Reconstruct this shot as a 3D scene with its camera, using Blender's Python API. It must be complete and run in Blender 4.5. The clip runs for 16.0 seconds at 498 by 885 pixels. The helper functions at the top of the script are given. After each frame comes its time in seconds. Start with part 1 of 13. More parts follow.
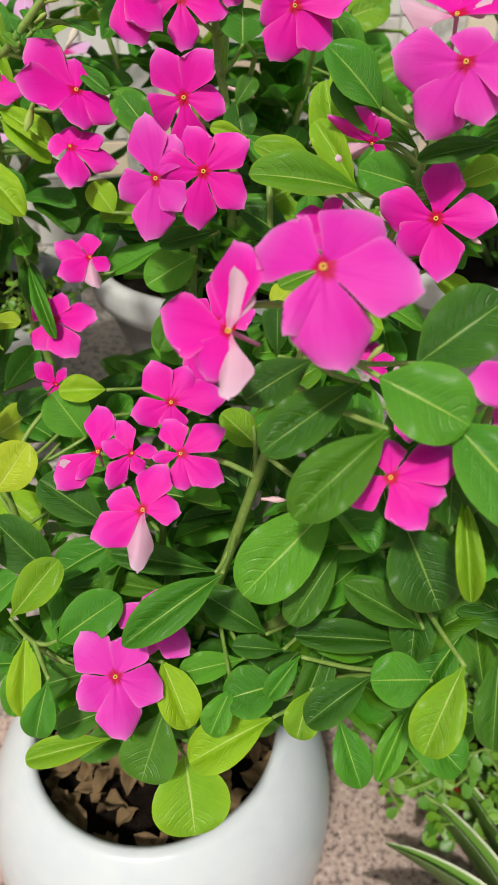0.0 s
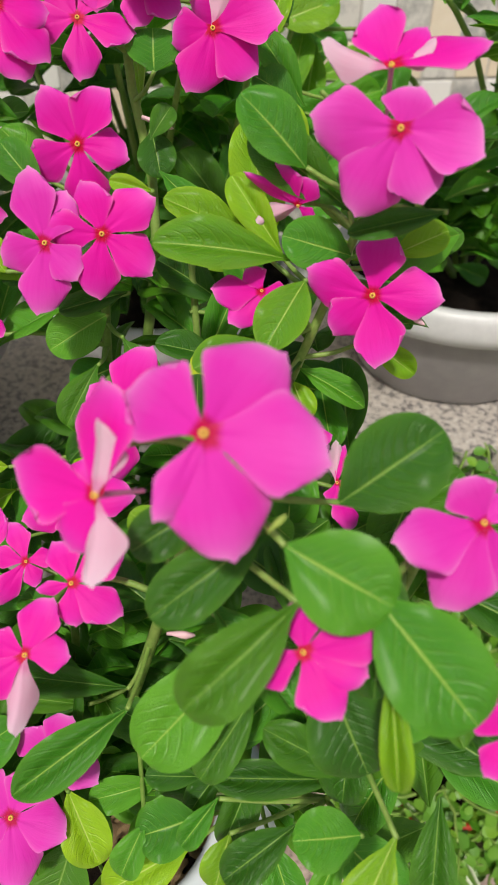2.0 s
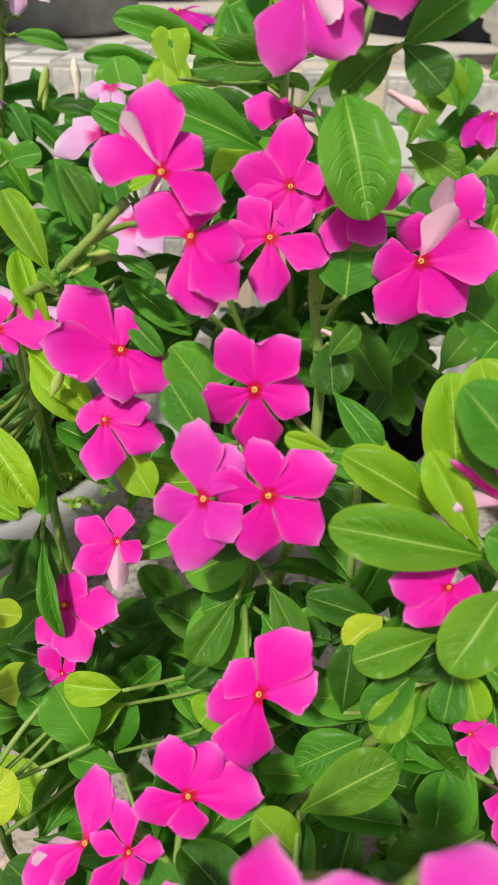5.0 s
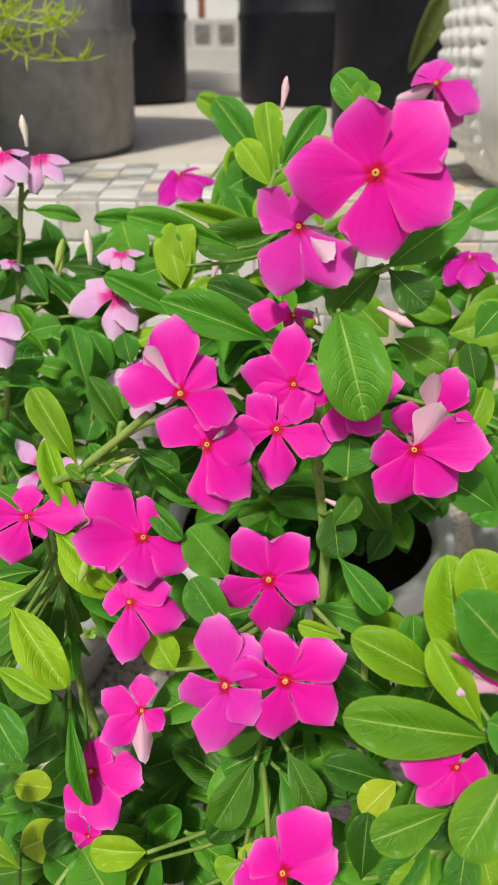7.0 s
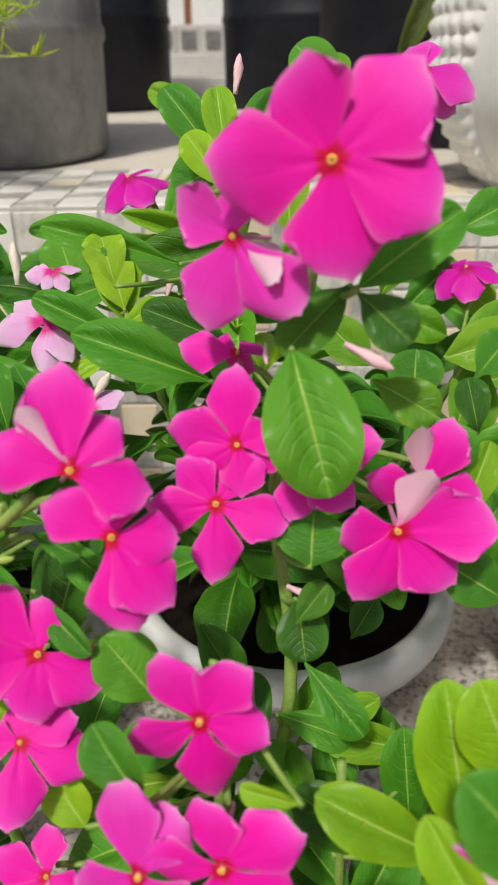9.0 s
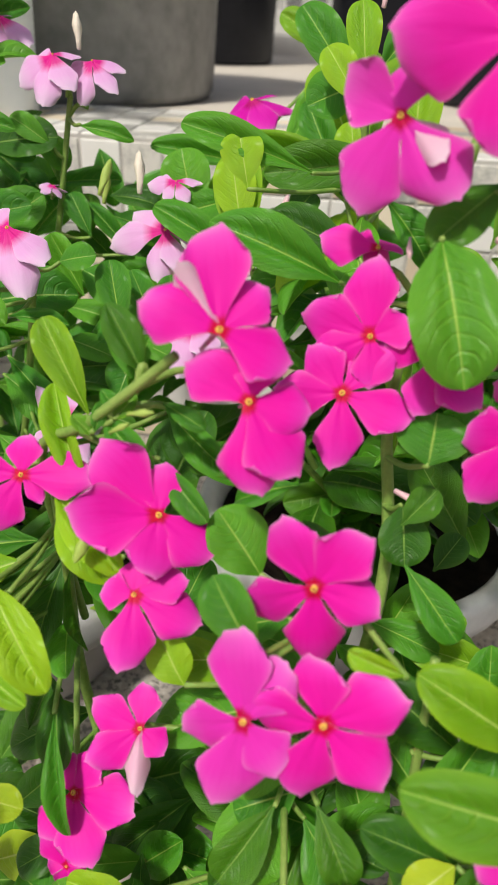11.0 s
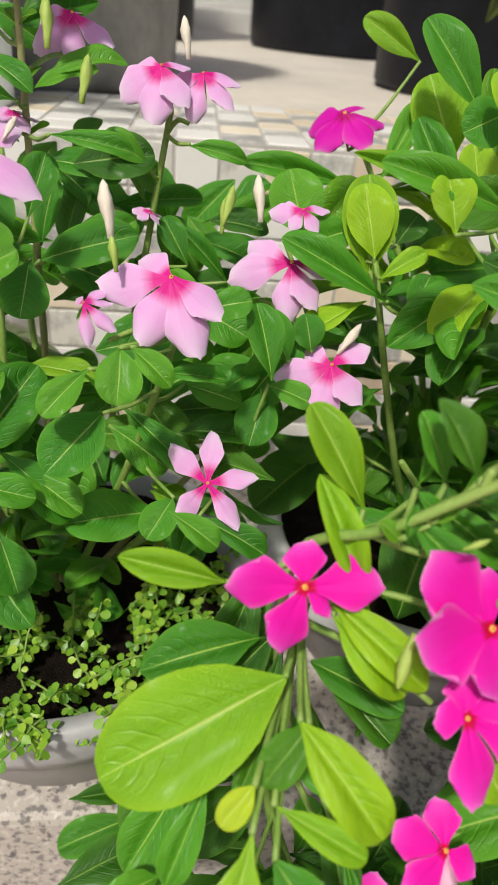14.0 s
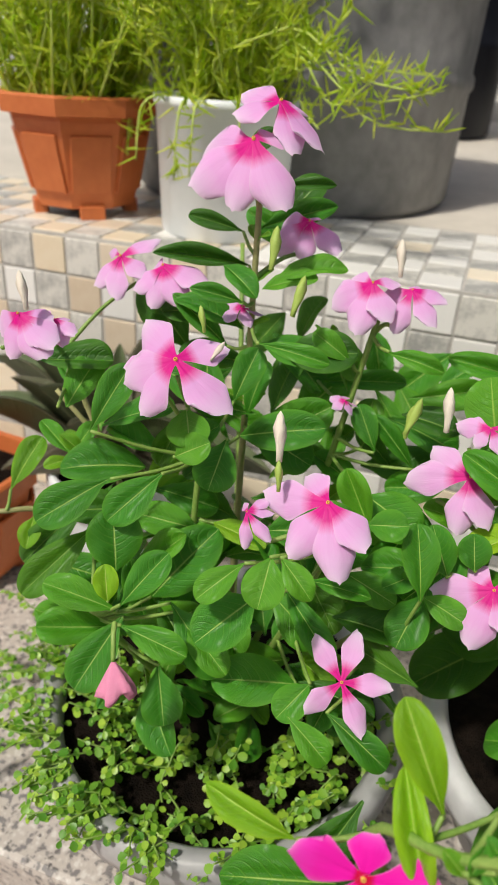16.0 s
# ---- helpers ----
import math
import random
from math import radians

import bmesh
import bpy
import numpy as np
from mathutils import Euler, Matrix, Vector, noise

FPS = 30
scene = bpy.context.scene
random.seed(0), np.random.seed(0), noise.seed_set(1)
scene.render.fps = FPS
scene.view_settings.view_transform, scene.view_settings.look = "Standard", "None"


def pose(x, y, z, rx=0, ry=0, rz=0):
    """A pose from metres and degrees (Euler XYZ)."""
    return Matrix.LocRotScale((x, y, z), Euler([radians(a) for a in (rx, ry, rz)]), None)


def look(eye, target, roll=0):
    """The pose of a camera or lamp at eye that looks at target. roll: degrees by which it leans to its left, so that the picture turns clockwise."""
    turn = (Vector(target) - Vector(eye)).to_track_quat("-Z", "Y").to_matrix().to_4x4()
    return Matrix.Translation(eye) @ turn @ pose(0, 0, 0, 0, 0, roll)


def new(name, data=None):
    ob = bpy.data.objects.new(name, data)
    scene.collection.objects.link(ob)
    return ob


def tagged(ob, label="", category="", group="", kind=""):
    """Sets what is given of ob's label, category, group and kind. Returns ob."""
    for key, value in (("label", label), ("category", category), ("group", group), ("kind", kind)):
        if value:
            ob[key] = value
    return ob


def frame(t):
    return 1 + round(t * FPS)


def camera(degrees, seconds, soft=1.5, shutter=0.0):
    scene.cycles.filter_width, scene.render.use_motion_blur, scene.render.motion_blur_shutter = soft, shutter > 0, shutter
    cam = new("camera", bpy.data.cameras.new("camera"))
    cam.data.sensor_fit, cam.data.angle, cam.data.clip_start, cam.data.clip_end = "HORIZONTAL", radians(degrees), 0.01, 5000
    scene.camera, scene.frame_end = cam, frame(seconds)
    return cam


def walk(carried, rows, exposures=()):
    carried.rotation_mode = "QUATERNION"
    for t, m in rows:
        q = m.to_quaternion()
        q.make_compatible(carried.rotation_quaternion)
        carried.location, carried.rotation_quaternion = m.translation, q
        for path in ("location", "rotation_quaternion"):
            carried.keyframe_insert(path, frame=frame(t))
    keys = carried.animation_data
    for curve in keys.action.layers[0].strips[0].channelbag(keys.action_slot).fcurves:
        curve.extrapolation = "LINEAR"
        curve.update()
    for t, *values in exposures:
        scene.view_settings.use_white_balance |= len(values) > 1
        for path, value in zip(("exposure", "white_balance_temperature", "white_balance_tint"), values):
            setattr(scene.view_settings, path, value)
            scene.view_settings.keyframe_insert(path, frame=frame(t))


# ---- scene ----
cam = camera(40.38, 16.0, soft=1.5)
PATH = [
    (0.0, pose(0.0022, 0.0032, 0.7923, 53.85, 0.05, 1.96)),
    (0.5, pose(0.0096, 0.0119, 0.8088, 53.44, 0.61, 2.28)),
    (1.0, pose(0.0119, 0.0177, 0.8193, 52.82, -0.33, 2.03)),
    (1.5, pose(0.0156, 0.0384, 0.8238, 51.36, -1.29, 1.28)),
    (2.0, pose(0.0254, 0.0688, 0.8122, 51.00, -0.82, 0.09)),
    (2.5, pose(0.0317, 0.0857, 0.8125, 49.98, -1.74, 2.59)),
    (3.0, pose(0.0495, 0.1175, 0.8322, 52.60, -0.86, 7.98)),
    (3.5, pose(0.0344, 0.1365, 0.8388, 53.98, -1.25, 10.13)),
    (4.0, pose(0.0143, 0.1423, 0.8423, 54.38, -2.53, 10.16)),
    (4.5, pose(0.0007, 0.1447, 0.8446, 54.70, -2.40, 10.81)),
    (7.0, pose(-0.0148, 0.1508, 0.9038, 60.09, -0.52, 9.88)),
    (7.5, pose(-0.0115, 0.1769, 0.9058, 62.17, 0.25, 8.17)),
    (8.0, pose(-0.0065, 0.2073, 0.8980, 61.87, 0.09, 8.15)),
    (10.5, pose(-0.0052, 0.2260, 0.8778, 58.85, -0.87, 14.39)),
    (11.0, pose(-0.0230, 0.2000, 0.8681, 58.34, -2.77, 16.46)),
    (11.5, pose(-0.0367, 0.1999, 0.8682, 57.92, -3.64, 17.79)),
    (12.0, pose(-0.0511, 0.1956, 0.8618, 56.92, -4.22, 15.98)),
    (12.5, pose(-0.0825, 0.1834, 0.8626, 55.69, -4.47, 9.60)),
    (13.0, pose(-0.1108, 0.1847, 0.8671, 55.82, -3.59, 7.61)),
    (13.5, pose(-0.1303, 0.1924, 0.8665, 55.88, -4.06, 6.79)),
    (14.0, pose(-0.1511, 0.2144, 0.8783, 56.85, -4.69, 7.75)),
    (14.5, pose(-0.1435, 0.2515, 0.8976, 57.22, -3.89, 14.71)),
    (15.0, pose(-0.1381, 0.2594, 0.9147, 58.16, -3.39, 24.16)),
    (15.5, pose(-0.1260, 0.2546, 0.9427, 59.59, -2.57, 29.35)),
    (16.0, pose(-0.1256, 0.2424, 0.9458, 60.17, -2.95, 30.51)),
]
EXPOSURE = [(0.0, -0.36, 6550, 9), (1.5, -0.36, 6550, 9), (3.0, -0.24, 6550, 9), (4.5, -0.20, 6550, 9), (7.0, -0.28, 6550, 9), (8.0, -0.36, 6550, 9), (10.5, -0.18, 6550, 9), (12.5, -0.20, 6550, 9), (13.5, -0.20, 6550, 9), (14.5, -0.18, 6550, 9), (16.0, -0.26, 6550, 9)]
walk(cam, PATH, EXPOSURE)
cam.data.dof.use_dof, cam.data.dof.focus_distance, cam.data.dof.aperture_fstop = True, 0.30, 19.0

# ---- light ----
world = bpy.data.worlds.new("sky")
scene.world = world
world.use_nodes = True
wn = world.node_tree.nodes
sky = wn.new("ShaderNodeTexSky")
sky.sky_type = "NISHITA"
sky.sun_disc = False
sky.sun_elevation, sky.sun_rotation = radians(56), radians(193)
sky.air_density, sky.dust_density = 1.0, 5.0
world.node_tree.links.new(sky.outputs[0], wn["Background"].inputs[0])
wn["Background"].inputs[1].default_value = 0.085
sun_lamp = bpy.data.lights.new("sun", "SUN")
sun_lamp.energy, sun_lamp.angle, sun_lamp.color = 3.5, radians(4), (1.0, 0.95, 0.87)
sun = new("sun", sun_lamp)
sun.matrix_world = look((-0.45, -1.95, 3.0), (0, 0, 0))

# ---- materials ----


def material(name):
    m = bpy.data.materials.new(name)
    m.use_nodes = True
    return m, m.node_tree.nodes, m.node_tree.links, m.node_tree.nodes["Principled BSDF"]


def ramp(nodes, links, fac, stops):
    r = nodes.new("ShaderNodeValToRGB")
    while len(r.color_ramp.elements) < len(stops):
        r.color_ramp.elements.new(0.5)
    for e, (p, c) in zip(r.color_ramp.elements, stops):
        e.position, e.color = p, (*c, 1)
    links.new(fac, r.inputs[0])
    return r.outputs[0]


def noise_tex(nodes, links, scale, detail=4.0, coord="Object", stretch=None, rough=0.55):
    c = nodes.new("ShaderNodeTexCoord")
    n = nodes.new("ShaderNodeTexNoise")
    n.inputs["Scale"].default_value, n.inputs["Detail"].default_value, n.inputs["Roughness"].default_value = scale, detail, rough
    src = c.outputs[coord]
    if stretch:
        mp = nodes.new("ShaderNodeMapping")
        mp.inputs["Scale"].default_value = stretch
        links.new(src, mp.inputs[0])
        src = mp.outputs[0]
    links.new(src, n.inputs["Vector"])
    return n.outputs["Fac"]


def mix(nodes, links, fac, a, b, mode="MIX"):
    n = nodes.new("ShaderNodeMix")
    n.data_type, n.blend_type = "RGBA", mode
    for sock, v in ((n.inputs[0], fac), (n.inputs[6], a), (n.inputs[7], b)):
        if isinstance(v, (int, float)):
            sock.default_value = v
        elif isinstance(v, tuple):
            sock.default_value = (*v, 1)
        else:
            links.new(v, sock)
    return n.outputs[2]


def calc(nodes, links, op, a, b=0.0, c=0.0):
    n = nodes.new("ShaderNodeMath")
    n.operation = op
    for sock, v in zip(n.inputs, (a, b, c)):
        if isinstance(v, (int, float)):
            sock.default_value = v
        else:
            links.new(v, sock)
    return n.outputs[0]


def bump(nodes, links, bsdf, height, strength, dist=0.002):
    b = nodes.new("ShaderNodeBump")
    b.inputs["Strength"].default_value, b.inputs["Distance"].default_value = strength, dist
    links.new(height, b.inputs["Height"])
    links.new(b.outputs[0], bsdf.inputs["Normal"])


def mottled(name, a, b, scale, rough=0.6, relief=0.2, fine=None, dist=0.001, spread=(0.35, 0.65)):
    """A surface that varies between two colours at two scales, with fine relief."""
    m, n, l, p = material(name)
    f1 = noise_tex(n, l, scale, 5)
    f2 = noise_tex(n, l, fine or scale * 9, 3)
    f = calc(n, l, "ADD", calc(n, l, "MULTIPLY", f1, 0.65), calc(n, l, "MULTIPLY", f2, 0.35))
    l.new(ramp(n, l, f, [(spread[0], a), (spread[1], b)]), p.inputs["Base Color"])
    p.inputs["Roughness"].default_value = rough
    bump(n, l, p, f2, relief, dist)
    return m


def granite(name, base, light, dark):
    m, n, l, p = material(name)
    f1 = noise_tex(n, l, 170, 4)
    f2 = noise_tex(n, l, 140, 3, stretch=(1.0, 1.1, 0.9))
    f3 = noise_tex(n, l, 14, 4)
    col = ramp(n, l, f1, [(0.40, dark), (0.47, base), (0.56, base), (0.66, light)])
    spots = ramp(n, l, f2, [(0.30, (1, 1, 1)), (0.40, (0, 0, 0))])
    col = mix(n, l, spots, col, tuple(v * 0.35 for v in dark))
    col = mix(n, l, calc(n, l, "MULTIPLY", f3, 0.35), col, tuple(v * 0.75 for v in base))
    l.new(col, p.inputs["Base Color"])
    p.inputs["Roughness"].default_value = 0.42
    bump(n, l, p, f1, 0.05, 0.0005)
    return m


def leaf_material(name, blade, edge, vein, gloss=0.40, clear=0.24):
    """Blade colour with a pale midrib and curved side veins; the blade's own coordinates run across (u) and along (v)."""
    m, n, l, p = material(name)
    uv = n.new("ShaderNodeUVMap")
    sep = n.new("ShaderNodeSeparateXYZ")
    l.new(uv.outputs[0], sep.inputs[0])
    u = calc(n, l, "ABSOLUTE", calc(n, l, "SUBTRACT", sep.outputs[0], 0.5))
    v = sep.outputs[1]
    info = n.new("ShaderNodeObjectInfo")
    rnd = info.outputs["Random"]
    blotch = noise_tex(n, l, 1.7, 4)
    tint = calc(n, l, "ADD", calc(n, l, "MULTIPLY", rnd, 0.55), calc(n, l, "MULTIPLY", blotch, 0.55))
    col = ramp(n, l, tint, [(0.22, tuple(c * 0.72 for c in blade)), (0.52, blade), (0.95, edge)])
    rim = calc(n, l, "POWER", calc(n, l, "MULTIPLY", u, 2.0), 6.0)
    col = mix(n, l, calc(n, l, "MULTIPLY", rim, 0.5), col, edge)
    bend = calc(n, l, "SUBTRACT", v, calc(n, l, "MULTIPLY", calc(n, l, "POWER", u, 1.25), 0.80))
    wob = calc(n, l, "MULTIPLY", noise_tex(n, l, 5.0, 2, coord="UV"), 0.05)
    wave = calc(n, l, "PINGPONG", calc(n, l, "MULTIPLY", calc(n, l, "ADD", bend, wob), 9.0), 0.5)
    side = n.new("ShaderNodeMapRange")
    side.inputs[1].default_value, side.inputs[2].default_value, side.inputs[3].default_value, side.inputs[4].default_value = 0.0, 0.13, 1.0, 0.0
    l.new(wave, side.inputs[0])
    sidef = calc(n, l, "MULTIPLY", side.outputs[0], calc(n, l, "SUBTRACT", 0.95, calc(n, l, "MULTIPLY", u, 2.0)))
    sidef = calc(n, l, "MAXIMUM", sidef, 0.0)
    mid = n.new("ShaderNodeMapRange")
    mid.inputs[1].default_value, mid.inputs[3].default_value, mid.inputs[4].default_value = 0.004, 1.0, 0.0
    l.new(u, mid.inputs[0])
    l.new(calc(n, l, "SUBTRACT", 0.042, calc(n, l, "MULTIPLY", v, 0.034)), mid.inputs[2])
    col = mix(n, l, calc(n, l, "MULTIPLY", sidef, 0.17), col, vein)
    col = mix(n, l, calc(n, l, "MULTIPLY", mid.outputs[0], 0.85), col, vein)
    l.new(col, p.inputs["Base Color"])
    p.inputs["Roughness"].default_value = gloss
    p.inputs["Specular IOR Level"].default_value = 0.44
    p.inputs["Coat Weight"].default_value, p.inputs["Coat Roughness"].default_value = 0.12, 0.28
    grain = calc(n, l, "ADD", calc(n, l, "ADD", calc(n, l, "MULTIPLY", noise_tex(n, l, 60, 3), 0.2), calc(n, l, "MULTIPLY", noise_tex(n, l, 3.0, 1), 0.7)), calc(n, l, "SUBTRACT", calc(n, l, "MULTIPLY", mid.outputs[0], -0.6), calc(n, l, "MULTIPLY", sidef, 0.4)))
    bump(n, l, p, grain, 0.36, 0.03)
    tr = n.new("ShaderNodeBsdfTranslucent")
    l.new(mix(n, l, 0.5, col, edge), tr.inputs[0])
    ms = n.new("ShaderNodeMixShader")
    ms.inputs[0].default_value = clear
    l.new(p.outputs[0], ms.inputs[1])
    l.new(tr.outputs[0], ms.inputs[2])
    l.new(ms.outputs[0], n["Material Output"].inputs[0])
    return m


def petal_material(name, throat, body, tip, reach, clear=0.30):
    """Petal colour from the throat (v = 0) to the tip (v = 1), with fine streaks along it."""
    m, n, l, p = material(name)
    uv = n.new("ShaderNodeUVMap")
    sep = n.new("ShaderNodeSeparateXYZ")
    l.new(uv.outputs[0], sep.inputs[0])
    streak = noise_tex(n, l, 26, 3, coord="UV", stretch=(1.0, 0.09, 1.0))
    rnd = n.new("ShaderNodeObjectInfo").outputs["Random"]
    v = calc(n, l, "ADD", sep.outputs[1], calc(n, l, "MULTIPLY", calc(n, l, "SUBTRACT", streak, 0.5), 0.10))
    col = ramp(n, l, v, [(reach * 0.56, throat), (reach, body), (0.62, body), (1.0, tip)])
    cloud = noise_tex(n, l, 1.4, 3)
    col = mix(n, l, calc(n, l, "MULTIPLY", calc(n, l, "MULTIPLY", calc(n, l, "SUBTRACT", calc(n, l, "ADD", cloud, calc(n, l, "MULTIPLY", rnd, 0.5)), 0.45), 0.7), sep.outputs[1]), col, tip)
    col = mix(n, l, calc(n, l, "MULTIPLY", calc(n, l, "MULTIPLY", calc(n, l, "SUBTRACT", streak, 0.42), 0.55), sep.outputs[1]), col, tuple(min(1, c * 1.1 + 0.04) for c in tip))
    side = calc(n, l, "ABSOLUTE", calc(n, l, "SUBTRACT", calc(n, l, "MULTIPLY", sep.outputs[0], 2.0), 1.0))
    rim = calc(n, l, "MAXIMUM", calc(n, l, "MULTIPLY", calc(n, l, "POWER", side, 11.0), sep.outputs[1]), calc(n, l, "POWER", sep.outputs[1], 20.0))
    col = mix(n, l, calc(n, l, "MULTIPLY", rim, 0.75), col, tuple(min(0.92, c * 0.70 + 0.30) for c in tip))
    l.new(col, p.inputs["Base Color"])
    p.inputs["Roughness"].default_value = 0.52
    p.inputs["Specular IOR Level"].default_value = 0.25
    p.inputs["Sheen Weight"].default_value = 0.04
    bump(n, l, p, streak, 0.10, 0.02)
    tr = n.new("ShaderNodeBsdfTranslucent")
    l.new(col, tr.inputs[0])
    ms = n.new("ShaderNodeMixShader")
    ms.inputs[0].default_value = clear
    l.new(p.outputs[0], ms.inputs[1])
    l.new(tr.outputs[0], ms.inputs[2])
    l.new(ms.outputs[0], n["Material Output"].inputs[0])
    return m


LEAF = {
    "d": leaf_material("leaf_dark_green", (0.034, 0.155, 0.006), (0.105, 0.300, 0.009), (0.30, 0.50, 0.10)),
    "g": leaf_material("leaf_green", (0.062, 0.295, 0.012), (0.150, 0.44, 0.020), (0.46, 0.68, 0.13)),
    "e": leaf_material("leaf_deep_green", (0.050, 0.275, 0.012), (0.150, 0.430, 0.018), (0.46, 0.66, 0.16)),
    "h": leaf_material("leaf_fresh_green", (0.120, 0.355, 0.009), (0.265, 0.50, 0.013), (0.55, 0.73, 0.17)),
    "l": leaf_material("leaf_lime", (0.225, 0.50, 0.008), (0.41, 0.66, 0.013), (0.62, 0.76, 0.20)),
    "y": leaf_material("leaf_yellow_green", (0.40, 0.60, 0.012), (0.58, 0.72, 0.035), (0.72, 0.78, 0.24)),
}
PETAL = {
    "m": petal_material("petal_magenta", (0.66, 0.0, 0.05), (0.91, 0.004, 0.455), (0.90, 0.045, 0.59), 0.16),
    "o": petal_material("petal_orchid", (0.62, 0.0, 0.08), (0.85, 0.030, 0.54), (0.88, 0.12, 0.65), 0.16),
    "p": petal_material("petal_pink", (0.80, 0.0, 0.32), (0.89, 0.47, 0.85), (0.91, 0.69, 0.93), 0.42, 0.36),
    "u": petal_material("petal_purple", (0.55, 0.0, 0.20), (0.74, 0.003, 0.46), (0.77, 0.02, 0.53), 0.3),
}
BACK = {
    "m": petal_material("petal_back_pale", (0.80, 0.30, 0.55), (0.84, 0.52, 0.68), (0.86, 0.66, 0.77), 0.3),
    "p": petal_material("petal_back_white", (0.80, 0.45, 0.62), (0.86, 0.70, 0.79), (0.88, 0.76, 0.83), 0.3),
}
BACK["o"] = BACK["u"] = BACK["m"]
eye_mat = mottled("flower_eye", (0.80, 0.42, 0.03), (0.88, 0.66, 0.16), 90, 0.6, 0.2)
eye_dark = mottled("flower_throat", (0.30, 0.05, 0.01), (0.42, 0.12, 0.02), 90, 0.7, 0.2)
stem_mat = mottled("stem_green", (0.16, 0.30, 0.045), (0.30, 0.43, 0.10), 60, 0.5, 0.25)
stem_tan = mottled("stem_tan", (0.27, 0.27, 0.10), (0.42, 0.40, 0.18), 70, 0.6, 0.3)
bud_mat = mottled("bud_pink", (0.80, 0.42, 0.52), (0.86, 0.66, 0.66), 70, 0.6, 0.2)
wilt_mat = mottled("wilted_petal", (0.74, 0.14, 0.32), (0.84, 0.42, 0.56), 45, 0.6, 0.4)
bud_cream = mottled("bud_cream", (0.72, 0.64, 0.50), (0.84, 0.78, 0.68), 70, 0.6, 0.3)
bud_green = mottled("bud_green", (0.28, 0.44, 0.06), (0.44, 0.55, 0.13), 70, 0.5, 0.2)
glaze_white = mottled("white_plastic", (0.63, 0.70, 0.74), (0.73, 0.77, 0.78), 7, 0.24, 0.03)
pot_grey = mottled("grey_plastic", (0.26, 0.25, 0.25), (0.34, 0.325, 0.32), 10, 0.45, 0.08)
rim_white = mottled("rim_white", (0.60, 0.61, 0.62), (0.72, 0.73, 0.73), 16, 0.4, 0.08)
rim_grey = mottled("rim_grey", (0.34, 0.34, 0.345), (0.44, 0.44, 0.44), 16, 0.42, 0.08)
soil_mat = mottled("soil", (0.005, 0.004, 0.003), (0.026, 0.018, 0.013), 90, 0.95, 0.9, dist=0.006)
soil_mat.node_tree.nodes["Principled BSDF"].inputs["Specular IOR Level"].default_value = 0.08
litter_mat = mottled("dry_leaf", (0.09, 0.05, 0.02), (0.34, 0.23, 0.11), 40, 0.8, 0.5)
granite_pink = granite("granite_pink", (0.50, 0.38, 0.33), (0.66, 0.57, 0.51), (0.19, 0.15, 0.14))
granite_grey = granite("granite_grey", (0.52, 0.47, 0.42), (0.68, 0.65, 0.60), (0.18, 0.17, 0.17))
terracotta = mottled("orange_plastic", (0.52, 0.13, 0.035), (0.64, 0.19, 0.055), 12, 0.5, 0.1)
drum_grey = mottled("weathered_grey_plastic", (0.075, 0.078, 0.08), (0.30, 0.295, 0.285), 4, 0.55, 0.15)
drum_black = mottled("black_plastic", (0.006, 0.007, 0.011), (0.016, 0.018, 0.026), 8, 0.5, 0.1)
drum_black.node_tree.nodes["Principled BSDF"].inputs["Specular IOR Level"].default_value = 0.2
bucket_white = mottled("white_bucket", (0.74, 0.78, 0.79), (0.82, 0.85, 0.85), 8, 0.5, 0.05)
cement = mottled("cement_floor", (0.56, 0.52, 0.45), (0.70, 0.645, 0.56), 5, 0.8, 0.2)
grout = mottled("grout", (0.44, 0.42, 0.39), (0.56, 0.54, 0.50), 60, 0.9, 0.3)
plaster = mottled("plaster", (0.48, 0.47, 0.45), (0.58, 0.57, 0.54), 4, 0.85, 0.2)
statue_white = mottled("white_plaster_cast", (0.72, 0.72, 0.71), (0.82, 0.82, 0.80), 9, 0.7, 0.12)


def tile_material(name, a, b, speck):
    m, n, l, p = material(name)
    f = noise_tex(n, l, 55, 5, rough=0.7)
    rnd = n.new("ShaderNodeObjectInfo").outputs["Random"]
    t = calc(n, l, "ADD", calc(n, l, "MULTIPLY", calc(n, l, "SUBTRACT", f, 0.5), speck * 2.2), calc(n, l, "ADD", 0.2, calc(n, l, "MULTIPLY", rnd, 0.5)))
    l.new(ramp(n, l, t, [(0.15, a), (0.75, b)]), p.inputs["Base Color"])
    p.inputs["Roughness"].default_value = 0.35
    bump(n, l, p, f, 0.1, 0.001)
    return m


TILES = [
    tile_material("tile_cream", (0.77, 0.65, 0.47), (0.86, 0.77, 0.61), 0.4),
    tile_material("tile_white", (0.78, 0.77, 0.73), (0.87, 0.86, 0.82), 0.3),
    tile_material("tile_stone", (0.36, 0.36, 0.34), (0.72, 0.70, 0.64), 1.1),
    tile_material("tile_beige", (0.64, 0.52, 0.38), (0.76, 0.66, 0.52), 0.4),
]

# ---- builders ----


def part(name, bm, mat, parent=None, label="", smooth=True):
    me = bpy.data.meshes.new(name)
    bm.to_mesh(me)
    bm.free()
    for m in mat if isinstance(mat, (list, tuple)) else [mat]:
        me.materials.append(m)
    if smooth:
        for poly in me.polygons:
            poly.use_smooth = True
    ob = new(name, me)
    if parent is not None:
        ob.parent = parent
    if label:
        ob["label"] = label
    return ob


def thing(name, label, category, at=(0, 0, 0), group="", kind="", turn=0.0):
    e = new(name)
    e.empty_display_size = 0.02
    e.matrix_world = pose(*at, 0, 0, turn)
    return tagged(e, label, category, group, kind)


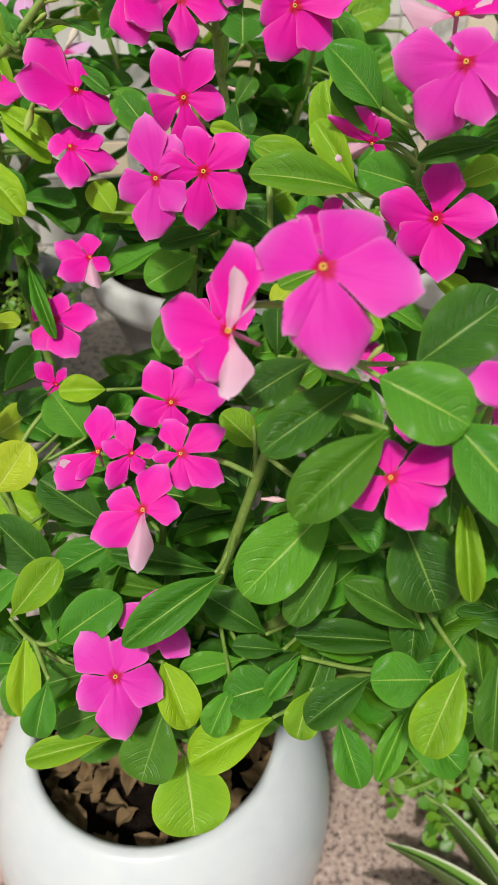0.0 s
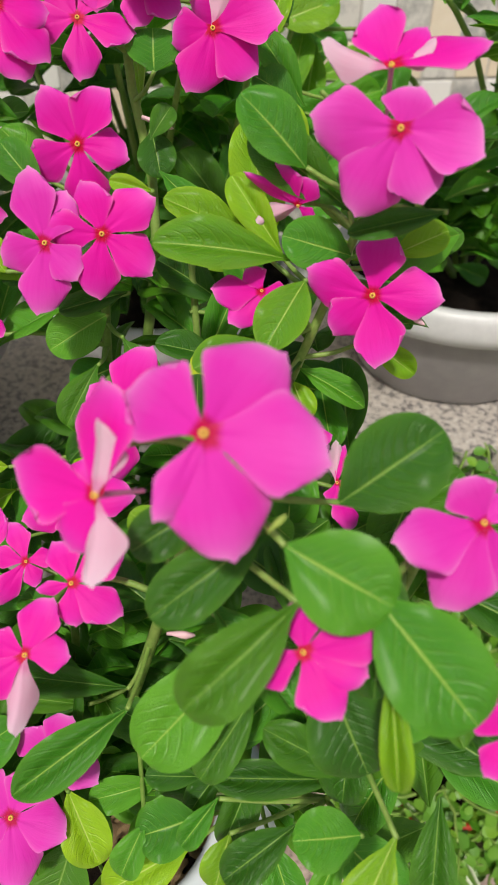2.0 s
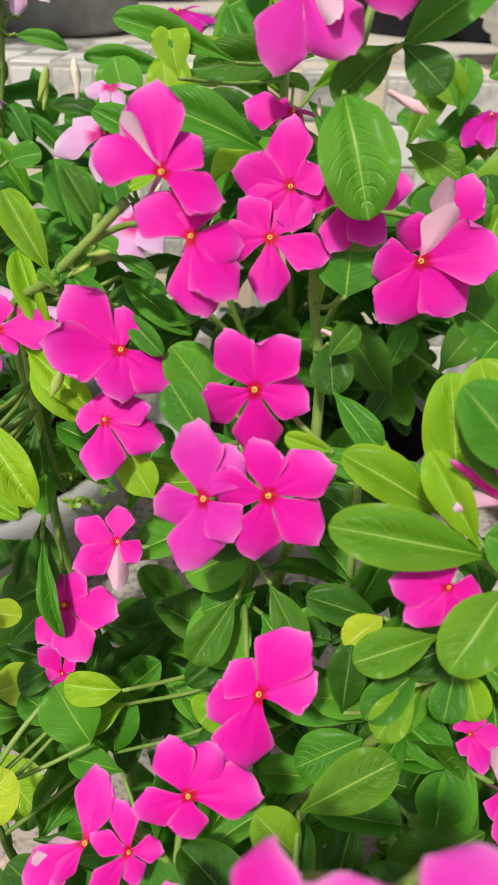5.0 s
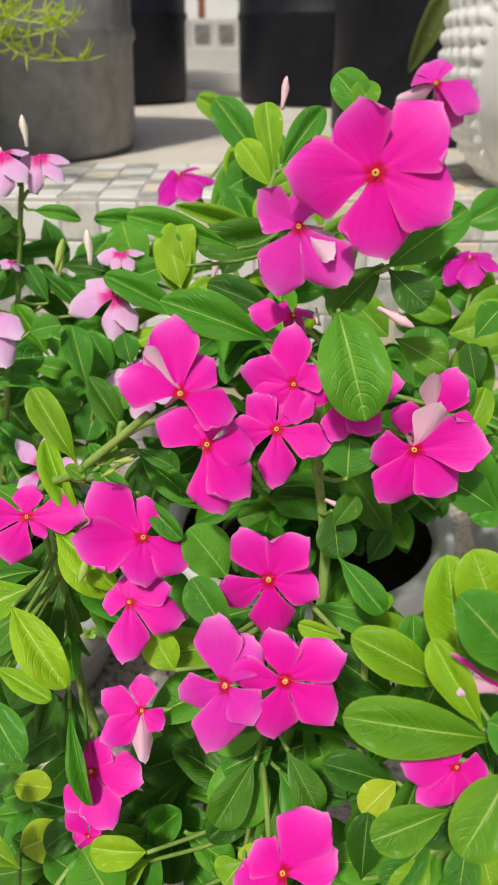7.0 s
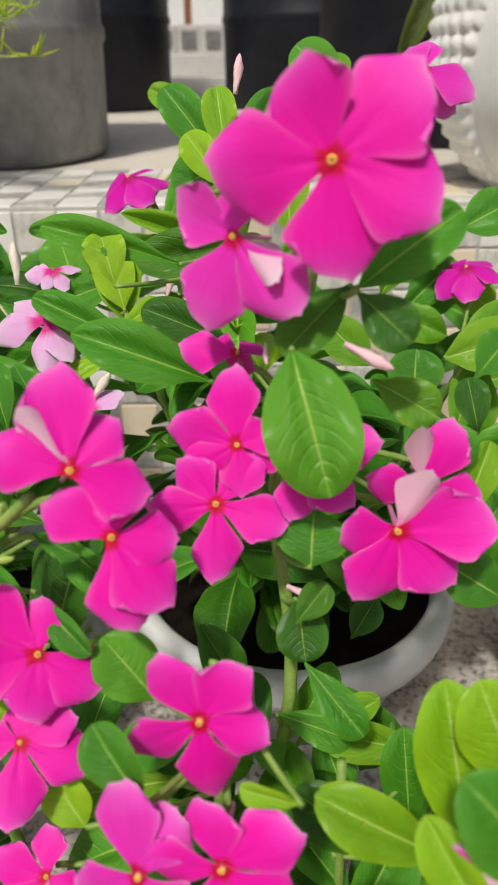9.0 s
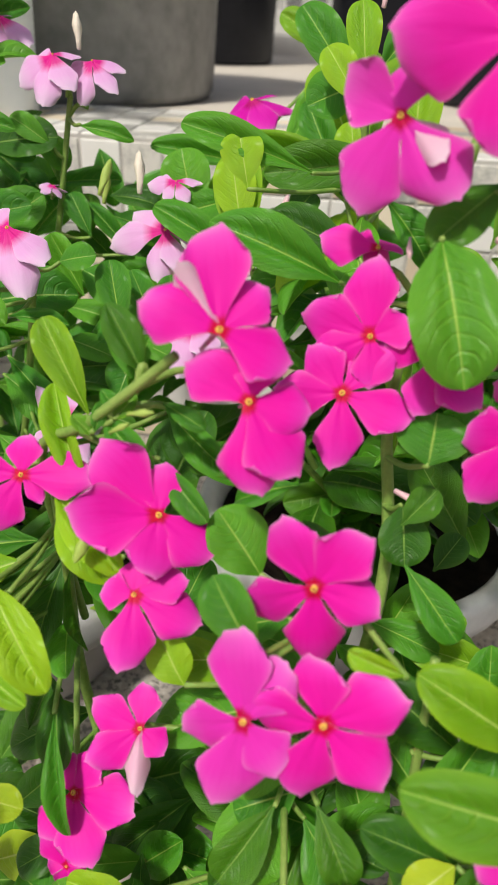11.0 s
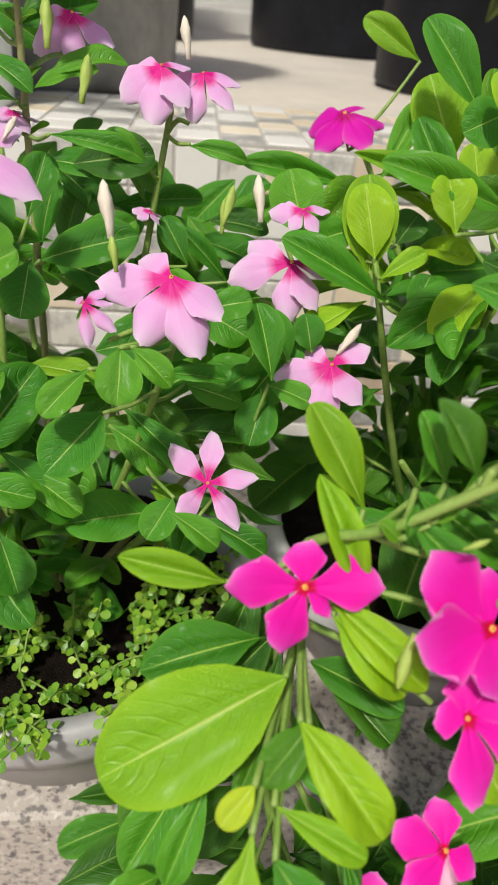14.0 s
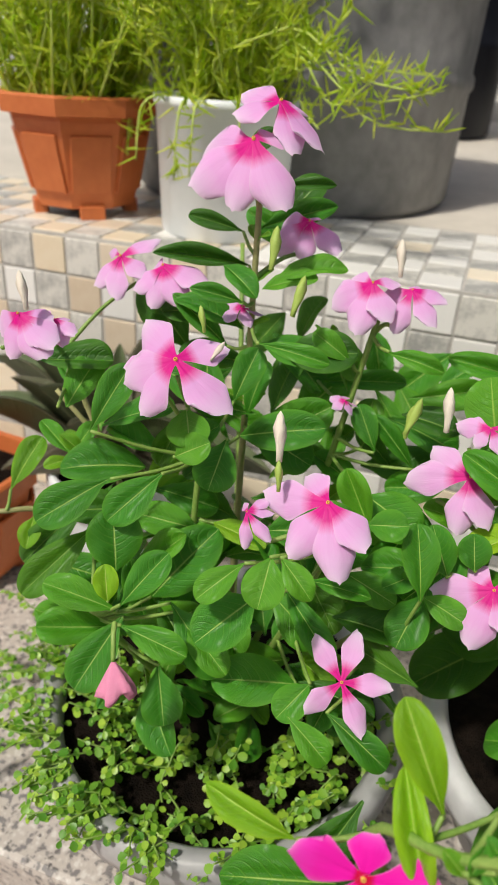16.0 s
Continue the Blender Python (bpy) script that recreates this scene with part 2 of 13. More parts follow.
def lathe(profile, seg=48, sides=None):
    """A turned body from (radius, height) steps; sides: a count for a many-sided pot."""
    bm = bmesh.new()
    seg = sides or seg
    rings = []
    for r, z in profile:
        rings.append([bm.verts.new((r * math.cos(2 * math.pi * i / seg), r * math.sin(2 * math.pi * i / seg), z)) for i in range(seg)])
    for a, b in zip(rings, rings[1:]):
        for i in range(seg):
            bm.faces.new((a[i], a[(i + 1) % seg], b[(i + 1) % seg], b[i]))
    return bm


def slab(x0, x1, y0, y1, z0, z1, edge=0.004):
    bm = bmesh.new()
    bmesh.ops.create_cube(bm, size=1, matrix=Matrix.Translation(((x0 + x1) / 2, (y0 + y1) / 2, (z0 + z1) / 2)) @ Matrix.Diagonal((x1 - x0, y1 - y0, z1 - z0, 1)))
    if edge:
        bmesh.ops.bevel(bm, geom=list(bm.edges), offset=edge, segments=2, affect="EDGES", profile=0.6)
    return bm


def tube_bm(points, r0, r1, seg=7, bm=None):
    """A tapered stem along a smooth line through the points."""
    bm = bm or bmesh.new()
    pts = [Vector(p) for p in points]
    fine = []
    for i in range(len(pts) - 1):
        p0, p1, p2, p3 = pts[max(i - 1, 0)], pts[i], pts[i + 1], pts[min(i + 2, len(pts) - 1)]
        steps = 4 if len(pts) > 2 else 1
        for k in range(steps):
            t = k / steps
            fine.append(0.5 * (2 * p1 + (p2 - p0) * t + (2 * p0 - 5 * p1 + 4 * p2 - p3) * t * t + (3 * p1 - p0 - 3 * p2 + p3) * t ** 3))
    fine.append(pts[-1])
    rings = []
    for i, p in enumerate(fine):
        d = (fine[min(i + 1, len(fine) - 1)] - fine[max(i - 1, 0)]).normalized()
        a = d.orthogonal().normalized()
        b = d.cross(a)
        r = r0 + (r1 - r0) * i / (len(fine) - 1)
        rings.append([bm.verts.new(p + r * (math.cos(2 * math.pi * k / seg) * a + math.sin(2 * math.pi * k / seg) * b)) for k in range(seg)])
    for a, b in zip(rings, rings[1:]):
        best = min(range(seg), key=lambda s: sum((a[k].co - b[(k + s) % seg].co).length for k in range(seg)))
        for k in range(seg):
            bm.faces.new((a[k], a[(k + 1) % seg], b[(k + 1 + best) % seg], b[(k + best) % seg]))
    bm.faces.new(rings[-1])
    return bm


def blade_mesh(name, shape, droop, fold, wave, rows=13, cols=8, stalk=0.07):
    """A leaf one unit long along +Y and one unit wide across X, facing +Z."""
    me = bpy.data.meshes.new(name)
    verts, faces, uvs = [], [], []
    for i in range(rows + 1):
        v = 1 - (1 - i / rows) ** 1.7
        s = max(0.0, (v - stalk) / (1 - stalk))
        half = 0.5 * shape(s) if s > 0 else 0.0
        half = max(half, 0.024 if v < 0.9 else 0.003)
        for j in range(cols + 1):
            u = 2 * j / cols - 1
            z = -droop * (v - 0.25) ** 2 + fold * (abs(u) ** 0.8 - 0.55 * u * u) * half * 2.2 + 0.03 * math.sin(3 * v + 4 * droop) * u * half + wave * math.sin(v * 9 + (2.0 if u > 0 else 0.4)) * abs(u) * half
            verts.append((u * half, v, z))
            uvs.append((0.5 + 0.5 * u, v))
    for i in range(rows):
        for j in range(cols):
            a = i * (cols + 1) + j
            faces.append((a, a + 1, a + cols + 2, a + cols + 1))
    me.from_pydata(verts, [], faces)
    layer = me.uv_layers.new(name="blade")
    for poly in me.polygons:
        poly.use_smooth = True
        for li in poly.loop_indices:
            layer.data[li].uv = uvs[me.loops[li].vertex_index]
    return me


def obovate(s):
    return (s ** 0.86) * ((1 - s) ** 0.46) * 1.98


def oval(s):
    return (s ** 0.60) * ((1 - s) ** 0.48) * 2.10


def lance(s):
    return (s ** 0.80) * ((1 - s) ** 0.66) * 2.72


BLADES = {}
for tone in LEAF:
    for k, (fn, dr, fo, wv) in enumerate(((obovate, 0.22, 0.22, 0.07), (obovate, 0.40, 0.32, 0.10), (oval, 0.18, 0.18, 0.06), (oval, 0.34, 0.28, 0.11), (lance, 0.28, 0.26, 0.07), (obovate, -0.14, 0.36, 0.08))):
        me = blade_mesh("leaf", fn, dr, fo, wv)
        me.materials.append(LEAF[tone])
        BLADES[tone, k] = me


def petal_mesh(name, broad, cup, roll, twist, lean, crimp, rows=12, cols=12):
    """A petal one unit long along +Y and one unit wide, its upper face to +Z, with a pale lower face just beneath.
    It starts as a narrow claw, is broadest past the middle and ends in a blunt edge with a small point to one side."""
    me = bpy.data.meshes.new(name)
    verts, faces, uvs, mats = [], [], [], []
    for side in (0, 1):
        for i in range(rows + 1):
            v = 1 - (1 - i / rows) ** 1.25
            if v < broad:
                half = 0.075 + 0.425 * (math.sin(0.5 * math.pi * v / broad)) ** 1.8
            else:
                half = 0.5 * (1 - 0.24 * ((v - broad) / (1 - broad)) ** 2)
            for j in range(cols + 1):
                u = 2 * j / cols - 1
                end = 1 - 0.11 * (abs(u - lean) / 1.3) ** 1.4 - 0.24 * abs(u) ** 4.5 + 0.035 * math.exp(-((u - lean) / 0.09) ** 2) * v ** 8
                y = v * (1 - (1 - end) * v ** 2)
                bow = 0.07 * lean * v * v * (1 - 0.5 * abs(u))
                curl = -0.34 * max(0.0, v - 0.62) ** 2 + 0.07 * v * (1 - v)
                ripple = 0.016 * math.sin(4.2 * u + 7 * broad + 3 * v) * v * v + crimp * max(0.0, abs(u) - 0.5) ** 1.3 * math.sin(10 * v + 2.4 * u + 5 * twist) * v
                rib = -0.020 * math.exp(-(u / 0.16) ** 2) * (1 - 0.8 * v) * min(1, v * 5)
                z = cup * v * v + curl - roll * u * u * half * v + twist * u * half * v + ripple + rib - 0.008 * side
                verts.append((u * half + bow, y, z))
                uvs.append((0.5 + 0.5 * u, v))
    off = (rows + 1) * (cols + 1)
    for side in (0, 1):
        for i in range(rows):
            for j in range(cols):
                a = side * off + i * (cols + 1) + j
                f = (a, a + 1, a + cols + 2, a + cols + 1)
                faces.append(f if side == 0 else f[::-1])
                mats.append(side)
    me.from_pydata(verts, [], faces)
    layer = me.uv_layers.new(name="petal")
    for poly in me.polygons:
        poly.use_smooth = True
        poly.material_index = mats[poly.index]
        for li in poly.loop_indices:
            layer.data[li].uv = uvs[me.loops[li].vertex_index]
    return me


PETALS = {}
for tone in PETAL:
    for k, (br, cu, ro, tw, le, cr) in enumerate(((0.72, 0.05, 0.18, 0.24, 0.33, 0.06), (0.76, -0.06, 0.30, 0.18, -0.17, 0.08), (0.68, 0.14, -0.22, 0.20, 0.5, 0.06), (0.66, -0.16, -0.75, 0.10, 0.17, 0.08), (0.74, 0.02, 0.08, 0.30, -0.33, 0.09))):
        me = petal_mesh("petal", br, cu, ro, tw, le, cr)
        me.materials.append(PETAL[tone])
        me.materials.append(BACK[tone])
        PETALS[tone, k] = me


def eye_mesh(tone):
    """The raised yellow ring of the throat round a dark hole, the coloured collar and the tube behind it."""
    bm = bmesh.new()
    prof = [(0.0, 0.01), (0.022, 0.018), (0.030, 0.040), (0.052, 0.046), (0.072, 0.034), (0.082, 0.005)]
    seg = 14
    rings = [[bm.verts.new((r * math.cos(2 * math.pi * i / seg), r * math.sin(2 * math.pi * i / seg), z)) for i in range(seg)] if r else [bm.verts.new((0, 0, z))] for r, z in prof]
    tube = [(0.08, 0.0), (0.07, -0.10), (0.06, -0.5), (0.05, -1.0)]
    trings = [[bm.verts.new((r * math.cos(2 * math.pi * i / seg), r * math.sin(2 * math.pi * i / seg), z)) for i in range(seg)] for r, z in tube]
    for i in range(seg):
        f = bm.faces.new((rings[0][0], rings[1][i], rings[1][(i + 1) % seg]))
        f.material_index = 1
    for q, (a, b) in enumerate(zip(rings[1:], rings[2:])):
        for i in range(seg):
            f = bm.faces.new((a[i], b[i], b[(i + 1) % seg], a[(i + 1) % seg]))
            f.material_index = 1 if q == 0 else 0
    for a, b in zip(trings, trings[1:]):
        for i in range(seg):
            f = bm.faces.new((a[i], b[i], b[(i + 1) % seg], a[(i + 1) % seg]))
            f.material_index = 2
    me = bpy.data.meshes.new("flower")
    bm.to_mesh(me)
    bm.free()
    for m in (eye_mat, eye_dark, BACK[tone]):
        me.materials.append(m)
    for poly in me.polygons:
        poly.use_smooth = True
    return me


EYES = {t: eye_mesh(t) for t in PETAL}


def basis(origin, x, y, z):
    m = Matrix.Identity(4)
    for i, col in enumerate((x, y, z, origin)):
        m.col[i][:3] = col
    return m


def leaf(plant, base, tip, facing, width, tone="g", form=0):
    """One leaf from its base to its tip, its upper side towards facing, width in metres."""
    b, t, f = Vector(base), Vector(tip), Vector(facing)
    y = t - b
    x = y.cross(f)
    if x.length < 1e-6:
        x = y.orthogonal()
    x.normalize()
    z = x.cross(y).normalized()
    ob = new("leaf", BLADES[tone, form])
    ob.parent = plant
    ob.matrix_parent_inverse = plant.matrix_world.inverted()
    ob.matrix_basis = basis(b, x * width, y, z * y.length)
    return ob


def leaf_mm(plant, bx, by, bz, tx, ty, tz, nx, ny, nz, width, tone, form):
    """A leaf given in millimetres."""
    return leaf(plant, (bx / 1000, by / 1000, bz / 1000), (tx / 1000, ty / 1000, tz / 1000), (nx, ny, nz), width / 1000, tone, form)


def flower(plant, centre, facing, tone, tips, forms="00000", label="", wide=0.86):
    """A five-petalled flower: tips are the petals' ends from the centre."""
    c, n = Vector(centre), Vector(facing).normalized()
    size = sum(Vector(t).length for t in tips) / len(tips)
    ob = new("flower", EYES[tone])
    ob.parent = plant
    ob.matrix_parent_inverse = plant.matrix_world.inverted()
    a = n.orthogonal().normalized()
    ring = 0.42 if tone == "p" else 0.58
    ob.matrix_basis = basis(c + n * 0.045 * size, a * size * ring, n.cross(a) * size * ring, n * size)
    if label:
        ob["label"] = label
    for i, (t, f) in enumerate(zip(tips, forms)):
        y = Vector(t)
        x = y.cross(n).normalized()
        z = x.cross(y).normalized()
        turned = -1.0 if f == "b" else 1.0
        k = 3 if f == "b" else 0 if f == "n" else int(f)
        if k == 0 and (i * 7 + int(abs(c.x) * 1e4)) % 5 > 2:
            k = 4
        p = new("petal", PETALS[tone, k])
        p.parent = ob
        w = (0.55 * wide * size + 0.45 * wide * y.length) * (0.62 if f == "b" else 0.5 if f == "n" else 1.0)
        m = basis(c + n * (0.012 + 0.014 * i) * size, x * w * turned, y, z * y.length * turned)
        p.matrix_basis = ob.matrix_basis.inverted() @ m
    return ob


def bud(plant, base, tip, mat):
    """A closed bud: a slim twisted spindle on a green base."""
    b, t = Vector(base), Vector(tip)
    d = t - b
    ln = d.length
    prof = [(0.0, 0.0), (0.06, 0.02), (0.075, 0.25), (0.12, 0.5), (0.13, 0.68), (0.07, 0.9), (0.008, 1.0)]
    bm = lathe([(max(r, 0.002), z) for r, z in prof], 10)
    for v in bm.verts:
        ang = v.co.z * 2.5
        r = Vector((v.co.x, v.co.y)).length
        q = math.atan2(v.co.y, v.co.x)
        r *= 1 + 0.12 * math.cos(3 * q)
        v.co.x, v.co.y = r * math.cos(q + ang), r * math.sin(q + ang)
    ob = part("bud", bm, mat, plant)
    ob.matrix_parent_inverse = plant.matrix_world.inverted()
    q = d.to_track_quat("Z", "Y").to_matrix().to_4x4()
    ob.matrix_basis = Matrix.Translation(b) @ q @ Matrix.Diagonal((ln, ln, ln, 1))
    return ob


def wilted_flower(plant, base, tip):
    """A spent flower: a drooping, crumpled cup of petals folded together."""
    b = Vector(base)
    d = Vector(tip) - b
    prof = [(0.05, 0.0), (0.10, 0.08), (0.22, 0.28), (0.34, 0.52), (0.42, 0.74), (0.45, 0.92), (0.36, 1.0), (0.20, 0.86), (0.06, 0.5)]
    bm = lathe(prof, 30)
    for v in bm.verts:
        q, r = math.atan2(v.co.y, v.co.x), Vector((v.co.x, v.co.y)).length
        z = v.co.z
        r *= 1 + 0.26 * z * math.cos(5 * q + 2 * z) + 0.10 * z * math.cos(11 * q)
        v.co.x, v.co.y = r * math.cos(q) * 1.1, r * math.sin(q) * 0.75
        v.co.z = z + 0.12 * z * math.sin(3 * q + 1)
    ob = part("wilted_flower", bm, wilt_mat, plant, "crumpled fading pink flower hanging down")
    ob.matrix_parent_inverse = plant.matrix_world.inverted()
    q = d.to_track_quat("Z", "Y").to_matrix().to_4x4()
    ob.matrix_basis = Matrix.Translation(b) @ q @ Matrix.Diagonal((d.length, d.length, d.length, 1))
    return ob


def stem(plant, points, r0, r1, mat=None, name="stem"):
    ob = part(name, tube_bm(points, r0, r1), mat or stem_mat, plant)
    ob.matrix_parent_inverse = plant.matrix_world.inverted()
    return ob


def leaf_stalk(plant, x0, y0, z0, x1, y1, z1):
    p, q = Vector((x0, y0, z0)) / 1000, Vector((x1, y1, z1)) / 1000
    return stem(plant, [p, (p + q) / 2 - Vector((0, 0, 0.002)), q], 0.0012, 0.0009, name="leaf_stalk")


def flower_stalk(plant, x0, y0, z0, x1, y1, z1):
    p, q = Vector((x0, y0, z0)) / 1000, Vector((x1, y1, z1)) / 1000
    return stem(plant, [p, (p + q) / 2 + Vector((0, 0, 0.004)), q], 0.0014, 0.0011, name="flower_stalk")


# ---- the setting: two granite levels, a tiled ledge and the floor behind it ----
TURN_Z = 11.3          # the ledge runs at this angle
SET = pose(0, 0, 0, 0, 0, TURN_Z)
FLOOR, STEP, LEDGE = 0.10, 0.44, 0.772


def setting(name, bm, mat, label, category, smooth=False):
    ob = part(name, bm, mat, smooth=smooth)
    ob.matrix_world = SET
    return tagged(ob, label, category, kind="structure")


# in the turned frame, y is the distance from the origin across the ledge
V_STEP, V_LEDGE, V_TILE = 0.470, 0.892, 1.15
setting("ground", slab(-30, 30, -30, 30, FLOOR - 0.2, FLOOR, 0), granite_pink, "speckled pink granite ground paving", "ground")
setting("step_granite", slab(-4, 4, V_STEP, V_LEDGE + 0.05, FLOOR - 0.01, STEP, 0.006), granite_grey, "speckled grey granite step slab", "step")
setting("ledge_core", slab(-4, 4, V_LEDGE - 0.0012, V_TILE, FLOOR, LEDGE - 0.0008, 0), grout, "grey mortar body of the tiled ledge", "ledge")
setting("floor_terrace", slab(-8, 8, V_TILE, 4.2, FLOOR, LEDGE - 0.003, 0), cement, "smooth grey cement terrace floor", "floor")

# ---- pots ----


def bowl_pot(name, at, r, height, label, body_mat, top_mat):
    p = thing(name, label, "flower pot", at, group="round pots")
    body = [(0.0, 0.0), (r * 0.66, 0.0), (r * 0.70, 0.006), (r * 0.84, height * 0.45), (r * 0.93, height * 0.74), (r * 0.95, height * 0.8)]
    part("body", lathe([(max(a, 0.001), b) for a, b in body]), body_mat, p)
    rim = [(r * 0.93, height * 0.72), (r * 0.985, height * 0.74), (r, height * 0.82), (r, height * 0.94), (r * 0.985, height * 0.985), (r * 0.955, height), (r * 0.90, height * 0.985), (r * 0.865, height * 0.93), (r * 0.85, height * 0.6)]
    part("rim", lathe(rim), top_mat, p, "pale moulded rim")
    bm = lathe([(0.001, height * 0.84), (r * 0.3, height * 0.845), (r * 0.6, height * 0.835), (r * 0.86, height * 0.82)])
    for v in bm.verts:
        v.co.z += 0.006 * noise.noise(v.co * 60)
    part("soil", bm, soil_mat, p, "dark damp potting soil")
    return p


bowl_pot("flower_pot", (-0.295, 0.533, STEP), 0.131, 0.115, "grey round plastic bowl pot with a pale rim", pot_grey, rim_grey)
bowl_pot("flower_pot", (-0.045, 0.640, STEP), 0.128, 0.115, "grey round plastic bowl pot with a whitish rim", pot_grey, rim_white)
bowl_pot("flower_pot", (0.232, 0.675, STEP), 0.130, 0.115, "grey round plastic pot with a worn white rim", pot_grey, rim_white)


bowl_pot("flower_pot", (-0.540, 0.715, STEP), 0.078, 0.125, "plain white plastic pot beside the tiled ledge", bucket_white, bucket_white)
red_plastic = mottled("red_plastic", (0.42, 0.035, 0.02), (0.55, 0.06, 0.03), 14, 0.45, 0.08)
bowl_pot("flower_pot", (0.215, 0.375, FLOOR), 0.062, 0.085, "small red plastic pot half hidden under the shrub", red_plastic, red_plastic)


def ball_pot(at):
    p = thing("ball_pot", "glossy white rounded plastic pot with an inward rim", "flower pot", at)
    h, ro, ri = 0.24, 0.132, 0.09
    prof = [(0.001, 0.0), (0.075, 0.0), (0.085, 0.004)]
    for k in range(1, 15):
        a = -0.95 + k * (0.95 + 1.22) / 15
        prof.append((0.075 + (ro - 0.075) * math.cos(a) ** 0.9, h * 0.56 + h * 0.45 * math.sin(a)))
    prof += [(0.097, h - 0.004), (0.0915, h - 0.001), (ri - 0.003, h - 0.004), (ri - 0.002, h - 0.02), (ri + 0.01, h - 0.07)]
    part("body", lathe(prof, 72), glaze_white, p)
    bm = lathe([(0.001, h - 0.045), (0.05, h - 0.043), (0.102, h - 0.05)])
    for v in bm.verts:
        v.co.z += 0.008 * noise.noise(v.co * 50)
    part("soil", bm, soil_mat, p, "dark soil under leaf litter")
    return p


ball_pot((-0.075, 0.282, FLOOR))
litter = thing("leaf_litter", "dry curled brown leaves lying on the soil", "leaf litter", (-0.075, 0.282, FLOOR + 0.2), kind="stuff")
rng = random.Random(4)
dry = blade_mesh("dry_leaf", oval, 0.5, 0.7, 0.4, 8, 4)
dry.materials.append(litter_mat)
for i in range(190):
    r, a = 0.088 * math.sqrt(rng.random()), rng.random() * 6.283
    o = new("dry_leaf", dry)
    o.parent = litter
    s = rng.uniform(0.012, 0.027)
    o.matrix_basis = pose(r * math.cos(a), r * math.sin(a), 0.000 + 0.012 * rng.random(), rng.uniform(-25, 25), rng.uniform(-30, 30), rng.random() * 360) @ Matrix.Diagonal((s * 0.55, s, s, 1))


# ---- the plants ----
plant_w = thing("flowering_plant", "bushy periwinkle with magenta flowers and glossy leaves", "plant", (-0.075, 0.282, FLOOR + 0.195))
plant_a = thing("flowering_plant", "upright periwinkle with pale pink, magenta-eyed flowers", "plant", (-0.295, 0.533, STEP + 0.095))
plant_b = thing("flowering_plant", "leafy periwinkle with a few purple-pink flowers", "plant", (-0.045, 0.640, STEP + 0.095))
plant_c = thing("flowering_plant", "leafy green periwinkle in a grey pot", "plant", (0.232, 0.675, STEP + 0.095))
scene.view_layers[0].update()
flower(plant_w, (0.0166, 0.1864, 0.7195), (-0.0000, -0.7885, 0.6150), "o", [(0.0156, 0.0190, 0.0130), (0.0280, -0.0018, -0.0024), (0.0052, -0.0176, -0.0225), (-0.0092, -0.0122, -0.0156), (-0.0180, 0.0125, 0.0060)], "001n0", wide=0.90)
flower(plant_w, (-0.0099, 0.1885, 0.6983), (-0.41, -0.70, 0.58), "m", [(0.0026, 0.0169, 0.0223), (-0.0213, 0.0095, -0.0035), (0.0012, -0.0138, -0.0159), (0.0036, 0.0101, 0.0148), (-0.0083, -0.0056, -0.0126)], "02bb1", wide=0.89)
flower(plant_w, (-0.0387, 0.3388, 0.7379), (0.10, -0.96, 0.25), "m", [(-0.0130, 0.0031, 0.0174), (0.0099, 0.0060, 0.0191), (0.0188, 0.0012, -0.0033), (0.0033, -0.0060, -0.0248), (-0.0194, -0.0044, -0.0091)], "02010", wide=0.75)
flower(plant_w, (-0.0497, 0.3126, 0.7098), (0.01, -0.94, 0.34), "o", [(-0.0065, 0.0087, 0.0238), (0.0096, 0.0061, 0.0163), (0.0126, -0.0039, -0.0110), (-0.0021, -0.0091, -0.0248), (-0.0168, -0.0022, -0.0055)], "01000", wide=0.81)
flower(plant_w, (-0.0289, 0.3167, 0.7120), (0.05, -0.96, 0.28), "m", [(-0.0045, 0.0051, 0.0180), (0.0185, 0.0051, 0.0138), (0.0192, -0.0027, -0.0127), (-0.0049, -0.0071, -0.0229), (-0.0210, -0.0008, 0.0011)], "00000", wide=0.77)
flower(plant_w, (-0.0909, 0.3531, 0.7380), (0.39, -0.61, 0.69), "m", [(-0.0234, 0.0029, 0.0157), (-0.0043, 0.0104, 0.0117), (0.0186, -0.0006, -0.0110), (0.0017, -0.0134, -0.0130), (-0.0231, -0.0142, 0.0003)], "20102", wide=0.89)
flower(plant_w, (-0.0936, 0.3391, 0.7165), (0.26, -0.57, 0.78), "m", [(-0.0015, 0.0091, 0.0072), (0.0130, 0.0103, 0.0033), (0.0214, 0.0003, -0.0069), (0.0045, -0.0170, -0.0141), (-0.0096, -0.0022, 0.0016)], "00100", wide=0.85)
flower(plant_w, (-0.0888, 0.3288, 0.6668), (0.26, -0.56, 0.79), "m", [(-0.0174, -0.0002, 0.0055), (-0.0018, 0.0113, 0.0086), (0.0101, -0.0019, -0.0046), (0.0045, -0.0148, -0.0119), (-0.0119, -0.0139, -0.0060)], "000b0", wide=0.77)
flower(plant_w, (-0.1092, 0.3170, 0.6384), (-0.10, -0.70, 0.71), "m", [(-0.0121, 0.0078, 0.0059), (0.0051, 0.0095, 0.0101), (0.0233, 0.0001, 0.0034), (0.0108, -0.0157, -0.0139), (-0.0053, -0.0117, -0.0122)], "00000", wide=0.83)
flower(plant_w, (-0.0418, 0.2585, 0.6271), (0.18, -0.77, 0.61), "m", [(-0.0109, 0.0091, 0.0146), (0.0077, 0.0112, 0.0119), (0.0235, 0.0066, 0.0014), (0.0019, -0.0084, -0.0112), (-0.0161, -0.0075, -0.0047)], "01000", wide=0.81)
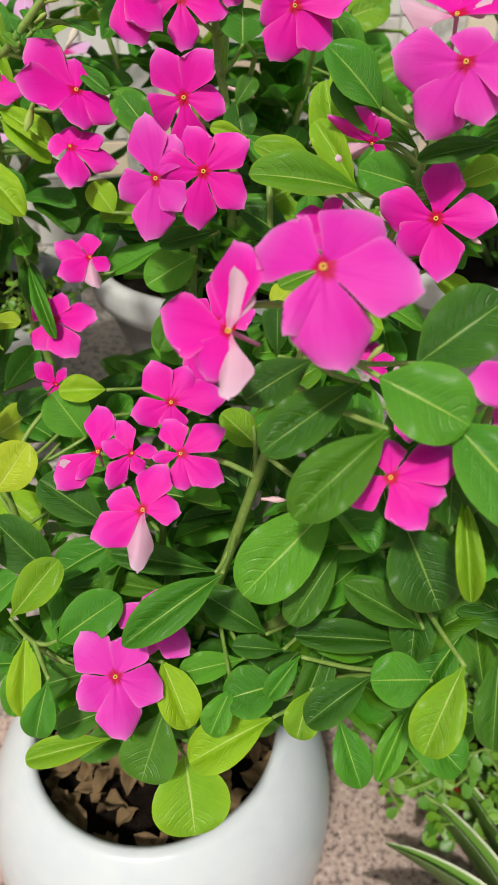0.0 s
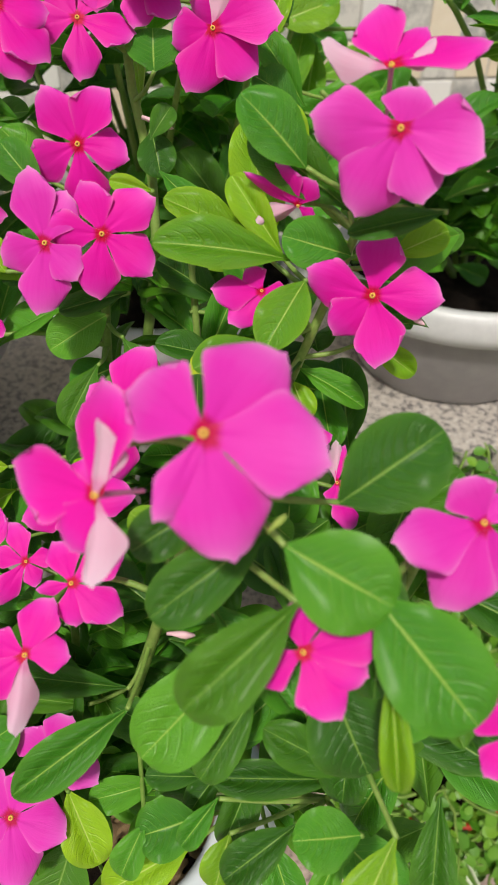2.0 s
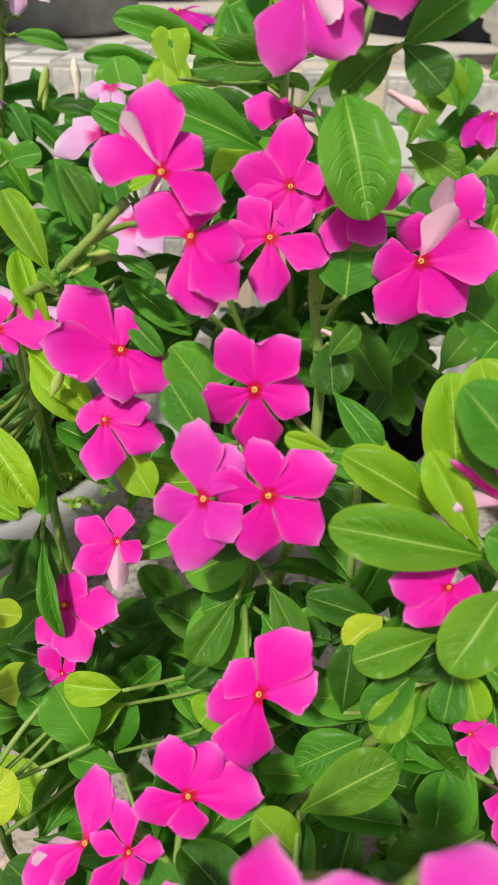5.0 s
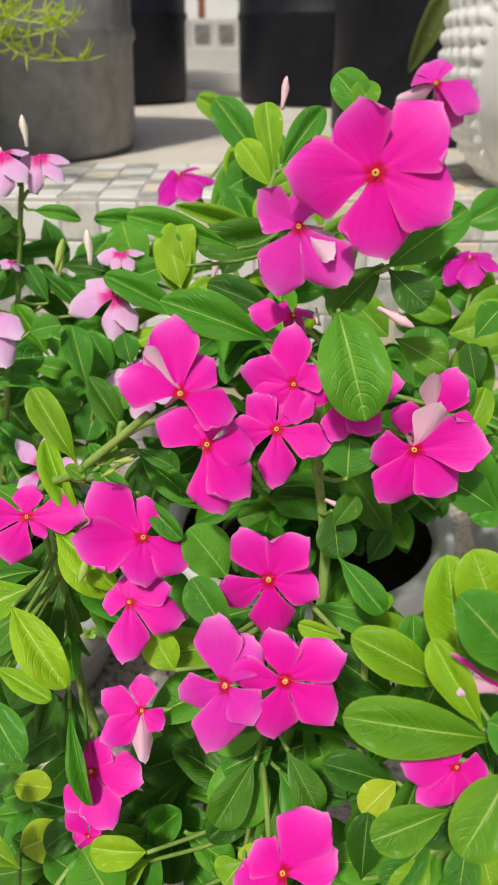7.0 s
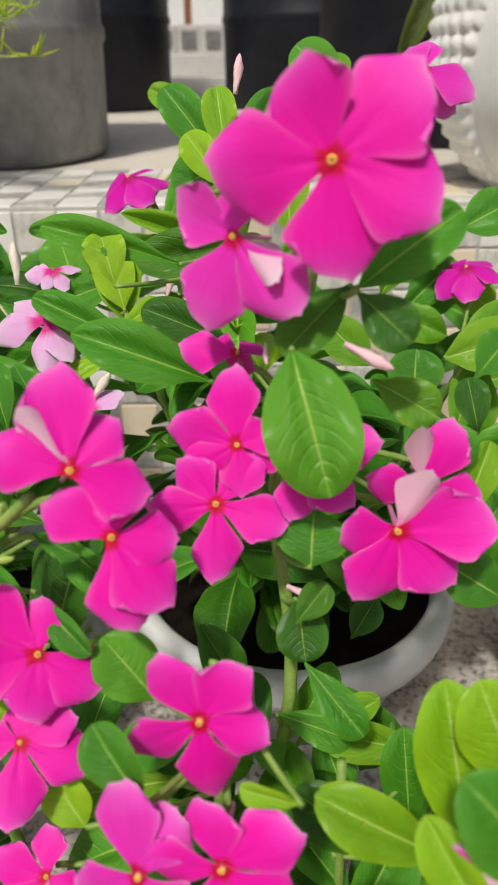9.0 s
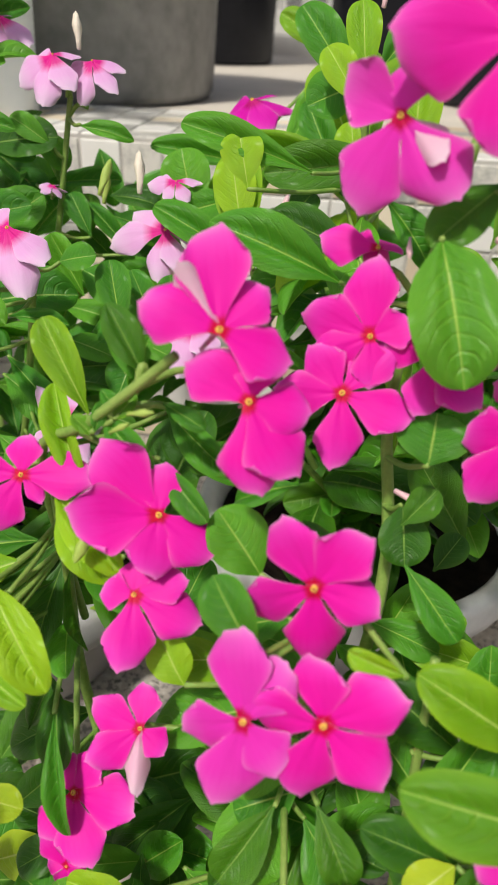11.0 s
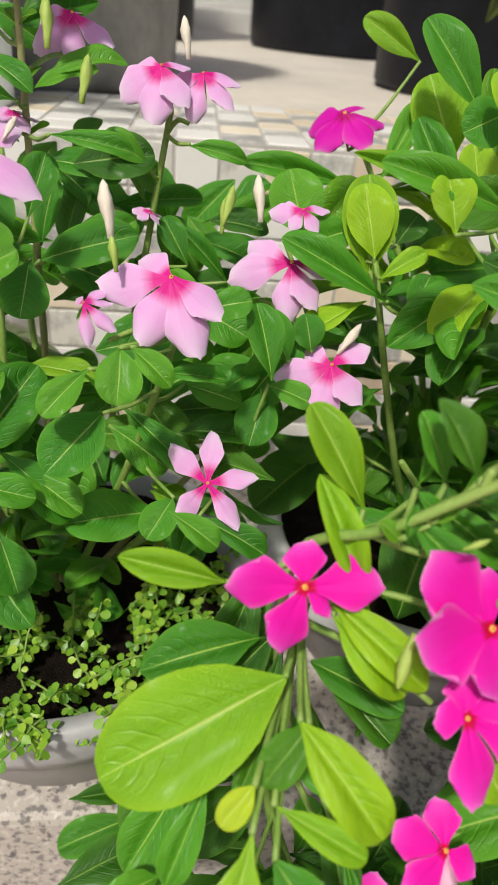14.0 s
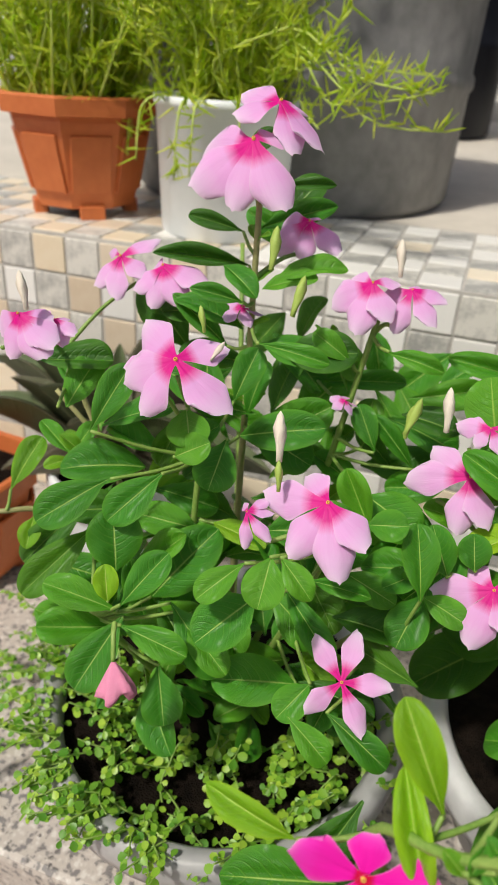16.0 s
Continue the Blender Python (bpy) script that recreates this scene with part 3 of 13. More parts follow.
flower(plant_w, (-0.0593, 0.2455, 0.6078), (0.22, -0.62, 0.75), "m", [(-0.0057, 0.0111, 0.0108), (0.0109, 0.0038, -0.0001), (0.0052, -0.0063, -0.0067), (-0.0099, -0.0137, -0.0083), (-0.0135, 0.0000, 0.0040)], "00000", wide=0.64)
flower(plant_w, (-0.0325, 0.2175, 0.6294), (0.07, -0.71, 0.71), "m", [(-0.0053, 0.0098, 0.0104), (0.0159, 0.0091, 0.0076), (0.0159, -0.0079, -0.0095), (0.0010, -0.0101, -0.0103), (-0.0111, -0.0026, -0.0015)], "0001n", wide=0.79)
flower(plant_w, (-0.0458, 0.1982, 0.6162), (0.09, -0.64, 0.76), "m", [(-0.0133, 0.0031, 0.0042), (0.0058, 0.0147, 0.0117), (0.0143, 0.0019, -0.0001), (-0.0008, -0.0181, -0.0152), (-0.0171, -0.0112, -0.0074)], "000b0", wide=0.79)
flower(plant_w, (-0.0744, 0.2451, 0.6082), (0.09, -0.54, 0.84), "m", [(-0.0008, 0.0198, 0.0127), (-0.0154, -0.0072, -0.0029), (-0.0174, -0.0142, -0.0072), (-0.0073, -0.0121, -0.0069), (0.0052, 0.0145, 0.0087)], "0b0nn", wide=0.75)
flower(plant_w, (-0.0632, 0.1815, 0.5324), (0.21, -0.55, 0.81), "o", [(-0.0182, 0.0110, 0.0121), (0.0081, 0.0167, 0.0092), (0.0213, -0.0017, -0.0066), (0.0048, -0.0207, -0.0152), (-0.0150, -0.0112, -0.0037)], "02010", wide=0.85)
flower(plant_w, (-0.0513, 0.2025, 0.5402), (0.16, -0.61, 0.77), "o", [(-0.0131, 0.0052, 0.0078), (0.0199, -0.0051, -0.0080), (0.0069, 0.0110, 0.0147), (0.0149, 0.0046, 0.0056), (-0.0028, -0.0090, -0.0121)], "00000")
flower(plant_w, (0.0423, 0.1755, 0.6531), (-0.24, -0.62, 0.75), "m", [(-0.0012, 0.0105, 0.0083), (0.0216, 0.0027, 0.0092), (0.0159, -0.0077, -0.0013), (0.0076, -0.0146, -0.0096), (-0.0150, -0.0033, -0.0075)], "00100", wide=0.79)
flower(plant_w, (0.0718, 0.2951, 0.6991), (-0.23, -0.93, 0.30), "m", [(0.0029, 0.0067, 0.0229), (0.0240, -0.0048, 0.0038), (0.0069, -0.0092, -0.0232), (-0.0144, -0.0009, -0.0141), (-0.0237, 0.0072, 0.0038)], "00200", wide=0.77)
flower(plant_w, (0.0708, 0.2837, 0.7589), (-0.19, -0.94, 0.27), "o", [(0.0023, 0.0027, 0.0109), (0.0244, -0.0052, -0.0013), (0.0109, -0.0073, -0.0178), (-0.0126, -0.0044, -0.0238), (-0.0258, 0.0048, -0.0012)], "02010", wide=0.92)
flower(plant_w, (0.0692, 0.3021, 0.7714), (-0.12, -0.52, 0.85), "m", [(-0.0200, 0.0092, 0.0026), (-0.0060, 0.0187, 0.0105), (0.0094, 0.0121, 0.0088), (0.0133, 0.0039, 0.0043), (0.0285, 0.0041, 0.0067)], "b20b0", wide=0.80)
flower(plant_w, (0.0108, 0.3879, 0.7697), (0.08, -0.97, 0.24), "m", [(-0.0167, -0.0020, -0.0025), (-0.0082, -0.0064, -0.0229), (0.0078, 0.0053, 0.0188), (0.0160, -0.0031, -0.0176), (0.0262, 0.0041, 0.0077)], "00b02", wide=0.90)
flower(plant_w, (0.0192, 0.4075, 0.7730), (0.15, -0.97, 0.19), "m", [(-0.0029, 0.0035, 0.0204), (0.0087, 0.0052, 0.0205), (0.0188, 0.0019, -0.0048), (-0.0053, -0.0031, -0.0119), (-0.0185, -0.0025, 0.0016)], "b0000", wide=0.79)
flower(plant_w, (-0.0386, 0.3980, 0.7885), (0.09, -0.92, 0.39), "m", [(-0.0039, 0.0089, 0.0217), (-0.0209, 0.0005, 0.0062), (-0.0164, -0.0056, -0.0093), (0.0044, -0.0056, -0.0141), (0.0117, 0.0034, 0.0052)], "00102", wide=0.81)
flower(plant_w, (-0.0439, 0.3892, 0.7721), (0.13, -0.86, 0.50), "m", [(-0.0111, 0.0057, 0.0127), (0.0120, 0.0103, 0.0149), (0.0223, -0.0004, -0.0065), (0.0028, -0.0114, -0.0205), (-0.0202, -0.0045, -0.0026)], "00000", wide=0.71)
flower(plant_w, (-0.0186, 0.3972, 0.7857), (-0.00, -0.90, 0.44), "m", [(0.0220, 0.0040, 0.0083), (0.0145, -0.0065, -0.0129), (-0.0005, -0.0083, -0.0167), (-0.0156, 0.0011, 0.0021), (0.0019, 0.0074, 0.0150)], "00000", wide=0.79)
flower(plant_w, (-0.0142, 0.3951, 0.8695), (0.00, -0.99, 0.15), "m", [(-0.0115, 0.0029, 0.0193), (0.0211, 0.0027, 0.0180), (0.0269, -0.0013, -0.0092), (0.0028, -0.0041, -0.0274), (-0.0293, -0.0007, -0.0042)], "20000", wide=0.94)
flower(plant_w, (-0.0392, 0.4028, 0.8494), (-0.34, -0.91, 0.21), "o", [(-0.0171, 0.0080, 0.0067), (-0.0108, -0.0016, -0.0244), (0.0140, -0.0075, -0.0097), (0.0167, -0.0105, -0.0180), (0.0016, 0.0025, 0.0133)], "20b10", wide=0.86)
flower(plant_w, (-0.0418, 0.4179, 0.8101), (0.08, -0.76, 0.65), "m", [(-0.0187, -0.0009, 0.0002), (0.0072, 0.0094, 0.0010), (-0.0051, 0.0053, -0.0072), (-0.0116, 0.0067, 0.0006), (0.0056, 0.0065, -0.0068)], "00000")
flower(plant_w, (-0.1428, 0.3596, 0.7366), (0.25, -0.80, 0.55), "m", [(-0.0220, -0.0048, 0.0030), (-0.0017, 0.0073, 0.0112), (0.0089, -0.0023, -0.0073), (-0.0062, -0.0122, -0.0148), (0.0226, 0.0075, 0.0007)], "00n00", wide=0.81)
flower(plant_w, (-0.0237, 0.2820, 0.6547), (0.24, -0.60, 0.76), "m", [(0.0092, 0.0154, 0.0189), (0.0187, 0.0061, 0.0042), (-0.0031, -0.0180, -0.0238), (-0.0166, -0.0065, -0.0052), (-0.0119, 0.0030, 0.0066)], "00000")
flower(plant_w, (0.0526, 0.3021, 0.6259), (0.02, -0.62, 0.78), "m", [(0.0020, 0.0079, 0.0063), (0.0120, 0.0006, 0.0002), (0.0069, -0.0092, -0.0075), (-0.0015, -0.0062, -0.0049), (-0.0051, 0.0039, 0.0032)], "00000", wide=0.85)
flower(plant_w, (0.0675, 0.2949, 0.6061), (0.05, -0.58, 0.82), "m", [(0.0001, 0.0152, 0.0108), (0.0033, 0.0145, 0.0101), (0.0147, 0.0008, -0.0003), (0.0067, -0.0171, -0.0125), (-0.0022, -0.0090, -0.0063)], "bn000", wide=0.75)
flower(plant_w, (0.0913, 0.1987, 0.6794), (-0.23, -0.46, 0.86), "o", [(-0.0072, 0.0069, 0.0101), (-0.0242, -0.0071, -0.0052), (-0.0100, -0.0155, -0.0185), (0.0080, -0.0112, -0.0159), (0.0080, 0.0048, 0.0049)], "00000")
flower(plant_w, (0.1004, 0.1629, 0.6345), (-0.35, -0.51, 0.78), "m", [(-0.0116, 0.0048, 0.0060), (-0.0062, -0.0082, -0.0102), (0.0058, -0.0083, -0.0104), (0.0089, 0.0024, 0.0030), (-0.0013, 0.0089, 0.0112)], "00000")
flower(plant_w, (0.0442, 0.3136, 0.7251), (-0.26, -0.95, -0.14), "m", [(-0.0196, 0.0040, 0.0091), (-0.0155, 0.0057, -0.0093), (0.0040, -0.0027, 0.0104), (0.0062, -0.0011, -0.0041), (-0.0071, -0.0002, 0.0148)], "nb0n0", wide=0.80)
flower(plant_w, (0.0316, 0.3052, 0.6949), (-0.08, -0.74, 0.67), "m", [(-0.0185, -0.0033, -0.0008), (-0.0106, -0.0091, -0.0104), (0.0021, -0.0072, -0.0105), (0.0113, 0.0004, -0.0017), (-0.0048, 0.0044, 0.0071)], "00000")
flower(plant_w, (-0.1109, 0.3081, 0.6049), (0.10, -0.43, 0.90), "m", [(-0.0100, 0.0049, 0.0088), (0.0080, -0.0016, -0.0037), (0.0050, 0.0050, 0.0065), (-0.0006, -0.0055, -0.0079), (-0.0073, -0.0006, 0.0003)], "00000")
flower(plant_w, (-0.0752, 0.3596, 0.7989), (0.46, -0.66, 0.60), "m", [(0.0071, 0.0138, 0.0098), (-0.0096, 0.0131, 0.0218), (-0.0128, 0.0039, 0.0142), (-0.0189, -0.0055, 0.0085), (0.0187, 0.0040, -0.0101)], "02b10", wide=0.85)
flower(plant_w, (-0.0655, 0.3582, 0.7802), (0.34, -0.77, 0.53), "m", [(-0.0164, 0.0003, 0.0109), (0.0072, -0.0118, -0.0217), (0.0148, -0.0062, -0.0183), (0.0166, 0.0046, -0.0038), (-0.0003, 0.0097, 0.0142)], "01010", wide=0.89)
leaf_mm(plant_w, 28.9, 199.9, 622.4, -6.0, 169.9, 602.1, -0.0, -0.6, 0.8, 31.2, "g", 0)
leaf_mm(plant_w, 40.2, 178.7, 670.4, 10.8, 155.7, 655.1, -0.1, -0.7, 0.7, 23.1, "d", 1)
leaf_mm(plant_w, 33.5, 202.1, 673.1, 0.4, 180.5, 660.4, -0.1, -0.7, 0.7, 21.4, "d", 0)
leaf_mm(plant_w, 17.2, 209.5, 677.8, -5.6, 195.6, 670.2, -0.0, -0.7, 0.7, 18.1, "d", 0)
leaf_mm(plant_w, 36.0, 184.3, 685.8, 62.4, 170.8, 678.1, -0.2, -0.7, 0.7, 25.3, "g", 2)
leaf_mm(plant_w, 52.6, 208.5, 677.0, 80.5, 214.8, 698.9, -0.2, -0.8, 0.6, 26.3, "d", 2)
leaf_mm(plant_w, 59.6, 177.8, 673.6, 83.7, 152.2, 656.4, -0.2, -0.5, 0.8, 26.9, "g", 2)
leaf_mm(plant_w, 52.6, 188.7, 621.9, 65.0, 164.5, 601.7, -0.2, -0.6, 0.8, 27.3, "d", 3)
leaf_mm(plant_w, 66.5, 175.8, 648.1, 68.1, 148.7, 624.9, -0.2, -0.6, 0.8, 10.8, "l", 1)
leaf_mm(plant_w, 65.5, 180.7, 571.4, 34.8, 185.0, 592.0, -0.1, -0.5, 0.8, 18.8, "d", 0)
leaf_mm(plant_w, 64.5, 187.1, 554.0, 16.4, 181.2, 566.2, -0.1, -0.5, 0.9, 16.7, "d", 0)
leaf_mm(plant_w, 31.4, 195.7, 600.5, 11.6, 172.3, 583.1, -0.1, -0.6, 0.8, 17.9, "d", 0)
leaf_mm(plant_w, 46.2, 171.7, 552.3, 19.4, 155.8, 544.2, -0.1, -0.4, 0.9, 19.2, "d", 1)
leaf_mm(plant_w, 67.6, 165.1, 560.3, 44.2, 161.2, 564.8, -0.2, -0.5, 0.9, 20.7, "g", 2)
leaf_mm(plant_w, 74.8, 156.4, 582.4, 58.4, 132.2, 563.7, -0.2, -0.4, 0.9, 21.5, "l", 0)
leaf_mm(plant_w, 39.0, 189.8, 491.0, 49.9, 165.6, 471.3, -0.1, -0.4, 0.9, 18.7, "g", 4)
leaf_mm(plant_w, 68.0, 180.4, 519.0, 52.1, 155.0, 499.5, -0.1, -0.4, 0.9, 11.8, "g", 4)
leaf_mm(plant_w, 21.8, 173.6, 537.6, 16.4, 158.5, 525.4, -0.0, -0.4, 0.9, 15.4, "l", 3)
leaf_mm(plant_w, 9.4, 184.7, 526.0, -14.7, 176.6, 525.8, 0.0, -0.5, 0.9, 22.9, "g", 3)
leaf_mm(plant_w, 17.5, 181.2, 551.4, 3.6, 167.0, 541.5, -0.0, -0.5, 0.9, 11.7, "g", 1)
leaf_mm(plant_w, 6.7, 187.8, 493.9, -32.1, 169.0, 487.2, 0.0, -0.4, 0.9, 27.7, "l", 1)
leaf_mm(plant_w, -37.1, 187.0, 458.2, -29.9, 158.3, 434.6, 0.1, -0.4, 0.9, 39.6, "l", 2)
leaf_mm(plant_w, -45.1, 190.0, 495.7, -54.9, 163.9, 475.0, 0.1, -0.4, 0.9, 33.4, "d", 0)
leaf_mm(plant_w, -44.3, 193.5, 527.7, -29.9, 171.4, 509.7, 0.1, -0.4, 0.9, 19.1, "l", 3)
leaf_mm(plant_w, -16.1, 199.7, 579.7, -56.0, 173.6, 565.6, 0.1, -0.5, 0.8, 18.4, "g", 4)
leaf_mm(plant_w, -92.6, 198.0, 534.8, -64.1, 205.4, 556.4, 0.2, -0.5, 0.8, 22.4, "g", 2)
leaf_mm(plant_w, -79.6, 193.3, 517.7, -106.2, 184.3, 518.1, 0.2, -0.4, 0.9, 19.5, "d", 1)
leaf_mm(plant_w, -90.2, 174.6, 538.6, -93.7, 155.9, 523.4, 0.2, -0.4, 0.9, 17.2, "g", 1)
leaf_mm(plant_w, -75.4, 190.5, 466.8, -115.6, 177.4, 468.1, 0.2, -0.4, 0.9, 16.9, "l", 0)
leaf_mm(plant_w, -67.9, 183.4, 505.0, -92.7, 173.1, 503.2, 0.2, -0.4, 0.9, 16.9, "d", 0)
leaf_mm(plant_w, -113.2, 200.4, 546.9, -91.2, 210.9, 572.5, 0.3, -0.5, 0.8, 21.4, "l", 0)
leaf_mm(plant_w, -108.8, 200.5, 533.8, -106.3, 172.9, 510.6, 0.3, -0.4, 0.9, 15.4, "l", 4)
leaf_mm(plant_w, -11.5, 183.0, 526.1, -21.7, 166.1, 513.2, 0.0, -0.4, 0.9, 16.2, "g", 1)
leaf_mm(plant_w, 3.2, 214.3, 523.4, -26.3, 219.2, 545.1, 0.0, -0.5, 0.8, 22.1, "d", 0)
leaf_mm(plant_w, 11.0, 196.7, 534.1, -11.6, 194.0, 540.4, 0.0, -0.5, 0.9, 12.7, "d", 0)
leaf_mm(plant_w, -7.2, 200.7, 521.2, -36.6, 191.7, 522.1, 0.1, -0.5, 0.9, 17.0, "g", 0)
leaf_mm(plant_w, -20.7, 221.4, 558.4, -66.9, 217.2, 573.6, 0.1, -0.6, 0.8, 16.6, "d", 0)
leaf_mm(plant_w, -41.3, 225.7, 537.1, -72.6, 223.4, 548.2, 0.1, -0.5, 0.8, 13.6, "d", 0)
leaf_mm(plant_w, -70.4, 229.4, 577.9, -99.0, 234.6, 600.9, 0.2, -0.6, 0.8, 24.1, "d", 0)
leaf_mm(plant_w, -95.3, 294.1, 581.0, -111.7, 301.8, 603.9, 0.2, -0.7, 0.7, 25.3, "g", 2)
leaf_mm(plant_w, -84.5, 306.9, 603.3, -107.8, 301.3, 606.4, 0.2, -0.7, 0.7, 14.8, "l", 3)
leaf_mm(plant_w, -155.1, 317.8, 563.8, -132.0, 322.2, 578.6, 0.3, -0.7, 0.7, 21.1, "y", 2)
leaf_mm(plant_w, -133.5, 257.3, 572.8, -116.1, 266.7, 595.7, 0.3, -0.6, 0.7, 23.6, "y", 2)
leaf_mm(plant_w, -158.5, 306.9, 531.8, -129.0, 289.5, 519.7, 0.3, -0.6, 0.7, 31.5, "l", 0)
leaf_mm(plant_w, -149.3, 329.0, 587.7, -130.0, 337.8, 610.2, 0.3, -0.7, 0.6, 19.8, "g", 0)
leaf_mm(plant_w, -37.2, 343.5, 663.2, -61.2, 327.9, 654.3, 0.1, -0.8, 0.6, 21.7, "g", 2)
leaf_mm(plant_w, -41.2, 330.5, 645.4, -53.9, 308.4, 627.3, 0.1, -0.8, 0.6, 19.7, "d", 0)
leaf_mm(plant_w, -23.9, 332.3, 680.5, -51.7, 320.8, 677.5, 0.1, -0.8, 0.5, 12.3, "d", 0)
leaf_mm(plant_w, -75.3, 334.1, 687.6, -85.2, 338.5, 701.3, 0.2, -0.9, 0.5, 15.0, "l", 2)
leaf_mm(plant_w, -49.6, 322.3, 722.9, -64.9, 328.0, 741.9, 0.2, -0.9, 0.4, 17.2, "g", 0)
leaf_mm(plant_w, -107.7, 401.5, 746.2, -74.8, 383.5, 733.6, 0.2, -0.9, 0.4, 12.1, "g", 4)
leaf_mm(plant_w, -14.0, 386.1, 753.9, -14.2, 392.2, 769.4, 0.0, -0.9, 0.3, 23.3, "g", 2)
leaf_mm(plant_w, -10.0, 328.2, 724.2, -25.9, 326.2, 728.7, 0.1, -0.9, 0.4, 8.5, "l", 0)
leaf_mm(plant_w, 63.3, 313.7, 723.2, 27.0, 318.6, 749.0, -0.1, -0.9, 0.4, 23.5, "d", 0)
leaf_mm(plant_w, 64.4, 307.7, 708.5, 39.0, 305.7, 716.8, -0.1, -0.9, 0.5, 19.3, "g", 2)
leaf_mm(plant_w, 39.3, 313.2, 706.0, 19.5, 321.9, 732.5, -0.1, -0.9, 0.4, 15.9, "l", 0)
leaf_mm(plant_w, 94.2, 298.1, 729.1, 60.4, 285.8, 726.3, -0.2, -0.9, 0.4, 11.1, "d", 0)
leaf_mm(plant_w, 78.5, 306.1, 709.1, 98.8, 307.2, 719.1, -0.2, -0.9, 0.5, 14.8, "l", 0)
leaf_mm(plant_w, 76.9, 315.8, 668.1, 95.5, 303.6, 659.7, -0.2, -0.8, 0.6, 13.8, "l", 1)
leaf_mm(plant_w, 42.9, 309.6, 705.9, -6.2, 298.0, 719.0, -0.0, -0.7, 0.7, 22.7, "h", 0)
leaf_mm(plant_w, 32.3, 301.8, 675.8, 6.3, 287.7, 672.7, -0.0, -0.6, 0.8, 17.8, "h", 0)
leaf_mm(plant_w, 47.4, 301.6, 701.1, 32.5, 279.9, 685.8, -0.1, -0.6, 0.8, 19.3, "h", 2)
leaf_mm(plant_w, 41.3, 305.4, 658.8, 38.9, 290.2, 646.3, -0.1, -0.5, 0.8, 15.4, "g", 0)
leaf_mm(plant_w, 30.5, 307.0, 651.1, 13.1, 289.9, 641.2, -0.0, -0.5, 0.9, 16.8, "g", 0)
leaf_mm(plant_w, 46.1, 309.8, 650.9, 52.3, 297.5, 639.9, -0.1, -0.5, 0.8, 13.0, "l", 2)
leaf_mm(plant_w, 48.7, 311.6, 656.4, 76.6, 299.2, 646.9, -0.2, -0.5, 0.8, 12.7, "g", 4)
leaf_mm(plant_w, 34.2, 396.0, 662.9, -7.8, 387.1, 675.8, 0.0, -0.7, 0.7, 18.7, "h", 0)
leaf_mm(plant_w, 51.6, 277.8, 574.7, 51.9, 296.4, 613.6, -0.0, -0.5, 0.9, 18.4, "g", 0)
leaf_mm(plant_w, -22.9, 398.9, 819.7, -9.3, 373.0, 789.8, 0.0, -0.8, 0.6, 26.5, "g", 3)
leaf_mm(plant_w, -8.0, 418.1, 833.4, -25.4, 399.6, 818.9, 0.0, -0.9, 0.5, 18.3, "d", 0)
leaf_mm(plant_w, -5.9, 408.8, 833.8, 9.5, 400.0, 823.5, -0.1, -0.9, 0.5, 17.8, "d", 0)
leaf_mm(plant_w, -5.8, 417.3, 832.8, 21.4, 424.5, 854.7, -0.1, -0.9, 0.4, 18.1, "g", 2)
leaf_mm(plant_w, -55.0, 434.7, 792.3, -100.1, 425.2, 812.0, 0.2, -0.8, 0.5, 19.7, "g", 4)
leaf_mm(plant_w, -58.6, 359.5, 717.6, -74.0, 362.2, 737.9, 0.2, -0.6, 0.8, 20.5, "g", 2)
leaf_mm(plant_w, -101.5, 369.2, 776.6, -114.0, 372.4, 796.9, 0.3, -0.7, 0.6, 11.2, "d", 4)
leaf_mm(plant_w, -18.6, 401.2, 726.7, -14.1, 387.2, 711.3, 0.0, -0.7, 0.7, 18.0, "d", 2)
leaf_mm(plant_w, -14.1, 399.3, 657.7, 13.0, 406.1, 676.6, -0.0, -0.6, 0.8, 13.2, "l", 0)
leaf_mm(plant_w, -143.9, 351.7, 704.8, -194.3, 319.2, 688.0, 0.1, -0.5, 0.8, 34.4, "l", 2)
leaf_mm(plant_w, -138.9, 330.7, 714.1, -111.9, 310.9, 697.7, -0.0, -0.5, 0.9, 16.1, "l", 3)
leaf_mm(plant_w, -147.8, 307.5, 695.9, -152.4, 275.6, 668.2, 0.1, -0.4, 0.9, 23.7, "l", 0)
leaf_mm(plant_w, -163.4, 337.3, 668.2, -171.9, 312.1, 646.9, 0.1, -0.4, 0.9, 14.1, "g", 0)
leaf_mm(plant_w, -141.4, 305.5, 690.8, -122.0, 290.8, 678.8, 0.0, -0.4, 0.9, 14.8, "g", 2)
leaf_mm(plant_w, -142.6, 316.2, 696.6, -116.8, 308.1, 693.1, -0.0, -0.5, 0.9, 10.5, "l", 0)
leaf_mm(plant_w, -138.2, 304.0, 641.2, -121.0, 303.0, 645.0, -0.0, -0.4, 0.9, 12.2, "y", 2)
leaf_mm(plant_w, 35.4, 341.5, 699.6, 25.5, 354.2, 743.7, -0.1, -0.6, 0.8, 22.5, "l", 2)
leaf_mm(plant_w, 44.9, 341.5, 726.3, 32.2, 347.6, 753.1, -0.2, -0.6, 0.8, 21.8, "l", 2)
leaf_mm(plant_w, 45.8, 310.6, 739.0, 23.9, 312.9, 762.3, -0.2, -0.6, 0.8, 20.5, "g", 2)
leaf_mm(plant_w, 30.0, 334.0, 700.1, -5.0, 331.1, 722.5, -0.1, -0.6, 0.8, 20.0, "l", 0)
leaf_mm(plant_w, -8.6, 392.6, 669.9, 11.5, 397.7, 684.2, -0.0, -0.6, 0.8, 12.2, "l", 0)
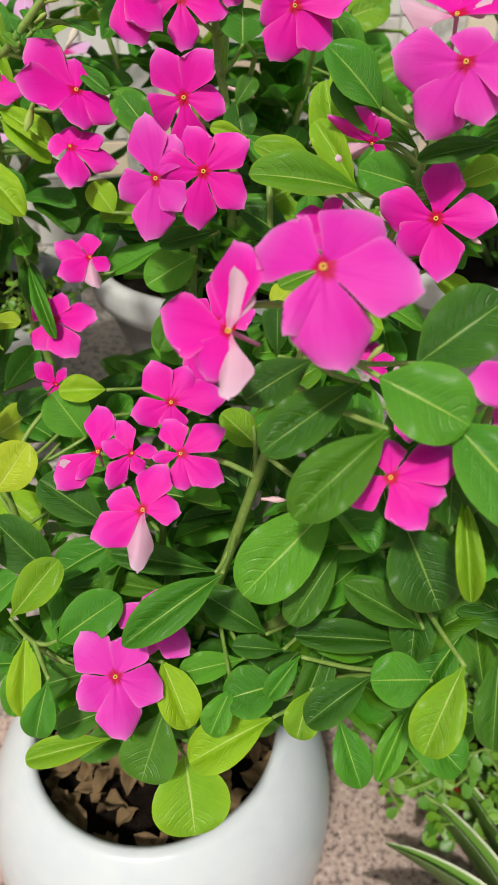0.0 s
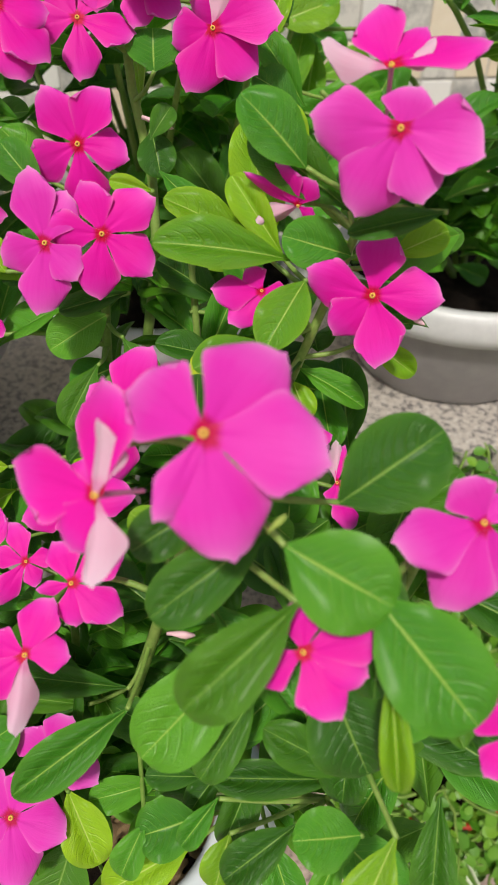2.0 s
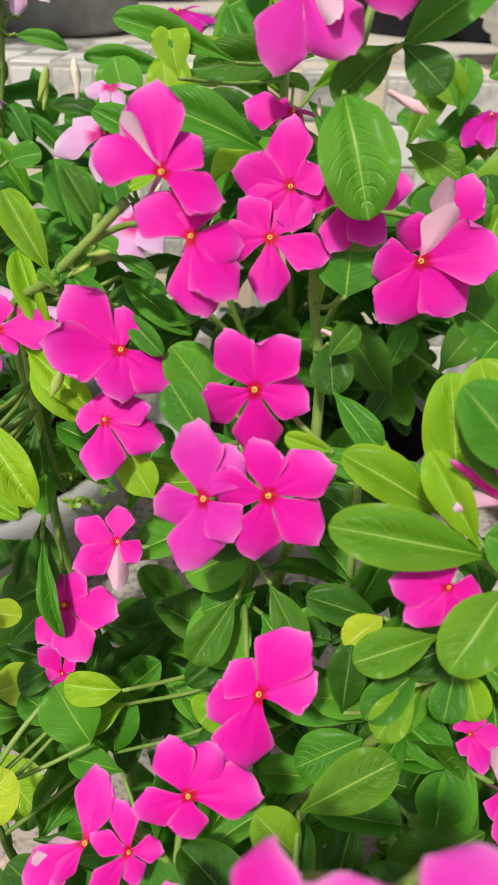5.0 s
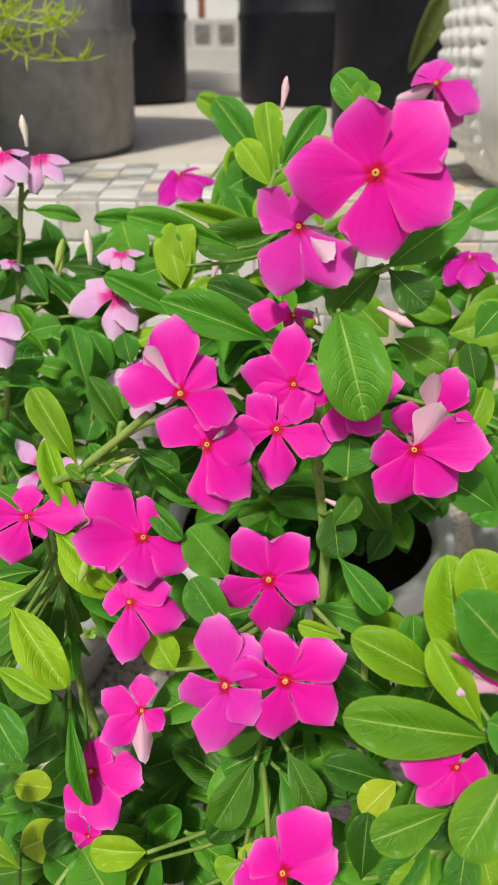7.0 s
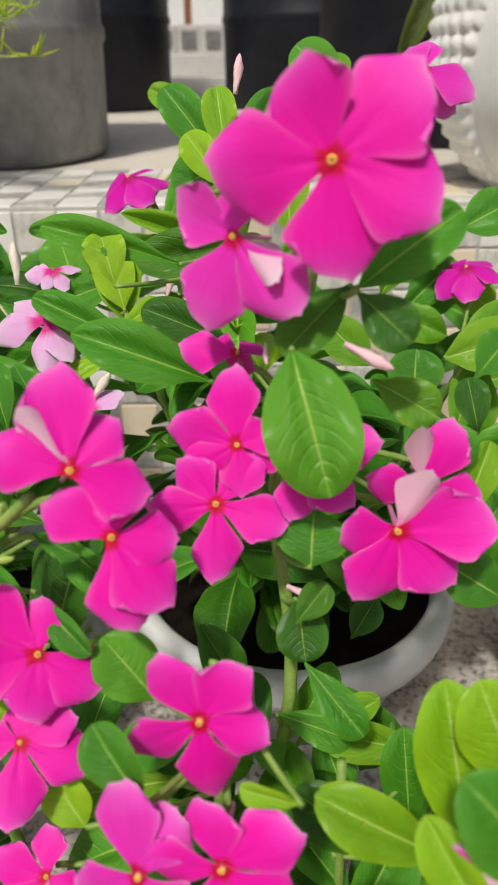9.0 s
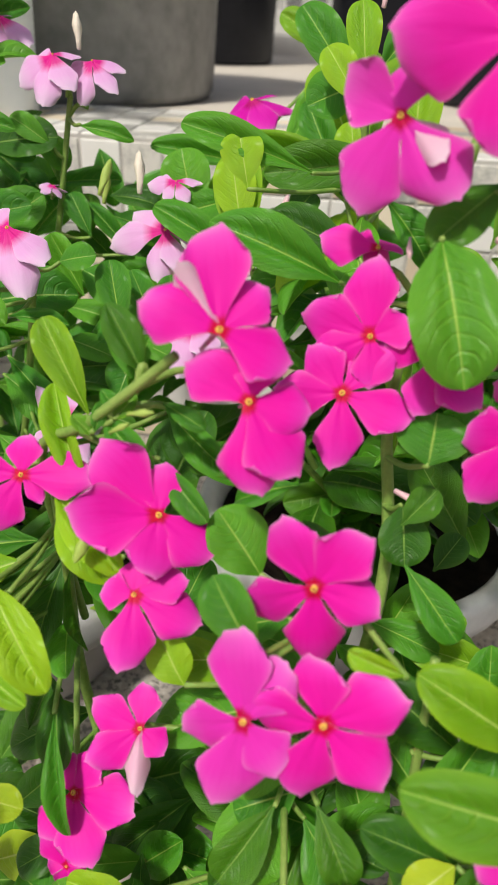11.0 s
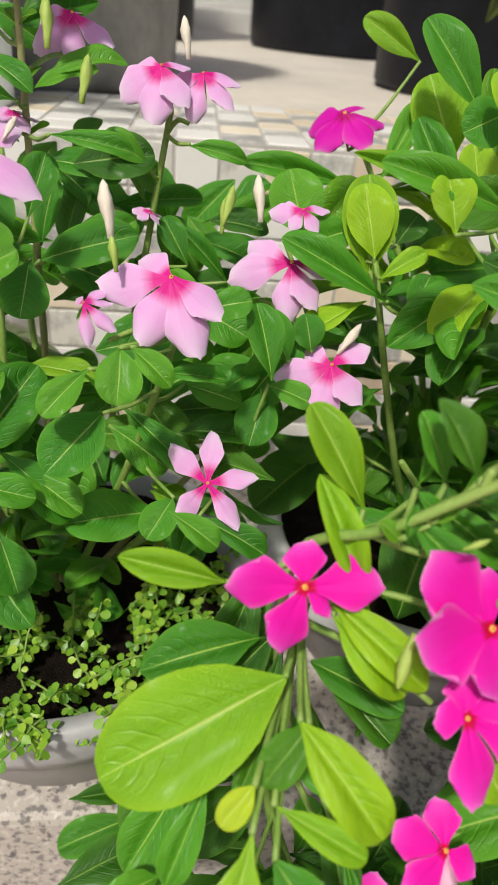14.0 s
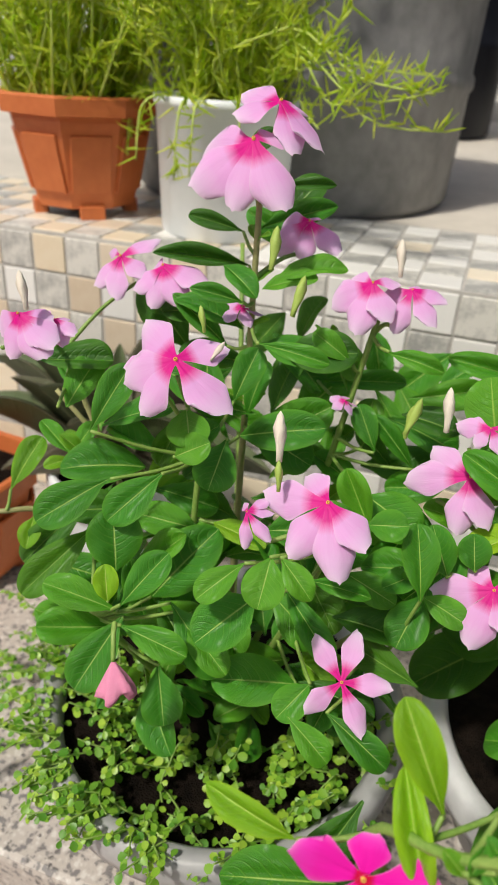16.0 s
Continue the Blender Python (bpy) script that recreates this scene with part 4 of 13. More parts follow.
leaf_mm(plant_w, -23.8, 392.1, 677.7, 4.8, 387.2, 674.6, -0.0, -0.6, 0.8, 16.3, "g", 0)
leaf_mm(plant_w, 16.8, 355.8, 662.3, -12.7, 355.5, 685.9, -0.0, -0.6, 0.8, 21.9, "d", 0)
leaf_mm(plant_w, 17.6, 324.9, 650.8, -11.5, 320.1, 664.5, -0.0, -0.5, 0.9, 17.7, "d", 0)
leaf_mm(plant_w, -27.4, 323.9, 662.9, -12.5, 310.2, 647.7, 0.0, -0.5, 0.9, 15.9, "d", 0)
leaf_mm(plant_w, 15.5, 320.9, 658.8, 3.4, 310.2, 652.2, -0.1, -0.5, 0.9, 13.4, "y", 2)
leaf_mm(plant_w, 5.8, 297.6, 629.6, 5.3, 306.3, 655.5, -0.1, -0.4, 0.9, 17.0, "d", 0)
leaf_mm(plant_w, -141.8, 282.3, 662.6, -149.1, 261.6, 646.2, 0.2, -0.3, 0.9, 20.2, "l", 0)
leaf_mm(plant_w, -54.7, 356.6, 682.3, -85.5, 345.3, 683.6, -0.0, -0.6, 0.8, 16.1, "l", 2)
leaf_mm(plant_w, -48.9, 368.1, 693.6, -74.1, 355.9, 690.9, -0.1, -0.6, 0.8, 15.9, "g", 2)
leaf_mm(plant_w, -48.2, 341.8, 635.1, -46.3, 317.7, 613.7, -0.1, -0.4, 0.9, 28.0, "g", 2)
leaf_mm(plant_w, -31.2, 337.7, 629.0, -12.7, 323.5, 617.0, -0.2, -0.4, 0.9, 24.4, "g", 0)
leaf_mm(plant_w, -35.7, 342.7, 636.2, -55.7, 331.5, 632.4, -0.1, -0.5, 0.9, 20.8, "g", 2)
leaf_mm(plant_w, -75.7, 334.6, 574.0, -50.4, 326.1, 569.1, -0.0, -0.4, 0.9, 18.7, "g", 1)
leaf_mm(plant_w, -108.9, 320.3, 574.8, -89.6, 308.9, 565.5, 0.0, -0.3, 0.9, 20.4, "d", 0)
leaf_mm(plant_w, -115.1, 324.7, 594.7, -135.6, 308.8, 586.7, 0.1, -0.4, 0.9, 17.6, "d", 0)
leaf_mm(plant_w, -114.7, 307.3, 567.2, -133.6, 309.2, 582.4, 0.1, -0.3, 0.9, 20.0, "g", 0)
leaf_mm(plant_w, -87.2, 315.1, 581.2, -106.4, 301.4, 575.0, 0.0, -0.3, 0.9, 15.3, "l", 4)
leaf_mm(plant_w, -42.4, 308.2, 607.1, -49.2, 300.2, 601.6, -0.1, -0.3, 0.9, 18.0, "l", 2)
leaf_mm(plant_w, -34.6, 317.1, 608.4, -40.2, 306.8, 600.5, -0.1, -0.4, 0.9, 14.7, "y", 2)
leaf_mm(plant_w, -129.1, 277.8, 658.8, -135.6, 283.1, 674.0, 0.2, -0.4, 0.9, 7.8, "g", 4)
leaf_mm(plant_w, -118.0, 271.3, 645.5, -136.4, 272.7, 659.4, 0.2, -0.3, 0.9, 11.3, "l", 0)
leaf_mm(plant_w, -120.0, 326.9, 664.2, -105.1, 299.6, 640.0, -0.1, -0.4, 0.9, 9.4, "g", 1)
leaf_mm(plant_w, -166.1, 361.6, 731.4, -197.2, 356.2, 740.2, 0.2, -0.7, 0.7, 10.9, "l", 4)
leaf_mm(plant_w, -127.7, 380.2, 752.0, -146.7, 386.7, 782.2, -0.0, -0.6, 0.8, 16.4, "l", 0)
leaf_mm(plant_w, -121.3, 364.4, 723.6, -140.0, 375.4, 763.4, -0.1, -0.5, 0.9, 13.2, "l", 1)
leaf_mm(plant_w, -132.4, 361.6, 724.5, -107.0, 348.0, 710.5, -0.1, -0.4, 0.9, 16.9, "l", 4)
leaf_mm(plant_w, -134.0, 363.4, 729.1, -102.4, 346.5, 716.4, -0.0, -0.6, 0.8, 13.8, "l", 4)
leaf_mm(plant_w, -116.7, 369.4, 760.2, -97.0, 357.5, 750.7, -0.1, -0.7, 0.7, 13.0, "g", 1)
leaf_mm(plant_w, -95.9, 366.6, 748.5, -76.3, 354.2, 738.7, -0.2, -0.7, 0.7, 10.5, "g", 0)
leaf_mm(plant_w, -156.6, 282.6, 671.0, -160.0, 274.6, 664.5, 0.1, -0.3, 0.9, 7.3, "y", 2)
leaf_mm(plant_w, -163.5, 305.9, 662.6, -176.4, 282.0, 643.6, 0.1, -0.3, 0.9, 14.4, "g", 4)
leaf_mm(plant_w, -179.1, 304.8, 650.7, -183.9, 293.0, 641.1, 0.2, -0.3, 0.9, 11.0, "l", 0)
leaf_mm(plant_w, -135.7, 334.9, 707.6, -146.8, 320.9, 696.8, 0.0, -0.5, 0.8, 12.7, "d", 2)
leaf_mm(plant_w, -149.0, 317.3, 703.0, -156.7, 308.1, 696.1, 0.1, -0.5, 0.9, 8.4, "y", 2)
leaf_mm(plant_w, -48.9, 541.7, 817.7, -104.1, 512.5, 812.9, 0.2, -0.9, 0.3, 26.2, "d", 0)
leaf_mm(plant_w, -165.5, 483.0, 737.2, -175.2, 493.5, 769.0, 0.4, -0.8, 0.4, 20.4, "g", 0)
leaf_mm(plant_w, -97.8, 311.6, 542.9, -115.9, 318.8, 569.0, 0.3, -0.4, 0.9, 21.1, "g", 2)
leaf_mm(plant_w, -92.1, 306.8, 552.6, -91.1, 319.6, 581.6, 0.2, -0.4, 0.9, 20.4, "g", 2)
leaf_mm(plant_w, -83.9, 297.3, 557.4, -106.1, 293.6, 566.8, 0.2, -0.4, 0.9, 17.2, "g", 0)
leaf_mm(plant_w, -96.1, 340.4, 556.7, -124.4, 327.9, 558.3, 0.3, -0.4, 0.9, 15.2, "g", 2)
leaf_mm(plant_w, -5.1, 266.6, 614.8, 23.5, 277.6, 638.0, -0.0, -0.4, 0.9, 21.6, "h", 0)
leaf_mm(plant_w, -2.7, 255.6, 605.5, -18.4, 259.0, 622.0, 0.0, -0.4, 0.9, 16.8, "h", 2)
leaf_mm(plant_w, 29.1, 301.6, 648.3, 17.8, 285.7, 637.5, -0.1, -0.5, 0.9, 16.5, "h", 0)
leaf_mm(plant_w, 46.1, 281.2, 587.3, 46.2, 292.3, 611.6, -0.0, -0.4, 0.9, 22.6, "g", 0)
leaf_mm(plant_w, 33.4, 245.1, 633.7, 43.9, 239.2, 628.9, -0.0, -0.4, 0.9, 10.3, "g", 4)
leaf_mm(plant_w, -106.8, 378.2, 766.6, -116.0, 382.4, 787.1, 0.4, -0.7, 0.6, 12.8, "g", 0)
leaf_mm(plant_w, -113.9, 382.0, 761.3, -109.0, 389.5, 779.8, 0.3, -0.7, 0.6, 7.4, "g", 1)
leaf_mm(plant_w, -98.8, 375.3, 765.1, -83.0, 372.2, 760.6, 0.3, -0.7, 0.6, 8.1, "g", 0)
leaf_mm(plant_w, -116.6, 363.9, 756.6, -115.1, 367.5, 765.8, 0.4, -0.7, 0.6, 5.3, "g", 2)
leaf_mm(plant_w, -117.8, 364.6, 754.5, -124.4, 364.3, 760.9, 0.4, -0.6, 0.7, 5.4, "h", 2)
leaf_mm(plant_w, -111.1, 365.8, 760.8, -104.9, 369.7, 769.1, 0.3, -0.7, 0.6, 6.0, "h", 4)
leaf_mm(plant_w, -108.8, 367.3, 762.5, -115.2, 367.7, 770.0, 0.4, -0.7, 0.6, 5.3, "g", 4)
stem(plant_w, [(-0.0750, 0.2800, 0.3300), (-0.0300, 0.2450, 0.5000), (0.0000, 0.2250, 0.6200), (0.0200, 0.2150, 0.7000)], 0.0036, 0.0016)
stem(plant_w, [(-0.0750, 0.2800, 0.3300), (-0.0600, 0.2650, 0.4800), (-0.0450, 0.2500, 0.5900)], 0.003, 0.0016)
stem(plant_w, [(-0.0800, 0.2750, 0.3300), (-0.0700, 0.2350, 0.4500), (-0.0600, 0.2150, 0.5050)], 0.003, 0.0016)
stem(plant_w, [(-0.0700, 0.2800, 0.3300), (0.0000, 0.2500, 0.4800), (0.0600, 0.2150, 0.5700), (0.0880, 0.2200, 0.6600)], 0.0036, 0.0016)
stem(plant_w, [(-0.0700, 0.2850, 0.3300), (-0.0200, 0.3100, 0.5000), (0.0350, 0.3150, 0.6200), (0.0700, 0.3100, 0.7300)], 0.0036, 0.0016)
stem(plant_w, [(-0.0750, 0.2900, 0.3300), (-0.0500, 0.3300, 0.5000), (-0.0400, 0.3500, 0.6500), (-0.0350, 0.3600, 0.7250)], 0.0036, 0.0016)
stem(plant_w, [(-0.0750, 0.2900, 0.3300), (-0.0400, 0.3600, 0.5500), (-0.0200, 0.4000, 0.6800), (-0.0300, 0.4200, 0.7600), (-0.0180, 0.4300, 0.8450)], 0.0036, 0.0016)
stem(plant_w, [(-0.0850, 0.2900, 0.3300), (-0.1100, 0.3600, 0.4800), (-0.1450, 0.3850, 0.6000), (-0.1420, 0.3780, 0.6800), (-0.1400, 0.3720, 0.7350)], 0.0036, 0.0016)
stem(plant_w, [(-0.1440, 0.3900, 0.6400), (-0.1470, 0.3770, 0.7300), (-0.1220, 0.3670, 0.7560), (-0.1010, 0.3640, 0.7760), (-0.0880, 0.3610, 0.7890)], 0.0019, 0.0016)
stem(plant_w, [(-0.0700, 0.2750, 0.3300), (0.0200, 0.2200, 0.4700), (0.0600, 0.1900, 0.5300)], 0.003, 0.0016)
stem(plant_w, [(-0.0800, 0.2750, 0.3300), (-0.1000, 0.2300, 0.4600), (-0.1050, 0.2000, 0.5300)], 0.003, 0.0016)
stem(plant_w, [(-0.0800, 0.2800, 0.3300), (-0.1200, 0.2700, 0.4600), (-0.1350, 0.2700, 0.5700)], 0.003, 0.0016)
stem(plant_w, [(-0.0750, 0.2900, 0.3300), (-0.0000, 0.3300, 0.5000), (0.0000, 0.3600, 0.7000)], 0.003, 0.0016)
flower_stalk(plant_w, 20, 215, 700, 18, 210, 710)
flower_stalk(plant_w, 17, 217, 687, -7, 211, 696)
flower_stalk(plant_w, -35, 360, 725, -41, 361, 735)
flower_stalk(plant_w, -37, 356, 698, -53, 332, 704)
flower_stalk(plant_w, -37, 356, 698, -31, 335, 707)
flower_stalk(plant_w, -141, 374, 720, -99, 371, 725)
flower_stalk(plant_w, -141, 375, 706, -99, 352, 704)
flower_stalk(plant_w, -40, 349, 644, -92, 339, 654)
flower_stalk(plant_w, -144, 382, 633, -111, 321, 631)
flower_stalk(plant_w, -45, 250, 590, -46, 274, 615)
flower_stalk(plant_w, -45, 250, 590, -63, 257, 598)
flower_stalk(plant_w, -2, 226, 611, -35, 230, 618)
flower_stalk(plant_w, -45, 250, 590, -49, 210, 604)
flower_stalk(plant_w, -45, 250, 590, -80, 262, 595)
flower_stalk(plant_w, -60, 215, 505, -68, 194, 514)
flower_stalk(plant_w, -60, 215, 505, -54, 213, 527)
flower_stalk(plant_w, 77, 218, 623, 45, 188, 639)
flower_stalk(plant_w, 57, 312, 689, 77, 318, 692)
flower_stalk(plant_w, 70, 310, 730, 74, 304, 754)
flower_stalk(plant_w, 70, 310, 730, 73, 317, 755)
flower_stalk(plant_w, -29, 419, 755, 9, 410, 764)
flower_stalk(plant_w, -28, 421, 773, 21, 427, 770)
flower_stalk(plant_w, -28, 421, 773, -41, 416, 780)
flower_stalk(plant_w, -29, 419, 755, -47, 407, 762)
flower_stalk(plant_w, -28, 421, 773, -18, 414, 776)
flower_stalk(plant_w, -18, 430, 845, -15, 439, 864)
flower_stalk(plant_w, -21, 428, 827, -44, 437, 842)
flower_stalk(plant_w, -26, 424, 791, -43, 427, 802)
flower_stalk(plant_w, -147, 378, 725, -148, 374, 725)
flower_stalk(plant_w, -41, 347, 630, -29, 294, 639)
flower_stalk(plant_w, 35, 315, 620, 54, 309, 617)
flower_stalk(plant_w, 23, 314, 593, 68, 303, 596)
flower_stalk(plant_w, 88, 220, 660, 96, 207, 663)
flower_stalk(plant_w, 77, 218, 623, 105, 169, 625)
flower_stalk(plant_w, 66, 311, 716, 45, 325, 722)
flower_stalk(plant_w, 52, 313, 675, 33, 315, 686)
flower_stalk(plant_w, -135, 270, 570, -112, 312, 596)
flower_stalk(plant_w, -105, 365, 772, -83, 390, 772)
flower_stalk(plant_w, -101, 364, 776, -99, 366, 780)
flower_stalk(plant_w, -118, 366, 760, -89, 380, 761)
leaf_stalk(plant_w, 1, 225, 624, 29, 200, 622)
leaf_stalk(plant_w, 10, 220, 662, 40, 179, 670)
leaf_stalk(plant_w, 14, 218, 675, 33, 202, 673)
leaf_stalk(plant_w, 14, 218, 675, 17, 209, 678)
leaf_stalk(plant_w, 17, 217, 687, 36, 184, 686)
leaf_stalk(plant_w, 14, 218, 675, 53, 209, 677)
leaf_stalk(plant_w, 88, 220, 660, 60, 178, 674)
leaf_stalk(plant_w, 73, 217, 611, 53, 189, 622)
leaf_stalk(plant_w, 80, 219, 636, 67, 176, 648)
leaf_stalk(plant_w, 61, 215, 575, 66, 181, 571)
leaf_stalk(plant_w, 60, 190, 530, 64, 187, 554)
leaf_stalk(plant_w, 65, 216, 587, 31, 196, 601)
leaf_stalk(plant_w, 60, 190, 530, 46, 172, 552)
leaf_stalk(plant_w, 60, 190, 530, 68, 165, 560)
leaf_stalk(plant_w, 61, 215, 575, 75, 156, 582)
leaf_stalk(plant_w, 34, 210, 490, 39, 190, 491)
leaf_stalk(plant_w, 56, 193, 523, 68, 180, 519)
leaf_stalk(plant_w, 56, 193, 523, 22, 174, 538)
leaf_stalk(plant_w, 47, 200, 510, 9, 185, 526)
leaf_stalk(plant_w, 60, 190, 530, 18, 181, 551)
leaf_stalk(plant_w, 34, 210, 490, 7, 188, 494)
leaf_stalk(plant_w, -69, 232, 458, -37, 187, 458)
leaf_stalk(plant_w, -62, 219, 493, -45, 190, 496)
leaf_stalk(plant_w, -60, 215, 505, -44, 193, 528)
leaf_stalk(plant_w, -12, 233, 573, -16, 200, 580)
leaf_stalk(plant_w, -105, 200, 530, -93, 198, 535)
leaf_stalk(plant_w, -104, 206, 517, -80, 193, 518)
leaf_stalk(plant_w, -105, 200, 530, -90, 175, 539)
leaf_stalk(plant_w, -67, 230, 464, -75, 191, 467)
leaf_stalk(plant_w, -60, 215, 505, -68, 183, 505)
leaf_stalk(plant_w, -105, 200, 530, -113, 200, 547)
leaf_stalk(plant_w, -105, 200, 530, -109, 200, 534)
leaf_stalk(plant_w, -24, 241, 523, -12, 183, 526)
leaf_stalk(plant_w, 22, 237, 513, 3, 214, 523)
leaf_stalk(plant_w, 36, 229, 533, 11, 197, 534)
leaf_stalk(plant_w, -24, 241, 523, -7, 201, 521)
leaf_stalk(plant_w, -15, 235, 561, -21, 221, 558)
leaf_stalk(plant_w, -21, 239, 535, -41, 226, 537)
leaf_stalk(plant_w, -47, 252, 572, -70, 229, 578)
leaf_stalk(plant_w, -135, 270, 570, -95, 294, 581)
leaf_stalk(plant_w, -44, 342, 589, -84, 307, 603)
leaf_stalk(plant_w, -134, 270, 562, -155, 318, 564)
leaf_stalk(plant_w, -135, 270, 570, -133, 257, 573)
leaf_stalk(plant_w, -129, 270, 528, -159, 307, 532)
leaf_stalk(plant_w, -138, 380, 576, -149, 329, 588)
leaf_stalk(plant_w, -40, 351, 657, -37, 343, 663)
leaf_stalk(plant_w, -40, 349, 644, -41, 330, 645)
leaf_stalk(plant_w, -39, 353, 671, -24, 332, 680)
leaf_stalk(plant_w, -38, 355, 684, -75, 334, 688)
leaf_stalk(plant_w, -36, 358, 711, -50, 322, 723)
leaf_stalk(plant_w, -134, 372, 743, -108, 401, 746)
leaf_stalk(plant_w, -27, 414, 737, -14, 386, 754)
leaf_stalk(plant_w, -35, 360, 725, -10, 328, 724)
leaf_stalk(plant_w, 66, 311, 716, 63, 314, 723)
leaf_stalk(plant_w, 61, 311, 702, 64, 308, 708)
leaf_stalk(plant_w, 61, 311, 702, 39, 313, 706)
leaf_stalk(plant_w, 70, 310, 730, 94, 298, 729)
leaf_stalk(plant_w, 61, 311, 702, 79, 306, 709)
leaf_stalk(plant_w, 48, 313, 661, 77, 316, 668)
leaf_stalk(plant_w, 61, 311, 702, 43, 310, 706)
leaf_stalk(plant_w, 52, 313, 675, 32, 302, 676)
leaf_stalk(plant_w, 61, 311, 702, 47, 302, 701)
leaf_stalk(plant_w, 48, 313, 661, 41, 305, 659)
leaf_stalk(plant_w, 44, 314, 647, 30, 307, 651)
leaf_stalk(plant_w, 44, 314, 647, 46, 310, 651)
leaf_stalk(plant_w, 48, 313, 661, 49, 312, 656)
leaf_stalk(plant_w, 0, 354, 660, 34, 396, 663)
leaf_stalk(plant_w, 11, 313, 567, 52, 278, 575)
leaf_stalk(plant_w, -23, 426, 809, -23, 399, 820)
leaf_stalk(plant_w, -21, 428, 827, -8, 418, 833)
leaf_stalk(plant_w, -21, 428, 827, -6, 409, 834)
leaf_stalk(plant_w, -21, 428, 827, -6, 417, 833)
leaf_stalk(plant_w, -26, 424, 791, -55, 435, 792)
leaf_stalk(plant_w, -36, 358, 711, -59, 360, 718)
leaf_stalk(plant_w, -101, 364, 776, -101, 369, 777)
leaf_stalk(plant_w, -25, 410, 719, -19, 401, 727)
leaf_stalk(plant_w, -25, 391, 649, -14, 399, 658)
leaf_stalk(plant_w, -141, 375, 706, -144, 352, 705)
leaf_stalk(plant_w, -141, 375, 706, -139, 331, 714)
leaf_stalk(plant_w, -142, 377, 691, -148, 308, 696)
leaf_stalk(plant_w, -143, 380, 662, -163, 337, 668)
leaf_stalk(plant_w, -142, 377, 691, -141, 305, 691)
leaf_stalk(plant_w, -142, 377, 691, -143, 316, 697)
leaf_stalk(plant_w, 57, 312, 689, 35, 342, 700)
leaf_stalk(plant_w, 66, 311, 716, 45, 342, 726)
leaf_stalk(plant_w, 70, 310, 730, 46, 311, 739)
leaf_stalk(plant_w, 57, 312, 689, 30, 334, 700)
leaf_stalk(plant_w, -22, 396, 667, -9, 393, 670)
leaf_stalk(plant_w, -22, 396, 667, -24, 392, 678)
leaf_stalk(plant_w, 0, 354, 660, 17, 356, 662)
leaf_stalk(plant_w, 44, 314, 647, 18, 325, 651)
leaf_stalk(plant_w, -40, 351, 657, -27, 324, 663)
leaf_stalk(plant_w, 44, 314, 647, 16, 321, 659)
leaf_stalk(plant_w, 35, 315, 620, 6, 298, 630)
leaf_stalk(plant_w, -38, 355, 684, -55, 357, 682)
leaf_stalk(plant_w, -38, 355, 684, -49, 368, 694)
leaf_stalk(plant_w, -41, 347, 630, -48, 342, 635)
leaf_stalk(plant_w, -41, 347, 630, -31, 338, 629)
leaf_stalk(plant_w, -41, 347, 630, -36, 343, 636)
leaf_stalk(plant_w, -46, 338, 562, -76, 335, 574)
leaf_stalk(plant_w, -135, 270, 570, -109, 320, 575)
leaf_stalk(plant_w, -138, 380, 576, -115, 325, 595)
leaf_stalk(plant_w, -134, 270, 562, -115, 307, 567)
leaf_stalk(plant_w, -45, 340, 576, -87, 315, 581)
leaf_stalk(plant_w, -43, 344, 603, -42, 308, 607)
leaf_stalk(plant_w, -43, 344, 603, -35, 317, 608)
leaf_stalk(plant_w, -143, 380, 662, -120, 327, 664)
leaf_stalk(plant_w, -146, 377, 731, -166, 362, 731)
leaf_stalk(plant_w, -130, 370, 748, -128, 380, 752)
leaf_stalk(plant_w, -141, 374, 720, -121, 364, 724)
leaf_stalk(plant_w, -141, 374, 720, -132, 362, 725)
leaf_stalk(plant_w, -141, 374, 720, -134, 363, 729)
leaf_stalk(plant_w, -118, 366, 760, -117, 369, 760)
leaf_stalk(plant_w, -126, 369, 752, -96, 367, 749)
leaf_stalk(plant_w, -141, 375, 706, -136, 335, 708)
leaf_stalk(plant_w, -142, 377, 691, -149, 317, 703)
leaf_stalk(plant_w, -130, 270, 537, -98, 312, 543)
leaf_stalk(plant_w, -47, 336, 548, -92, 307, 553)
leaf_stalk(plant_w, -51, 256, 546, -84, 297, 557)
leaf_stalk(plant_w, -126, 371, 535, -96, 340, 557)
leaf_stalk(plant_w, -2, 226, 611, -5, 267, 615)
leaf_stalk(plant_w, -5, 229, 599, -3, 256, 605)
leaf_stalk(plant_w, 44, 314, 647, 29, 302, 648)
leaf_stalk(plant_w, 17, 313, 580, 46, 281, 587)
leaf_stalk(plant_w, 4, 223, 637, 33, 245, 634)
leaf_stalk(plant_w, -113, 366, 764, -107, 378, 767)
leaf_stalk(plant_w, -118, 366, 760, -114, 382, 761)
leaf_stalk(plant_w, -113, 366, 764, -99, 375, 765)
leaf_stalk(plant_w, -122, 367, 756, -117, 364, 757)
leaf_stalk(plant_w, -122, 367, 756, -118, 365, 754)
leaf_stalk(plant_w, -118, 366, 760, -111, 366, 761)
leaf_stalk(plant_w, -113, 366, 764, -109, 367, 763)
bud(plant_w, (-0.0227, 0.3998, 0.7332), (-0.0081, 0.3974, 0.7289), bud_mat)
bud(plant_w, (-0.0087, 0.4033, 0.8207), (0.0057, 0.4001, 0.8151), bud_mat)
bud(plant_w, (0.0829, 0.2933, 0.6948), (0.0913, 0.2885, 0.6905), bud_mat)
bud(plant_w, (-0.0003, 0.2080, 0.6148), (0.0098, 0.2066, 0.6158), bud_mat)
bud(plant_w, (-0.0325, 0.4137, 0.8157), (-0.0313, 0.4085, 0.8106), bud_mat)
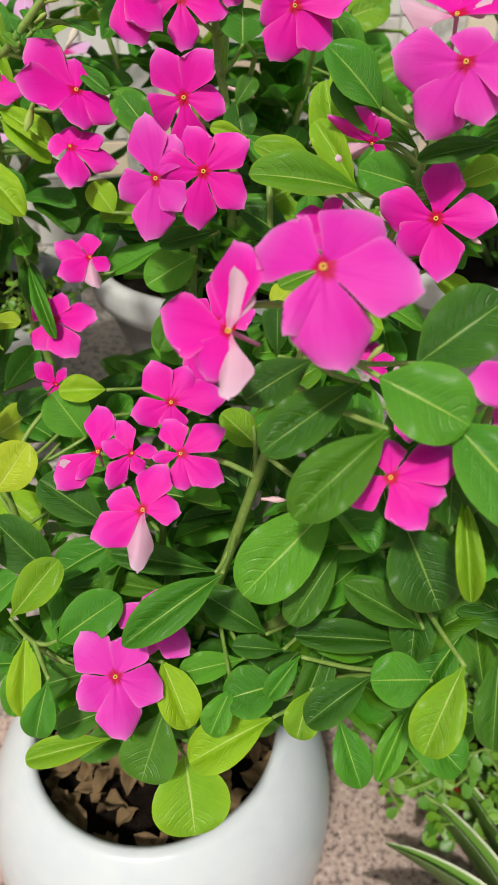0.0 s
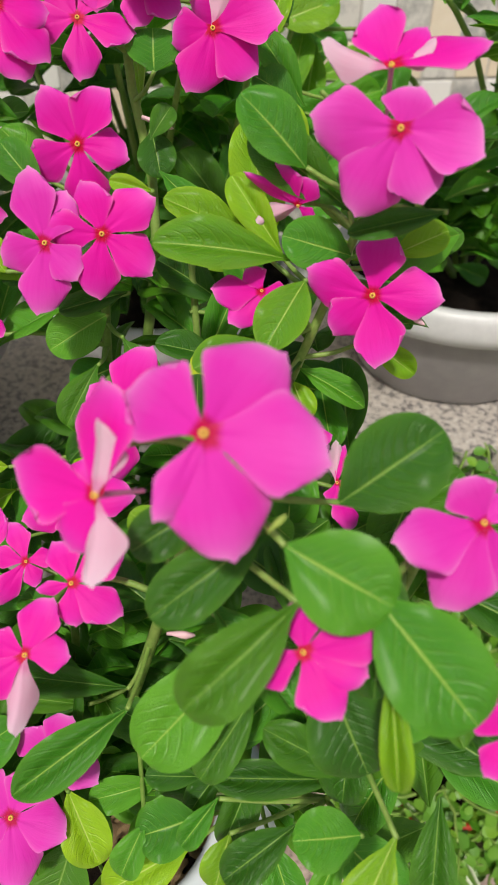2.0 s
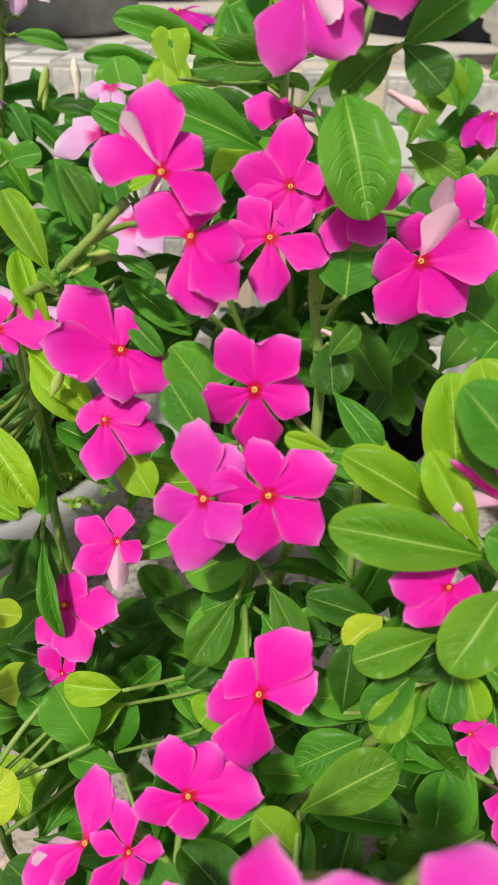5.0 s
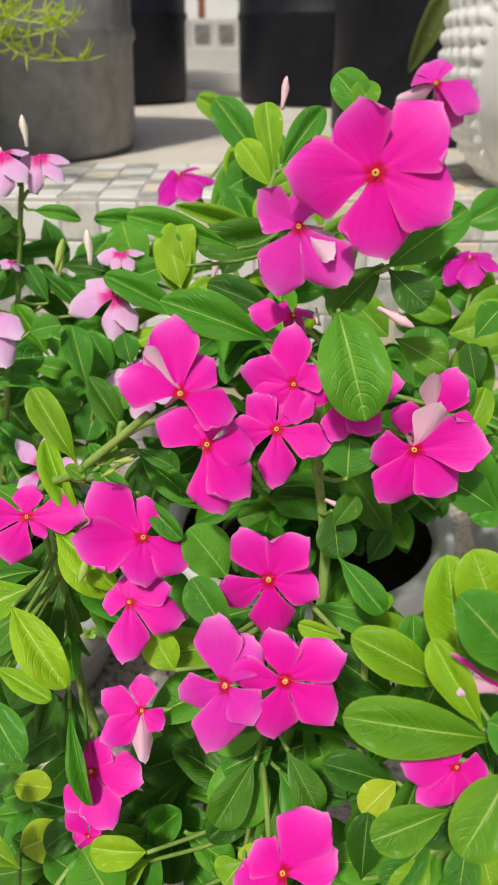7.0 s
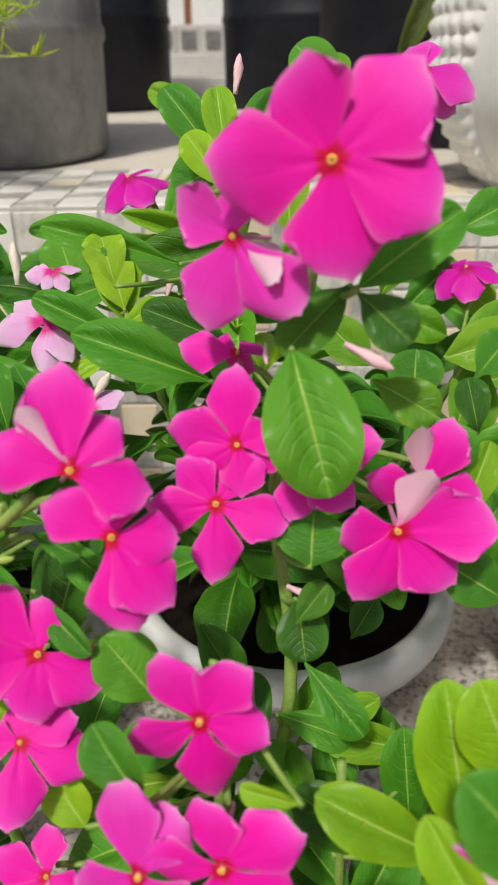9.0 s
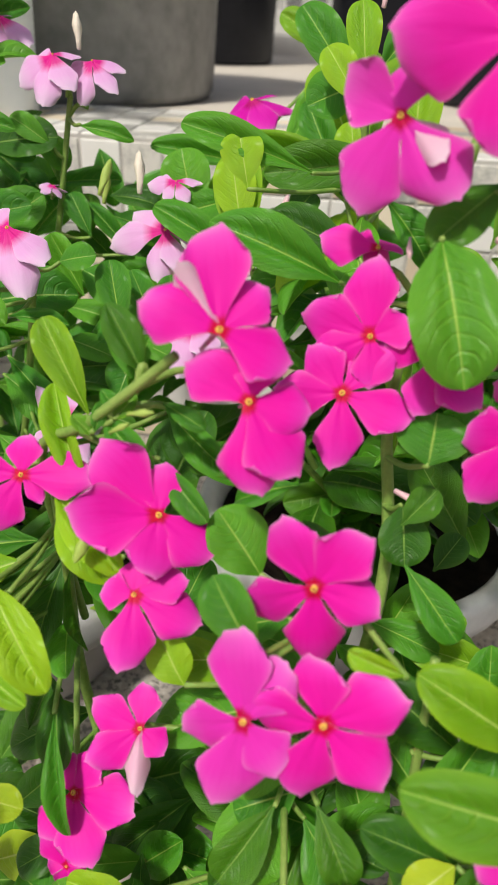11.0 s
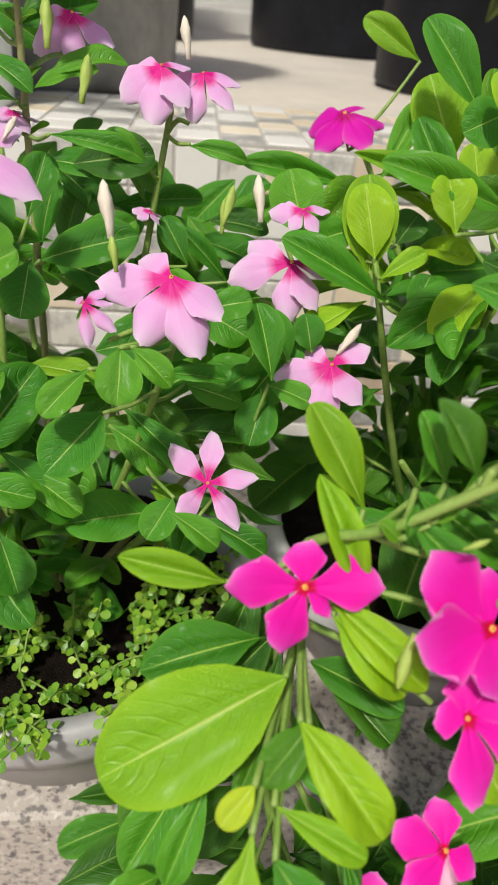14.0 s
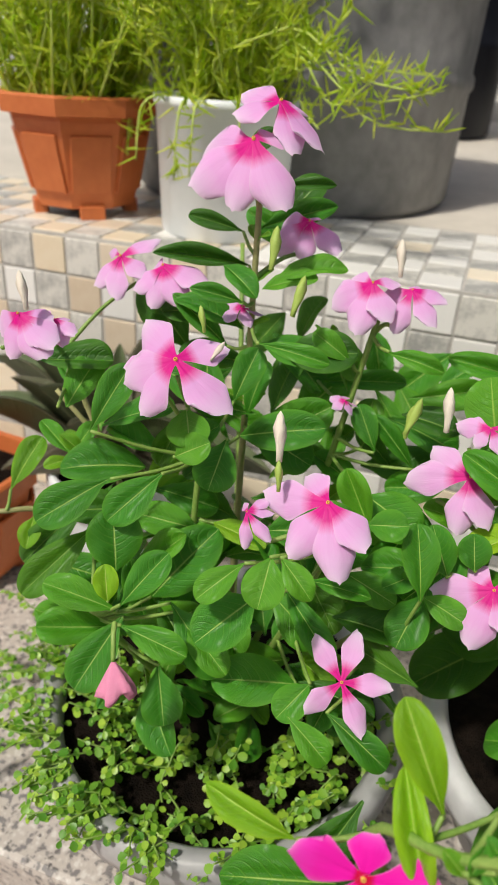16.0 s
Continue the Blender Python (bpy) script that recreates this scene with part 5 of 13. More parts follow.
bud(plant_w, (-0.0991, 0.3515, 0.7730), (-0.0906, 0.3516, 0.7753), bud_green)
bud(plant_w, (-0.1051, 0.3517, 0.7655), (-0.0990, 0.3526, 0.7694), bud_green)
bud(plant_w, (0.0313, 0.1821, 0.6925), (0.0359, 0.1835, 0.6975), bud_green)
bud(plant_w, (-0.1108, 0.3507, 0.7342), (-0.1138, 0.3398, 0.7229), bud_green)
leaf_mm(plant_w, -84, 242, 431, -42, 254, 410, -0.3, -0.2, 0.9, 29, "g", 5)
leaf_mm(plant_w, -63, 257, 482, -78, 226, 466, -0.1, -0.3, 1.0, 23, "d", 2)
leaf_mm(plant_w, -61, 219, 486, -35, 192, 467, 0.1, -0.4, 0.9, 20, "d", 4)
leaf_mm(plant_w, -69, 264, 417, -83, 223, 420, 0.1, -0.5, 0.9, 23, "d", 5)
leaf_mm(plant_w, -25, 261, 404, 12, 244, 387, -0.6, -0.3, 0.8, 24, "g", 1)
leaf_mm(plant_w, 30, 302, 623, 17, 274, 625, 0.5, -0.2, 0.9, 15, "g", 1)
leaf_mm(plant_w, -102, 258, 411, -125, 277, 428, 0.4, -0.7, 0.6, 19, "d", 4)
leaf_mm(plant_w, -47, 249, 528, -25, 218, 528, 0.3, -0.6, 0.8, 16, "d", 4)
leaf_mm(plant_w, -29, 338, 617, -4, 327, 637, -0.0, -0.2, 1.0, 17, "d", 0)
leaf_mm(plant_w, -57, 233, 481, -37, 258, 486, 0.1, -0.3, 0.9, 15, "g", 2)
leaf_mm(plant_w, -42, 314, 428, -9, 315, 419, 0.1, 0.5, 0.9, 19, "d", 5)
leaf_mm(plant_w, -75, 233, 477, -108, 257, 488, 0.1, -0.2, 1.0, 18, "d", 4)
leaf_mm(plant_w, -61, 282, 424, -53, 308, 411, 0.1, 0.6, 0.8, 15, "d", 4)
leaf_mm(plant_w, 64, 314, 673, 100, 319, 680, -0.5, 0.1, 0.9, 19, "g", 3)
leaf_mm(plant_w, -130, 256, 478, -152, 216, 465, -0.2, -0.2, 1.0, 23, "d", 0)
leaf_mm(plant_w, -52, 275, 424, -52, 300, 440, 0.8, -0.2, 0.5, 15, "d", 3)
leaf_mm(plant_w, -86, 251, 415, -110, 253, 434, -0.1, -0.7, 0.7, 13, "d", 3)
leaf_mm(plant_w, 3, 337, 501, 14, 358, 488, 0.4, 0.5, 0.8, 16, "g", 1)
leaf_mm(plant_w, 90, 227, 640, 114, 244, 659, -0.3, 0.0, 1.0, 15, "g", 1)
leaf_mm(plant_w, 30, 206, 500, -17, 211, 499, -0.1, 1.0, -0.2, 23, "g", 0)
leaf_mm(plant_w, -107, 362, 483, -74, 376, 489, -0.0, -0.3, 1.0, 18, "d", 0)
leaf_mm(plant_w, -31, 318, 440, -51, 330, 453, -0.3, 0.3, 0.9, 14, "d", 1)
leaf_mm(plant_w, 62, 200, 520, 89, 213, 525, 0.3, 0.3, 0.9, 15, "g", 0)
leaf_mm(plant_w, -52, 325, 536, -64, 298, 551, -0.2, -0.5, 0.9, 17, "g", 3)
leaf_mm(plant_w, -117, 253, 481, -106, 223, 476, -0.1, -0.4, 0.9, 17, "g", 4)
leaf_mm(plant_w, -120, 273, 402, -153, 270, 396, -0.2, -0.1, 1.0, 21, "d", 5)
leaf_mm(plant_w, -41, 248, 465, -60, 221, 456, 0.5, -0.6, 0.5, 20, "g", 5)
leaf_mm(plant_w, 88, 218, 597, 113, 219, 586, 0.3, -0.1, 0.9, 13, "d", 1)
leaf_mm(plant_w, -96, 356, 474, -58, 350, 473, 0.3, -0.9, 0.3, 21, "g", 4)
leaf_mm(plant_w, -55, 249, 548, -75, 214, 553, -0.7, -0.1, 0.7, 22, "d", 1)
leaf_mm(plant_w, 81, 205, 624, 93, 168, 621, 0.3, -0.6, 0.7, 20, "d", 4)
leaf_mm(plant_w, -70, 265, 446, -97, 255, 432, -0.2, 0.1, 1.0, 20, "d", 2)
leaf_mm(plant_w, -89, 244, 415, -130, 238, 414, 0.0, 0.1, 1.0, 25, "d", 2)
leaf_mm(plant_w, -99, 292, 411, -89, 333, 425, 0.1, 0.1, 1.0, 23, "g", 4)
leaf_mm(plant_w, 11, 244, 460, 14, 281, 472, 0.4, 0.6, 0.7, 18, "g", 1)
leaf_mm(plant_w, 47, 205, 505, 70, 206, 522, 0.9, -0.2, 0.4, 16, "g", 5)
leaf_mm(plant_w, -83, 269, 415, -127, 264, 400, 0.4, 0.1, 0.9, 23, "d", 5)
leaf_mm(plant_w, -40, 322, 453, -12, 328, 463, 0.4, -0.5, 0.8, 15, "g", 0)
leaf_mm(plant_w, 12, 320, 556, 36, 355, 550, 0.5, -0.4, 0.8, 26, "d", 5)
leaf_mm(plant_w, -63, 212, 484, -57, 176, 494, 0.5, 0.1, 0.9, 21, "d", 2)
leaf_mm(plant_w, -117, 271, 537, -71, 272, 526, -0.5, 0.2, 0.9, 25, "d", 1)
leaf_mm(plant_w, 6, 340, 596, 39, 314, 583, 0.7, 0.1, 0.7, 23, "d", 2)
leaf_mm(plant_w, -94, 264, 383, -111, 292, 372, 0.2, 0.2, 0.9, 19, "g", 0)
leaf_mm(plant_w, -50, 338, 526, -57, 363, 546, -0.2, 0.6, -0.8, 16, "g", 2)
leaf_mm(plant_w, -135, 379, 682, -103, 363, 685, -0.0, -0.4, 0.9, 16, "g", 2)
leaf_mm(plant_w, -106, 279, 455, -86, 293, 472, -0.2, -0.6, 0.8, 12, "d", 1)
leaf_mm(plant_w, -39, 386, 614, -59, 396, 602, 0.3, 0.3, 0.9, 13, "g", 4)
leaf_mm(plant_w, -94, 212, 468, -86, 188, 477, 0.4, 0.5, 0.8, 17, "g", 5)
leaf_mm(plant_w, 6, 339, 545, 40, 353, 563, -0.6, -0.1, 0.8, 23, "d", 5)
leaf_mm(plant_w, -55, 256, 426, -40, 235, 413, -0.3, -0.1, 1.0, 12, "g", 0)
leaf_mm(plant_w, -9, 333, 567, -41, 306, 553, -0.9, 0.2, 0.4, 26, "d", 5)
leaf_mm(plant_w, -35, 350, 562, -10, 375, 555, -0.3, 0.4, 0.9, 18, "d", 0)
leaf_mm(plant_w, -36, 255, 575, 3, 264, 578, -0.3, 0.1, 0.9, 18, "g", 2)
leaf_mm(plant_w, -43, 306, 486, -67, 305, 506, -0.5, 0.3, 0.8, 18, "g", 5)
leaf_mm(plant_w, -85, 253, 424, -64, 276, 433, 0.5, -0.0, 0.9, 18, "g", 2)
leaf_mm(plant_w, -77, 225, 483, -109, 228, 489, -0.8, 0.2, 0.5, 18, "d", 0)
leaf_mm(plant_w, 9, 316, 556, 28, 335, 551, -0.3, 0.1, 1.0, 14, "g", 4)
leaf_mm(plant_w, -71, 261, 377, -30, 270, 397, -0.1, 0.2, 1.0, 26, "g", 2)
leaf_mm(plant_w, -95, 353, 477, -67, 340, 472, -0.6, 0.2, 0.8, 14, "d", 2)
leaf_mm(plant_w, -48, 244, 583, -59, 209, 593, -0.1, -0.3, 0.9, 16, "d", 2)
leaf_mm(plant_w, -56, 255, 570, -101, 269, 564, 0.5, -0.6, 0.6, 21, "g", 1)
leaf_mm(plant_w, 24, 248, 506, 44, 263, 514, 0.8, 0.4, 0.5, 16, "g", 1)
leaf_mm(plant_w, 3, 342, 633, 15, 318, 655, 0.1, 0.5, 0.9, 16, "d", 2)
leaf_mm(plant_w, -34, 350, 644, 6, 353, 642, -0.4, 0.3, 0.9, 22, "d", 4)
leaf_mm(plant_w, -37, 322, 425, -44, 351, 432, 0.3, 0.2, 0.9, 18, "d", 3)
leaf_mm(plant_w, -48, 287, 434, -59, 266, 451, 0.3, -0.9, -0.3, 14, "g", 5)
leaf_mm(plant_w, -86, 277, 415, -127, 287, 423, 0.6, 0.4, 0.7, 18, "g", 5)
leaf_mm(plant_w, -122, 282, 512, -106, 325, 516, 0.4, 0.1, 0.9, 25, "g", 1)
leaf_mm(plant_w, -4, 232, 577, 28, 234, 563, 0.4, -0.4, 0.8, 18, "d", 4)
leaf_mm(plant_w, -111, 273, 455, -80, 284, 460, -0.0, -0.6, 0.8, 18, "g", 5)
leaf_mm(plant_w, -72, 228, 488, -96, 246, 490, 0.1, 0.2, 1.0, 16, "g", 2)
leaf_mm(plant_w, 42, 214, 556, 17, 203, 547, -0.4, -0.5, 0.7, 14, "g", 3)
leaf_mm(plant_w, -22, 234, 588, -65, 244, 592, -0.8, 0.2, 0.5, 25, "g", 0)
leaf_mm(plant_w, -103, 346, 416, -111, 381, 418, 0.8, -0.1, 0.6, 20, "g", 3)
leaf_mm(plant_w, -6, 262, 460, 14, 301, 468, -0.5, 0.2, 0.9, 24, "d", 3)
leaf_mm(plant_w, -53, 274, 541, -58, 322, 539, 0.4, 0.4, 0.8, 23, "g", 5)
leaf_mm(plant_w, -142, 263, 530, -161, 252, 547, 0.7, -0.7, -0.2, 12, "d", 5)
leaf_mm(plant_w, 6, 349, 633, 36, 345, 652, 0.0, 0.1, 1.0, 19, "g", 5)
leaf_mm(plant_w, -30, 326, 416, -10, 362, 424, -0.1, -0.3, 1.0, 21, "g", 0)
leaf_mm(plant_w, -102, 275, 395, -138, 269, 425, 0.7, 0.7, 0.4, 27, "d", 1)
leaf_mm(plant_w, -39, 319, 492, -4, 296, 510, 0.1, 0.1, 1.0, 24, "d", 4)
leaf_mm(plant_w, 50, 212, 491, 91, 227, 477, -0.6, 0.3, 0.7, 19, "g", 5)
leaf_mm(plant_w, -71, 273, 373, -61, 298, 368, -0.4, 0.4, 0.8, 13, "d", 1)
leaf_mm(plant_w, -54, 251, 551, -70, 228, 564, 0.6, -0.1, 0.8, 18, "d", 3)
leaf_mm(plant_w, -50, 260, 472, -83, 284, 490, 0.2, 0.2, 1.0, 25, "d", 5)
leaf_mm(plant_w, 65, 322, 700, 74, 348, 695, 0.2, -0.3, 0.9, 17, "l", 1)
leaf_mm(plant_w, 35, 230, 481, 59, 259, 493, -0.1, -0.1, 1.0, 24, "g", 4)
leaf_mm(plant_w, -62, 273, 432, -37, 292, 461, -0.5, 0.3, 0.8, 18, "g", 1)
leaf_mm(plant_w, -46, 326, 462, -21, 336, 453, -0.6, -0.1, 0.8, 12, "d", 3)
leaf_mm(plant_w, -19, 313, 432, 17, 316, 448, 0.0, 0.0, 1.0, 17, "d", 5)
leaf_mm(plant_w, -6, 256, 423, 10, 286, 433, 0.6, -0.0, 0.8, 22, "g", 4)
leaf_mm(plant_w, -18, 260, 457, -40, 279, 480, 0.6, -0.7, 0.5, 17, "d", 3)
leaf_mm(plant_w, -56, 247, 552, -74, 221, 560, -0.1, -0.0, 1.0, 14, "g", 2)
leaf_mm(plant_w, 84, 216, 583, 115, 216, 569, 0.3, 0.2, 0.9, 17, "d", 3)
leaf_mm(plant_w, -75, 235, 468, -105, 259, 472, -0.2, 0.0, 1.0, 24, "g", 0)
leaf_mm(plant_w, -141, 377, 548, -170, 383, 533, 0.3, -0.1, 1.0, 18, "d", 0)
leaf_mm(plant_w, -5, 362, 666, -27, 389, 658, -0.4, -0.3, 0.9, 21, "d", 4)
leaf_mm(plant_w, 67, 211, 584, 83, 198, 601, 0.1, -0.1, 1.0, 13, "g", 3)
leaf_mm(plant_w, 50, 323, 670, 46, 367, 671, -0.1, 0.2, 1.0, 27, "g", 1)
leaf_mm(plant_w, -81, 284, 385, -46, 303, 385, 0.4, 0.4, 0.8, 20, "d", 4)
leaf_mm(plant_w, -39, 296, 451, -55, 265, 470, 0.4, 0.4, 0.8, 24, "d", 2)
leaf_mm(plant_w, 17, 317, 600, -26, 329, 596, -0.3, 0.0, 1.0, 27, "g", 2)
leaf_mm(plant_w, -29, 299, 468, -28, 261, 470, -0.1, 0.3, 0.9, 23, "g", 0)
leaf_mm(plant_w, -42, 261, 384, -70, 292, 397, -0.1, -0.1, 1.0, 22, "g", 3)
leaf_mm(plant_w, -10, 231, 602, -42, 251, 610, 0.1, -0.0, 1.0, 20, "d", 2)
leaf_mm(plant_w, -9, 326, 458, 25, 347, 482, 0.1, -0.0, 1.0, 25, "g", 3)
leaf_mm(plant_w, -49, 246, 546, -44, 205, 526, -0.4, -0.5, 0.7, 22, "d", 5)
leaf_mm(plant_w, -124, 383, 541, -108, 420, 528, 0.4, 0.9, 0.3, 23, "g", 4)
leaf_mm(plant_w, -157, 384, 592, -199, 382, 575, -0.6, -0.0, 0.8, 23, "d", 3)
leaf_mm(plant_w, -35, 426, 768, -52, 443, 779, -0.6, 0.3, 0.8, 13, "d", 2)
leaf_mm(plant_w, -25, 316, 451, -5, 344, 447, -0.1, 0.8, 0.6, 17, "g", 3)
leaf_mm(plant_w, -19, 259, 518, -11, 288, 510, -0.5, -0.1, 0.9, 14, "g", 3)
leaf_mm(plant_w, -42, 353, 615, -38, 384, 640, -0.5, 0.2, 0.8, 24, "d", 4)
leaf_mm(plant_w, -37, 390, 639, -77, 397, 637, 0.3, -0.6, 0.8, 19, "g", 5)
leaf_mm(plant_w, 29, 309, 597, 51, 296, 620, 0.2, 0.5, 0.8, 18, "d", 1)
leaf_mm(plant_w, -22, 238, 548, -50, 244, 536, 0.1, 0.2, 1.0, 19, "g", 3)
leaf_mm(plant_w, -19, 336, 468, -33, 362, 461, 0.1, 0.7, 0.7, 15, "g", 5)
leaf_mm(plant_w, 14, 319, 579, 5, 347, 593, 0.5, -0.6, 0.6, 15, "d", 5)
leaf_mm(plant_w, -21, 322, 537, -57, 347, 544, -0.2, 0.3, 0.9, 21, "g", 5)
leaf_mm(plant_w, -134, 255, 557, -135, 224, 554, 0.2, 0.4, 0.9, 15, "d", 0)
leaf_mm(plant_w, -117, 267, 477, -85, 248, 497, 0.1, 0.5, 0.8, 19, "d", 0)
leaf_mm(plant_w, -1, 301, 543, -2, 267, 547, 0.9, -0.4, -0.1, 21, "g", 3)
leaf_mm(plant_w, -107, 227, 470, -137, 241, 455, 0.2, -0.2, 1.0, 16, "g", 2)
leaf_mm(plant_w, -97, 275, 405, -51, 286, 398, 0.2, 0.5, 0.8, 26, "g", 5)
leaf_mm(plant_w, 48, 196, 511, 62, 176, 527, -0.4, -0.4, 0.8, 13, "d", 4)
leaf_mm(plant_w, -79, 254, 394, -101, 254, 410, 0.9, -0.0, 0.5, 16, "g", 3)
leaf_mm(plant_w, -63, 314, 443, -93, 300, 436, -0.5, -0.8, 0.3, 17, "g", 4)
leaf_mm(plant_w, -74, 215, 491, -92, 198, 511, -0.4, -0.6, 0.7, 18, "g", 1)
leaf_mm(plant_w, -52, 355, 650, -79, 363, 639, -0.4, 0.2, 0.9, 16, "g", 5)
leaf_mm(plant_w, 75, 226, 584, 108, 258, 585, -0.0, 1.0, 0.2, 20, "g", 5)
leaf_mm(plant_w, -9, 238, 582, -3, 267, 607, 0.0, -0.4, 0.9, 17, "d", 2)
leaf_mm(plant_w, 13, 229, 473, -16, 263, 474, -0.7, 0.2, 0.7, 24, "g", 2)
leaf_mm(plant_w, -32, 254, 497, -30, 285, 518, 0.0, 0.1, 1.0, 18, "g", 3)
leaf_mm(plant_w, 62, 224, 588, 59, 247, 605, 0.0, -0.4, 0.9, 14, "g", 1)
leaf_mm(plant_w, -104, 357, 468, -85, 373, 477, 0.2, 0.4, 0.9, 12, "d", 5)
leaf_mm(plant_w, 11, 249, 501, 6, 274, 511, 0.1, 0.5, 0.9, 15, "d", 0)
leaf_mm(plant_w, -45, 264, 547, -25, 294, 545, 0.3, -0.3, 0.9, 16, "g", 3)
leaf_mm(plant_w, -3, 242, 500, -39, 241, 505, -0.3, -0.0, 1.0, 22, "g", 3)
leaf_mm(plant_w, -125, 261, 435, -144, 245, 441, 0.1, 0.0, 1.0, 16, "d", 0)
leaf_mm(plant_w, -68, 245, 454, -58, 285, 469, -0.1, 0.1, 1.0, 19, "d", 4)
leaf_mm(plant_w, -1, 328, 524, 16, 365, 522, -0.3, 0.8, 0.4, 19, "g", 4)
leaf_mm(plant_w, -56, 264, 523, -68, 292, 509, -0.0, -0.4, 0.9, 16, "d", 1)
leaf_mm(plant_w, 37, 207, 487, 67, 181, 492, -0.1, -0.4, 0.9, 19, "d", 1)
leaf_mm(plant_w, -70, 262, 376, -38, 264, 403, -0.1, 0.2, 1.0, 18, "d", 2)
leaf_mm(plant_w, -57, 267, 495, -50, 294, 520, -0.0, 0.6, 0.8, 23, "g", 1)
leaf_mm(plant_w, 14, 331, 599, 46, 301, 614, -0.4, -0.1, 0.9, 24, "g", 1)
leaf_mm(plant_w, -47, 258, 563, -33, 293, 561, 0.0, -0.6, 0.8, 21, "g", 4)
leaf_mm(plant_w, -86, 252, 392, -62, 238, 406, 0.2, 0.4, 0.9, 16, "d", 2)
leaf_mm(plant_w, -43, 348, 495, -23, 369, 508, 0.6, -0.2, 0.8, 19, "g", 1)
leaf_mm(plant_w, -132, 371, 554, -137, 342, 564, 0.1, -0.4, 0.9, 14, "g", 4)
leaf_mm(plant_w, 0, 231, 584, 23, 229, 596, 0.1, 0.1, 1.0, 12, "g", 3)
leaf_mm(plant_w, -37, 286, 463, -44, 254, 475, 0.1, 0.1, 1.0, 21, "g", 4)
leaf_mm(plant_w, -113, 246, 422, -155, 254, 414, -0.0, -0.1, 1.0, 26, "d", 5)
leaf_mm(plant_w, -37, 398, 644, -62, 422, 645, -0.2, 0.5, 0.9, 19, "g", 2)
leaf_mm(plant_w, 1, 336, 512, 7, 362, 523, -0.5, 0.8, 0.3, 12, "d", 2)
leaf_mm(plant_w, -37, 259, 495, -56, 295, 481, 0.5, -0.6, 0.7, 25, "d", 0)
leaf_mm(plant_w, -91, 233, 466, -57, 252, 474, 0.3, -0.5, 0.8, 23, "d", 1)
leaf_mm(plant_w, -95, 210, 521, -72, 221, 527, -0.2, 0.3, 0.9, 13, "d", 0)
leaf_mm(plant_w, -80, 264, 387, -62, 281, 402, -0.3, -0.0, 0.9, 14, "d", 3)
leaf_mm(plant_w, -29, 250, 403, -54, 265, 416, -0.0, -0.7, 0.7, 15, "g", 4)
leaf_mm(plant_w, -69, 254, 504, -92, 237, 518, 0.0, 0.4, 0.9, 17, "g", 1)
leaf_mm(plant_w, -35, 260, 420, -71, 241, 446, -0.0, -0.4, 0.9, 23, "g", 4)
leaf_mm(plant_w, -68, 311, 434, -93, 301, 437, -0.5, 0.1, 0.9, 16, "d", 3)
leaf_mm(plant_w, -140, 261, 547, -163, 236, 538, -0.3, -0.7, 0.7, 21, "d", 0)
leaf_mm(plant_w, -150, 376, 558, -182, 374, 546, 0.5, 0.2, 0.9, 16, "d", 1)
leaf_mm(plant_w, -71, 224, 474, -95, 215, 469, 0.7, 0.4, 0.6, 15, "d", 3)
leaf_mm(plant_w, 36, 216, 490, 55, 247, 502, 0.2, -0.6, 0.8, 23, "d", 2)
leaf_mm(plant_w, -20, 257, 514, -8, 286, 512, 0.2, -0.6, 0.8, 19, "g", 4)
leaf_mm(plant_w, -105, 331, 420, -137, 340, 442, 0.2, 0.0, 1.0, 17, "d", 5)
leaf_mm(plant_w, -68, 259, 431, -78, 233, 421, 0.0, 0.1, 1.0, 14, "g", 1)
leaf_mm(plant_w, -62, 227, 487, -51, 273, 479, 0.5, 0.5, 0.7, 24, "d", 1)
leaf_mm(plant_w, -114, 273, 426, -157, 274, 438, -0.3, -0.4, 0.9, 19, "d", 0)
leaf_mm(plant_w, -58, 263, 446, -29, 235, 467, -0.6, 0.4, 0.7, 21, "d", 3)
leaf_mm(plant_w, -41, 342, 565, -19, 358, 566, -0.2, -0.1, 1.0, 15, "d", 4)
leaf_mm(plant_w, -109, 327, 442, -118, 289, 429, 0.2, 0.1, 1.0, 22, "g", 4)
leaf_mm(plant_w, -69, 270, 434, -94, 269, 453, -0.0, 0.3, 1.0, 18, "g", 0)
leaf_mm(plant_w, -25, 419, 734, -22, 457, 763, -0.6, 0.5, 0.6, 26, "l", 5)
leaf_mm(plant_w, -56, 264, 535, -64, 284, 553, 0.4, 0.9, 0.3, 16, "g", 4)
leaf_mm(plant_w, -0, 240, 418, 37, 245, 399, 0.1, -0.1, 1.0, 25, "d", 4)
leaf_mm(plant_w, 31, 222, 491, 16, 252, 479, 0.3, -0.1, 0.9, 20, "g", 1)
leaf_mm(plant_w, -32, 247, 399, -74, 249, 383, -0.5, 0.9, 0.2, 21, "d", 5)
leaf_mm(plant_w, 61, 216, 587, 17, 218, 580, -0.3, -0.4, 0.9, 21, "g", 3)
leaf_mm(plant_w, -27, 297, 444, -1, 287, 451, 0.4, 0.3, 0.8, 13, "g", 2)
leaf_mm(plant_w, -53, 261, 541, -56, 283, 557, -0.7, 0.5, 0.5, 12, "g", 5)
leaf_mm(plant_w, -18, 248, 552, -18, 284, 559, 0.0, -0.0, 1.0, 20, "d", 3)
leaf_mm(plant_w, -115, 262, 540, -86, 247, 560, 0.5, 0.2, 0.8, 24, "d", 2)
leaf_mm(plant_w, -46, 257, 544, -7, 256, 565, -0.3, -0.4, 0.9, 26, "g", 3)
leaf_mm(plant_w, -37, 257, 562, -12, 265, 548, 0.2, -0.5, 0.8, 17, "d", 1)
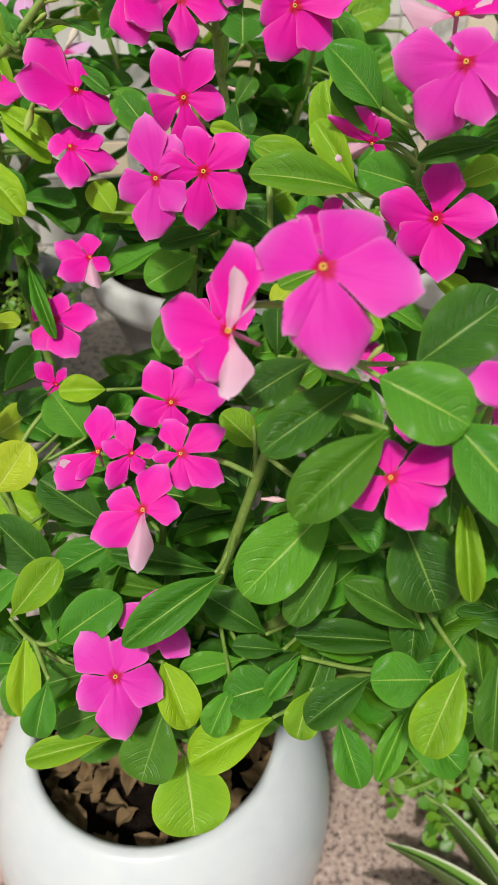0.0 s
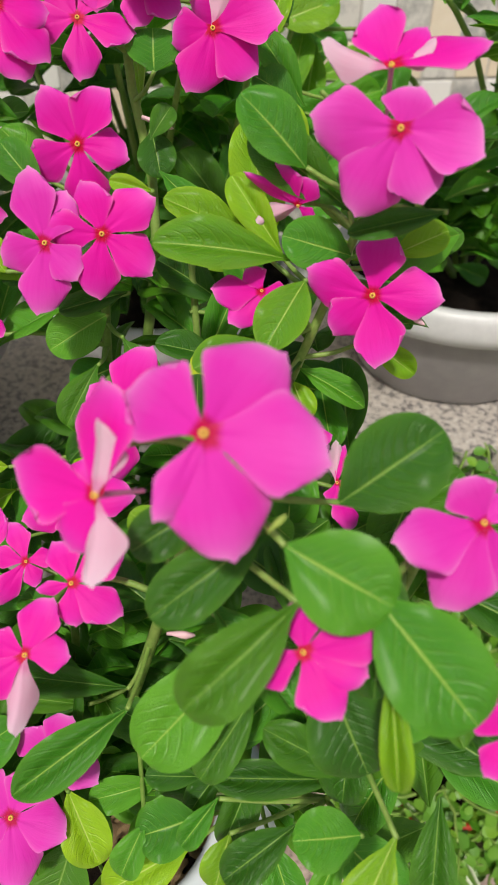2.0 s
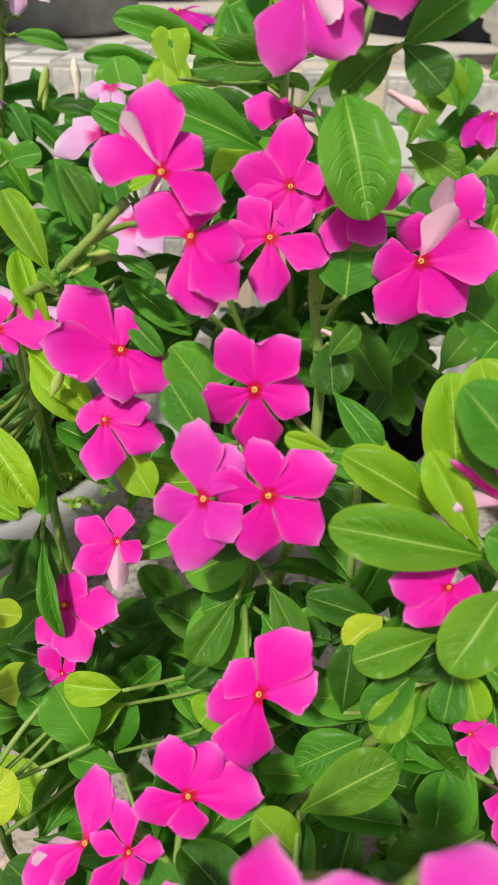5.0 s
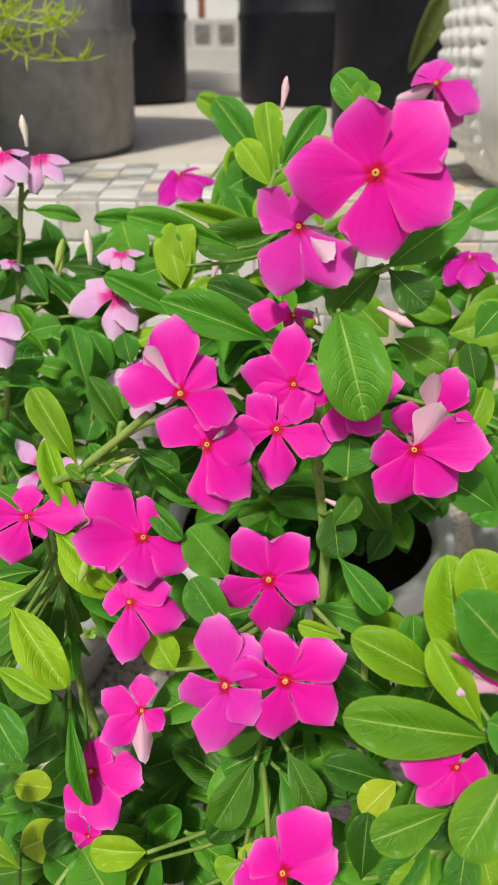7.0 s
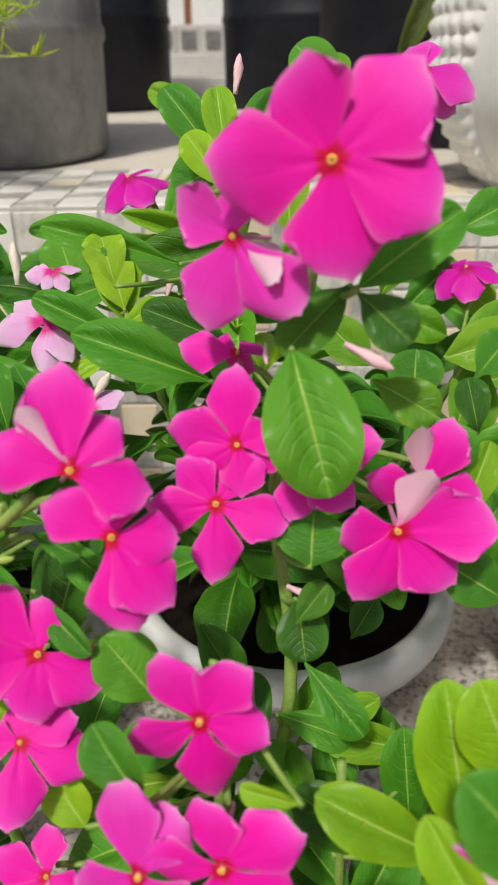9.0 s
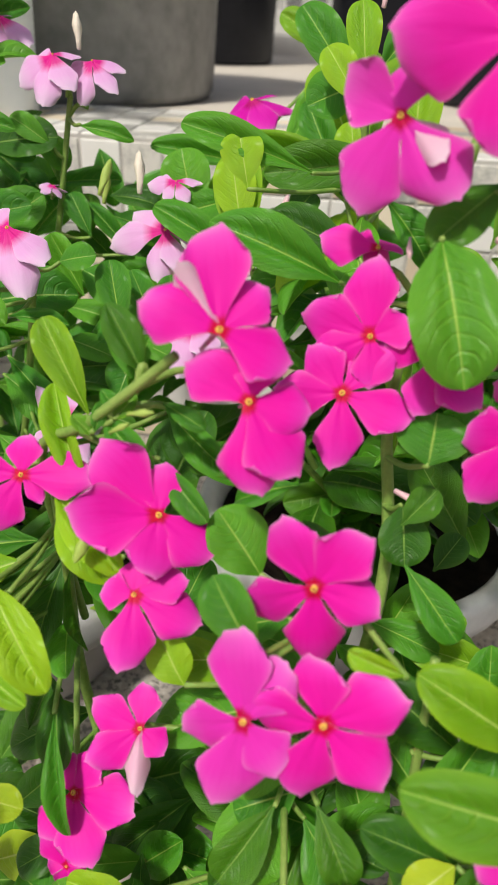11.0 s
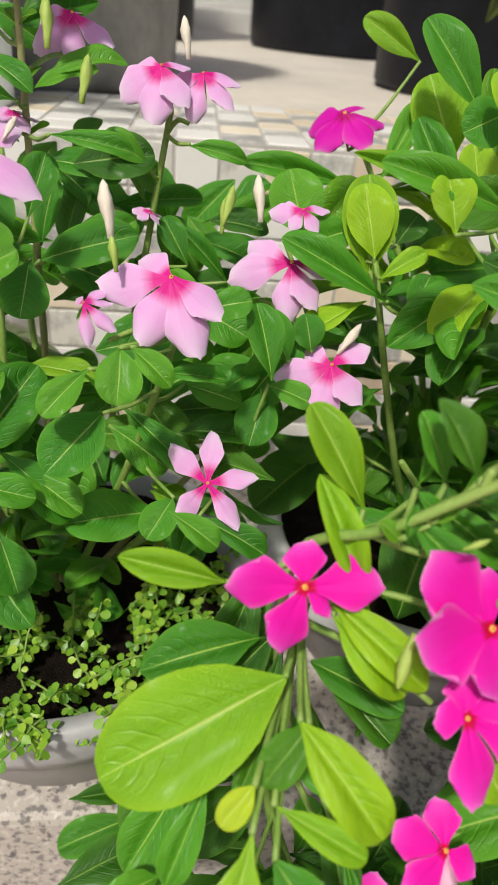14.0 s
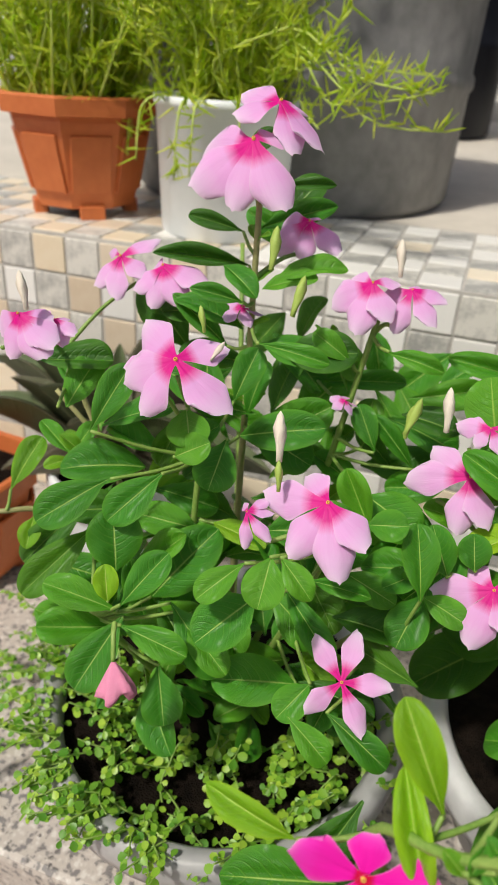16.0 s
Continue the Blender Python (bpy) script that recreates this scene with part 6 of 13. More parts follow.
leaf_mm(plant_w, -89, 265, 396, -62, 238, 401, 0.4, 0.1, 0.9, 21, "d", 0)
leaf_mm(plant_w, 26, 322, 608, 6, 354, 603, -0.7, -0.4, 0.6, 19, "d", 0)
leaf_mm(plant_w, -126, 281, 528, -115, 319, 530, -0.4, 0.3, 0.9, 22, "d", 1)
leaf_mm(plant_w, -91, 269, 417, -70, 260, 434, 0.3, -0.1, 1.0, 13, "d", 3)
leaf_mm(plant_w, -38, 258, 586, -18, 271, 606, -0.1, 0.1, 1.0, 18, "g", 0)
leaf_mm(plant_w, -57, 242, 418, -29, 240, 408, 0.0, 0.1, 1.0, 13, "g", 5)
leaf_mm(plant_w, -46, 312, 457, -10, 291, 477, 0.4, -0.4, 0.8, 19, "g", 0)
leaf_mm(plant_w, 26, 312, 624, -5, 301, 632, -0.3, -0.5, 0.8, 19, "g", 0)
leaf_mm(plant_w, -48, 264, 546, -35, 290, 568, -0.5, -0.6, 0.6, 16, "g", 4)
leaf_mm(plant_w, 63, 228, 557, 86, 247, 555, 0.1, 0.8, 0.6, 15, "g", 3)
leaf_mm(plant_w, -127, 286, 500, -129, 312, 493, 0.2, 0.1, 1.0, 15, "d", 4)
leaf_mm(plant_w, -5, 353, 587, -18, 385, 606, 0.4, -0.5, 0.8, 23, "g", 3)
leaf_mm(plant_w, -91, 258, 393, -107, 293, 393, -0.2, -0.3, 0.9, 19, "g", 1)
leaf_mm(plant_w, -51, 316, 511, -53, 279, 523, -0.3, 0.2, 0.9, 17, "d", 5)
leaf_mm(plant_w, -97, 269, 426, -70, 262, 425, -0.4, 0.4, 0.8, 16, "d", 0)
leaf_mm(plant_w, -41, 257, 576, -12, 282, 574, -0.3, -0.9, 0.4, 19, "g", 4)
leaf_mm(plant_w, -19, 315, 504, -13, 335, 523, 0.1, 0.3, 0.9, 12, "g", 4)
leaf_mm(plant_w, -102, 280, 399, -111, 317, 424, -0.5, -0.5, 0.8, 21, "g", 2)
leaf_mm(plant_w, -65, 248, 555, -107, 232, 541, 0.1, -0.2, 1.0, 24, "g", 0)
leaf_mm(plant_w, -25, 307, 518, -53, 297, 544, -0.3, 0.1, 0.9, 23, "d", 1)
leaf_mm(plant_w, -104, 224, 499, -113, 265, 517, 0.5, 0.2, 0.8, 25, "d", 0)
leaf_mm(plant_w, -49, 264, 467, -12, 256, 467, 0.2, 0.5, 0.9, 17, "g", 3)
leaf_mm(plant_w, -32, 345, 590, -2, 355, 617, 0.4, -0.2, 0.9, 21, "g", 1)
leaf_mm(plant_w, 14, 211, 630, 40, 182, 610, 0.4, -0.1, 0.9, 27, "g", 5)
leaf_mm(plant_w, -55, 307, 442, -41, 271, 434, -0.5, 0.2, 0.9, 21, "d", 3)
leaf_mm(plant_w, -117, 271, 465, -93, 276, 453, -0.1, -0.1, 1.0, 12, "g", 3)
leaf_mm(plant_w, -110, 271, 466, -69, 274, 472, -0.1, -0.4, 0.9, 18, "d", 1)
leaf_mm(plant_w, -101, 213, 524, -86, 249, 530, 0.2, 0.4, 0.9, 24, "g", 2)
leaf_mm(plant_w, 32, 212, 484, 64, 192, 508, 0.4, -0.8, 0.5, 23, "g", 5)
leaf_mm(plant_w, -70, 252, 416, -56, 268, 432, -0.1, 0.6, 0.8, 14, "d", 3)
leaf_mm(plant_w, -90, 247, 455, -75, 271, 479, 0.4, 0.1, 0.9, 20, "d", 4)
leaf_mm(plant_w, 12, 247, 498, 31, 272, 527, -0.3, 0.0, 0.9, 23, "g", 4)
leaf_mm(plant_w, -137, 368, 664, -125, 341, 666, -0.3, -0.4, 0.9, 14, "g", 2)
leaf_mm(plant_w, -19, 243, 469, -46, 227, 468, -0.3, -0.0, 1.0, 14, "d", 3)
leaf_mm(plant_w, -68, 222, 471, -74, 188, 484, -0.2, 0.0, 1.0, 23, "d", 3)
leaf_mm(plant_w, 66, 198, 532, 97, 207, 560, 0.1, -0.1, 1.0, 21, "d", 3)
leaf_mm(plant_w, -44, 333, 573, -42, 300, 568, -0.6, 0.1, 0.8, 20, "d", 3)
leaf_mm(plant_w, -83, 251, 420, -108, 265, 413, 0.4, 0.0, 0.9, 17, "g", 0)
leaf_mm(plant_w, -73, 270, 400, -94, 254, 420, -0.9, -0.1, 0.3, 15, "g", 0)
leaf_mm(plant_w, -69, 320, 436, -101, 336, 432, 0.7, 0.1, 0.7, 22, "g", 1)
leaf_mm(plant_w, 9, 236, 463, -1, 274, 483, -0.4, -0.1, 0.9, 26, "d", 0)
leaf_mm(plant_w, -33, 355, 534, 3, 349, 519, -0.5, -0.3, 0.8, 20, "g", 4)
leaf_mm(plant_w, -66, 264, 484, -108, 262, 480, -0.1, 0.3, 1.0, 22, "g", 3)
leaf_mm(plant_w, -21, 331, 474, -57, 353, 469, -0.2, 0.2, 1.0, 18, "g", 1)
leaf_mm(plant_w, -4, 244, 466, 2, 214, 463, -0.6, 0.1, 0.8, 13, "d", 3)
leaf_mm(plant_w, -54, 363, 556, -82, 366, 562, 0.2, 0.1, 1.0, 17, "g", 1)
leaf_mm(plant_w, -54, 322, 434, -33, 348, 431, -0.0, -0.1, 1.0, 16, "g", 5)
leaf_mm(plant_w, -97, 210, 508, -64, 208, 519, 0.2, 0.4, 0.9, 22, "d", 1)
leaf_mm(plant_w, 51, 215, 596, 7, 211, 613, -0.0, 0.7, 0.8, 22, "g", 0)
leaf_mm(plant_w, -122, 288, 481, -120, 319, 485, -0.3, 0.5, 0.8, 14, "d", 0)
leaf_mm(plant_w, -107, 364, 521, -72, 355, 550, 0.2, -0.2, 1.0, 21, "g", 1)
leaf_mm(plant_w, -23, 308, 531, -51, 302, 532, -0.4, 0.6, 0.7, 14, "d", 0)
leaf_mm(plant_w, -109, 267, 416, -124, 225, 419, 0.4, 0.0, 0.9, 20, "d", 0)
leaf_mm(plant_w, -49, 264, 526, -26, 293, 509, 0.7, 0.5, 0.4, 20, "g", 0)
leaf_mm(plant_w, -85, 266, 372, -107, 280, 368, -0.3, 0.5, 0.8, 16, "g", 5)
leaf_mm(plant_w, -25, 253, 455, -57, 247, 469, 0.5, 0.1, 0.9, 20, "g", 2)
leaf_mm(plant_w, 2, 311, 560, -24, 306, 565, 0.7, -0.2, 0.7, 16, "g", 2)
leaf_mm(plant_w, -6, 253, 431, 21, 243, 429, 0.1, -0.0, 1.0, 15, "g", 2)
leaf_mm(plant_w, -46, 316, 432, -10, 322, 442, 0.6, 0.0, 0.8, 20, "d", 1)
leaf_mm(plant_w, -42, 255, 557, -17, 256, 567, 0.8, -0.1, 0.6, 15, "d", 1)
leaf_mm(plant_w, -15, 243, 552, -6, 271, 551, 0.1, -0.4, 0.9, 14, "d", 3)
leaf_mm(plant_w, -56, 226, 484, -35, 241, 473, -0.1, 0.7, 0.7, 16, "g", 3)
leaf_mm(plant_w, -36, 365, 524, -13, 404, 531, 0.2, 0.5, 0.9, 27, "d", 3)
leaf_mm(plant_w, -72, 221, 501, -97, 229, 512, 0.5, -0.7, 0.6, 13, "d", 3)
leaf_mm(plant_w, -80, 243, 439, -110, 258, 437, 0.4, 0.6, 0.7, 14, "g", 4)
leaf_mm(plant_w, 5, 327, 558, 17, 297, 545, -0.1, 0.1, 1.0, 20, "d", 3)
leaf_mm(plant_w, -52, 256, 437, -22, 226, 435, -0.2, -0.1, 1.0, 20, "d", 4)
leaf_mm(plant_w, 46, 218, 492, 70, 231, 497, 0.9, 0.3, 0.4, 12, "g", 0)
leaf_mm(plant_w, -64, 252, 470, -68, 224, 489, 0.6, -0.3, 0.7, 18, "d", 4)
leaf_mm(plant_w, -125, 262, 477, -138, 224, 485, 0.0, -0.3, 1.0, 25, "d", 1)
leaf_mm(plant_w, -154, 378, 691, -192, 359, 689, 0.4, -0.3, 0.9, 21, "g", 4)
leaf_mm(plant_w, -140, 376, 681, -123, 349, 669, -0.0, -0.9, -0.4, 20, "d", 0)
leaf_mm(plant_w, -8, 248, 425, 4, 274, 439, 0.2, 0.5, 0.8, 14, "d", 0)
leaf_mm(plant_w, -68, 324, 443, -112, 314, 434, 0.4, 0.1, 0.9, 19, "d", 4)
leaf_mm(plant_w, -12, 345, 538, -35, 364, 539, -0.4, 0.2, 0.9, 17, "d", 1)
leaf_mm(plant_w, -52, 275, 468, -21, 308, 457, 0.7, 0.1, 0.7, 24, "g", 0)
leaf_mm(plant_w, -18, 332, 444, -1, 371, 449, 0.2, 0.3, 0.9, 20, "d", 1)
leaf_mm(plant_w, -142, 256, 567, -158, 231, 580, 0.2, 0.1, 1.0, 17, "g", 1)
leaf_mm(plant_w, -52, 326, 536, -67, 295, 548, -0.1, 0.1, 1.0, 22, "g", 1)
leaf_mm(plant_w, -109, 267, 487, -65, 256, 494, -0.3, 0.0, 1.0, 21, "g", 2)
leaf_mm(plant_w, 1, 331, 572, 4, 304, 558, -0.6, -0.1, 0.8, 17, "g", 0)
leaf_mm(plant_w, -41, 339, 511, -24, 298, 497, 0.0, -0.1, 1.0, 28, "d", 2)
leaf_mm(plant_w, -142, 272, 541, -169, 277, 552, -0.0, 0.8, 0.6, 16, "d", 0)
leaf_mm(plant_w, 64, 316, 687, 96, 336, 682, 0.0, 0.3, 1.0, 21, "d", 3)
leaf_mm(plant_w, -135, 380, 521, -168, 409, 504, -0.8, 0.2, 0.6, 28, "d", 5)
leaf_mm(plant_w, 21, 324, 610, 0, 354, 628, -0.4, 0.6, 0.7, 24, "d", 2)
leaf_mm(plant_w, -70, 331, 473, -94, 329, 484, -0.0, 0.6, 0.8, 13, "g", 0)
leaf_mm(plant_w, -7, 308, 510, 18, 298, 502, -0.0, -0.3, 0.9, 14, "d", 0)
leaf_mm(plant_w, -104, 333, 426, -140, 313, 434, 0.7, 0.6, 0.4, 19, "d", 2)
leaf_mm(plant_w, 53, 221, 584, 20, 238, 587, 0.6, -0.3, 0.7, 21, "g", 0)
leaf_mm(plant_w, -60, 343, 522, -83, 362, 525, -0.0, 0.2, 1.0, 18, "d", 0)
leaf_mm(plant_w, -114, 344, 431, -148, 359, 421, -0.4, -0.2, 0.9, 17, "d", 1)
leaf_mm(plant_w, -53, 364, 516, -77, 400, 501, 0.5, 0.4, 0.7, 24, "d", 1)
leaf_mm(plant_w, -12, 369, 661, -33, 396, 662, -0.0, 0.6, 0.8, 20, "g", 4)
leaf_mm(plant_w, 17, 311, 596, -9, 301, 582, 0.2, -0.3, 0.9, 20, "g", 2)
leaf_mm(plant_w, -55, 231, 472, -19, 251, 457, -0.0, 0.4, 0.9, 25, "d", 5)
leaf_mm(plant_w, -99, 284, 427, -79, 308, 440, 0.3, -0.1, 0.9, 18, "g", 3)
leaf_mm(plant_w, -55, 332, 443, -43, 366, 431, 0.2, -0.2, 1.0, 21, "g", 5)
leaf_mm(plant_w, -40, 242, 586, -19, 213, 603, 0.9, 0.1, 0.5, 19, "g", 5)
leaf_mm(plant_w, -119, 345, 466, -146, 336, 488, 0.5, 0.3, 0.8, 22, "g", 2)
leaf_mm(plant_w, -60, 207, 487, -52, 177, 488, 0.1, 0.2, 1.0, 19, "g", 2)
leaf_mm(plant_w, 76, 209, 617, 83, 175, 614, -0.3, -0.5, 0.8, 16, "d", 5)
leaf_mm(plant_w, -49, 252, 472, -89, 253, 477, -0.2, 0.3, 0.9, 22, "d", 5)
leaf_mm(plant_w, -34, 261, 461, -18, 284, 456, -0.2, 0.4, 0.9, 12, "d", 1)
leaf_mm(plant_w, -37, 247, 522, -79, 267, 523, 0.1, 0.1, 1.0, 20, "g", 5)
leaf_mm(plant_w, -31, 399, 645, -39, 425, 662, -0.1, 0.3, 1.0, 17, "d", 0)
leaf_mm(plant_w, -61, 243, 454, -42, 273, 435, 0.4, -0.8, 0.4, 23, "g", 2)
leaf_mm(plant_w, -69, 265, 389, -55, 291, 379, 0.3, -0.3, 0.9, 16, "g", 0)
leaf_mm(plant_w, -32, 387, 655, -62, 367, 655, -0.7, -0.1, 0.7, 17, "d", 1)
leaf_mm(plant_w, -118, 271, 478, -78, 276, 504, 0.3, -0.1, 0.9, 24, "g", 0)
leaf_mm(plant_w, 59, 230, 565, 69, 255, 574, 0.3, 0.0, 1.0, 16, "d", 5)
leaf_mm(plant_w, 64, 187, 509, 94, 165, 493, 0.4, -0.6, 0.6, 25, "g", 2)
leaf_mm(plant_w, -52, 346, 494, -55, 377, 499, 0.3, -0.3, 0.9, 14, "g", 5)
leaf_mm(plant_w, -96, 248, 452, -93, 272, 466, -0.3, -0.1, 0.9, 15, "g", 1)
leaf_mm(plant_w, -84, 250, 425, -120, 263, 453, -0.1, -0.2, 1.0, 26, "d", 5)
leaf_mm(plant_w, -51, 350, 667, -92, 341, 650, 0.0, -0.1, 1.0, 24, "g", 2)
leaf_mm(plant_w, -24, 237, 500, -2, 209, 521, -0.1, -0.3, 1.0, 18, "d", 0)
leaf_mm(plant_w, -38, 359, 537, -15, 378, 545, 0.1, -0.3, 1.0, 18, "g", 4)
leaf_mm(plant_w, -105, 224, 471, -131, 210, 474, -0.1, 0.6, 0.8, 15, "d", 4)
leaf_mm(plant_w, -65, 257, 374, -34, 254, 360, 0.3, -0.8, 0.6, 14, "g", 5)
leaf_mm(plant_w, -3, 340, 537, -31, 373, 526, 0.3, 0.5, 0.8, 25, "d", 0)
leaf_mm(plant_w, -83, 254, 375, -112, 228, 378, 0.7, 0.0, 0.8, 21, "d", 4)
leaf_mm(plant_w, -74, 256, 474, -97, 239, 476, -0.1, -0.0, 1.0, 17, "g", 3)
leaf_mm(plant_w, -121, 217, 509, -159, 230, 520, 0.0, 0.4, 0.9, 25, "d", 4)
leaf_mm(plant_w, -57, 332, 456, -61, 360, 444, 0.1, 0.9, 0.4, 15, "d", 4)
leaf_mm(plant_w, 27, 311, 584, 57, 306, 604, 0.4, -0.2, 0.9, 18, "g", 1)
leaf_mm(plant_w, -0, 243, 488, -13, 215, 512, -0.1, 0.3, 0.9, 17, "d", 5)
leaf_mm(plant_w, -57, 253, 534, -87, 221, 524, 0.5, -0.7, 0.5, 27, "d", 4)
leaf_mm(plant_w, -45, 426, 751, -78, 443, 757, 0.5, 0.6, 0.7, 22, "g", 2)
leaf_mm(plant_w, -75, 261, 403, -43, 283, 407, 0.5, 0.4, 0.8, 24, "d", 2)
leaf_mm(plant_w, 35, 240, 529, 56, 268, 541, -0.2, 0.2, 1.0, 18, "g", 2)
leaf_mm(plant_w, -57, 335, 503, -81, 352, 513, -0.2, -0.4, 0.9, 18, "g", 4)
leaf_mm(plant_w, 16, 257, 513, 11, 288, 520, 0.5, 0.3, 0.8, 15, "g", 5)
leaf_mm(plant_w, -53, 261, 505, -22, 256, 509, -0.5, 0.0, 0.9, 14, "g", 4)
leaf_mm(plant_w, -16, 391, 643, 17, 394, 629, 0.5, 0.4, 0.7, 17, "d", 4)
leaf_mm(plant_w, -35, 332, 429, -46, 376, 423, 0.4, -0.0, 0.9, 19, "g", 5)
leaf_mm(plant_w, -42, 303, 473, -88, 293, 470, 0.8, -0.0, 0.6, 21, "g", 1)
leaf_mm(plant_w, -39, 294, 453, -51, 268, 463, -0.1, 0.0, 1.0, 13, "g", 2)
leaf_mm(plant_w, -16, 293, 506, -10, 256, 510, 0.2, -0.4, 0.9, 21, "g", 0)
leaf_mm(plant_w, -65, 243, 428, -22, 246, 431, 0.6, -0.0, 0.8, 25, "g", 2)
leaf_mm(plant_w, -21, 385, 654, -7, 360, 661, 0.1, 0.2, 1.0, 18, "g", 1)
leaf_mm(plant_w, -105, 280, 409, -113, 305, 423, -0.7, 0.7, 0.2, 13, "g", 4)
leaf_mm(plant_w, -54, 346, 510, -68, 383, 503, -0.6, 0.1, 0.8, 21, "g", 4)
leaf_mm(plant_w, -60, 243, 435, -18, 253, 444, 0.4, -0.4, 0.8, 27, "g", 3)
leaf_mm(plant_w, -48, 270, 527, -38, 296, 515, 0.5, -0.6, 0.7, 15, "d", 0)
leaf_mm(plant_w, -105, 374, 516, -70, 391, 521, -0.6, 0.2, 0.8, 17, "g", 4)
leaf_mm(plant_w, -10, 345, 558, -45, 364, 554, 0.2, -0.1, 1.0, 18, "d", 5)
leaf_mm(plant_w, -66, 217, 481, -67, 182, 503, 0.3, 0.1, 1.0, 23, "d", 2)
leaf_mm(plant_w, 7, 332, 537, 37, 316, 546, 0.4, -0.0, 0.9, 17, "g", 4)
leaf_mm(plant_w, -37, 256, 531, 2, 252, 512, 0.8, 0.3, 0.5, 19, "d", 2)
leaf_mm(plant_w, -36, 371, 545, -28, 395, 540, 0.8, -0.5, 0.4, 14, "g", 5)
leaf_mm(plant_w, 35, 209, 500, 7, 231, 485, -0.5, 0.2, 0.8, 22, "d", 4)
leaf_mm(plant_w, -20, 320, 446, 7, 335, 472, -0.5, -0.2, 0.8, 21, "d", 0)
leaf_mm(plant_w, -129, 374, 558, -92, 359, 565, 0.6, -0.0, 0.8, 20, "d", 1)
leaf_mm(plant_w, -71, 237, 456, -83, 265, 446, -0.3, -0.3, 0.9, 15, "d", 2)
leaf_mm(plant_w, -8, 338, 574, -33, 332, 590, -0.6, 0.2, 0.8, 17, "d", 0)
leaf_mm(plant_w, -129, 370, 530, -165, 364, 526, 0.4, 0.2, 0.9, 22, "g", 2)
leaf_mm(plant_w, -71, 242, 447, -74, 266, 464, -0.5, 0.3, 0.8, 13, "d", 3)
leaf_mm(plant_w, 90, 227, 634, 116, 248, 628, -0.2, -0.5, 0.8, 16, "d", 0)
leaf_mm(plant_w, -61, 232, 471, -32, 257, 470, -0.3, -0.1, 0.9, 18, "g", 4)
leaf_mm(plant_w, -45, 257, 533, -19, 255, 521, -0.6, -0.5, 0.6, 13, "g", 3)
leaf_mm(plant_w, -21, 248, 411, -37, 271, 405, -0.6, 0.1, 0.8, 16, "g", 1)
leaf_mm(plant_w, -102, 325, 424, -102, 296, 410, -0.5, 0.2, 0.9, 19, "d", 1)
leaf_mm(plant_w, -62, 276, 406, -36, 292, 413, -0.1, -0.7, 0.7, 20, "g", 4)
leaf_mm(plant_w, -51, 354, 676, -80, 355, 679, 0.4, -0.9, 0.2, 13, "g", 1)
leaf_mm(plant_w, -60, 261, 557, -82, 275, 563, -0.7, 0.0, 0.7, 11, "g", 0)
leaf_mm(plant_w, -63, 270, 395, -30, 245, 395, 0.3, 0.6, 0.8, 25, "g", 1)
leaf_mm(plant_w, -97, 220, 467, -90, 190, 495, 0.3, 0.1, 1.0, 24, "g", 0)
leaf_mm(plant_w, -64, 288, 426, -62, 319, 418, -0.2, 0.4, 0.9, 16, "d", 4)
leaf_mm(plant_w, -58, 367, 556, -85, 377, 560, 0.1, 0.1, 1.0, 15, "g", 4)
leaf_mm(plant_w, -99, 268, 402, -78, 231, 397, 0.4, 0.2, 0.9, 21, "g", 3)
leaf_mm(plant_w, -2, 220, 469, -32, 213, 481, 0.0, 0.7, 0.7, 19, "g", 1)
leaf_mm(plant_w, -130, 264, 483, -150, 248, 502, -0.1, -0.2, 1.0, 18, "g", 3)
leaf_mm(plant_w, -21, 295, 510, -27, 270, 521, -0.1, 0.2, 1.0, 16, "d", 1)
leaf_mm(plant_w, 33, 226, 547, -12, 230, 551, -0.1, 0.5, 0.9, 28, "g", 0)
leaf_mm(plant_w, 60, 222, 576, 55, 266, 592, -0.3, 0.3, 0.9, 25, "g", 4)
leaf_mm(plant_w, -104, 231, 478, -120, 262, 498, -0.0, 0.1, 1.0, 20, "g", 3)
leaf_mm(plant_w, 83, 213, 581, 119, 208, 577, 0.3, -0.1, 1.0, 18, "d", 2)
leaf_mm(plant_w, -97, 271, 400, -70, 251, 392, 0.4, -0.3, 0.9, 16, "d", 2)
leaf_mm(plant_w, -33, 271, 423, -48, 298, 433, 0.4, 0.4, 0.9, 15, "d", 1)
leaf_mm(plant_w, -40, 238, 486, -61, 209, 482, -0.1, 0.2, 1.0, 18, "d", 3)
leaf_mm(plant_w, 53, 322, 665, 61, 357, 646, 0.1, 0.8, 0.6, 21, "d", 3)
leaf_mm(plant_w, -132, 368, 567, -123, 333, 595, 0.6, 0.1, 0.8, 22, "g", 0)
leaf_mm(plant_w, -98, 231, 477, -87, 254, 496, -0.6, -0.6, 0.5, 15, "d", 1)
leaf_mm(plant_w, -72, 227, 493, -94, 244, 489, -0.2, 0.3, 0.9, 17, "d", 0)
leaf_mm(plant_w, -128, 258, 517, -127, 228, 505, -0.8, -0.6, -0.1, 16, "g", 3)
leaf_mm(plant_w, -115, 268, 409, -140, 251, 400, 0.4, 0.1, 0.9, 19, "d", 4)
leaf_mm(plant_w, -59, 273, 404, -22, 272, 427, 0.4, -0.3, 0.9, 26, "g", 5)
leaf_mm(plant_w, 34, 228, 594, -0, 199, 573, 0.1, -0.3, 0.9, 26, "d", 5)
leaf_mm(plant_w, 64, 202, 670, 63, 166, 644, 0.0, -0.5, 0.9, 24, "d", 1)
leaf_mm(plant_w, 69, 207, 581, 61, 175, 558, -0.2, -0.2, 1.0, 23, "d", 1)
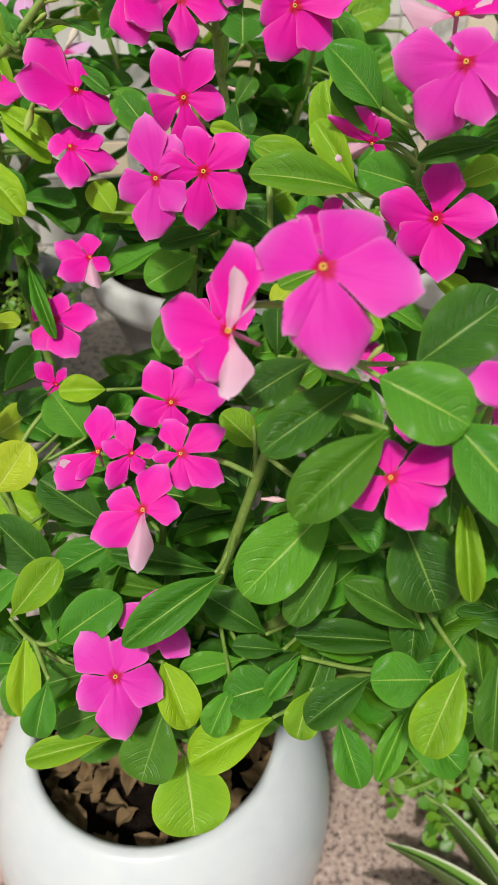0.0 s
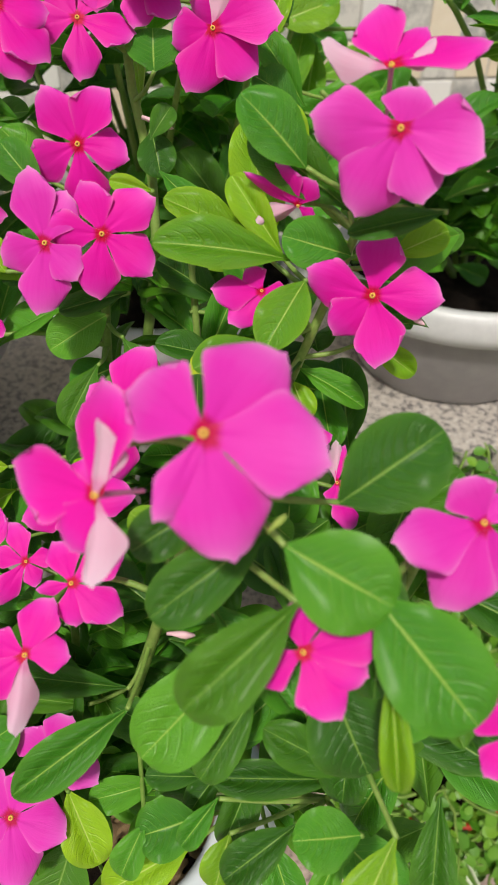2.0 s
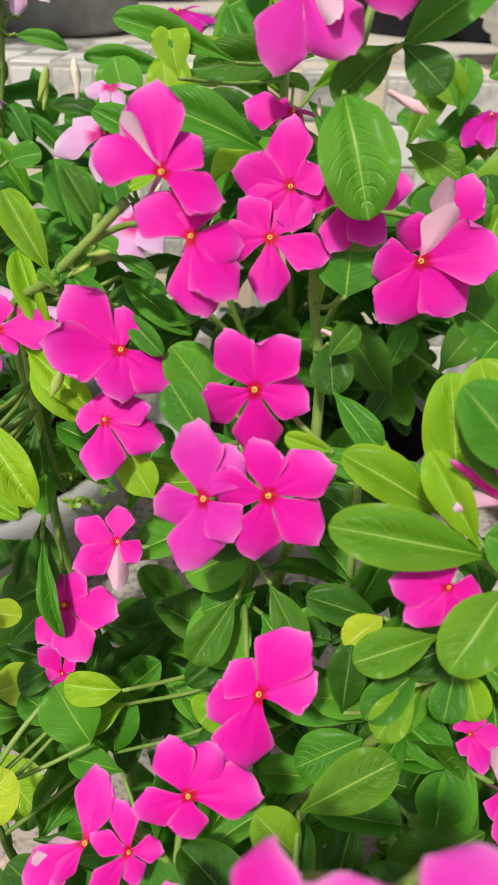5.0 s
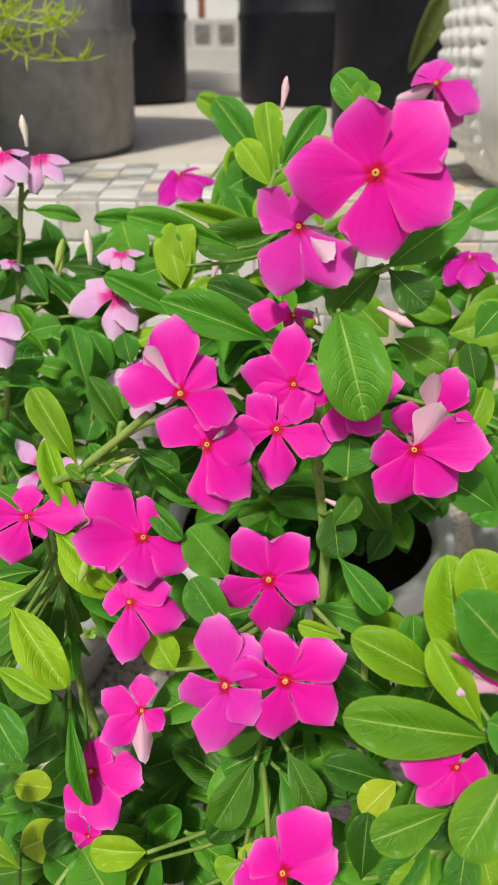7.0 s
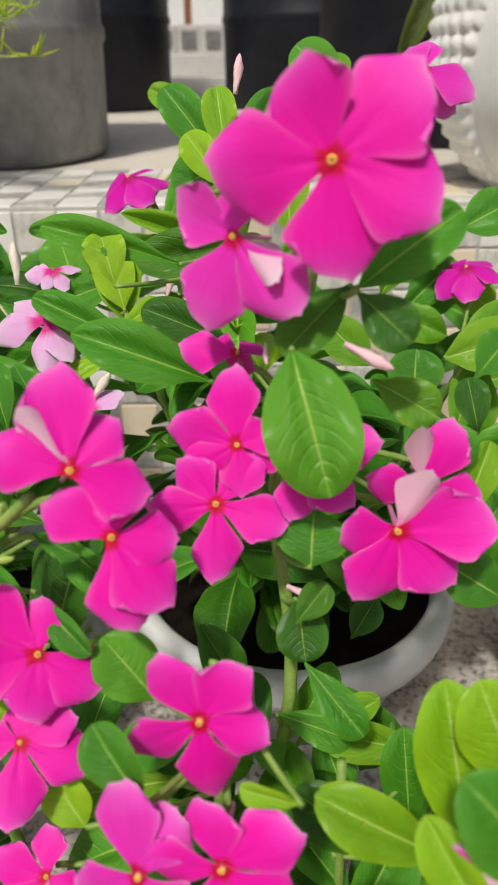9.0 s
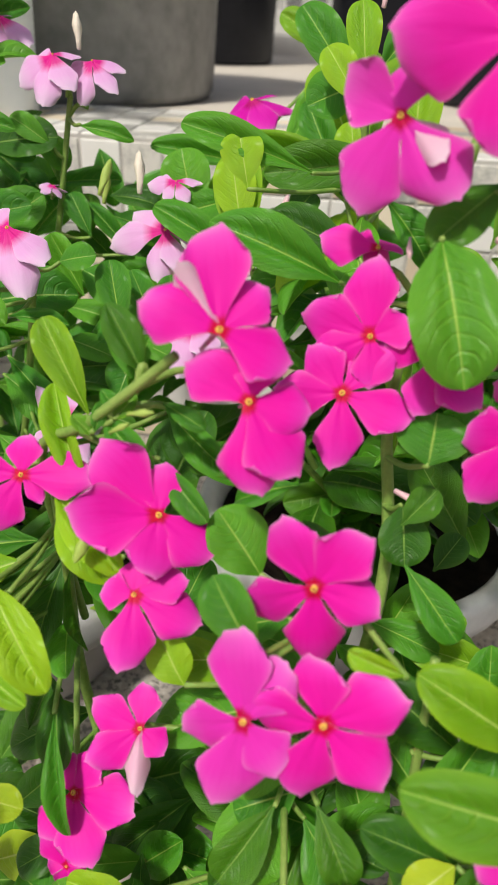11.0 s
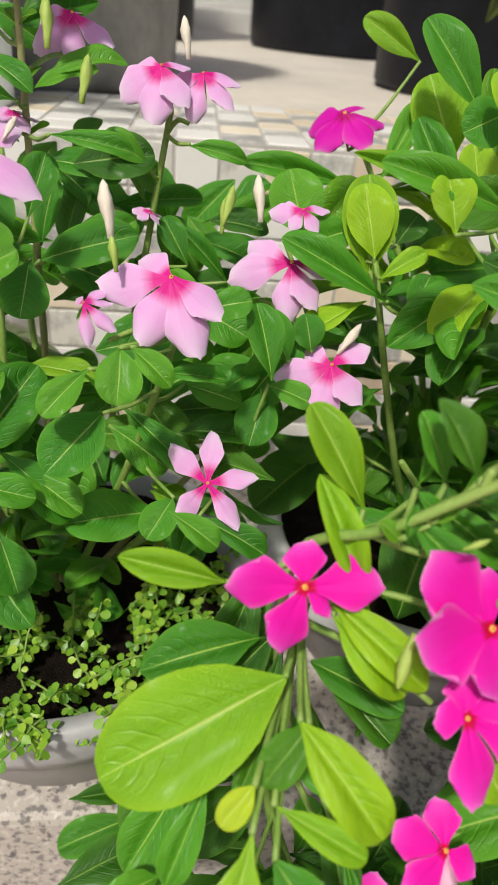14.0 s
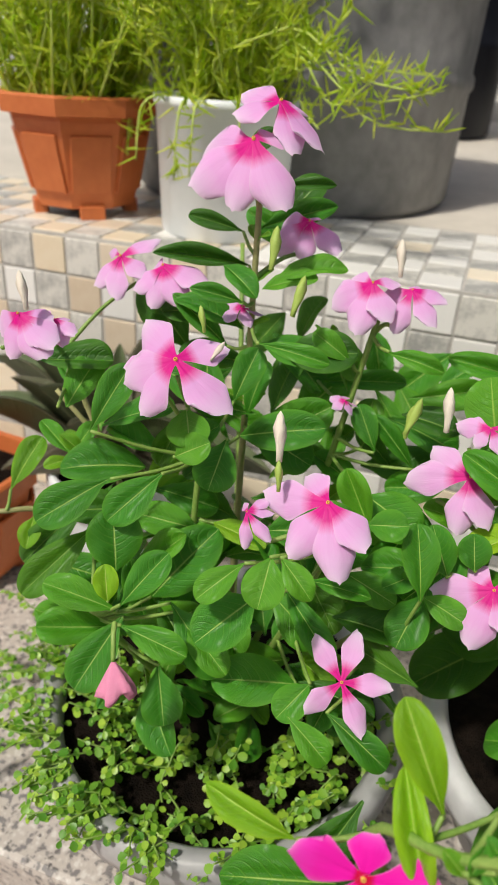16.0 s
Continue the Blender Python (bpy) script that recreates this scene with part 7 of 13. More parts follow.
leaf_mm(plant_w, 101, 205, 618, 68, 177, 603, -0.1, -0.7, 0.7, 23, "g", 4)
leaf_mm(plant_w, 56, 200, 538, 48, 215, 578, 0.2, -0.7, 0.7, 20, "g", 3)
leaf_mm(plant_w, 89, 202, 539, 43, 202, 560, 0.0, -0.7, 0.7, 29, "d", 5)
leaf_mm(plant_w, 54, 225, 573, 22, 200, 562, -0.2, -0.5, 0.8, 21, "g", 2)
leaf_mm(plant_w, 32, 204, 534, 20, 176, 517, 0.2, -0.5, 0.8, 17, "d", 3)
leaf_mm(plant_w, 51, 192, 537, 25, 187, 553, -0.1, -0.2, 1.0, 17, "g", 0)
leaf_mm(plant_w, 97, 177, 563, 91, 147, 542, -0.2, -0.1, 1.0, 19, "d", 1)
leaf_mm(plant_w, 113, 201, 478, 70, 184, 478, -0.0, -0.3, 0.9, 22, "d", 2)
leaf_mm(plant_w, -5, 212, 500, -32, 207, 515, -0.2, -0.2, 1.0, 17, "d", 5)
leaf_mm(plant_w, 19, 210, 516, 2, 191, 511, -0.3, -0.3, 0.9, 12, "d", 3)
leaf_mm(plant_w, -1, 219, 486, -23, 187, 463, -0.2, -0.5, 0.8, 21, "g", 2)
leaf_mm(plant_w, -9, 234, 508, -21, 205, 490, 0.1, -0.3, 0.9, 19, "d", 3)
leaf_mm(plant_w, -103, 234, 528, -64, 229, 541, -0.1, -0.2, 1.0, 24, "d", 1)
leaf_mm(plant_w, -116, 213, 496, -144, 204, 507, -0.2, -0.4, 0.9, 14, "g", 0)
leaf_mm(plant_w, -151, 221, 512, -123, 229, 543, 0.5, 0.0, 0.9, 25, "g", 2)
leaf_mm(plant_w, -112, 218, 507, -123, 188, 487, 0.2, -0.3, 0.9, 17, "g", 3)
leaf_mm(plant_w, -11, 194, 486, -21, 173, 477, 0.1, -0.7, 0.7, 15, "d", 1)
leaf_mm(plant_w, 9, 254, 518, -28, 240, 521, 0.3, -0.2, 0.9, 20, "d", 4)
leaf_mm(plant_w, 26, 216, 487, 2, 214, 506, 0.0, -0.4, 0.9, 17, "d", 0)
leaf_mm(plant_w, 13, 207, 489, -13, 211, 516, 0.1, -0.6, 0.8, 20, "d", 1)
leaf_mm(plant_w, -35, 228, 518, -67, 240, 555, 0.0, -0.7, 0.7, 28, "d", 1)
leaf_mm(plant_w, -41, 248, 529, -72, 246, 548, 0.2, -0.7, 0.7, 18, "d", 2)
leaf_mm(plant_w, -107, 240, 532, -134, 247, 563, 0.2, -0.8, 0.6, 25, "d", 2)
leaf_mm(plant_w, -185, 351, 544, -157, 352, 563, 0.2, -0.6, 0.8, 17, "g", 3)
leaf_mm(plant_w, -158, 330, 491, -144, 300, 470, 0.2, -0.0, 1.0, 18, "d", 0)
leaf_mm(plant_w, -162, 362, 589, -151, 370, 619, 0.2, -0.7, 0.7, 15, "d", 5)
leaf_mm(plant_w, -38, 379, 654, -57, 353, 639, 0.3, -0.4, 0.9, 20, "d", 3)
leaf_mm(plant_w, -37, 342, 609, -60, 319, 599, -0.0, -0.6, 0.8, 16, "d", 3)
leaf_mm(plant_w, -55, 360, 679, -84, 350, 687, -0.3, -0.9, 0.4, 18, "g", 0)
leaf_mm(plant_w, -61, 361, 680, -73, 357, 696, 0.5, -0.8, 0.4, 10, "g", 3)
leaf_mm(plant_w, 109, 326, 710, 70, 308, 707, 0.0, -0.9, 0.4, 22, "g", 2)
leaf_mm(plant_w, 94, 338, 691, 113, 336, 707, -0.5, -0.8, 0.3, 13, "d", 0)
leaf_mm(plant_w, 86, 365, 673, 101, 342, 661, 0.0, -0.8, 0.6, 15, "g", 4)
leaf_mm(plant_w, 26, 328, 661, 15, 301, 646, 0.3, -0.2, 1.0, 19, "d", 5)
leaf_mm(plant_w, 56, 325, 661, 25, 302, 657, -0.2, -0.7, 0.7, 21, "d", 1)
leaf_mm(plant_w, 26, 327, 627, 29, 306, 618, 0.1, -0.6, 0.8, 11, "g", 5)
leaf_mm(plant_w, 39, 327, 629, 27, 302, 619, -0.2, -0.4, 0.9, 14, "g", 3)
leaf_mm(plant_w, 31, 331, 617, 50, 320, 619, -0.1, -0.3, 1.0, 12, "g", 1)
leaf_mm(plant_w, 61, 339, 634, 66, 309, 613, -0.1, -0.6, 0.8, 21, "g", 5)
leaf_mm(plant_w, 35, 416, 629, -6, 416, 658, 0.1, -0.8, 0.6, 29, "d", 1)
leaf_mm(plant_w, 58, 295, 532, 59, 315, 578, 0.0, -0.4, 0.9, 23, "d", 2)
leaf_mm(plant_w, -37, 391, 687, -50, 392, 716, 0.2, -0.6, 0.8, 16, "d", 4)
leaf_mm(plant_w, -20, 414, 636, -5, 423, 671, 0.3, -0.6, 0.7, 20, "g", 0)
leaf_mm(plant_w, -144, 356, 676, -192, 341, 673, 0.3, -0.3, 0.9, 29, "d", 4)
leaf_mm(plant_w, -174, 352, 641, -189, 324, 622, 0.2, -0.3, 0.9, 20, "g", 4)
leaf_mm(plant_w, -126, 339, 663, -115, 316, 649, 0.1, -0.4, 0.9, 15, "d", 1)
leaf_mm(plant_w, 10, 411, 625, 18, 416, 655, -0.1, -0.6, 0.8, 17, "d", 4)
leaf_mm(plant_w, -9, 416, 646, 5, 394, 628, -0.2, -0.2, 1.0, 18, "g", 4)
leaf_mm(plant_w, 28, 377, 640, 22, 386, 682, -0.1, -0.5, 0.9, 23, "g", 0)
leaf_mm(plant_w, -31, 337, 614, -35, 314, 600, 0.3, -0.2, 0.9, 13, "d", 2)
leaf_mm(plant_w, 13, 347, 631, -2, 331, 631, -0.2, -0.4, 0.9, 13, "d", 1)
leaf_mm(plant_w, 4, 316, 608, 7, 322, 641, 0.2, -0.6, 0.8, 16, "d", 2)
leaf_mm(plant_w, -154, 294, 622, -163, 269, 608, 0.0, -0.2, 1.0, 18, "d", 2)
leaf_mm(plant_w, -48, 373, 645, -80, 371, 668, -0.4, -0.5, 0.8, 20, "d", 4)
leaf_mm(plant_w, -59, 379, 662, -89, 367, 671, -0.0, -0.6, 0.8, 16, "d", 3)
leaf_mm(plant_w, -27, 369, 601, -52, 341, 586, -0.1, -0.3, 0.9, 20, "d", 2)
leaf_mm(plant_w, -23, 352, 604, -10, 331, 593, -0.1, -0.3, 0.9, 16, "d", 1)
leaf_mm(plant_w, -21, 356, 595, -48, 348, 608, -0.3, -0.6, 0.7, 17, "g", 3)
leaf_mm(plant_w, -74, 360, 539, -46, 363, 561, -0.2, -0.5, 0.8, 16, "d", 1)
leaf_mm(plant_w, -98, 342, 560, -91, 321, 549, 0.0, -0.1, 1.0, 13, "d", 0)
leaf_mm(plant_w, -124, 341, 562, -153, 334, 579, 0.1, -0.5, 0.9, 17, "d", 3)
leaf_mm(plant_w, -140, 327, 540, -161, 324, 561, 0.2, -0.3, 0.9, 14, "d", 0)
leaf_mm(plant_w, -91, 333, 539, -91, 311, 529, -0.0, -0.4, 0.9, 14, "d", 4)
leaf_mm(plant_w, -35, 332, 559, -41, 317, 561, -0.1, -0.5, 0.9, 8, "d", 0)
leaf_mm(plant_w, -24, 333, 549, -27, 317, 548, -0.0, -0.3, 0.9, 9, "g", 4)
leaf_mm(plant_w, -107, 389, 699, -99, 407, 745, -0.1, -0.5, 0.8, 28, "d", 3)
leaf_mm(plant_w, -132, 380, 682, -105, 361, 666, 0.2, -0.2, 1.0, 22, "d", 5)
leaf_mm(plant_w, -100, 397, 729, -72, 391, 739, -0.2, -0.5, 0.9, 16, "d", 2)
leaf_mm(plant_w, -165, 290, 623, -174, 280, 630, 0.1, -0.2, 1.0, 7, "d", 0)
leaf_mm(plant_w, -181, 335, 631, -175, 304, 606, 0.0, -0.5, 0.9, 22, "g", 2)
leaf_mm(plant_w, -176, 322, 632, -190, 310, 636, 0.2, -0.4, 0.9, 11, "g", 2)
leaf_mm(plant_w, -140, 365, 685, -156, 346, 680, 0.0, -0.4, 0.9, 13, "d", 4)
leaf_mm(plant_w, -149, 346, 677, -153, 329, 674, 0.3, -0.3, 0.9, 10, "d", 4)
leaf_mm(plant_w, -203, 516, 739, -222, 520, 769, 0.3, -0.9, 0.4, 19, "g", 5)
leaf_mm(plant_w, -124, 344, 527, -117, 357, 565, 0.2, -0.1, 1.0, 24, "d", 2)
leaf_mm(plant_w, -103, 339, 546, -79, 347, 573, 0.3, -0.3, 0.9, 22, "g", 5)
leaf_mm(plant_w, -122, 307, 526, -138, 308, 551, 0.2, -0.1, 1.0, 17, "d", 5)
leaf_mm(plant_w, -101, 370, 543, -130, 352, 545, 0.1, -0.3, 0.9, 17, "g", 5)
leaf_mm(plant_w, -5, 281, 591, 33, 277, 598, -0.1, 0.0, 1.0, 22, "g", 5)
leaf_mm(plant_w, 6, 264, 566, -6, 268, 596, -0.2, -0.2, 0.9, 17, "d", 0)
leaf_mm(plant_w, 27, 321, 627, 26, 299, 617, 0.2, -0.5, 0.8, 14, "d", 0)
leaf_mm(plant_w, 39, 306, 571, 48, 315, 601, -0.1, -0.3, 0.9, 17, "d", 5)
leaf_mm(plant_w, -143, 388, 579, -181, 365, 564, 0.1, -0.4, 0.9, 26, "d", 4)
leaf_mm(plant_w, -148, 386, 687, -174, 359, 668, 0.4, -0.3, 0.9, 24, "d", 5)
leaf_mm(plant_w, -119, 396, 536, -77, 402, 529, 0.2, -0.5, 0.9, 21, "d", 4)
leaf_mm(plant_w, -100, 355, 516, -129, 371, 534, 0.2, -0.4, 0.9, 22, "d", 5)
leaf_mm(plant_w, -215, 402, 468, -226, 374, 442, 0.1, 0.1, 1.0, 20, "d", 1)
leaf_mm(plant_w, -180, 333, 532, -165, 308, 507, 0.4, -0.2, 0.9, 19, "d", 4)
leaf_mm(plant_w, -151, 418, 672, -169, 396, 650, 0.3, -0.6, 0.7, 18, "d", 0)
leaf_mm(plant_w, -182, 330, 515, -141, 333, 497, 0.4, -0.1, 0.9, 25, "d", 1)
leaf_mm(plant_w, -146, 383, 680, -150, 356, 648, 0.2, -0.5, 0.8, 20, "d", 0)
leaf_mm(plant_w, -158, 414, 688, -171, 380, 657, 0.2, -0.6, 0.8, 25, "d", 1)
leaf_mm(plant_w, -213, 394, 497, -198, 429, 523, 0.4, 0.1, 0.9, 28, "d", 2)
leaf_mm(plant_w, -126, 375, 543, -82, 395, 553, 0.3, -0.5, 0.8, 28, "d", 4)
leaf_mm(plant_w, -80, 384, 555, -101, 359, 540, 0.4, -0.1, 0.9, 20, "d", 4)
leaf_mm(plant_w, -184, 397, 655, -141, 406, 644, 0.6, -0.4, 0.7, 26, "d", 1)
leaf_mm(plant_w, -216, 355, 440, -210, 399, 457, 0.2, -0.5, 0.8, 23, "d", 1)
leaf_mm(plant_w, -109, 390, 627, -99, 424, 660, 0.2, -0.5, 0.9, 25, "g", 0)
leaf_mm(plant_w, -78, 395, 542, -113, 413, 566, -0.0, -0.3, 0.9, 21, "d", 3)
leaf_mm(plant_w, -71, 379, 670, -31, 383, 661, 0.1, -0.6, 0.8, 23, "g", 0)
leaf_mm(plant_w, -13, 380, 600, -49, 366, 588, 0.2, -0.4, 0.9, 23, "d", 3)
leaf_mm(plant_w, -94, 362, 547, -82, 334, 523, 0.2, -0.5, 0.9, 22, "d", 1)
leaf_mm(plant_w, -94, 374, 546, -72, 407, 561, 0.2, -0.4, 0.9, 21, "d", 1)
leaf_mm(plant_w, -195, 391, 557, -216, 410, 584, 0.4, -0.2, 0.9, 22, "d", 5)
leaf_mm(plant_w, -82, 368, 570, -113, 339, 551, 0.2, -0.4, 0.9, 22, "d", 1)
leaf_mm(plant_w, -147, 329, 532, -181, 314, 536, 0.3, -0.4, 0.9, 18, "d", 2)
leaf_mm(plant_w, -218, 438, 440, -261, 413, 435, 0.2, -0.3, 0.9, 26, "g", 0)
leaf_mm(plant_w, -210, 362, 502, -166, 381, 498, 0.2, -0.1, 1.0, 24, "g", 1)
leaf_mm(plant_w, 9, 348, 641, -22, 370, 661, 0.0, -0.3, 1.0, 21, "g", 1)
leaf_mm(plant_w, 26, 366, 608, 41, 401, 635, -0.2, -0.6, 0.8, 27, "d", 2)
leaf_mm(plant_w, -175, 325, 538, -147, 359, 546, -0.1, -0.2, 1.0, 25, "g", 3)
leaf_mm(plant_w, -252, 419, 482, -222, 434, 475, 0.4, -0.3, 0.9, 16, "d", 1)
leaf_mm(plant_w, -245, 378, 470, -209, 404, 474, 0.4, -0.1, 0.9, 27, "d", 0)
leaf_mm(plant_w, 18, 388, 638, 15, 365, 610, -0.0, -0.4, 0.9, 21, "d", 0)
leaf_mm(plant_w, -49, 355, 578, -89, 371, 591, 0.1, -0.0, 1.0, 26, "d", 4)
leaf_mm(plant_w, -42, 368, 561, -63, 393, 578, 0.1, -0.4, 0.9, 20, "d", 1)
leaf_mm(plant_w, -31, 344, 559, -73, 352, 555, -0.3, -0.4, 0.9, 25, "d", 4)
leaf_mm(plant_w, 49, 227, 588, 36, 257, 605, 0.2, -0.4, 0.9, 17, "d", 5)
leaf_mm(plant_w, 50, 239, 594, 21, 257, 609, -0.1, -0.2, 1.0, 23, "d", 4)
leaf_mm(plant_w, 92, 251, 546, 66, 275, 560, -0.1, -0.2, 1.0, 21, "d", 4)
leaf_mm(plant_w, 85, 347, 586, 75, 315, 558, -0.0, -0.5, 0.9, 24, "d", 0)
leaf_mm(plant_w, 79, 337, 593, 75, 368, 628, -0.2, -0.7, 0.6, 25, "d", 2)
leaf_mm(plant_w, 76, 334, 625, 30, 341, 634, -0.2, -0.6, 0.7, 22, "g", 5)
leaf_mm(plant_w, 97, 350, 564, 65, 367, 579, -0.2, -0.2, 0.9, 20, "d", 2)
leaf_mm(plant_w, 5, 335, 639, 22, 362, 671, 0.1, -0.8, 0.6, 22, "g", 5)
leaf_mm(plant_w, 64, 285, 593, 31, 266, 576, 0.0, -0.3, 1.0, 24, "d", 3)
leaf_mm(plant_w, 79, 373, 615, 45, 371, 610, -0.3, -0.7, 0.6, 18, "d", 2)
leaf_mm(plant_w, 10, 309, 574, 54, 310, 568, 0.0, -0.4, 0.9, 21, "d", 4)
leaf_mm(plant_w, 77, 326, 563, 63, 302, 538, 0.0, -0.5, 0.9, 20, "d", 2)
leaf_mm(plant_w, 95, 312, 558, 63, 294, 532, -0.4, -0.2, 0.9, 24, "g", 2)
leaf_mm(plant_w, 99, 302, 531, 81, 332, 552, 0.0, -0.2, 1.0, 24, "d", 4)
leaf_mm(plant_w, 20, 304, 558, 13, 269, 530, -0.0, -0.3, 1.0, 24, "d", 1)
leaf_mm(plant_w, 107, 308, 552, 75, 297, 541, -0.5, -0.4, 0.8, 18, "d", 3)
leaf_mm(plant_w, 94, 293, 574, 65, 272, 549, -0.0, -0.2, 1.0, 21, "g", 0)
leaf_mm(plant_w, 108, 198, 504, 102, 230, 539, -0.4, -0.6, 0.7, 22, "d", 4)
leaf_mm(plant_w, 97, 212, 534, 70, 189, 504, -0.2, -0.2, 1.0, 28, "g", 1)
leaf_mm(plant_w, 104, 208, 538, 139, 192, 532, -0.2, -0.3, 0.9, 24, "g", 2)
leaf_mm(plant_w, 142, 256, 584, 100, 260, 574, -0.4, -0.2, 0.9, 24, "d", 5)
leaf_mm(plant_w, 96, 233, 615, 136, 212, 606, -0.1, -0.3, 0.9, 29, "d", 5)
leaf_mm(plant_w, 127, 191, 552, 86, 218, 558, -0.1, -0.7, 0.7, 24, "d", 3)
leaf_mm(plant_w, 98, 274, 634, 81, 252, 601, -0.2, -0.4, 0.9, 22, "d", 3)
leaf_mm(plant_w, 85, 267, 596, 121, 262, 593, -0.1, -0.5, 0.9, 21, "d", 4)
leaf_mm(plant_w, 104, 288, 603, 67, 281, 584, -0.2, -0.7, 0.7, 23, "d", 3)
leaf_mm(plant_w, 98, 241, 597, 126, 257, 617, -0.1, -0.3, 1.0, 22, "d", 1)
leaf_mm(plant_w, 87, 274, 603, 121, 286, 621, -0.1, -0.5, 0.9, 23, "d", 0)
leaf_mm(plant_w, 147, 204, 552, 106, 206, 538, -0.3, -0.3, 0.9, 26, "d", 0)
flower(plant_a, (-0.2074, 0.4626, 0.7859), (0.05, -0.65, 0.76), "p", [(-0.0143, 0.0082, 0.0062), (-0.0285, -0.0051, -0.0042), (-0.0091, -0.0190, -0.0174), (0.0143, -0.0202, -0.0200), (0.0221, -0.0070, -0.0091)], "00110", wide=0.61)
flower(plant_a, (-0.2380, 0.4488, 0.7773), (-0.00, -0.68, 0.73), "p", [(0.0046, 0.0096, 0.0058), (-0.0062, 0.0043, 0.0009), (0.0027, -0.0097, -0.0112), (0.0126, -0.0050, -0.0065), (0.0096, 0.0044, 0.0010)], "00110", wide=0.46)
flower(plant_a, (-0.1886, 0.4612, 0.6917), (0.20, -0.64, 0.74), "p", [(-0.0202, 0.0077, 0.0120), (-0.0008, 0.0188, 0.0166), (0.0214, 0.0089, 0.0021), (0.0177, -0.0110, -0.0142), (-0.0113, -0.0159, -0.0109)], "00000", wide=0.46)
flower(plant_a, (-0.1393, 0.5136, 0.7339), (0.04, -0.65, 0.76), "p", [(-0.0152, 0.0051, 0.0035), (-0.0259, -0.0090, -0.0081), (-0.0033, -0.0210, -0.0194), (0.0151, -0.0122, -0.0128), (0.0157, 0.0125, 0.0084)], "00100", wide=0.71)
flower(plant_a, (-0.1657, 0.5422, 0.7718), (0.06, -0.63, 0.77), "p", [(-0.0235, 0.0070, 0.0058), (-0.0302, -0.0075, -0.0056), (0.0013, -0.0205, -0.0187), (0.0135, -0.0153, -0.0154), (0.0225, 0.0030, -0.0010)], "00100", wide=0.59)
flower(plant_a, (-0.1635, 0.5518, 0.7956), (0.03, -0.62, 0.79), "p", [(-0.0133, 0.0015, -0.0000), (-0.0164, -0.0015, -0.0021), (-0.0053, -0.0068, -0.0068), (0.0087, -0.0065, -0.0071), (0.0124, 0.0051, 0.0017)], "00000", wide=0.67)
flower(plant_a, (-0.2373, 0.5648, 0.8492), (0.02, -0.63, 0.78), "p", [(-0.0146, 0.0032, 0.0004), (-0.0191, -0.0087, -0.0091), (-0.0016, -0.0187, -0.0175), (0.0129, -0.0116, -0.0122), (0.0111, 0.0069, 0.0027)], "00100", wide=0.74)
flower(plant_a, (-0.2192, 0.5733, 0.8473), (0.02, -0.68, 0.74), "p", [(-0.0013, 0.0060, 0.0029), (-0.0163, -0.0039, -0.0057), (-0.0038, -0.0147, -0.0158), (0.0155, -0.0101, -0.0117), (0.0174, 0.0024, -0.0010)], "00100", wide=0.59)
flower(plant_a, (-0.2912, 0.4718, 0.8248), (0.08, -0.64, 0.77), "p", [(-0.0318, 0.0126, 0.0099), (-0.0268, -0.0089, -0.0084), (-0.0112, -0.0184, -0.0179), (0.0295, -0.0075, -0.0130), (0.0143, 0.0167, 0.0085)], "00100", wide=0.61)
flower(plant_a, (-0.3143, 0.4817, 0.8184), (-0.00, -0.60, 0.80), "p", [(-0.0029, 0.0071, 0.0037), (-0.0112, -0.0070, -0.0067), (-0.0051, -0.0105, -0.0092), (0.0006, -0.0088, -0.0082), (0.0093, 0.0003, -0.0014)], "00000", wide=0.63)
flower(plant_a, (-0.3065, 0.5586, 0.9086), (0.03, -0.62, 0.78), "p", [(-0.0354, 0.0039, -0.0005), (-0.0278, -0.0186, -0.0188), (-0.0036, -0.0220, -0.0224), (0.0242, -0.0176, -0.0199), (0.0073, 0.0141, 0.0061)], "00110", wide=0.67)
flower(plant_a, (-0.2999, 0.5709, 0.9260), (0.36, -0.35, 0.86), "p", [(-0.0227, 0.0061, 0.0089), (-0.0164, -0.0159, -0.0027), (0.0193, -0.0147, -0.0170), (0.0268, -0.0038, -0.0155), (0.0095, 0.0128, -0.0017)], "0000n", wide=0.67)
flower(plant_a, (-0.3656, 0.4509, 0.8360), (0.04, -0.67, 0.74), "p", [(0.0133, 0.0060, 0.0016), (0.0228, -0.0032, -0.0069), (0.0189, -0.0091, -0.0117), (-0.0010, -0.0127, -0.0147), (-0.0119, -0.0053, -0.0073)], "00110", wide=0.74)
flower(plant_a, (-0.3578, 0.4644, 0.8315), (0.08, -0.61, 0.79), "p", [(0.0048, 0.0051, 0.0014), (0.0141, -0.0011, -0.0032), (0.0105, -0.0059, -0.0076), (-0.0066, -0.0070, -0.0066), (-0.0110, 0.0013, 0.0002)], "00000", wide=0.67)
flower(plant_a, (-0.3573, 0.5509, 0.8389), (0.03, -0.63, 0.78), "p", [(-0.0111, 0.0024, -0.0005), (-0.0137, -0.0123, -0.0122), (-0.0011, -0.0165, -0.0162), (0.0174, -0.0115, -0.0129), (0.0285, 0.0014, -0.0030)], "00110", wide=0.70)
flower(plant_a, (-0.3861, 0.5486, 0.8397), (-0.03, -0.64, 0.77), "p", [(0.0114, 0.0176, 0.0124), (0.0175, -0.0031, -0.0048), (0.0043, -0.0173, -0.0172), (-0.0111, -0.0138, -0.0148), (-0.0160, 0.0057, 0.0014)], "0000n", wide=0.63)
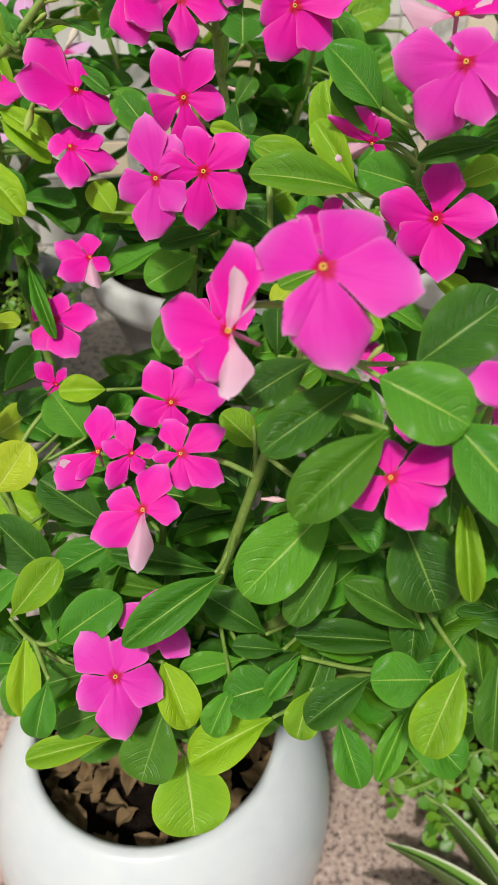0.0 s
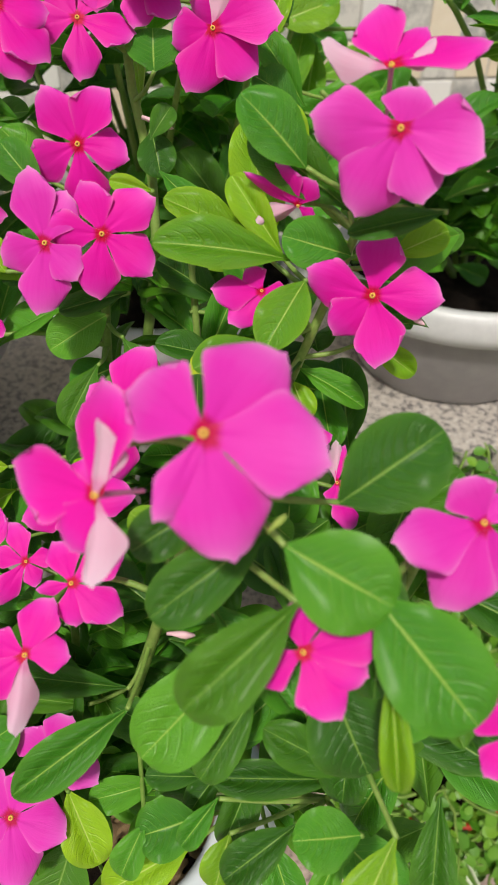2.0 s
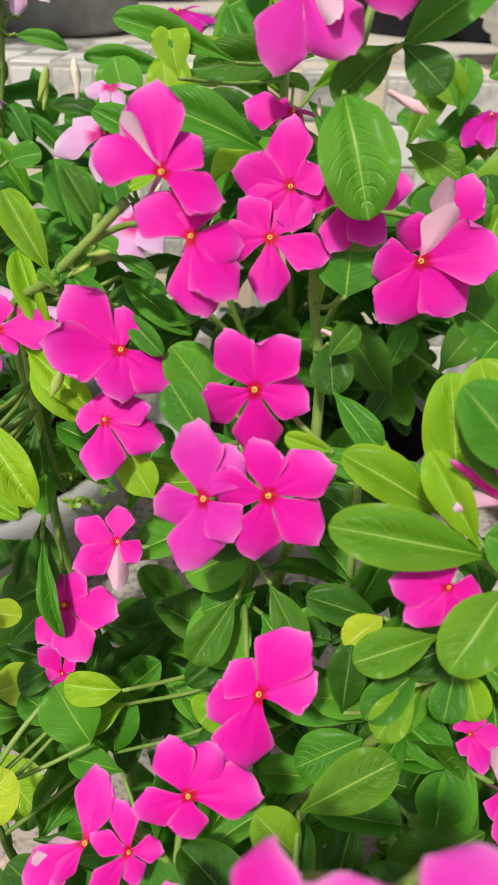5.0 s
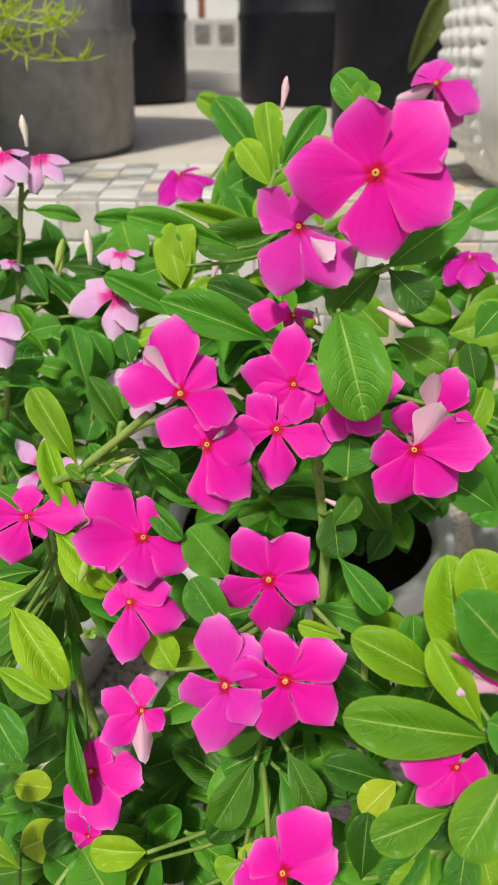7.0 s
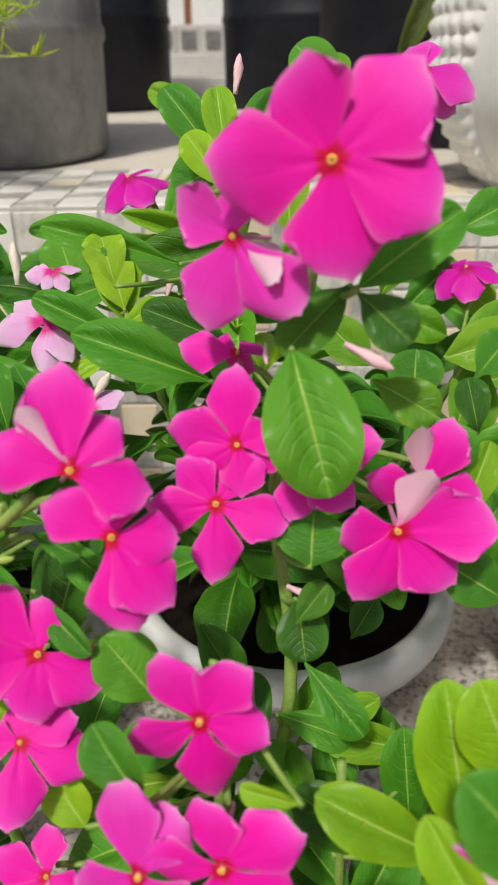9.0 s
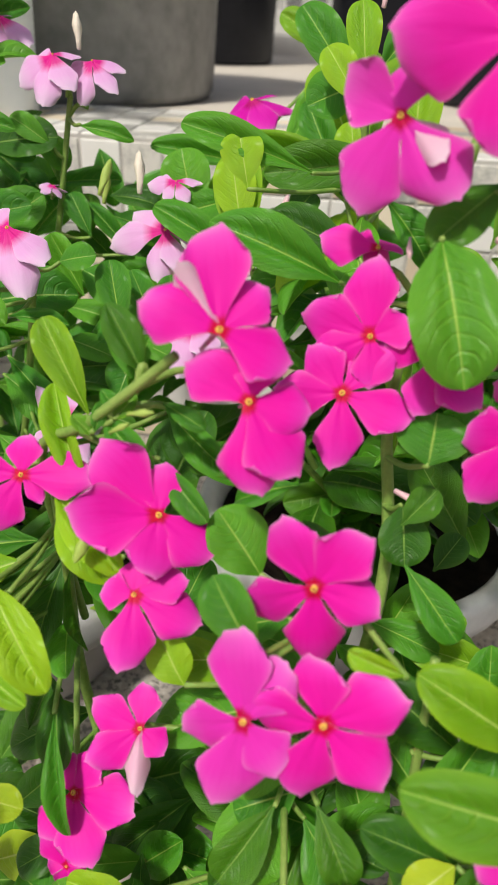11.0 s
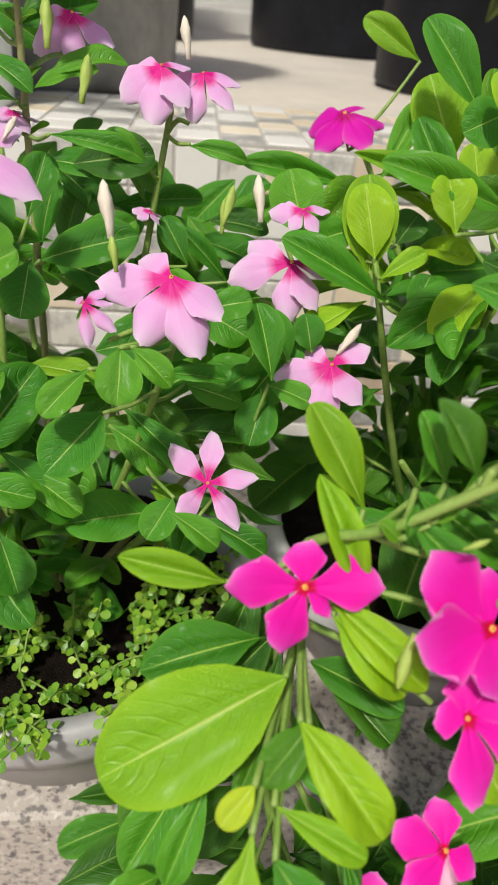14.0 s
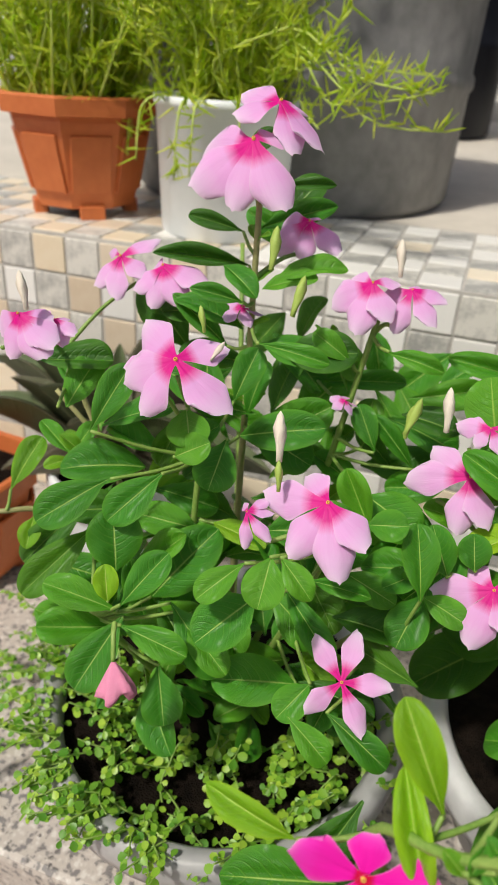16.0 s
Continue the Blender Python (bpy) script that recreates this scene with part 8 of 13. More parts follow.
flower(plant_a, (-0.2931, 0.6031, 0.8652), (0.06, -0.62, 0.79), "p", [(-0.0022, 0.0084, 0.0040), (0.0229, -0.0070, -0.0099), (0.0018, -0.0149, -0.0146), (-0.0172, -0.0148, -0.0125), (-0.0183, -0.0006, -0.0017)], "00110", wide=0.67)
flower(plant_a, (-0.3075, 0.5555, 0.8242), (0.15, -0.26, 0.95), "p", [(0.0106, 0.0067, -0.0014), (-0.0026, 0.0122, 0.0021), (-0.0126, 0.0014, 0.0008), (-0.0055, -0.0108, -0.0037), (0.0089, -0.0075, -0.0050)], "01000", wide=0.72)
flower(plant_a, (-0.2421, 0.5595, 0.7844), (0.26, -0.11, 0.96), "p", [(0.0062, 0.0056, -0.0021), (-0.0032, 0.0080, 0.0007), (-0.0085, -0.0005, 0.0012), (-0.0025, -0.0081, -0.0013), (0.0066, -0.0043, -0.0034)], "00000", wide=0.72)
leaf_mm(plant_a, -401, 460, 720, -396, 482, 747, 0.4, -0.4, 0.8, 19, "h", 0)
leaf_mm(plant_a, -385, 461, 707, -378, 446, 697, 0.4, -0.4, 0.8, 13, "h", 4)
leaf_mm(plant_a, -378, 486, 740, -398, 486, 756, 0.4, -0.4, 0.8, 11, "g", 2)
leaf_mm(plant_a, -376, 486, 737, -382, 470, 738, 0.4, -0.4, 0.8, 10, "h", 0)
leaf_mm(plant_a, -376, 488, 741, -371, 501, 756, 0.4, -0.4, 0.8, 11, "g", 2)
leaf_mm(plant_a, -368, 488, 741, -378, 481, 755, 0.4, -0.4, 0.8, 9, "h", 4)
stem(plant_a, [(-0.3512, 0.5241, 0.7144), (-0.3706, 0.5055, 0.7426), (-0.3955, 0.4974, 0.7713)], 0.0019, 0.0014, stem_tan)
stem(plant_a, [(-0.3645, 0.4991, 0.6874), (-0.3903, 0.4698, 0.7045), (-0.4031, 0.4520, 0.7082), (-0.4150, 0.4462, 0.7092)], 0.0019, 0.0014, stem_tan)
leaf_stalk(plant_a, -400, 454, 709, -401, 460, 720)
leaf_stalk(plant_a, -392, 469, 705, -385, 461, 707)
leaf_stalk(plant_a, -372, 505, 743, -377, 486, 739)
leaf_mm(plant_a, -294, 565, 840, -260, 584, 852, 0.1, -0.5, 0.9, 17, "e", 4)
leaf_mm(plant_a, -299, 562, 835, -270, 567, 847, 0.1, -0.5, 0.9, 15, "e", 2)
leaf_mm(plant_a, -307, 558, 811, -336, 536, 831, 0.1, -0.5, 0.9, 18, "e", 4)
leaf_mm(plant_a, -297, 563, 803, -259, 571, 799, 0.1, -0.5, 0.9, 24, "e", 2)
leaf_mm(plant_a, -272, 578, 816, -241, 577, 793, 0.1, -0.5, 0.9, 22, "e", 0)
leaf_mm(plant_a, -318, 552, 847, -293, 545, 838, 0.1, -0.5, 0.9, 15, "e", 4)
leaf_mm(plant_a, -326.7, 587.0, 857.2, -352.4, 568.8, 866.2, 0.5, -0.8, 0.4, 12.2, "d", 0)
leaf_mm(plant_a, -320.2, 584.2, 839.4, -363.0, 549.9, 848.3, 0.5, -0.7, 0.5, 12.2, "d", 4)
leaf_mm(plant_a, -301.2, 545.6, 831.0, -323.9, 529.7, 839.1, 0.5, -0.7, 0.5, 10.1, "e", 4)
leaf_mm(plant_a, -325.3, 603.0, 856.5, -285.6, 621.8, 873.6, 0.4, -0.8, 0.4, 15.8, "e", 4)
leaf_mm(plant_a, -290.5, 561.0, 889.4, -265.2, 569.2, 893.0, 0.4, -0.8, 0.4, 7.3, "d", 4)
leaf_mm(plant_a, -274.6, 517.0, 823.3, -239.5, 523.7, 820.0, 0.4, -0.8, 0.6, 12.2, "e", 0)
leaf_mm(plant_a, -271.8, 589.8, 776.9, -222.7, 605.9, 784.5, 0.3, -0.8, 0.6, 16.0, "e", 0)
leaf_mm(plant_a, -290.3, 521.8, 784.6, -284.0, 534.2, 812.5, 0.4, -0.7, 0.6, 20.2, "e", 0)
leaf_mm(plant_a, -294.2, 483.9, 794.7, -285.4, 474.2, 781.0, 0.4, -0.6, 0.6, 21.2, "e", 2)
leaf_mm(plant_a, -284.2, 506.7, 770.7, -282.2, 486.3, 750.8, 0.4, -0.6, 0.7, 27.4, "e", 0)
leaf_mm(plant_a, -325.4, 460.5, 755.3, -345.6, 427.1, 741.0, 0.5, -0.5, 0.7, 25.2, "e", 0)
leaf_mm(plant_a, -299.7, 471.5, 762.4, -312.4, 442.5, 745.5, 0.5, -0.5, 0.7, 23.2, "e", 0)
leaf_mm(plant_a, -308.1, 442.5, 715.5, -314.5, 450.1, 746.9, 0.5, -0.5, 0.7, 28.1, "e", 2)
leaf_mm(plant_a, -298.4, 431.3, 702.6, -328.6, 414.1, 719.5, 0.5, -0.4, 0.8, 19.3, "e", 0)
leaf_mm(plant_a, -291.8, 426.3, 713.8, -276.7, 442.4, 740.6, 0.4, -0.5, 0.8, 19.7, "e", 0)
leaf_mm(plant_a, -303.1, 429.6, 707.6, -307.2, 433.8, 725.7, 0.4, -0.5, 0.8, 12.7, "l", 2)
leaf_mm(plant_a, -297.4, 433.7, 697.5, -302.9, 400.9, 672.3, 0.4, -0.4, 0.8, 26.1, "e", 0)
leaf_mm(plant_a, -294.0, 427.9, 698.0, -258.7, 433.4, 692.8, 0.4, -0.5, 0.8, 18.6, "e", 0)
leaf_mm(plant_a, -300.1, 460.4, 688.8, -277.0, 484.1, 727.6, 0.4, -0.5, 0.8, 29.8, "e", 3)
leaf_mm(plant_a, -238.0, 448.7, 749.3, -249.7, 427.5, 738.9, 0.3, -0.5, 0.8, 16.3, "e", 0)
leaf_mm(plant_a, -234.8, 456.4, 725.0, -250.4, 428.1, 711.2, 0.3, -0.5, 0.8, 24.7, "e", 2)
leaf_mm(plant_a, -222.8, 444.3, 762.5, -219.8, 429.0, 746.9, 0.3, -0.6, 0.8, 18.3, "e", 2)
leaf_mm(plant_a, -219.1, 446.4, 762.8, -201.4, 442.0, 751.3, 0.2, -0.6, 0.8, 12.2, "e", 4)
leaf_mm(plant_a, -209.2, 456.5, 747.9, -182.5, 462.5, 747.4, 0.2, -0.6, 0.8, 9.2, "e", 4)
leaf_mm(plant_a, -217.0, 475.1, 658.7, -252.2, 448.4, 667.4, 0.2, -0.5, 0.8, 26.3, "e", 2)
leaf_mm(plant_a, -288.3, 449.9, 653.1, -272.6, 433.6, 630.5, 0.3, -0.4, 0.8, 26.8, "e", 0)
leaf_mm(plant_a, -284.0, 456.5, 695.7, -247.6, 447.5, 672.0, 0.3, -0.5, 0.8, 25.9, "e", 0)
leaf_mm(plant_a, -245.3, 493.3, 695.2, -212.4, 488.4, 677.8, 0.2, -0.6, 0.8, 26.9, "e", 0)
leaf_mm(plant_a, -204.3, 460.6, 680.6, -212.2, 442.5, 670.1, 0.2, -0.5, 0.8, 16.9, "e", 2)
leaf_mm(plant_a, -190.0, 449.7, 681.4, -156.4, 447.6, 667.9, 0.1, -0.5, 0.9, 17.5, "e", 0)
leaf_mm(plant_a, -196.9, 418.7, 707.8, -175.0, 415.6, 696.6, 0.2, -0.5, 0.9, 14.8, "e", 0)
leaf_mm(plant_a, -213.7, 535.6, 746.4, -182.6, 534.5, 734.3, 0.2, -0.7, 0.7, 25.9, "e", 2)
leaf_mm(plant_a, -173.4, 515.7, 726.9, -187.3, 499.2, 723.0, 0.1, -0.6, 0.8, 13.3, "e", 2)
leaf_mm(plant_a, -170.3, 511.7, 715.5, -173.4, 489.9, 697.7, 0.1, -0.6, 0.8, 21.6, "e", 2)
leaf_mm(plant_a, -234.9, 578.7, 748.5, -235.5, 587.7, 776.2, 0.2, -0.7, 0.6, 21.0, "d", 0)
leaf_mm(plant_a, -201.8, 576.5, 745.9, -226.3, 570.9, 774.7, 0.2, -0.7, 0.6, 13.3, "e", 0)
leaf_mm(plant_a, -160.6, 509.4, 735.0, -172.3, 511.1, 758.8, 0.1, -0.7, 0.7, 15.4, "e", 2)
leaf_mm(plant_a, -150.2, 515.9, 738.9, -154.8, 519.5, 756.1, 0.1, -0.7, 0.7, 15.9, "e", 2)
leaf_mm(plant_a, -167.5, 499.8, 726.1, -145.3, 500.5, 719.8, 0.1, -0.6, 0.8, 14.3, "e", 2)
leaf_mm(plant_a, -337.6, 460.5, 720.2, -354.3, 418.4, 694.8, 0.5, -0.4, 0.7, 23.8, "d", 0)
leaf_mm(plant_a, -290.0, 539.6, 761.0, -250.4, 541.8, 749.8, 0.3, -0.7, 0.7, 29.7, "e", 0)
leaf_mm(plant_a, -335.5, 460.3, 780.3, -323.3, 476.9, 812.4, 0.5, -0.6, 0.6, 19.8, "e", 0)
leaf_mm(plant_a, -312.7, 549.9, 802.3, -341.7, 539.3, 829.8, 0.5, -0.7, 0.5, 13.2, "e", 4)
leaf_mm(plant_a, -222.2, 559.7, 817.5, -193.3, 564.0, 813.7, 0.2, -0.8, 0.6, 10.8, "e", 4)
leaf_mm(plant_a, -243.3, 565.0, 804.9, -262.6, 556.8, 820.2, 0.3, -0.8, 0.5, 15.6, "e", 0)
leaf_mm(plant_a, -195.2, 481.8, 768.3, -177.8, 483.9, 773.4, 0.1, -0.8, 0.6, 14.4, "e", 2)
leaf_mm(plant_a, -208.6, 504.6, 717.7, -180.3, 500.7, 714.4, 0.1, -0.7, 0.7, 15.6, "e", 2)
leaf_mm(plant_a, -281.3, 457.8, 690.1, -243.8, 446.7, 677.4, 0.3, -0.5, 0.8, 20.0, "e", 0)
leaf_mm(plant_a, -278.0, 509.2, 718.2, -299.4, 462.4, 681.3, 0.4, -0.6, 0.7, 29.5, "e", 0)
leaf_mm(plant_a, -235.1, 485.8, 710.9, -196.8, 469.1, 691.8, 0.2, -0.6, 0.8, 17.6, "e", 0)
leaf_mm(plant_a, -292.7, 472.1, 774.2, -276.9, 477.3, 784.7, 0.4, -0.7, 0.6, 15.8, "e", 2)
leaf_mm(plant_a, -285.7, 522.4, 765.3, -240.8, 529.9, 781.3, 0.3, -0.8, 0.6, 22.1, "e", 2)
leaf_mm(plant_a, -221.6, 562.5, 757.5, -236.0, 566.8, 780.7, 0.2, -0.8, 0.6, 17.0, "e", 0)
stem(plant_a, [(-0.2950, 0.5330, 0.5200), (-0.3000, 0.5500, 0.7000), (-0.3050, 0.5650, 0.8900)], 0.0026, 0.0016, stem_tan)
for k in range(5):
    # young leaves in pairs at the nodes of the main stem
    zn = 0.768 + 0.023 * k
    xn, yn = -0.300 - 0.026 * (zn - 0.70), 0.550 + 0.079 * (zn - 0.70)
    for sgn in (-1, 1):
        an = 0.5 + 1.3 * k + (0.0 if sgn > 0 else math.pi)
        reach = 9 + 2 * ((k + sgn) % 3)
        leaf_mm(plant_a, xn * 1000, yn * 1000, zn * 1000, xn * 1000 + reach * math.cos(an), yn * 1000 + reach * math.sin(an), zn * 1000 + 7, 0.1, -0.6, 0.8, 5, "h", 2)
stem(plant_a, [(-0.2950, 0.5330, 0.5200), (-0.2600, 0.5600, 0.6800), (-0.2350, 0.5750, 0.8300)], 0.0026, 0.0016)
stem(plant_a, [(-0.2950, 0.5300, 0.5200), (-0.2400, 0.5000, 0.6600), (-0.2050, 0.4750, 0.7650)], 0.0026, 0.0016)
stem(plant_a, [(-0.2950, 0.5300, 0.5200), (-0.3000, 0.5000, 0.6600), (-0.3000, 0.5050, 0.7550)], 0.0026, 0.0016)
stem(plant_a, [(-0.3000, 0.5300, 0.5200), (-0.3600, 0.5200, 0.6800), (-0.4000, 0.5100, 0.7900)], 0.0026, 0.0016, stem_tan)
stem(plant_a, [(-0.2950, 0.5300, 0.5200), (-0.2200, 0.5200, 0.6200), (-0.1800, 0.5000, 0.6800)], 0.0026, 0.0016)
stem(plant_a, [(-0.2950, 0.5300, 0.5200), (-0.1900, 0.5600, 0.6600), (-0.1500, 0.5500, 0.7300)], 0.0026, 0.0016, stem_tan)
stem(plant_a, [(-0.3000, 0.5300, 0.5200), (-0.3100, 0.4700, 0.6200), (-0.3250, 0.4400, 0.6800)], 0.0026, 0.0016)
stem(plant_a, [(-0.2900, 0.5350, 0.5200), (-0.3300, 0.6000, 0.7000), (-0.3700, 0.6600, 0.8300)], 0.0026, 0.0016)
flower_stalk(plant_a, -205, 475, 765, -213, 478, 766)
flower_stalk(plant_a, -208, 477, 757, -231, 455, 760)
flower_stalk(plant_a, -184, 502, 675, -193, 476, 675)
flower_stalk(plant_a, -163, 553, 707, -147, 517, 709)
flower_stalk(plant_a, -150, 550, 730, -181, 549, 749)
flower_stalk(plant_a, -150, 550, 730, -172, 556, 780)
flower_stalk(plant_a, -235, 575, 830, -236, 573, 829)
flower_stalk(plant_a, -237, 574, 819, -227, 580, 824)
flower_stalk(plant_a, -300, 505, 755, -302, 487, 809)
flower_stalk(plant_a, -300, 505, 755, -316, 486, 804)
flower_stalk(plant_a, -305, 564, 877, -314, 572, 883)
flower_stalk(plant_a, -305, 565, 890, -315, 577, 905)
flower_stalk(plant_a, -400, 510, 790, -378, 449, 817)
flower_stalk(plant_a, -400, 510, 790, -365, 465, 816)
flower_stalk(plant_a, -303, 559, 814, -359, 559, 820)
flower_stalk(plant_a, -400, 510, 790, -385, 560, 822)
flower_stalk(plant_a, -304, 561, 840, -295, 612, 846)
flower_stalk(plant_a, -303, 559, 814, -309, 559, 813)
flower_stalk(plant_a, -244, 570, 777, -244, 560, 777)
leaf_stalk(plant_a, -304, 562, 852, -327, 587, 857)
leaf_stalk(plant_a, -304, 561, 840, -320, 584, 839)
leaf_stalk(plant_a, -303, 560, 827, -301, 546, 831)
leaf_stalk(plant_a, -304, 562, 852, -325, 603, 856)
leaf_stalk(plant_a, -305, 565, 890, -291, 561, 889)
leaf_stalk(plant_a, -303, 559, 814, -275, 517, 823)
leaf_stalk(plant_a, -244, 570, 777, -272, 590, 777)
leaf_stalk(plant_a, -300, 505, 755, -290, 522, 785)
leaf_stalk(plant_a, -300, 505, 755, -294, 484, 795)
leaf_stalk(plant_a, -300, 505, 755, -284, 507, 771)
leaf_stalk(plant_a, -300, 505, 755, -325, 461, 755)
leaf_stalk(plant_a, -300, 505, 755, -300, 471, 762)
leaf_stalk(plant_a, -325, 440, 680, -308, 442, 715)
leaf_stalk(plant_a, -325, 440, 680, -298, 431, 703)
leaf_stalk(plant_a, -325, 440, 680, -292, 426, 714)
leaf_stalk(plant_a, -325, 440, 680, -303, 430, 708)
leaf_stalk(plant_a, -325, 440, 680, -297, 434, 697)
leaf_stalk(plant_a, -325, 440, 680, -294, 428, 698)
leaf_stalk(plant_a, -324, 443, 674, -300, 460, 689)
leaf_stalk(plant_a, -211, 479, 748, -238, 449, 749)
leaf_stalk(plant_a, -219, 485, 723, -235, 456, 725)
leaf_stalk(plant_a, -208, 477, 757, -223, 444, 763)
leaf_stalk(plant_a, -208, 477, 757, -219, 446, 763)
leaf_stalk(plant_a, -211, 479, 748, -209, 457, 748)
leaf_stalk(plant_a, -242, 501, 656, -217, 475, 659)
leaf_stalk(plant_a, -317, 457, 647, -288, 450, 653)
leaf_stalk(plant_a, -325, 440, 680, -284, 456, 696)
leaf_stalk(plant_a, -230, 493, 689, -245, 493, 695)
leaf_stalk(plant_a, -233, 495, 681, -204, 461, 681)
leaf_stalk(plant_a, -180, 500, 680, -190, 450, 681)
leaf_stalk(plant_a, -249, 566, 745, -214, 536, 746)
leaf_stalk(plant_a, -154, 551, 722, -173, 516, 727)
leaf_stalk(plant_a, -180, 500, 680, -170, 512, 715)
leaf_stalk(plant_a, -249, 566, 745, -235, 579, 748)
leaf_stalk(plant_a, -249, 566, 745, -202, 576, 746)
leaf_stalk(plant_a, -150, 550, 730, -161, 509, 735)
leaf_stalk(plant_a, -150, 550, 730, -150, 516, 739)
leaf_stalk(plant_a, -180, 500, 680, -168, 500, 726)
leaf_stalk(plant_a, -325, 440, 680, -338, 461, 720)
leaf_stalk(plant_a, -301, 554, 752, -290, 540, 761)
leaf_stalk(plant_a, -300, 505, 755, -335, 460, 780)
leaf_stalk(plant_a, -397, 511, 781, -352, 456, 790)
leaf_stalk(plant_a, -303, 558, 802, -313, 550, 802)
leaf_stalk(plant_a, -237, 574, 819, -222, 560, 818)
leaf_stalk(plant_a, -240, 572, 798, -243, 565, 805)
leaf_stalk(plant_a, -205, 475, 765, -195, 482, 768)
leaf_stalk(plant_a, -222, 487, 715, -209, 505, 718)
leaf_stalk(plant_a, -324, 443, 674, -281, 458, 690)
leaf_stalk(plant_a, -300, 503, 715, -278, 509, 718)
leaf_stalk(plant_a, -225, 489, 706, -235, 486, 711)
leaf_stalk(plant_a, -300, 505, 755, -293, 472, 774)
leaf_stalk(plant_a, -300, 505, 755, -286, 522, 765)
leaf_stalk(plant_a, -247, 568, 756, -222, 562, 757)
bud(plant_a, (-0.2300, 0.4591, 0.7995), (-0.2349, 0.4666, 0.8191), bud_cream)
bud(plant_a, (-0.2267, 0.4540, 0.7889), (-0.2296, 0.4580, 0.8015), bud_green)
bud(plant_a, (-0.3558, 0.4469, 0.8411), (-0.3626, 0.4511, 0.8573), bud_cream)
bud(plant_a, (-0.2265, 0.5731, 0.8525), (-0.2306, 0.5796, 0.8700), bud_cream)
bud(plant_a, (-0.2653, 0.5327, 0.8343), (-0.2647, 0.5426, 0.8531), bud_green)
bud(plant_a, (-0.1997, 0.5340, 0.7881), (-0.1970, 0.5440, 0.8052), bud_green)
bud(plant_a, (-0.2842, 0.4832, 0.8364), (-0.2883, 0.4859, 0.8479), bud_green)
bud(plant_a, (-0.2783, 0.4794, 0.8256), (-0.2742, 0.4847, 0.8343), bud_cream)
bud(plant_a, (-0.1373, 0.5173, 0.7383), (-0.1280, 0.5260, 0.7522), bud_cream)
bud(plant_a, (-0.2011, 0.5415, 0.7823), (-0.2016, 0.5491, 0.7977), bud_green)
bud(plant_a, (-0.1833, 0.5491, 0.7879), (-0.1875, 0.5590, 0.8081), bud_cream)
bud(plant_a, (-0.2808, 0.5367, 0.8536), (-0.2835, 0.5457, 0.8736), bud_green)
flower_stalk(plant_a, -289.9, 419.6, 708.6, -281.3, 407.6, 699.1)
wilted_flower(plant_a, (-0.2813, 0.4076, 0.6991), (-0.2735, 0.4013, 0.6856))
leaf_mm(plant_a, -308, 587, 666, -279, 585, 662, 0.2, 0.6, 0.8, 17, "e", 1)
leaf_mm(plant_a, -395, 515, 762, -419, 526, 769, -0.2, 0.0, 1.0, 12, "e", 5)
leaf_mm(plant_a, -237, 532, 593, -227, 572, 592, -0.7, 0.1, 0.7, 20, "h", 1)
leaf_mm(plant_a, -233, 504, 667, -214, 529, 664, -0.0, 0.2, 1.0, 14, "e", 1)
leaf_mm(plant_a, -288, 554, 641, -269, 575, 666, 0.1, -0.2, 1.0, 19, "e", 3)
leaf_mm(plant_a, -201, 555, 651, -223, 540, 658, -0.2, 0.5, 0.9, 12, "h", 4)
leaf_mm(plant_a, -307, 456, 664, -274, 468, 686, 0.8, -0.2, 0.6, 23, "e", 2)
leaf_mm(plant_a, -325, 455, 646, -359, 433, 672, 0.4, -0.2, 0.9, 24, "e", 2)
leaf_mm(plant_a, -312, 577, 675, -287, 553, 703, 0.1, 0.3, 1.0, 27, "e", 2)
leaf_mm(plant_a, -273, 526, 566, -308, 527, 565, -0.4, -0.5, 0.8, 18, "e", 2)
leaf_mm(plant_a, -315, 594, 672, -288, 605, 672, 0.2, -0.6, 0.8, 18, "e", 1)
leaf_mm(plant_a, -300, 492, 587, -272, 499, 588, 0.0, -0.2, 1.0, 15, "e", 1)
leaf_mm(plant_a, -326, 515, 588, -332, 493, 600, -0.1, -0.3, 1.0, 14, "e", 0)
leaf_mm(plant_a, -303, 506, 626, -331, 500, 616, -0.1, 0.4, 0.9, 14, "e", 4)
leaf_mm(plant_a, -320, 459, 640, -349, 442, 668, 0.5, -0.0, 0.9, 22, "e", 3)
leaf_mm(plant_a, -392, 515, 728, -419, 514, 728, -0.0, 0.1, 1.0, 14, "h", 0)
leaf_mm(plant_a, -296, 557, 588, -271, 550, 583, -1.0, -0.2, 0.0, 13, "e", 5)
leaf_mm(plant_a, -202, 499, 644, -202, 469, 637, 0.3, -0.2, 0.9, 16, "e", 4)
leaf_mm(plant_a, -298, 503, 587, -285, 526, 582, -0.3, 0.1, 0.9, 14, "e", 1)
leaf_mm(plant_a, -327, 509, 623, -310, 482, 636, -0.1, 0.7, 0.7, 15, "e", 2)
leaf_mm(plant_a, -317, 500, 752, -351, 489, 762, 0.4, -0.1, 0.9, 22, "e", 5)
leaf_mm(plant_a, -260, 504, 624, -294, 483, 625, -0.2, -0.3, 0.9, 21, "e", 3)
leaf_mm(plant_a, -233, 529, 595, -214, 550, 598, -0.3, 0.0, 1.0, 15, "e", 1)
leaf_mm(plant_a, -285, 506, 703, -239, 519, 706, 0.2, 0.2, 1.0, 22, "e", 5)
leaf_mm(plant_a, -311, 494, 707, -346, 466, 692, -0.9, -0.2, 0.5, 22, "e", 2)
leaf_mm(plant_a, -201, 517, 633, -170, 528, 616, 0.6, 0.6, 0.6, 16, "e", 4)
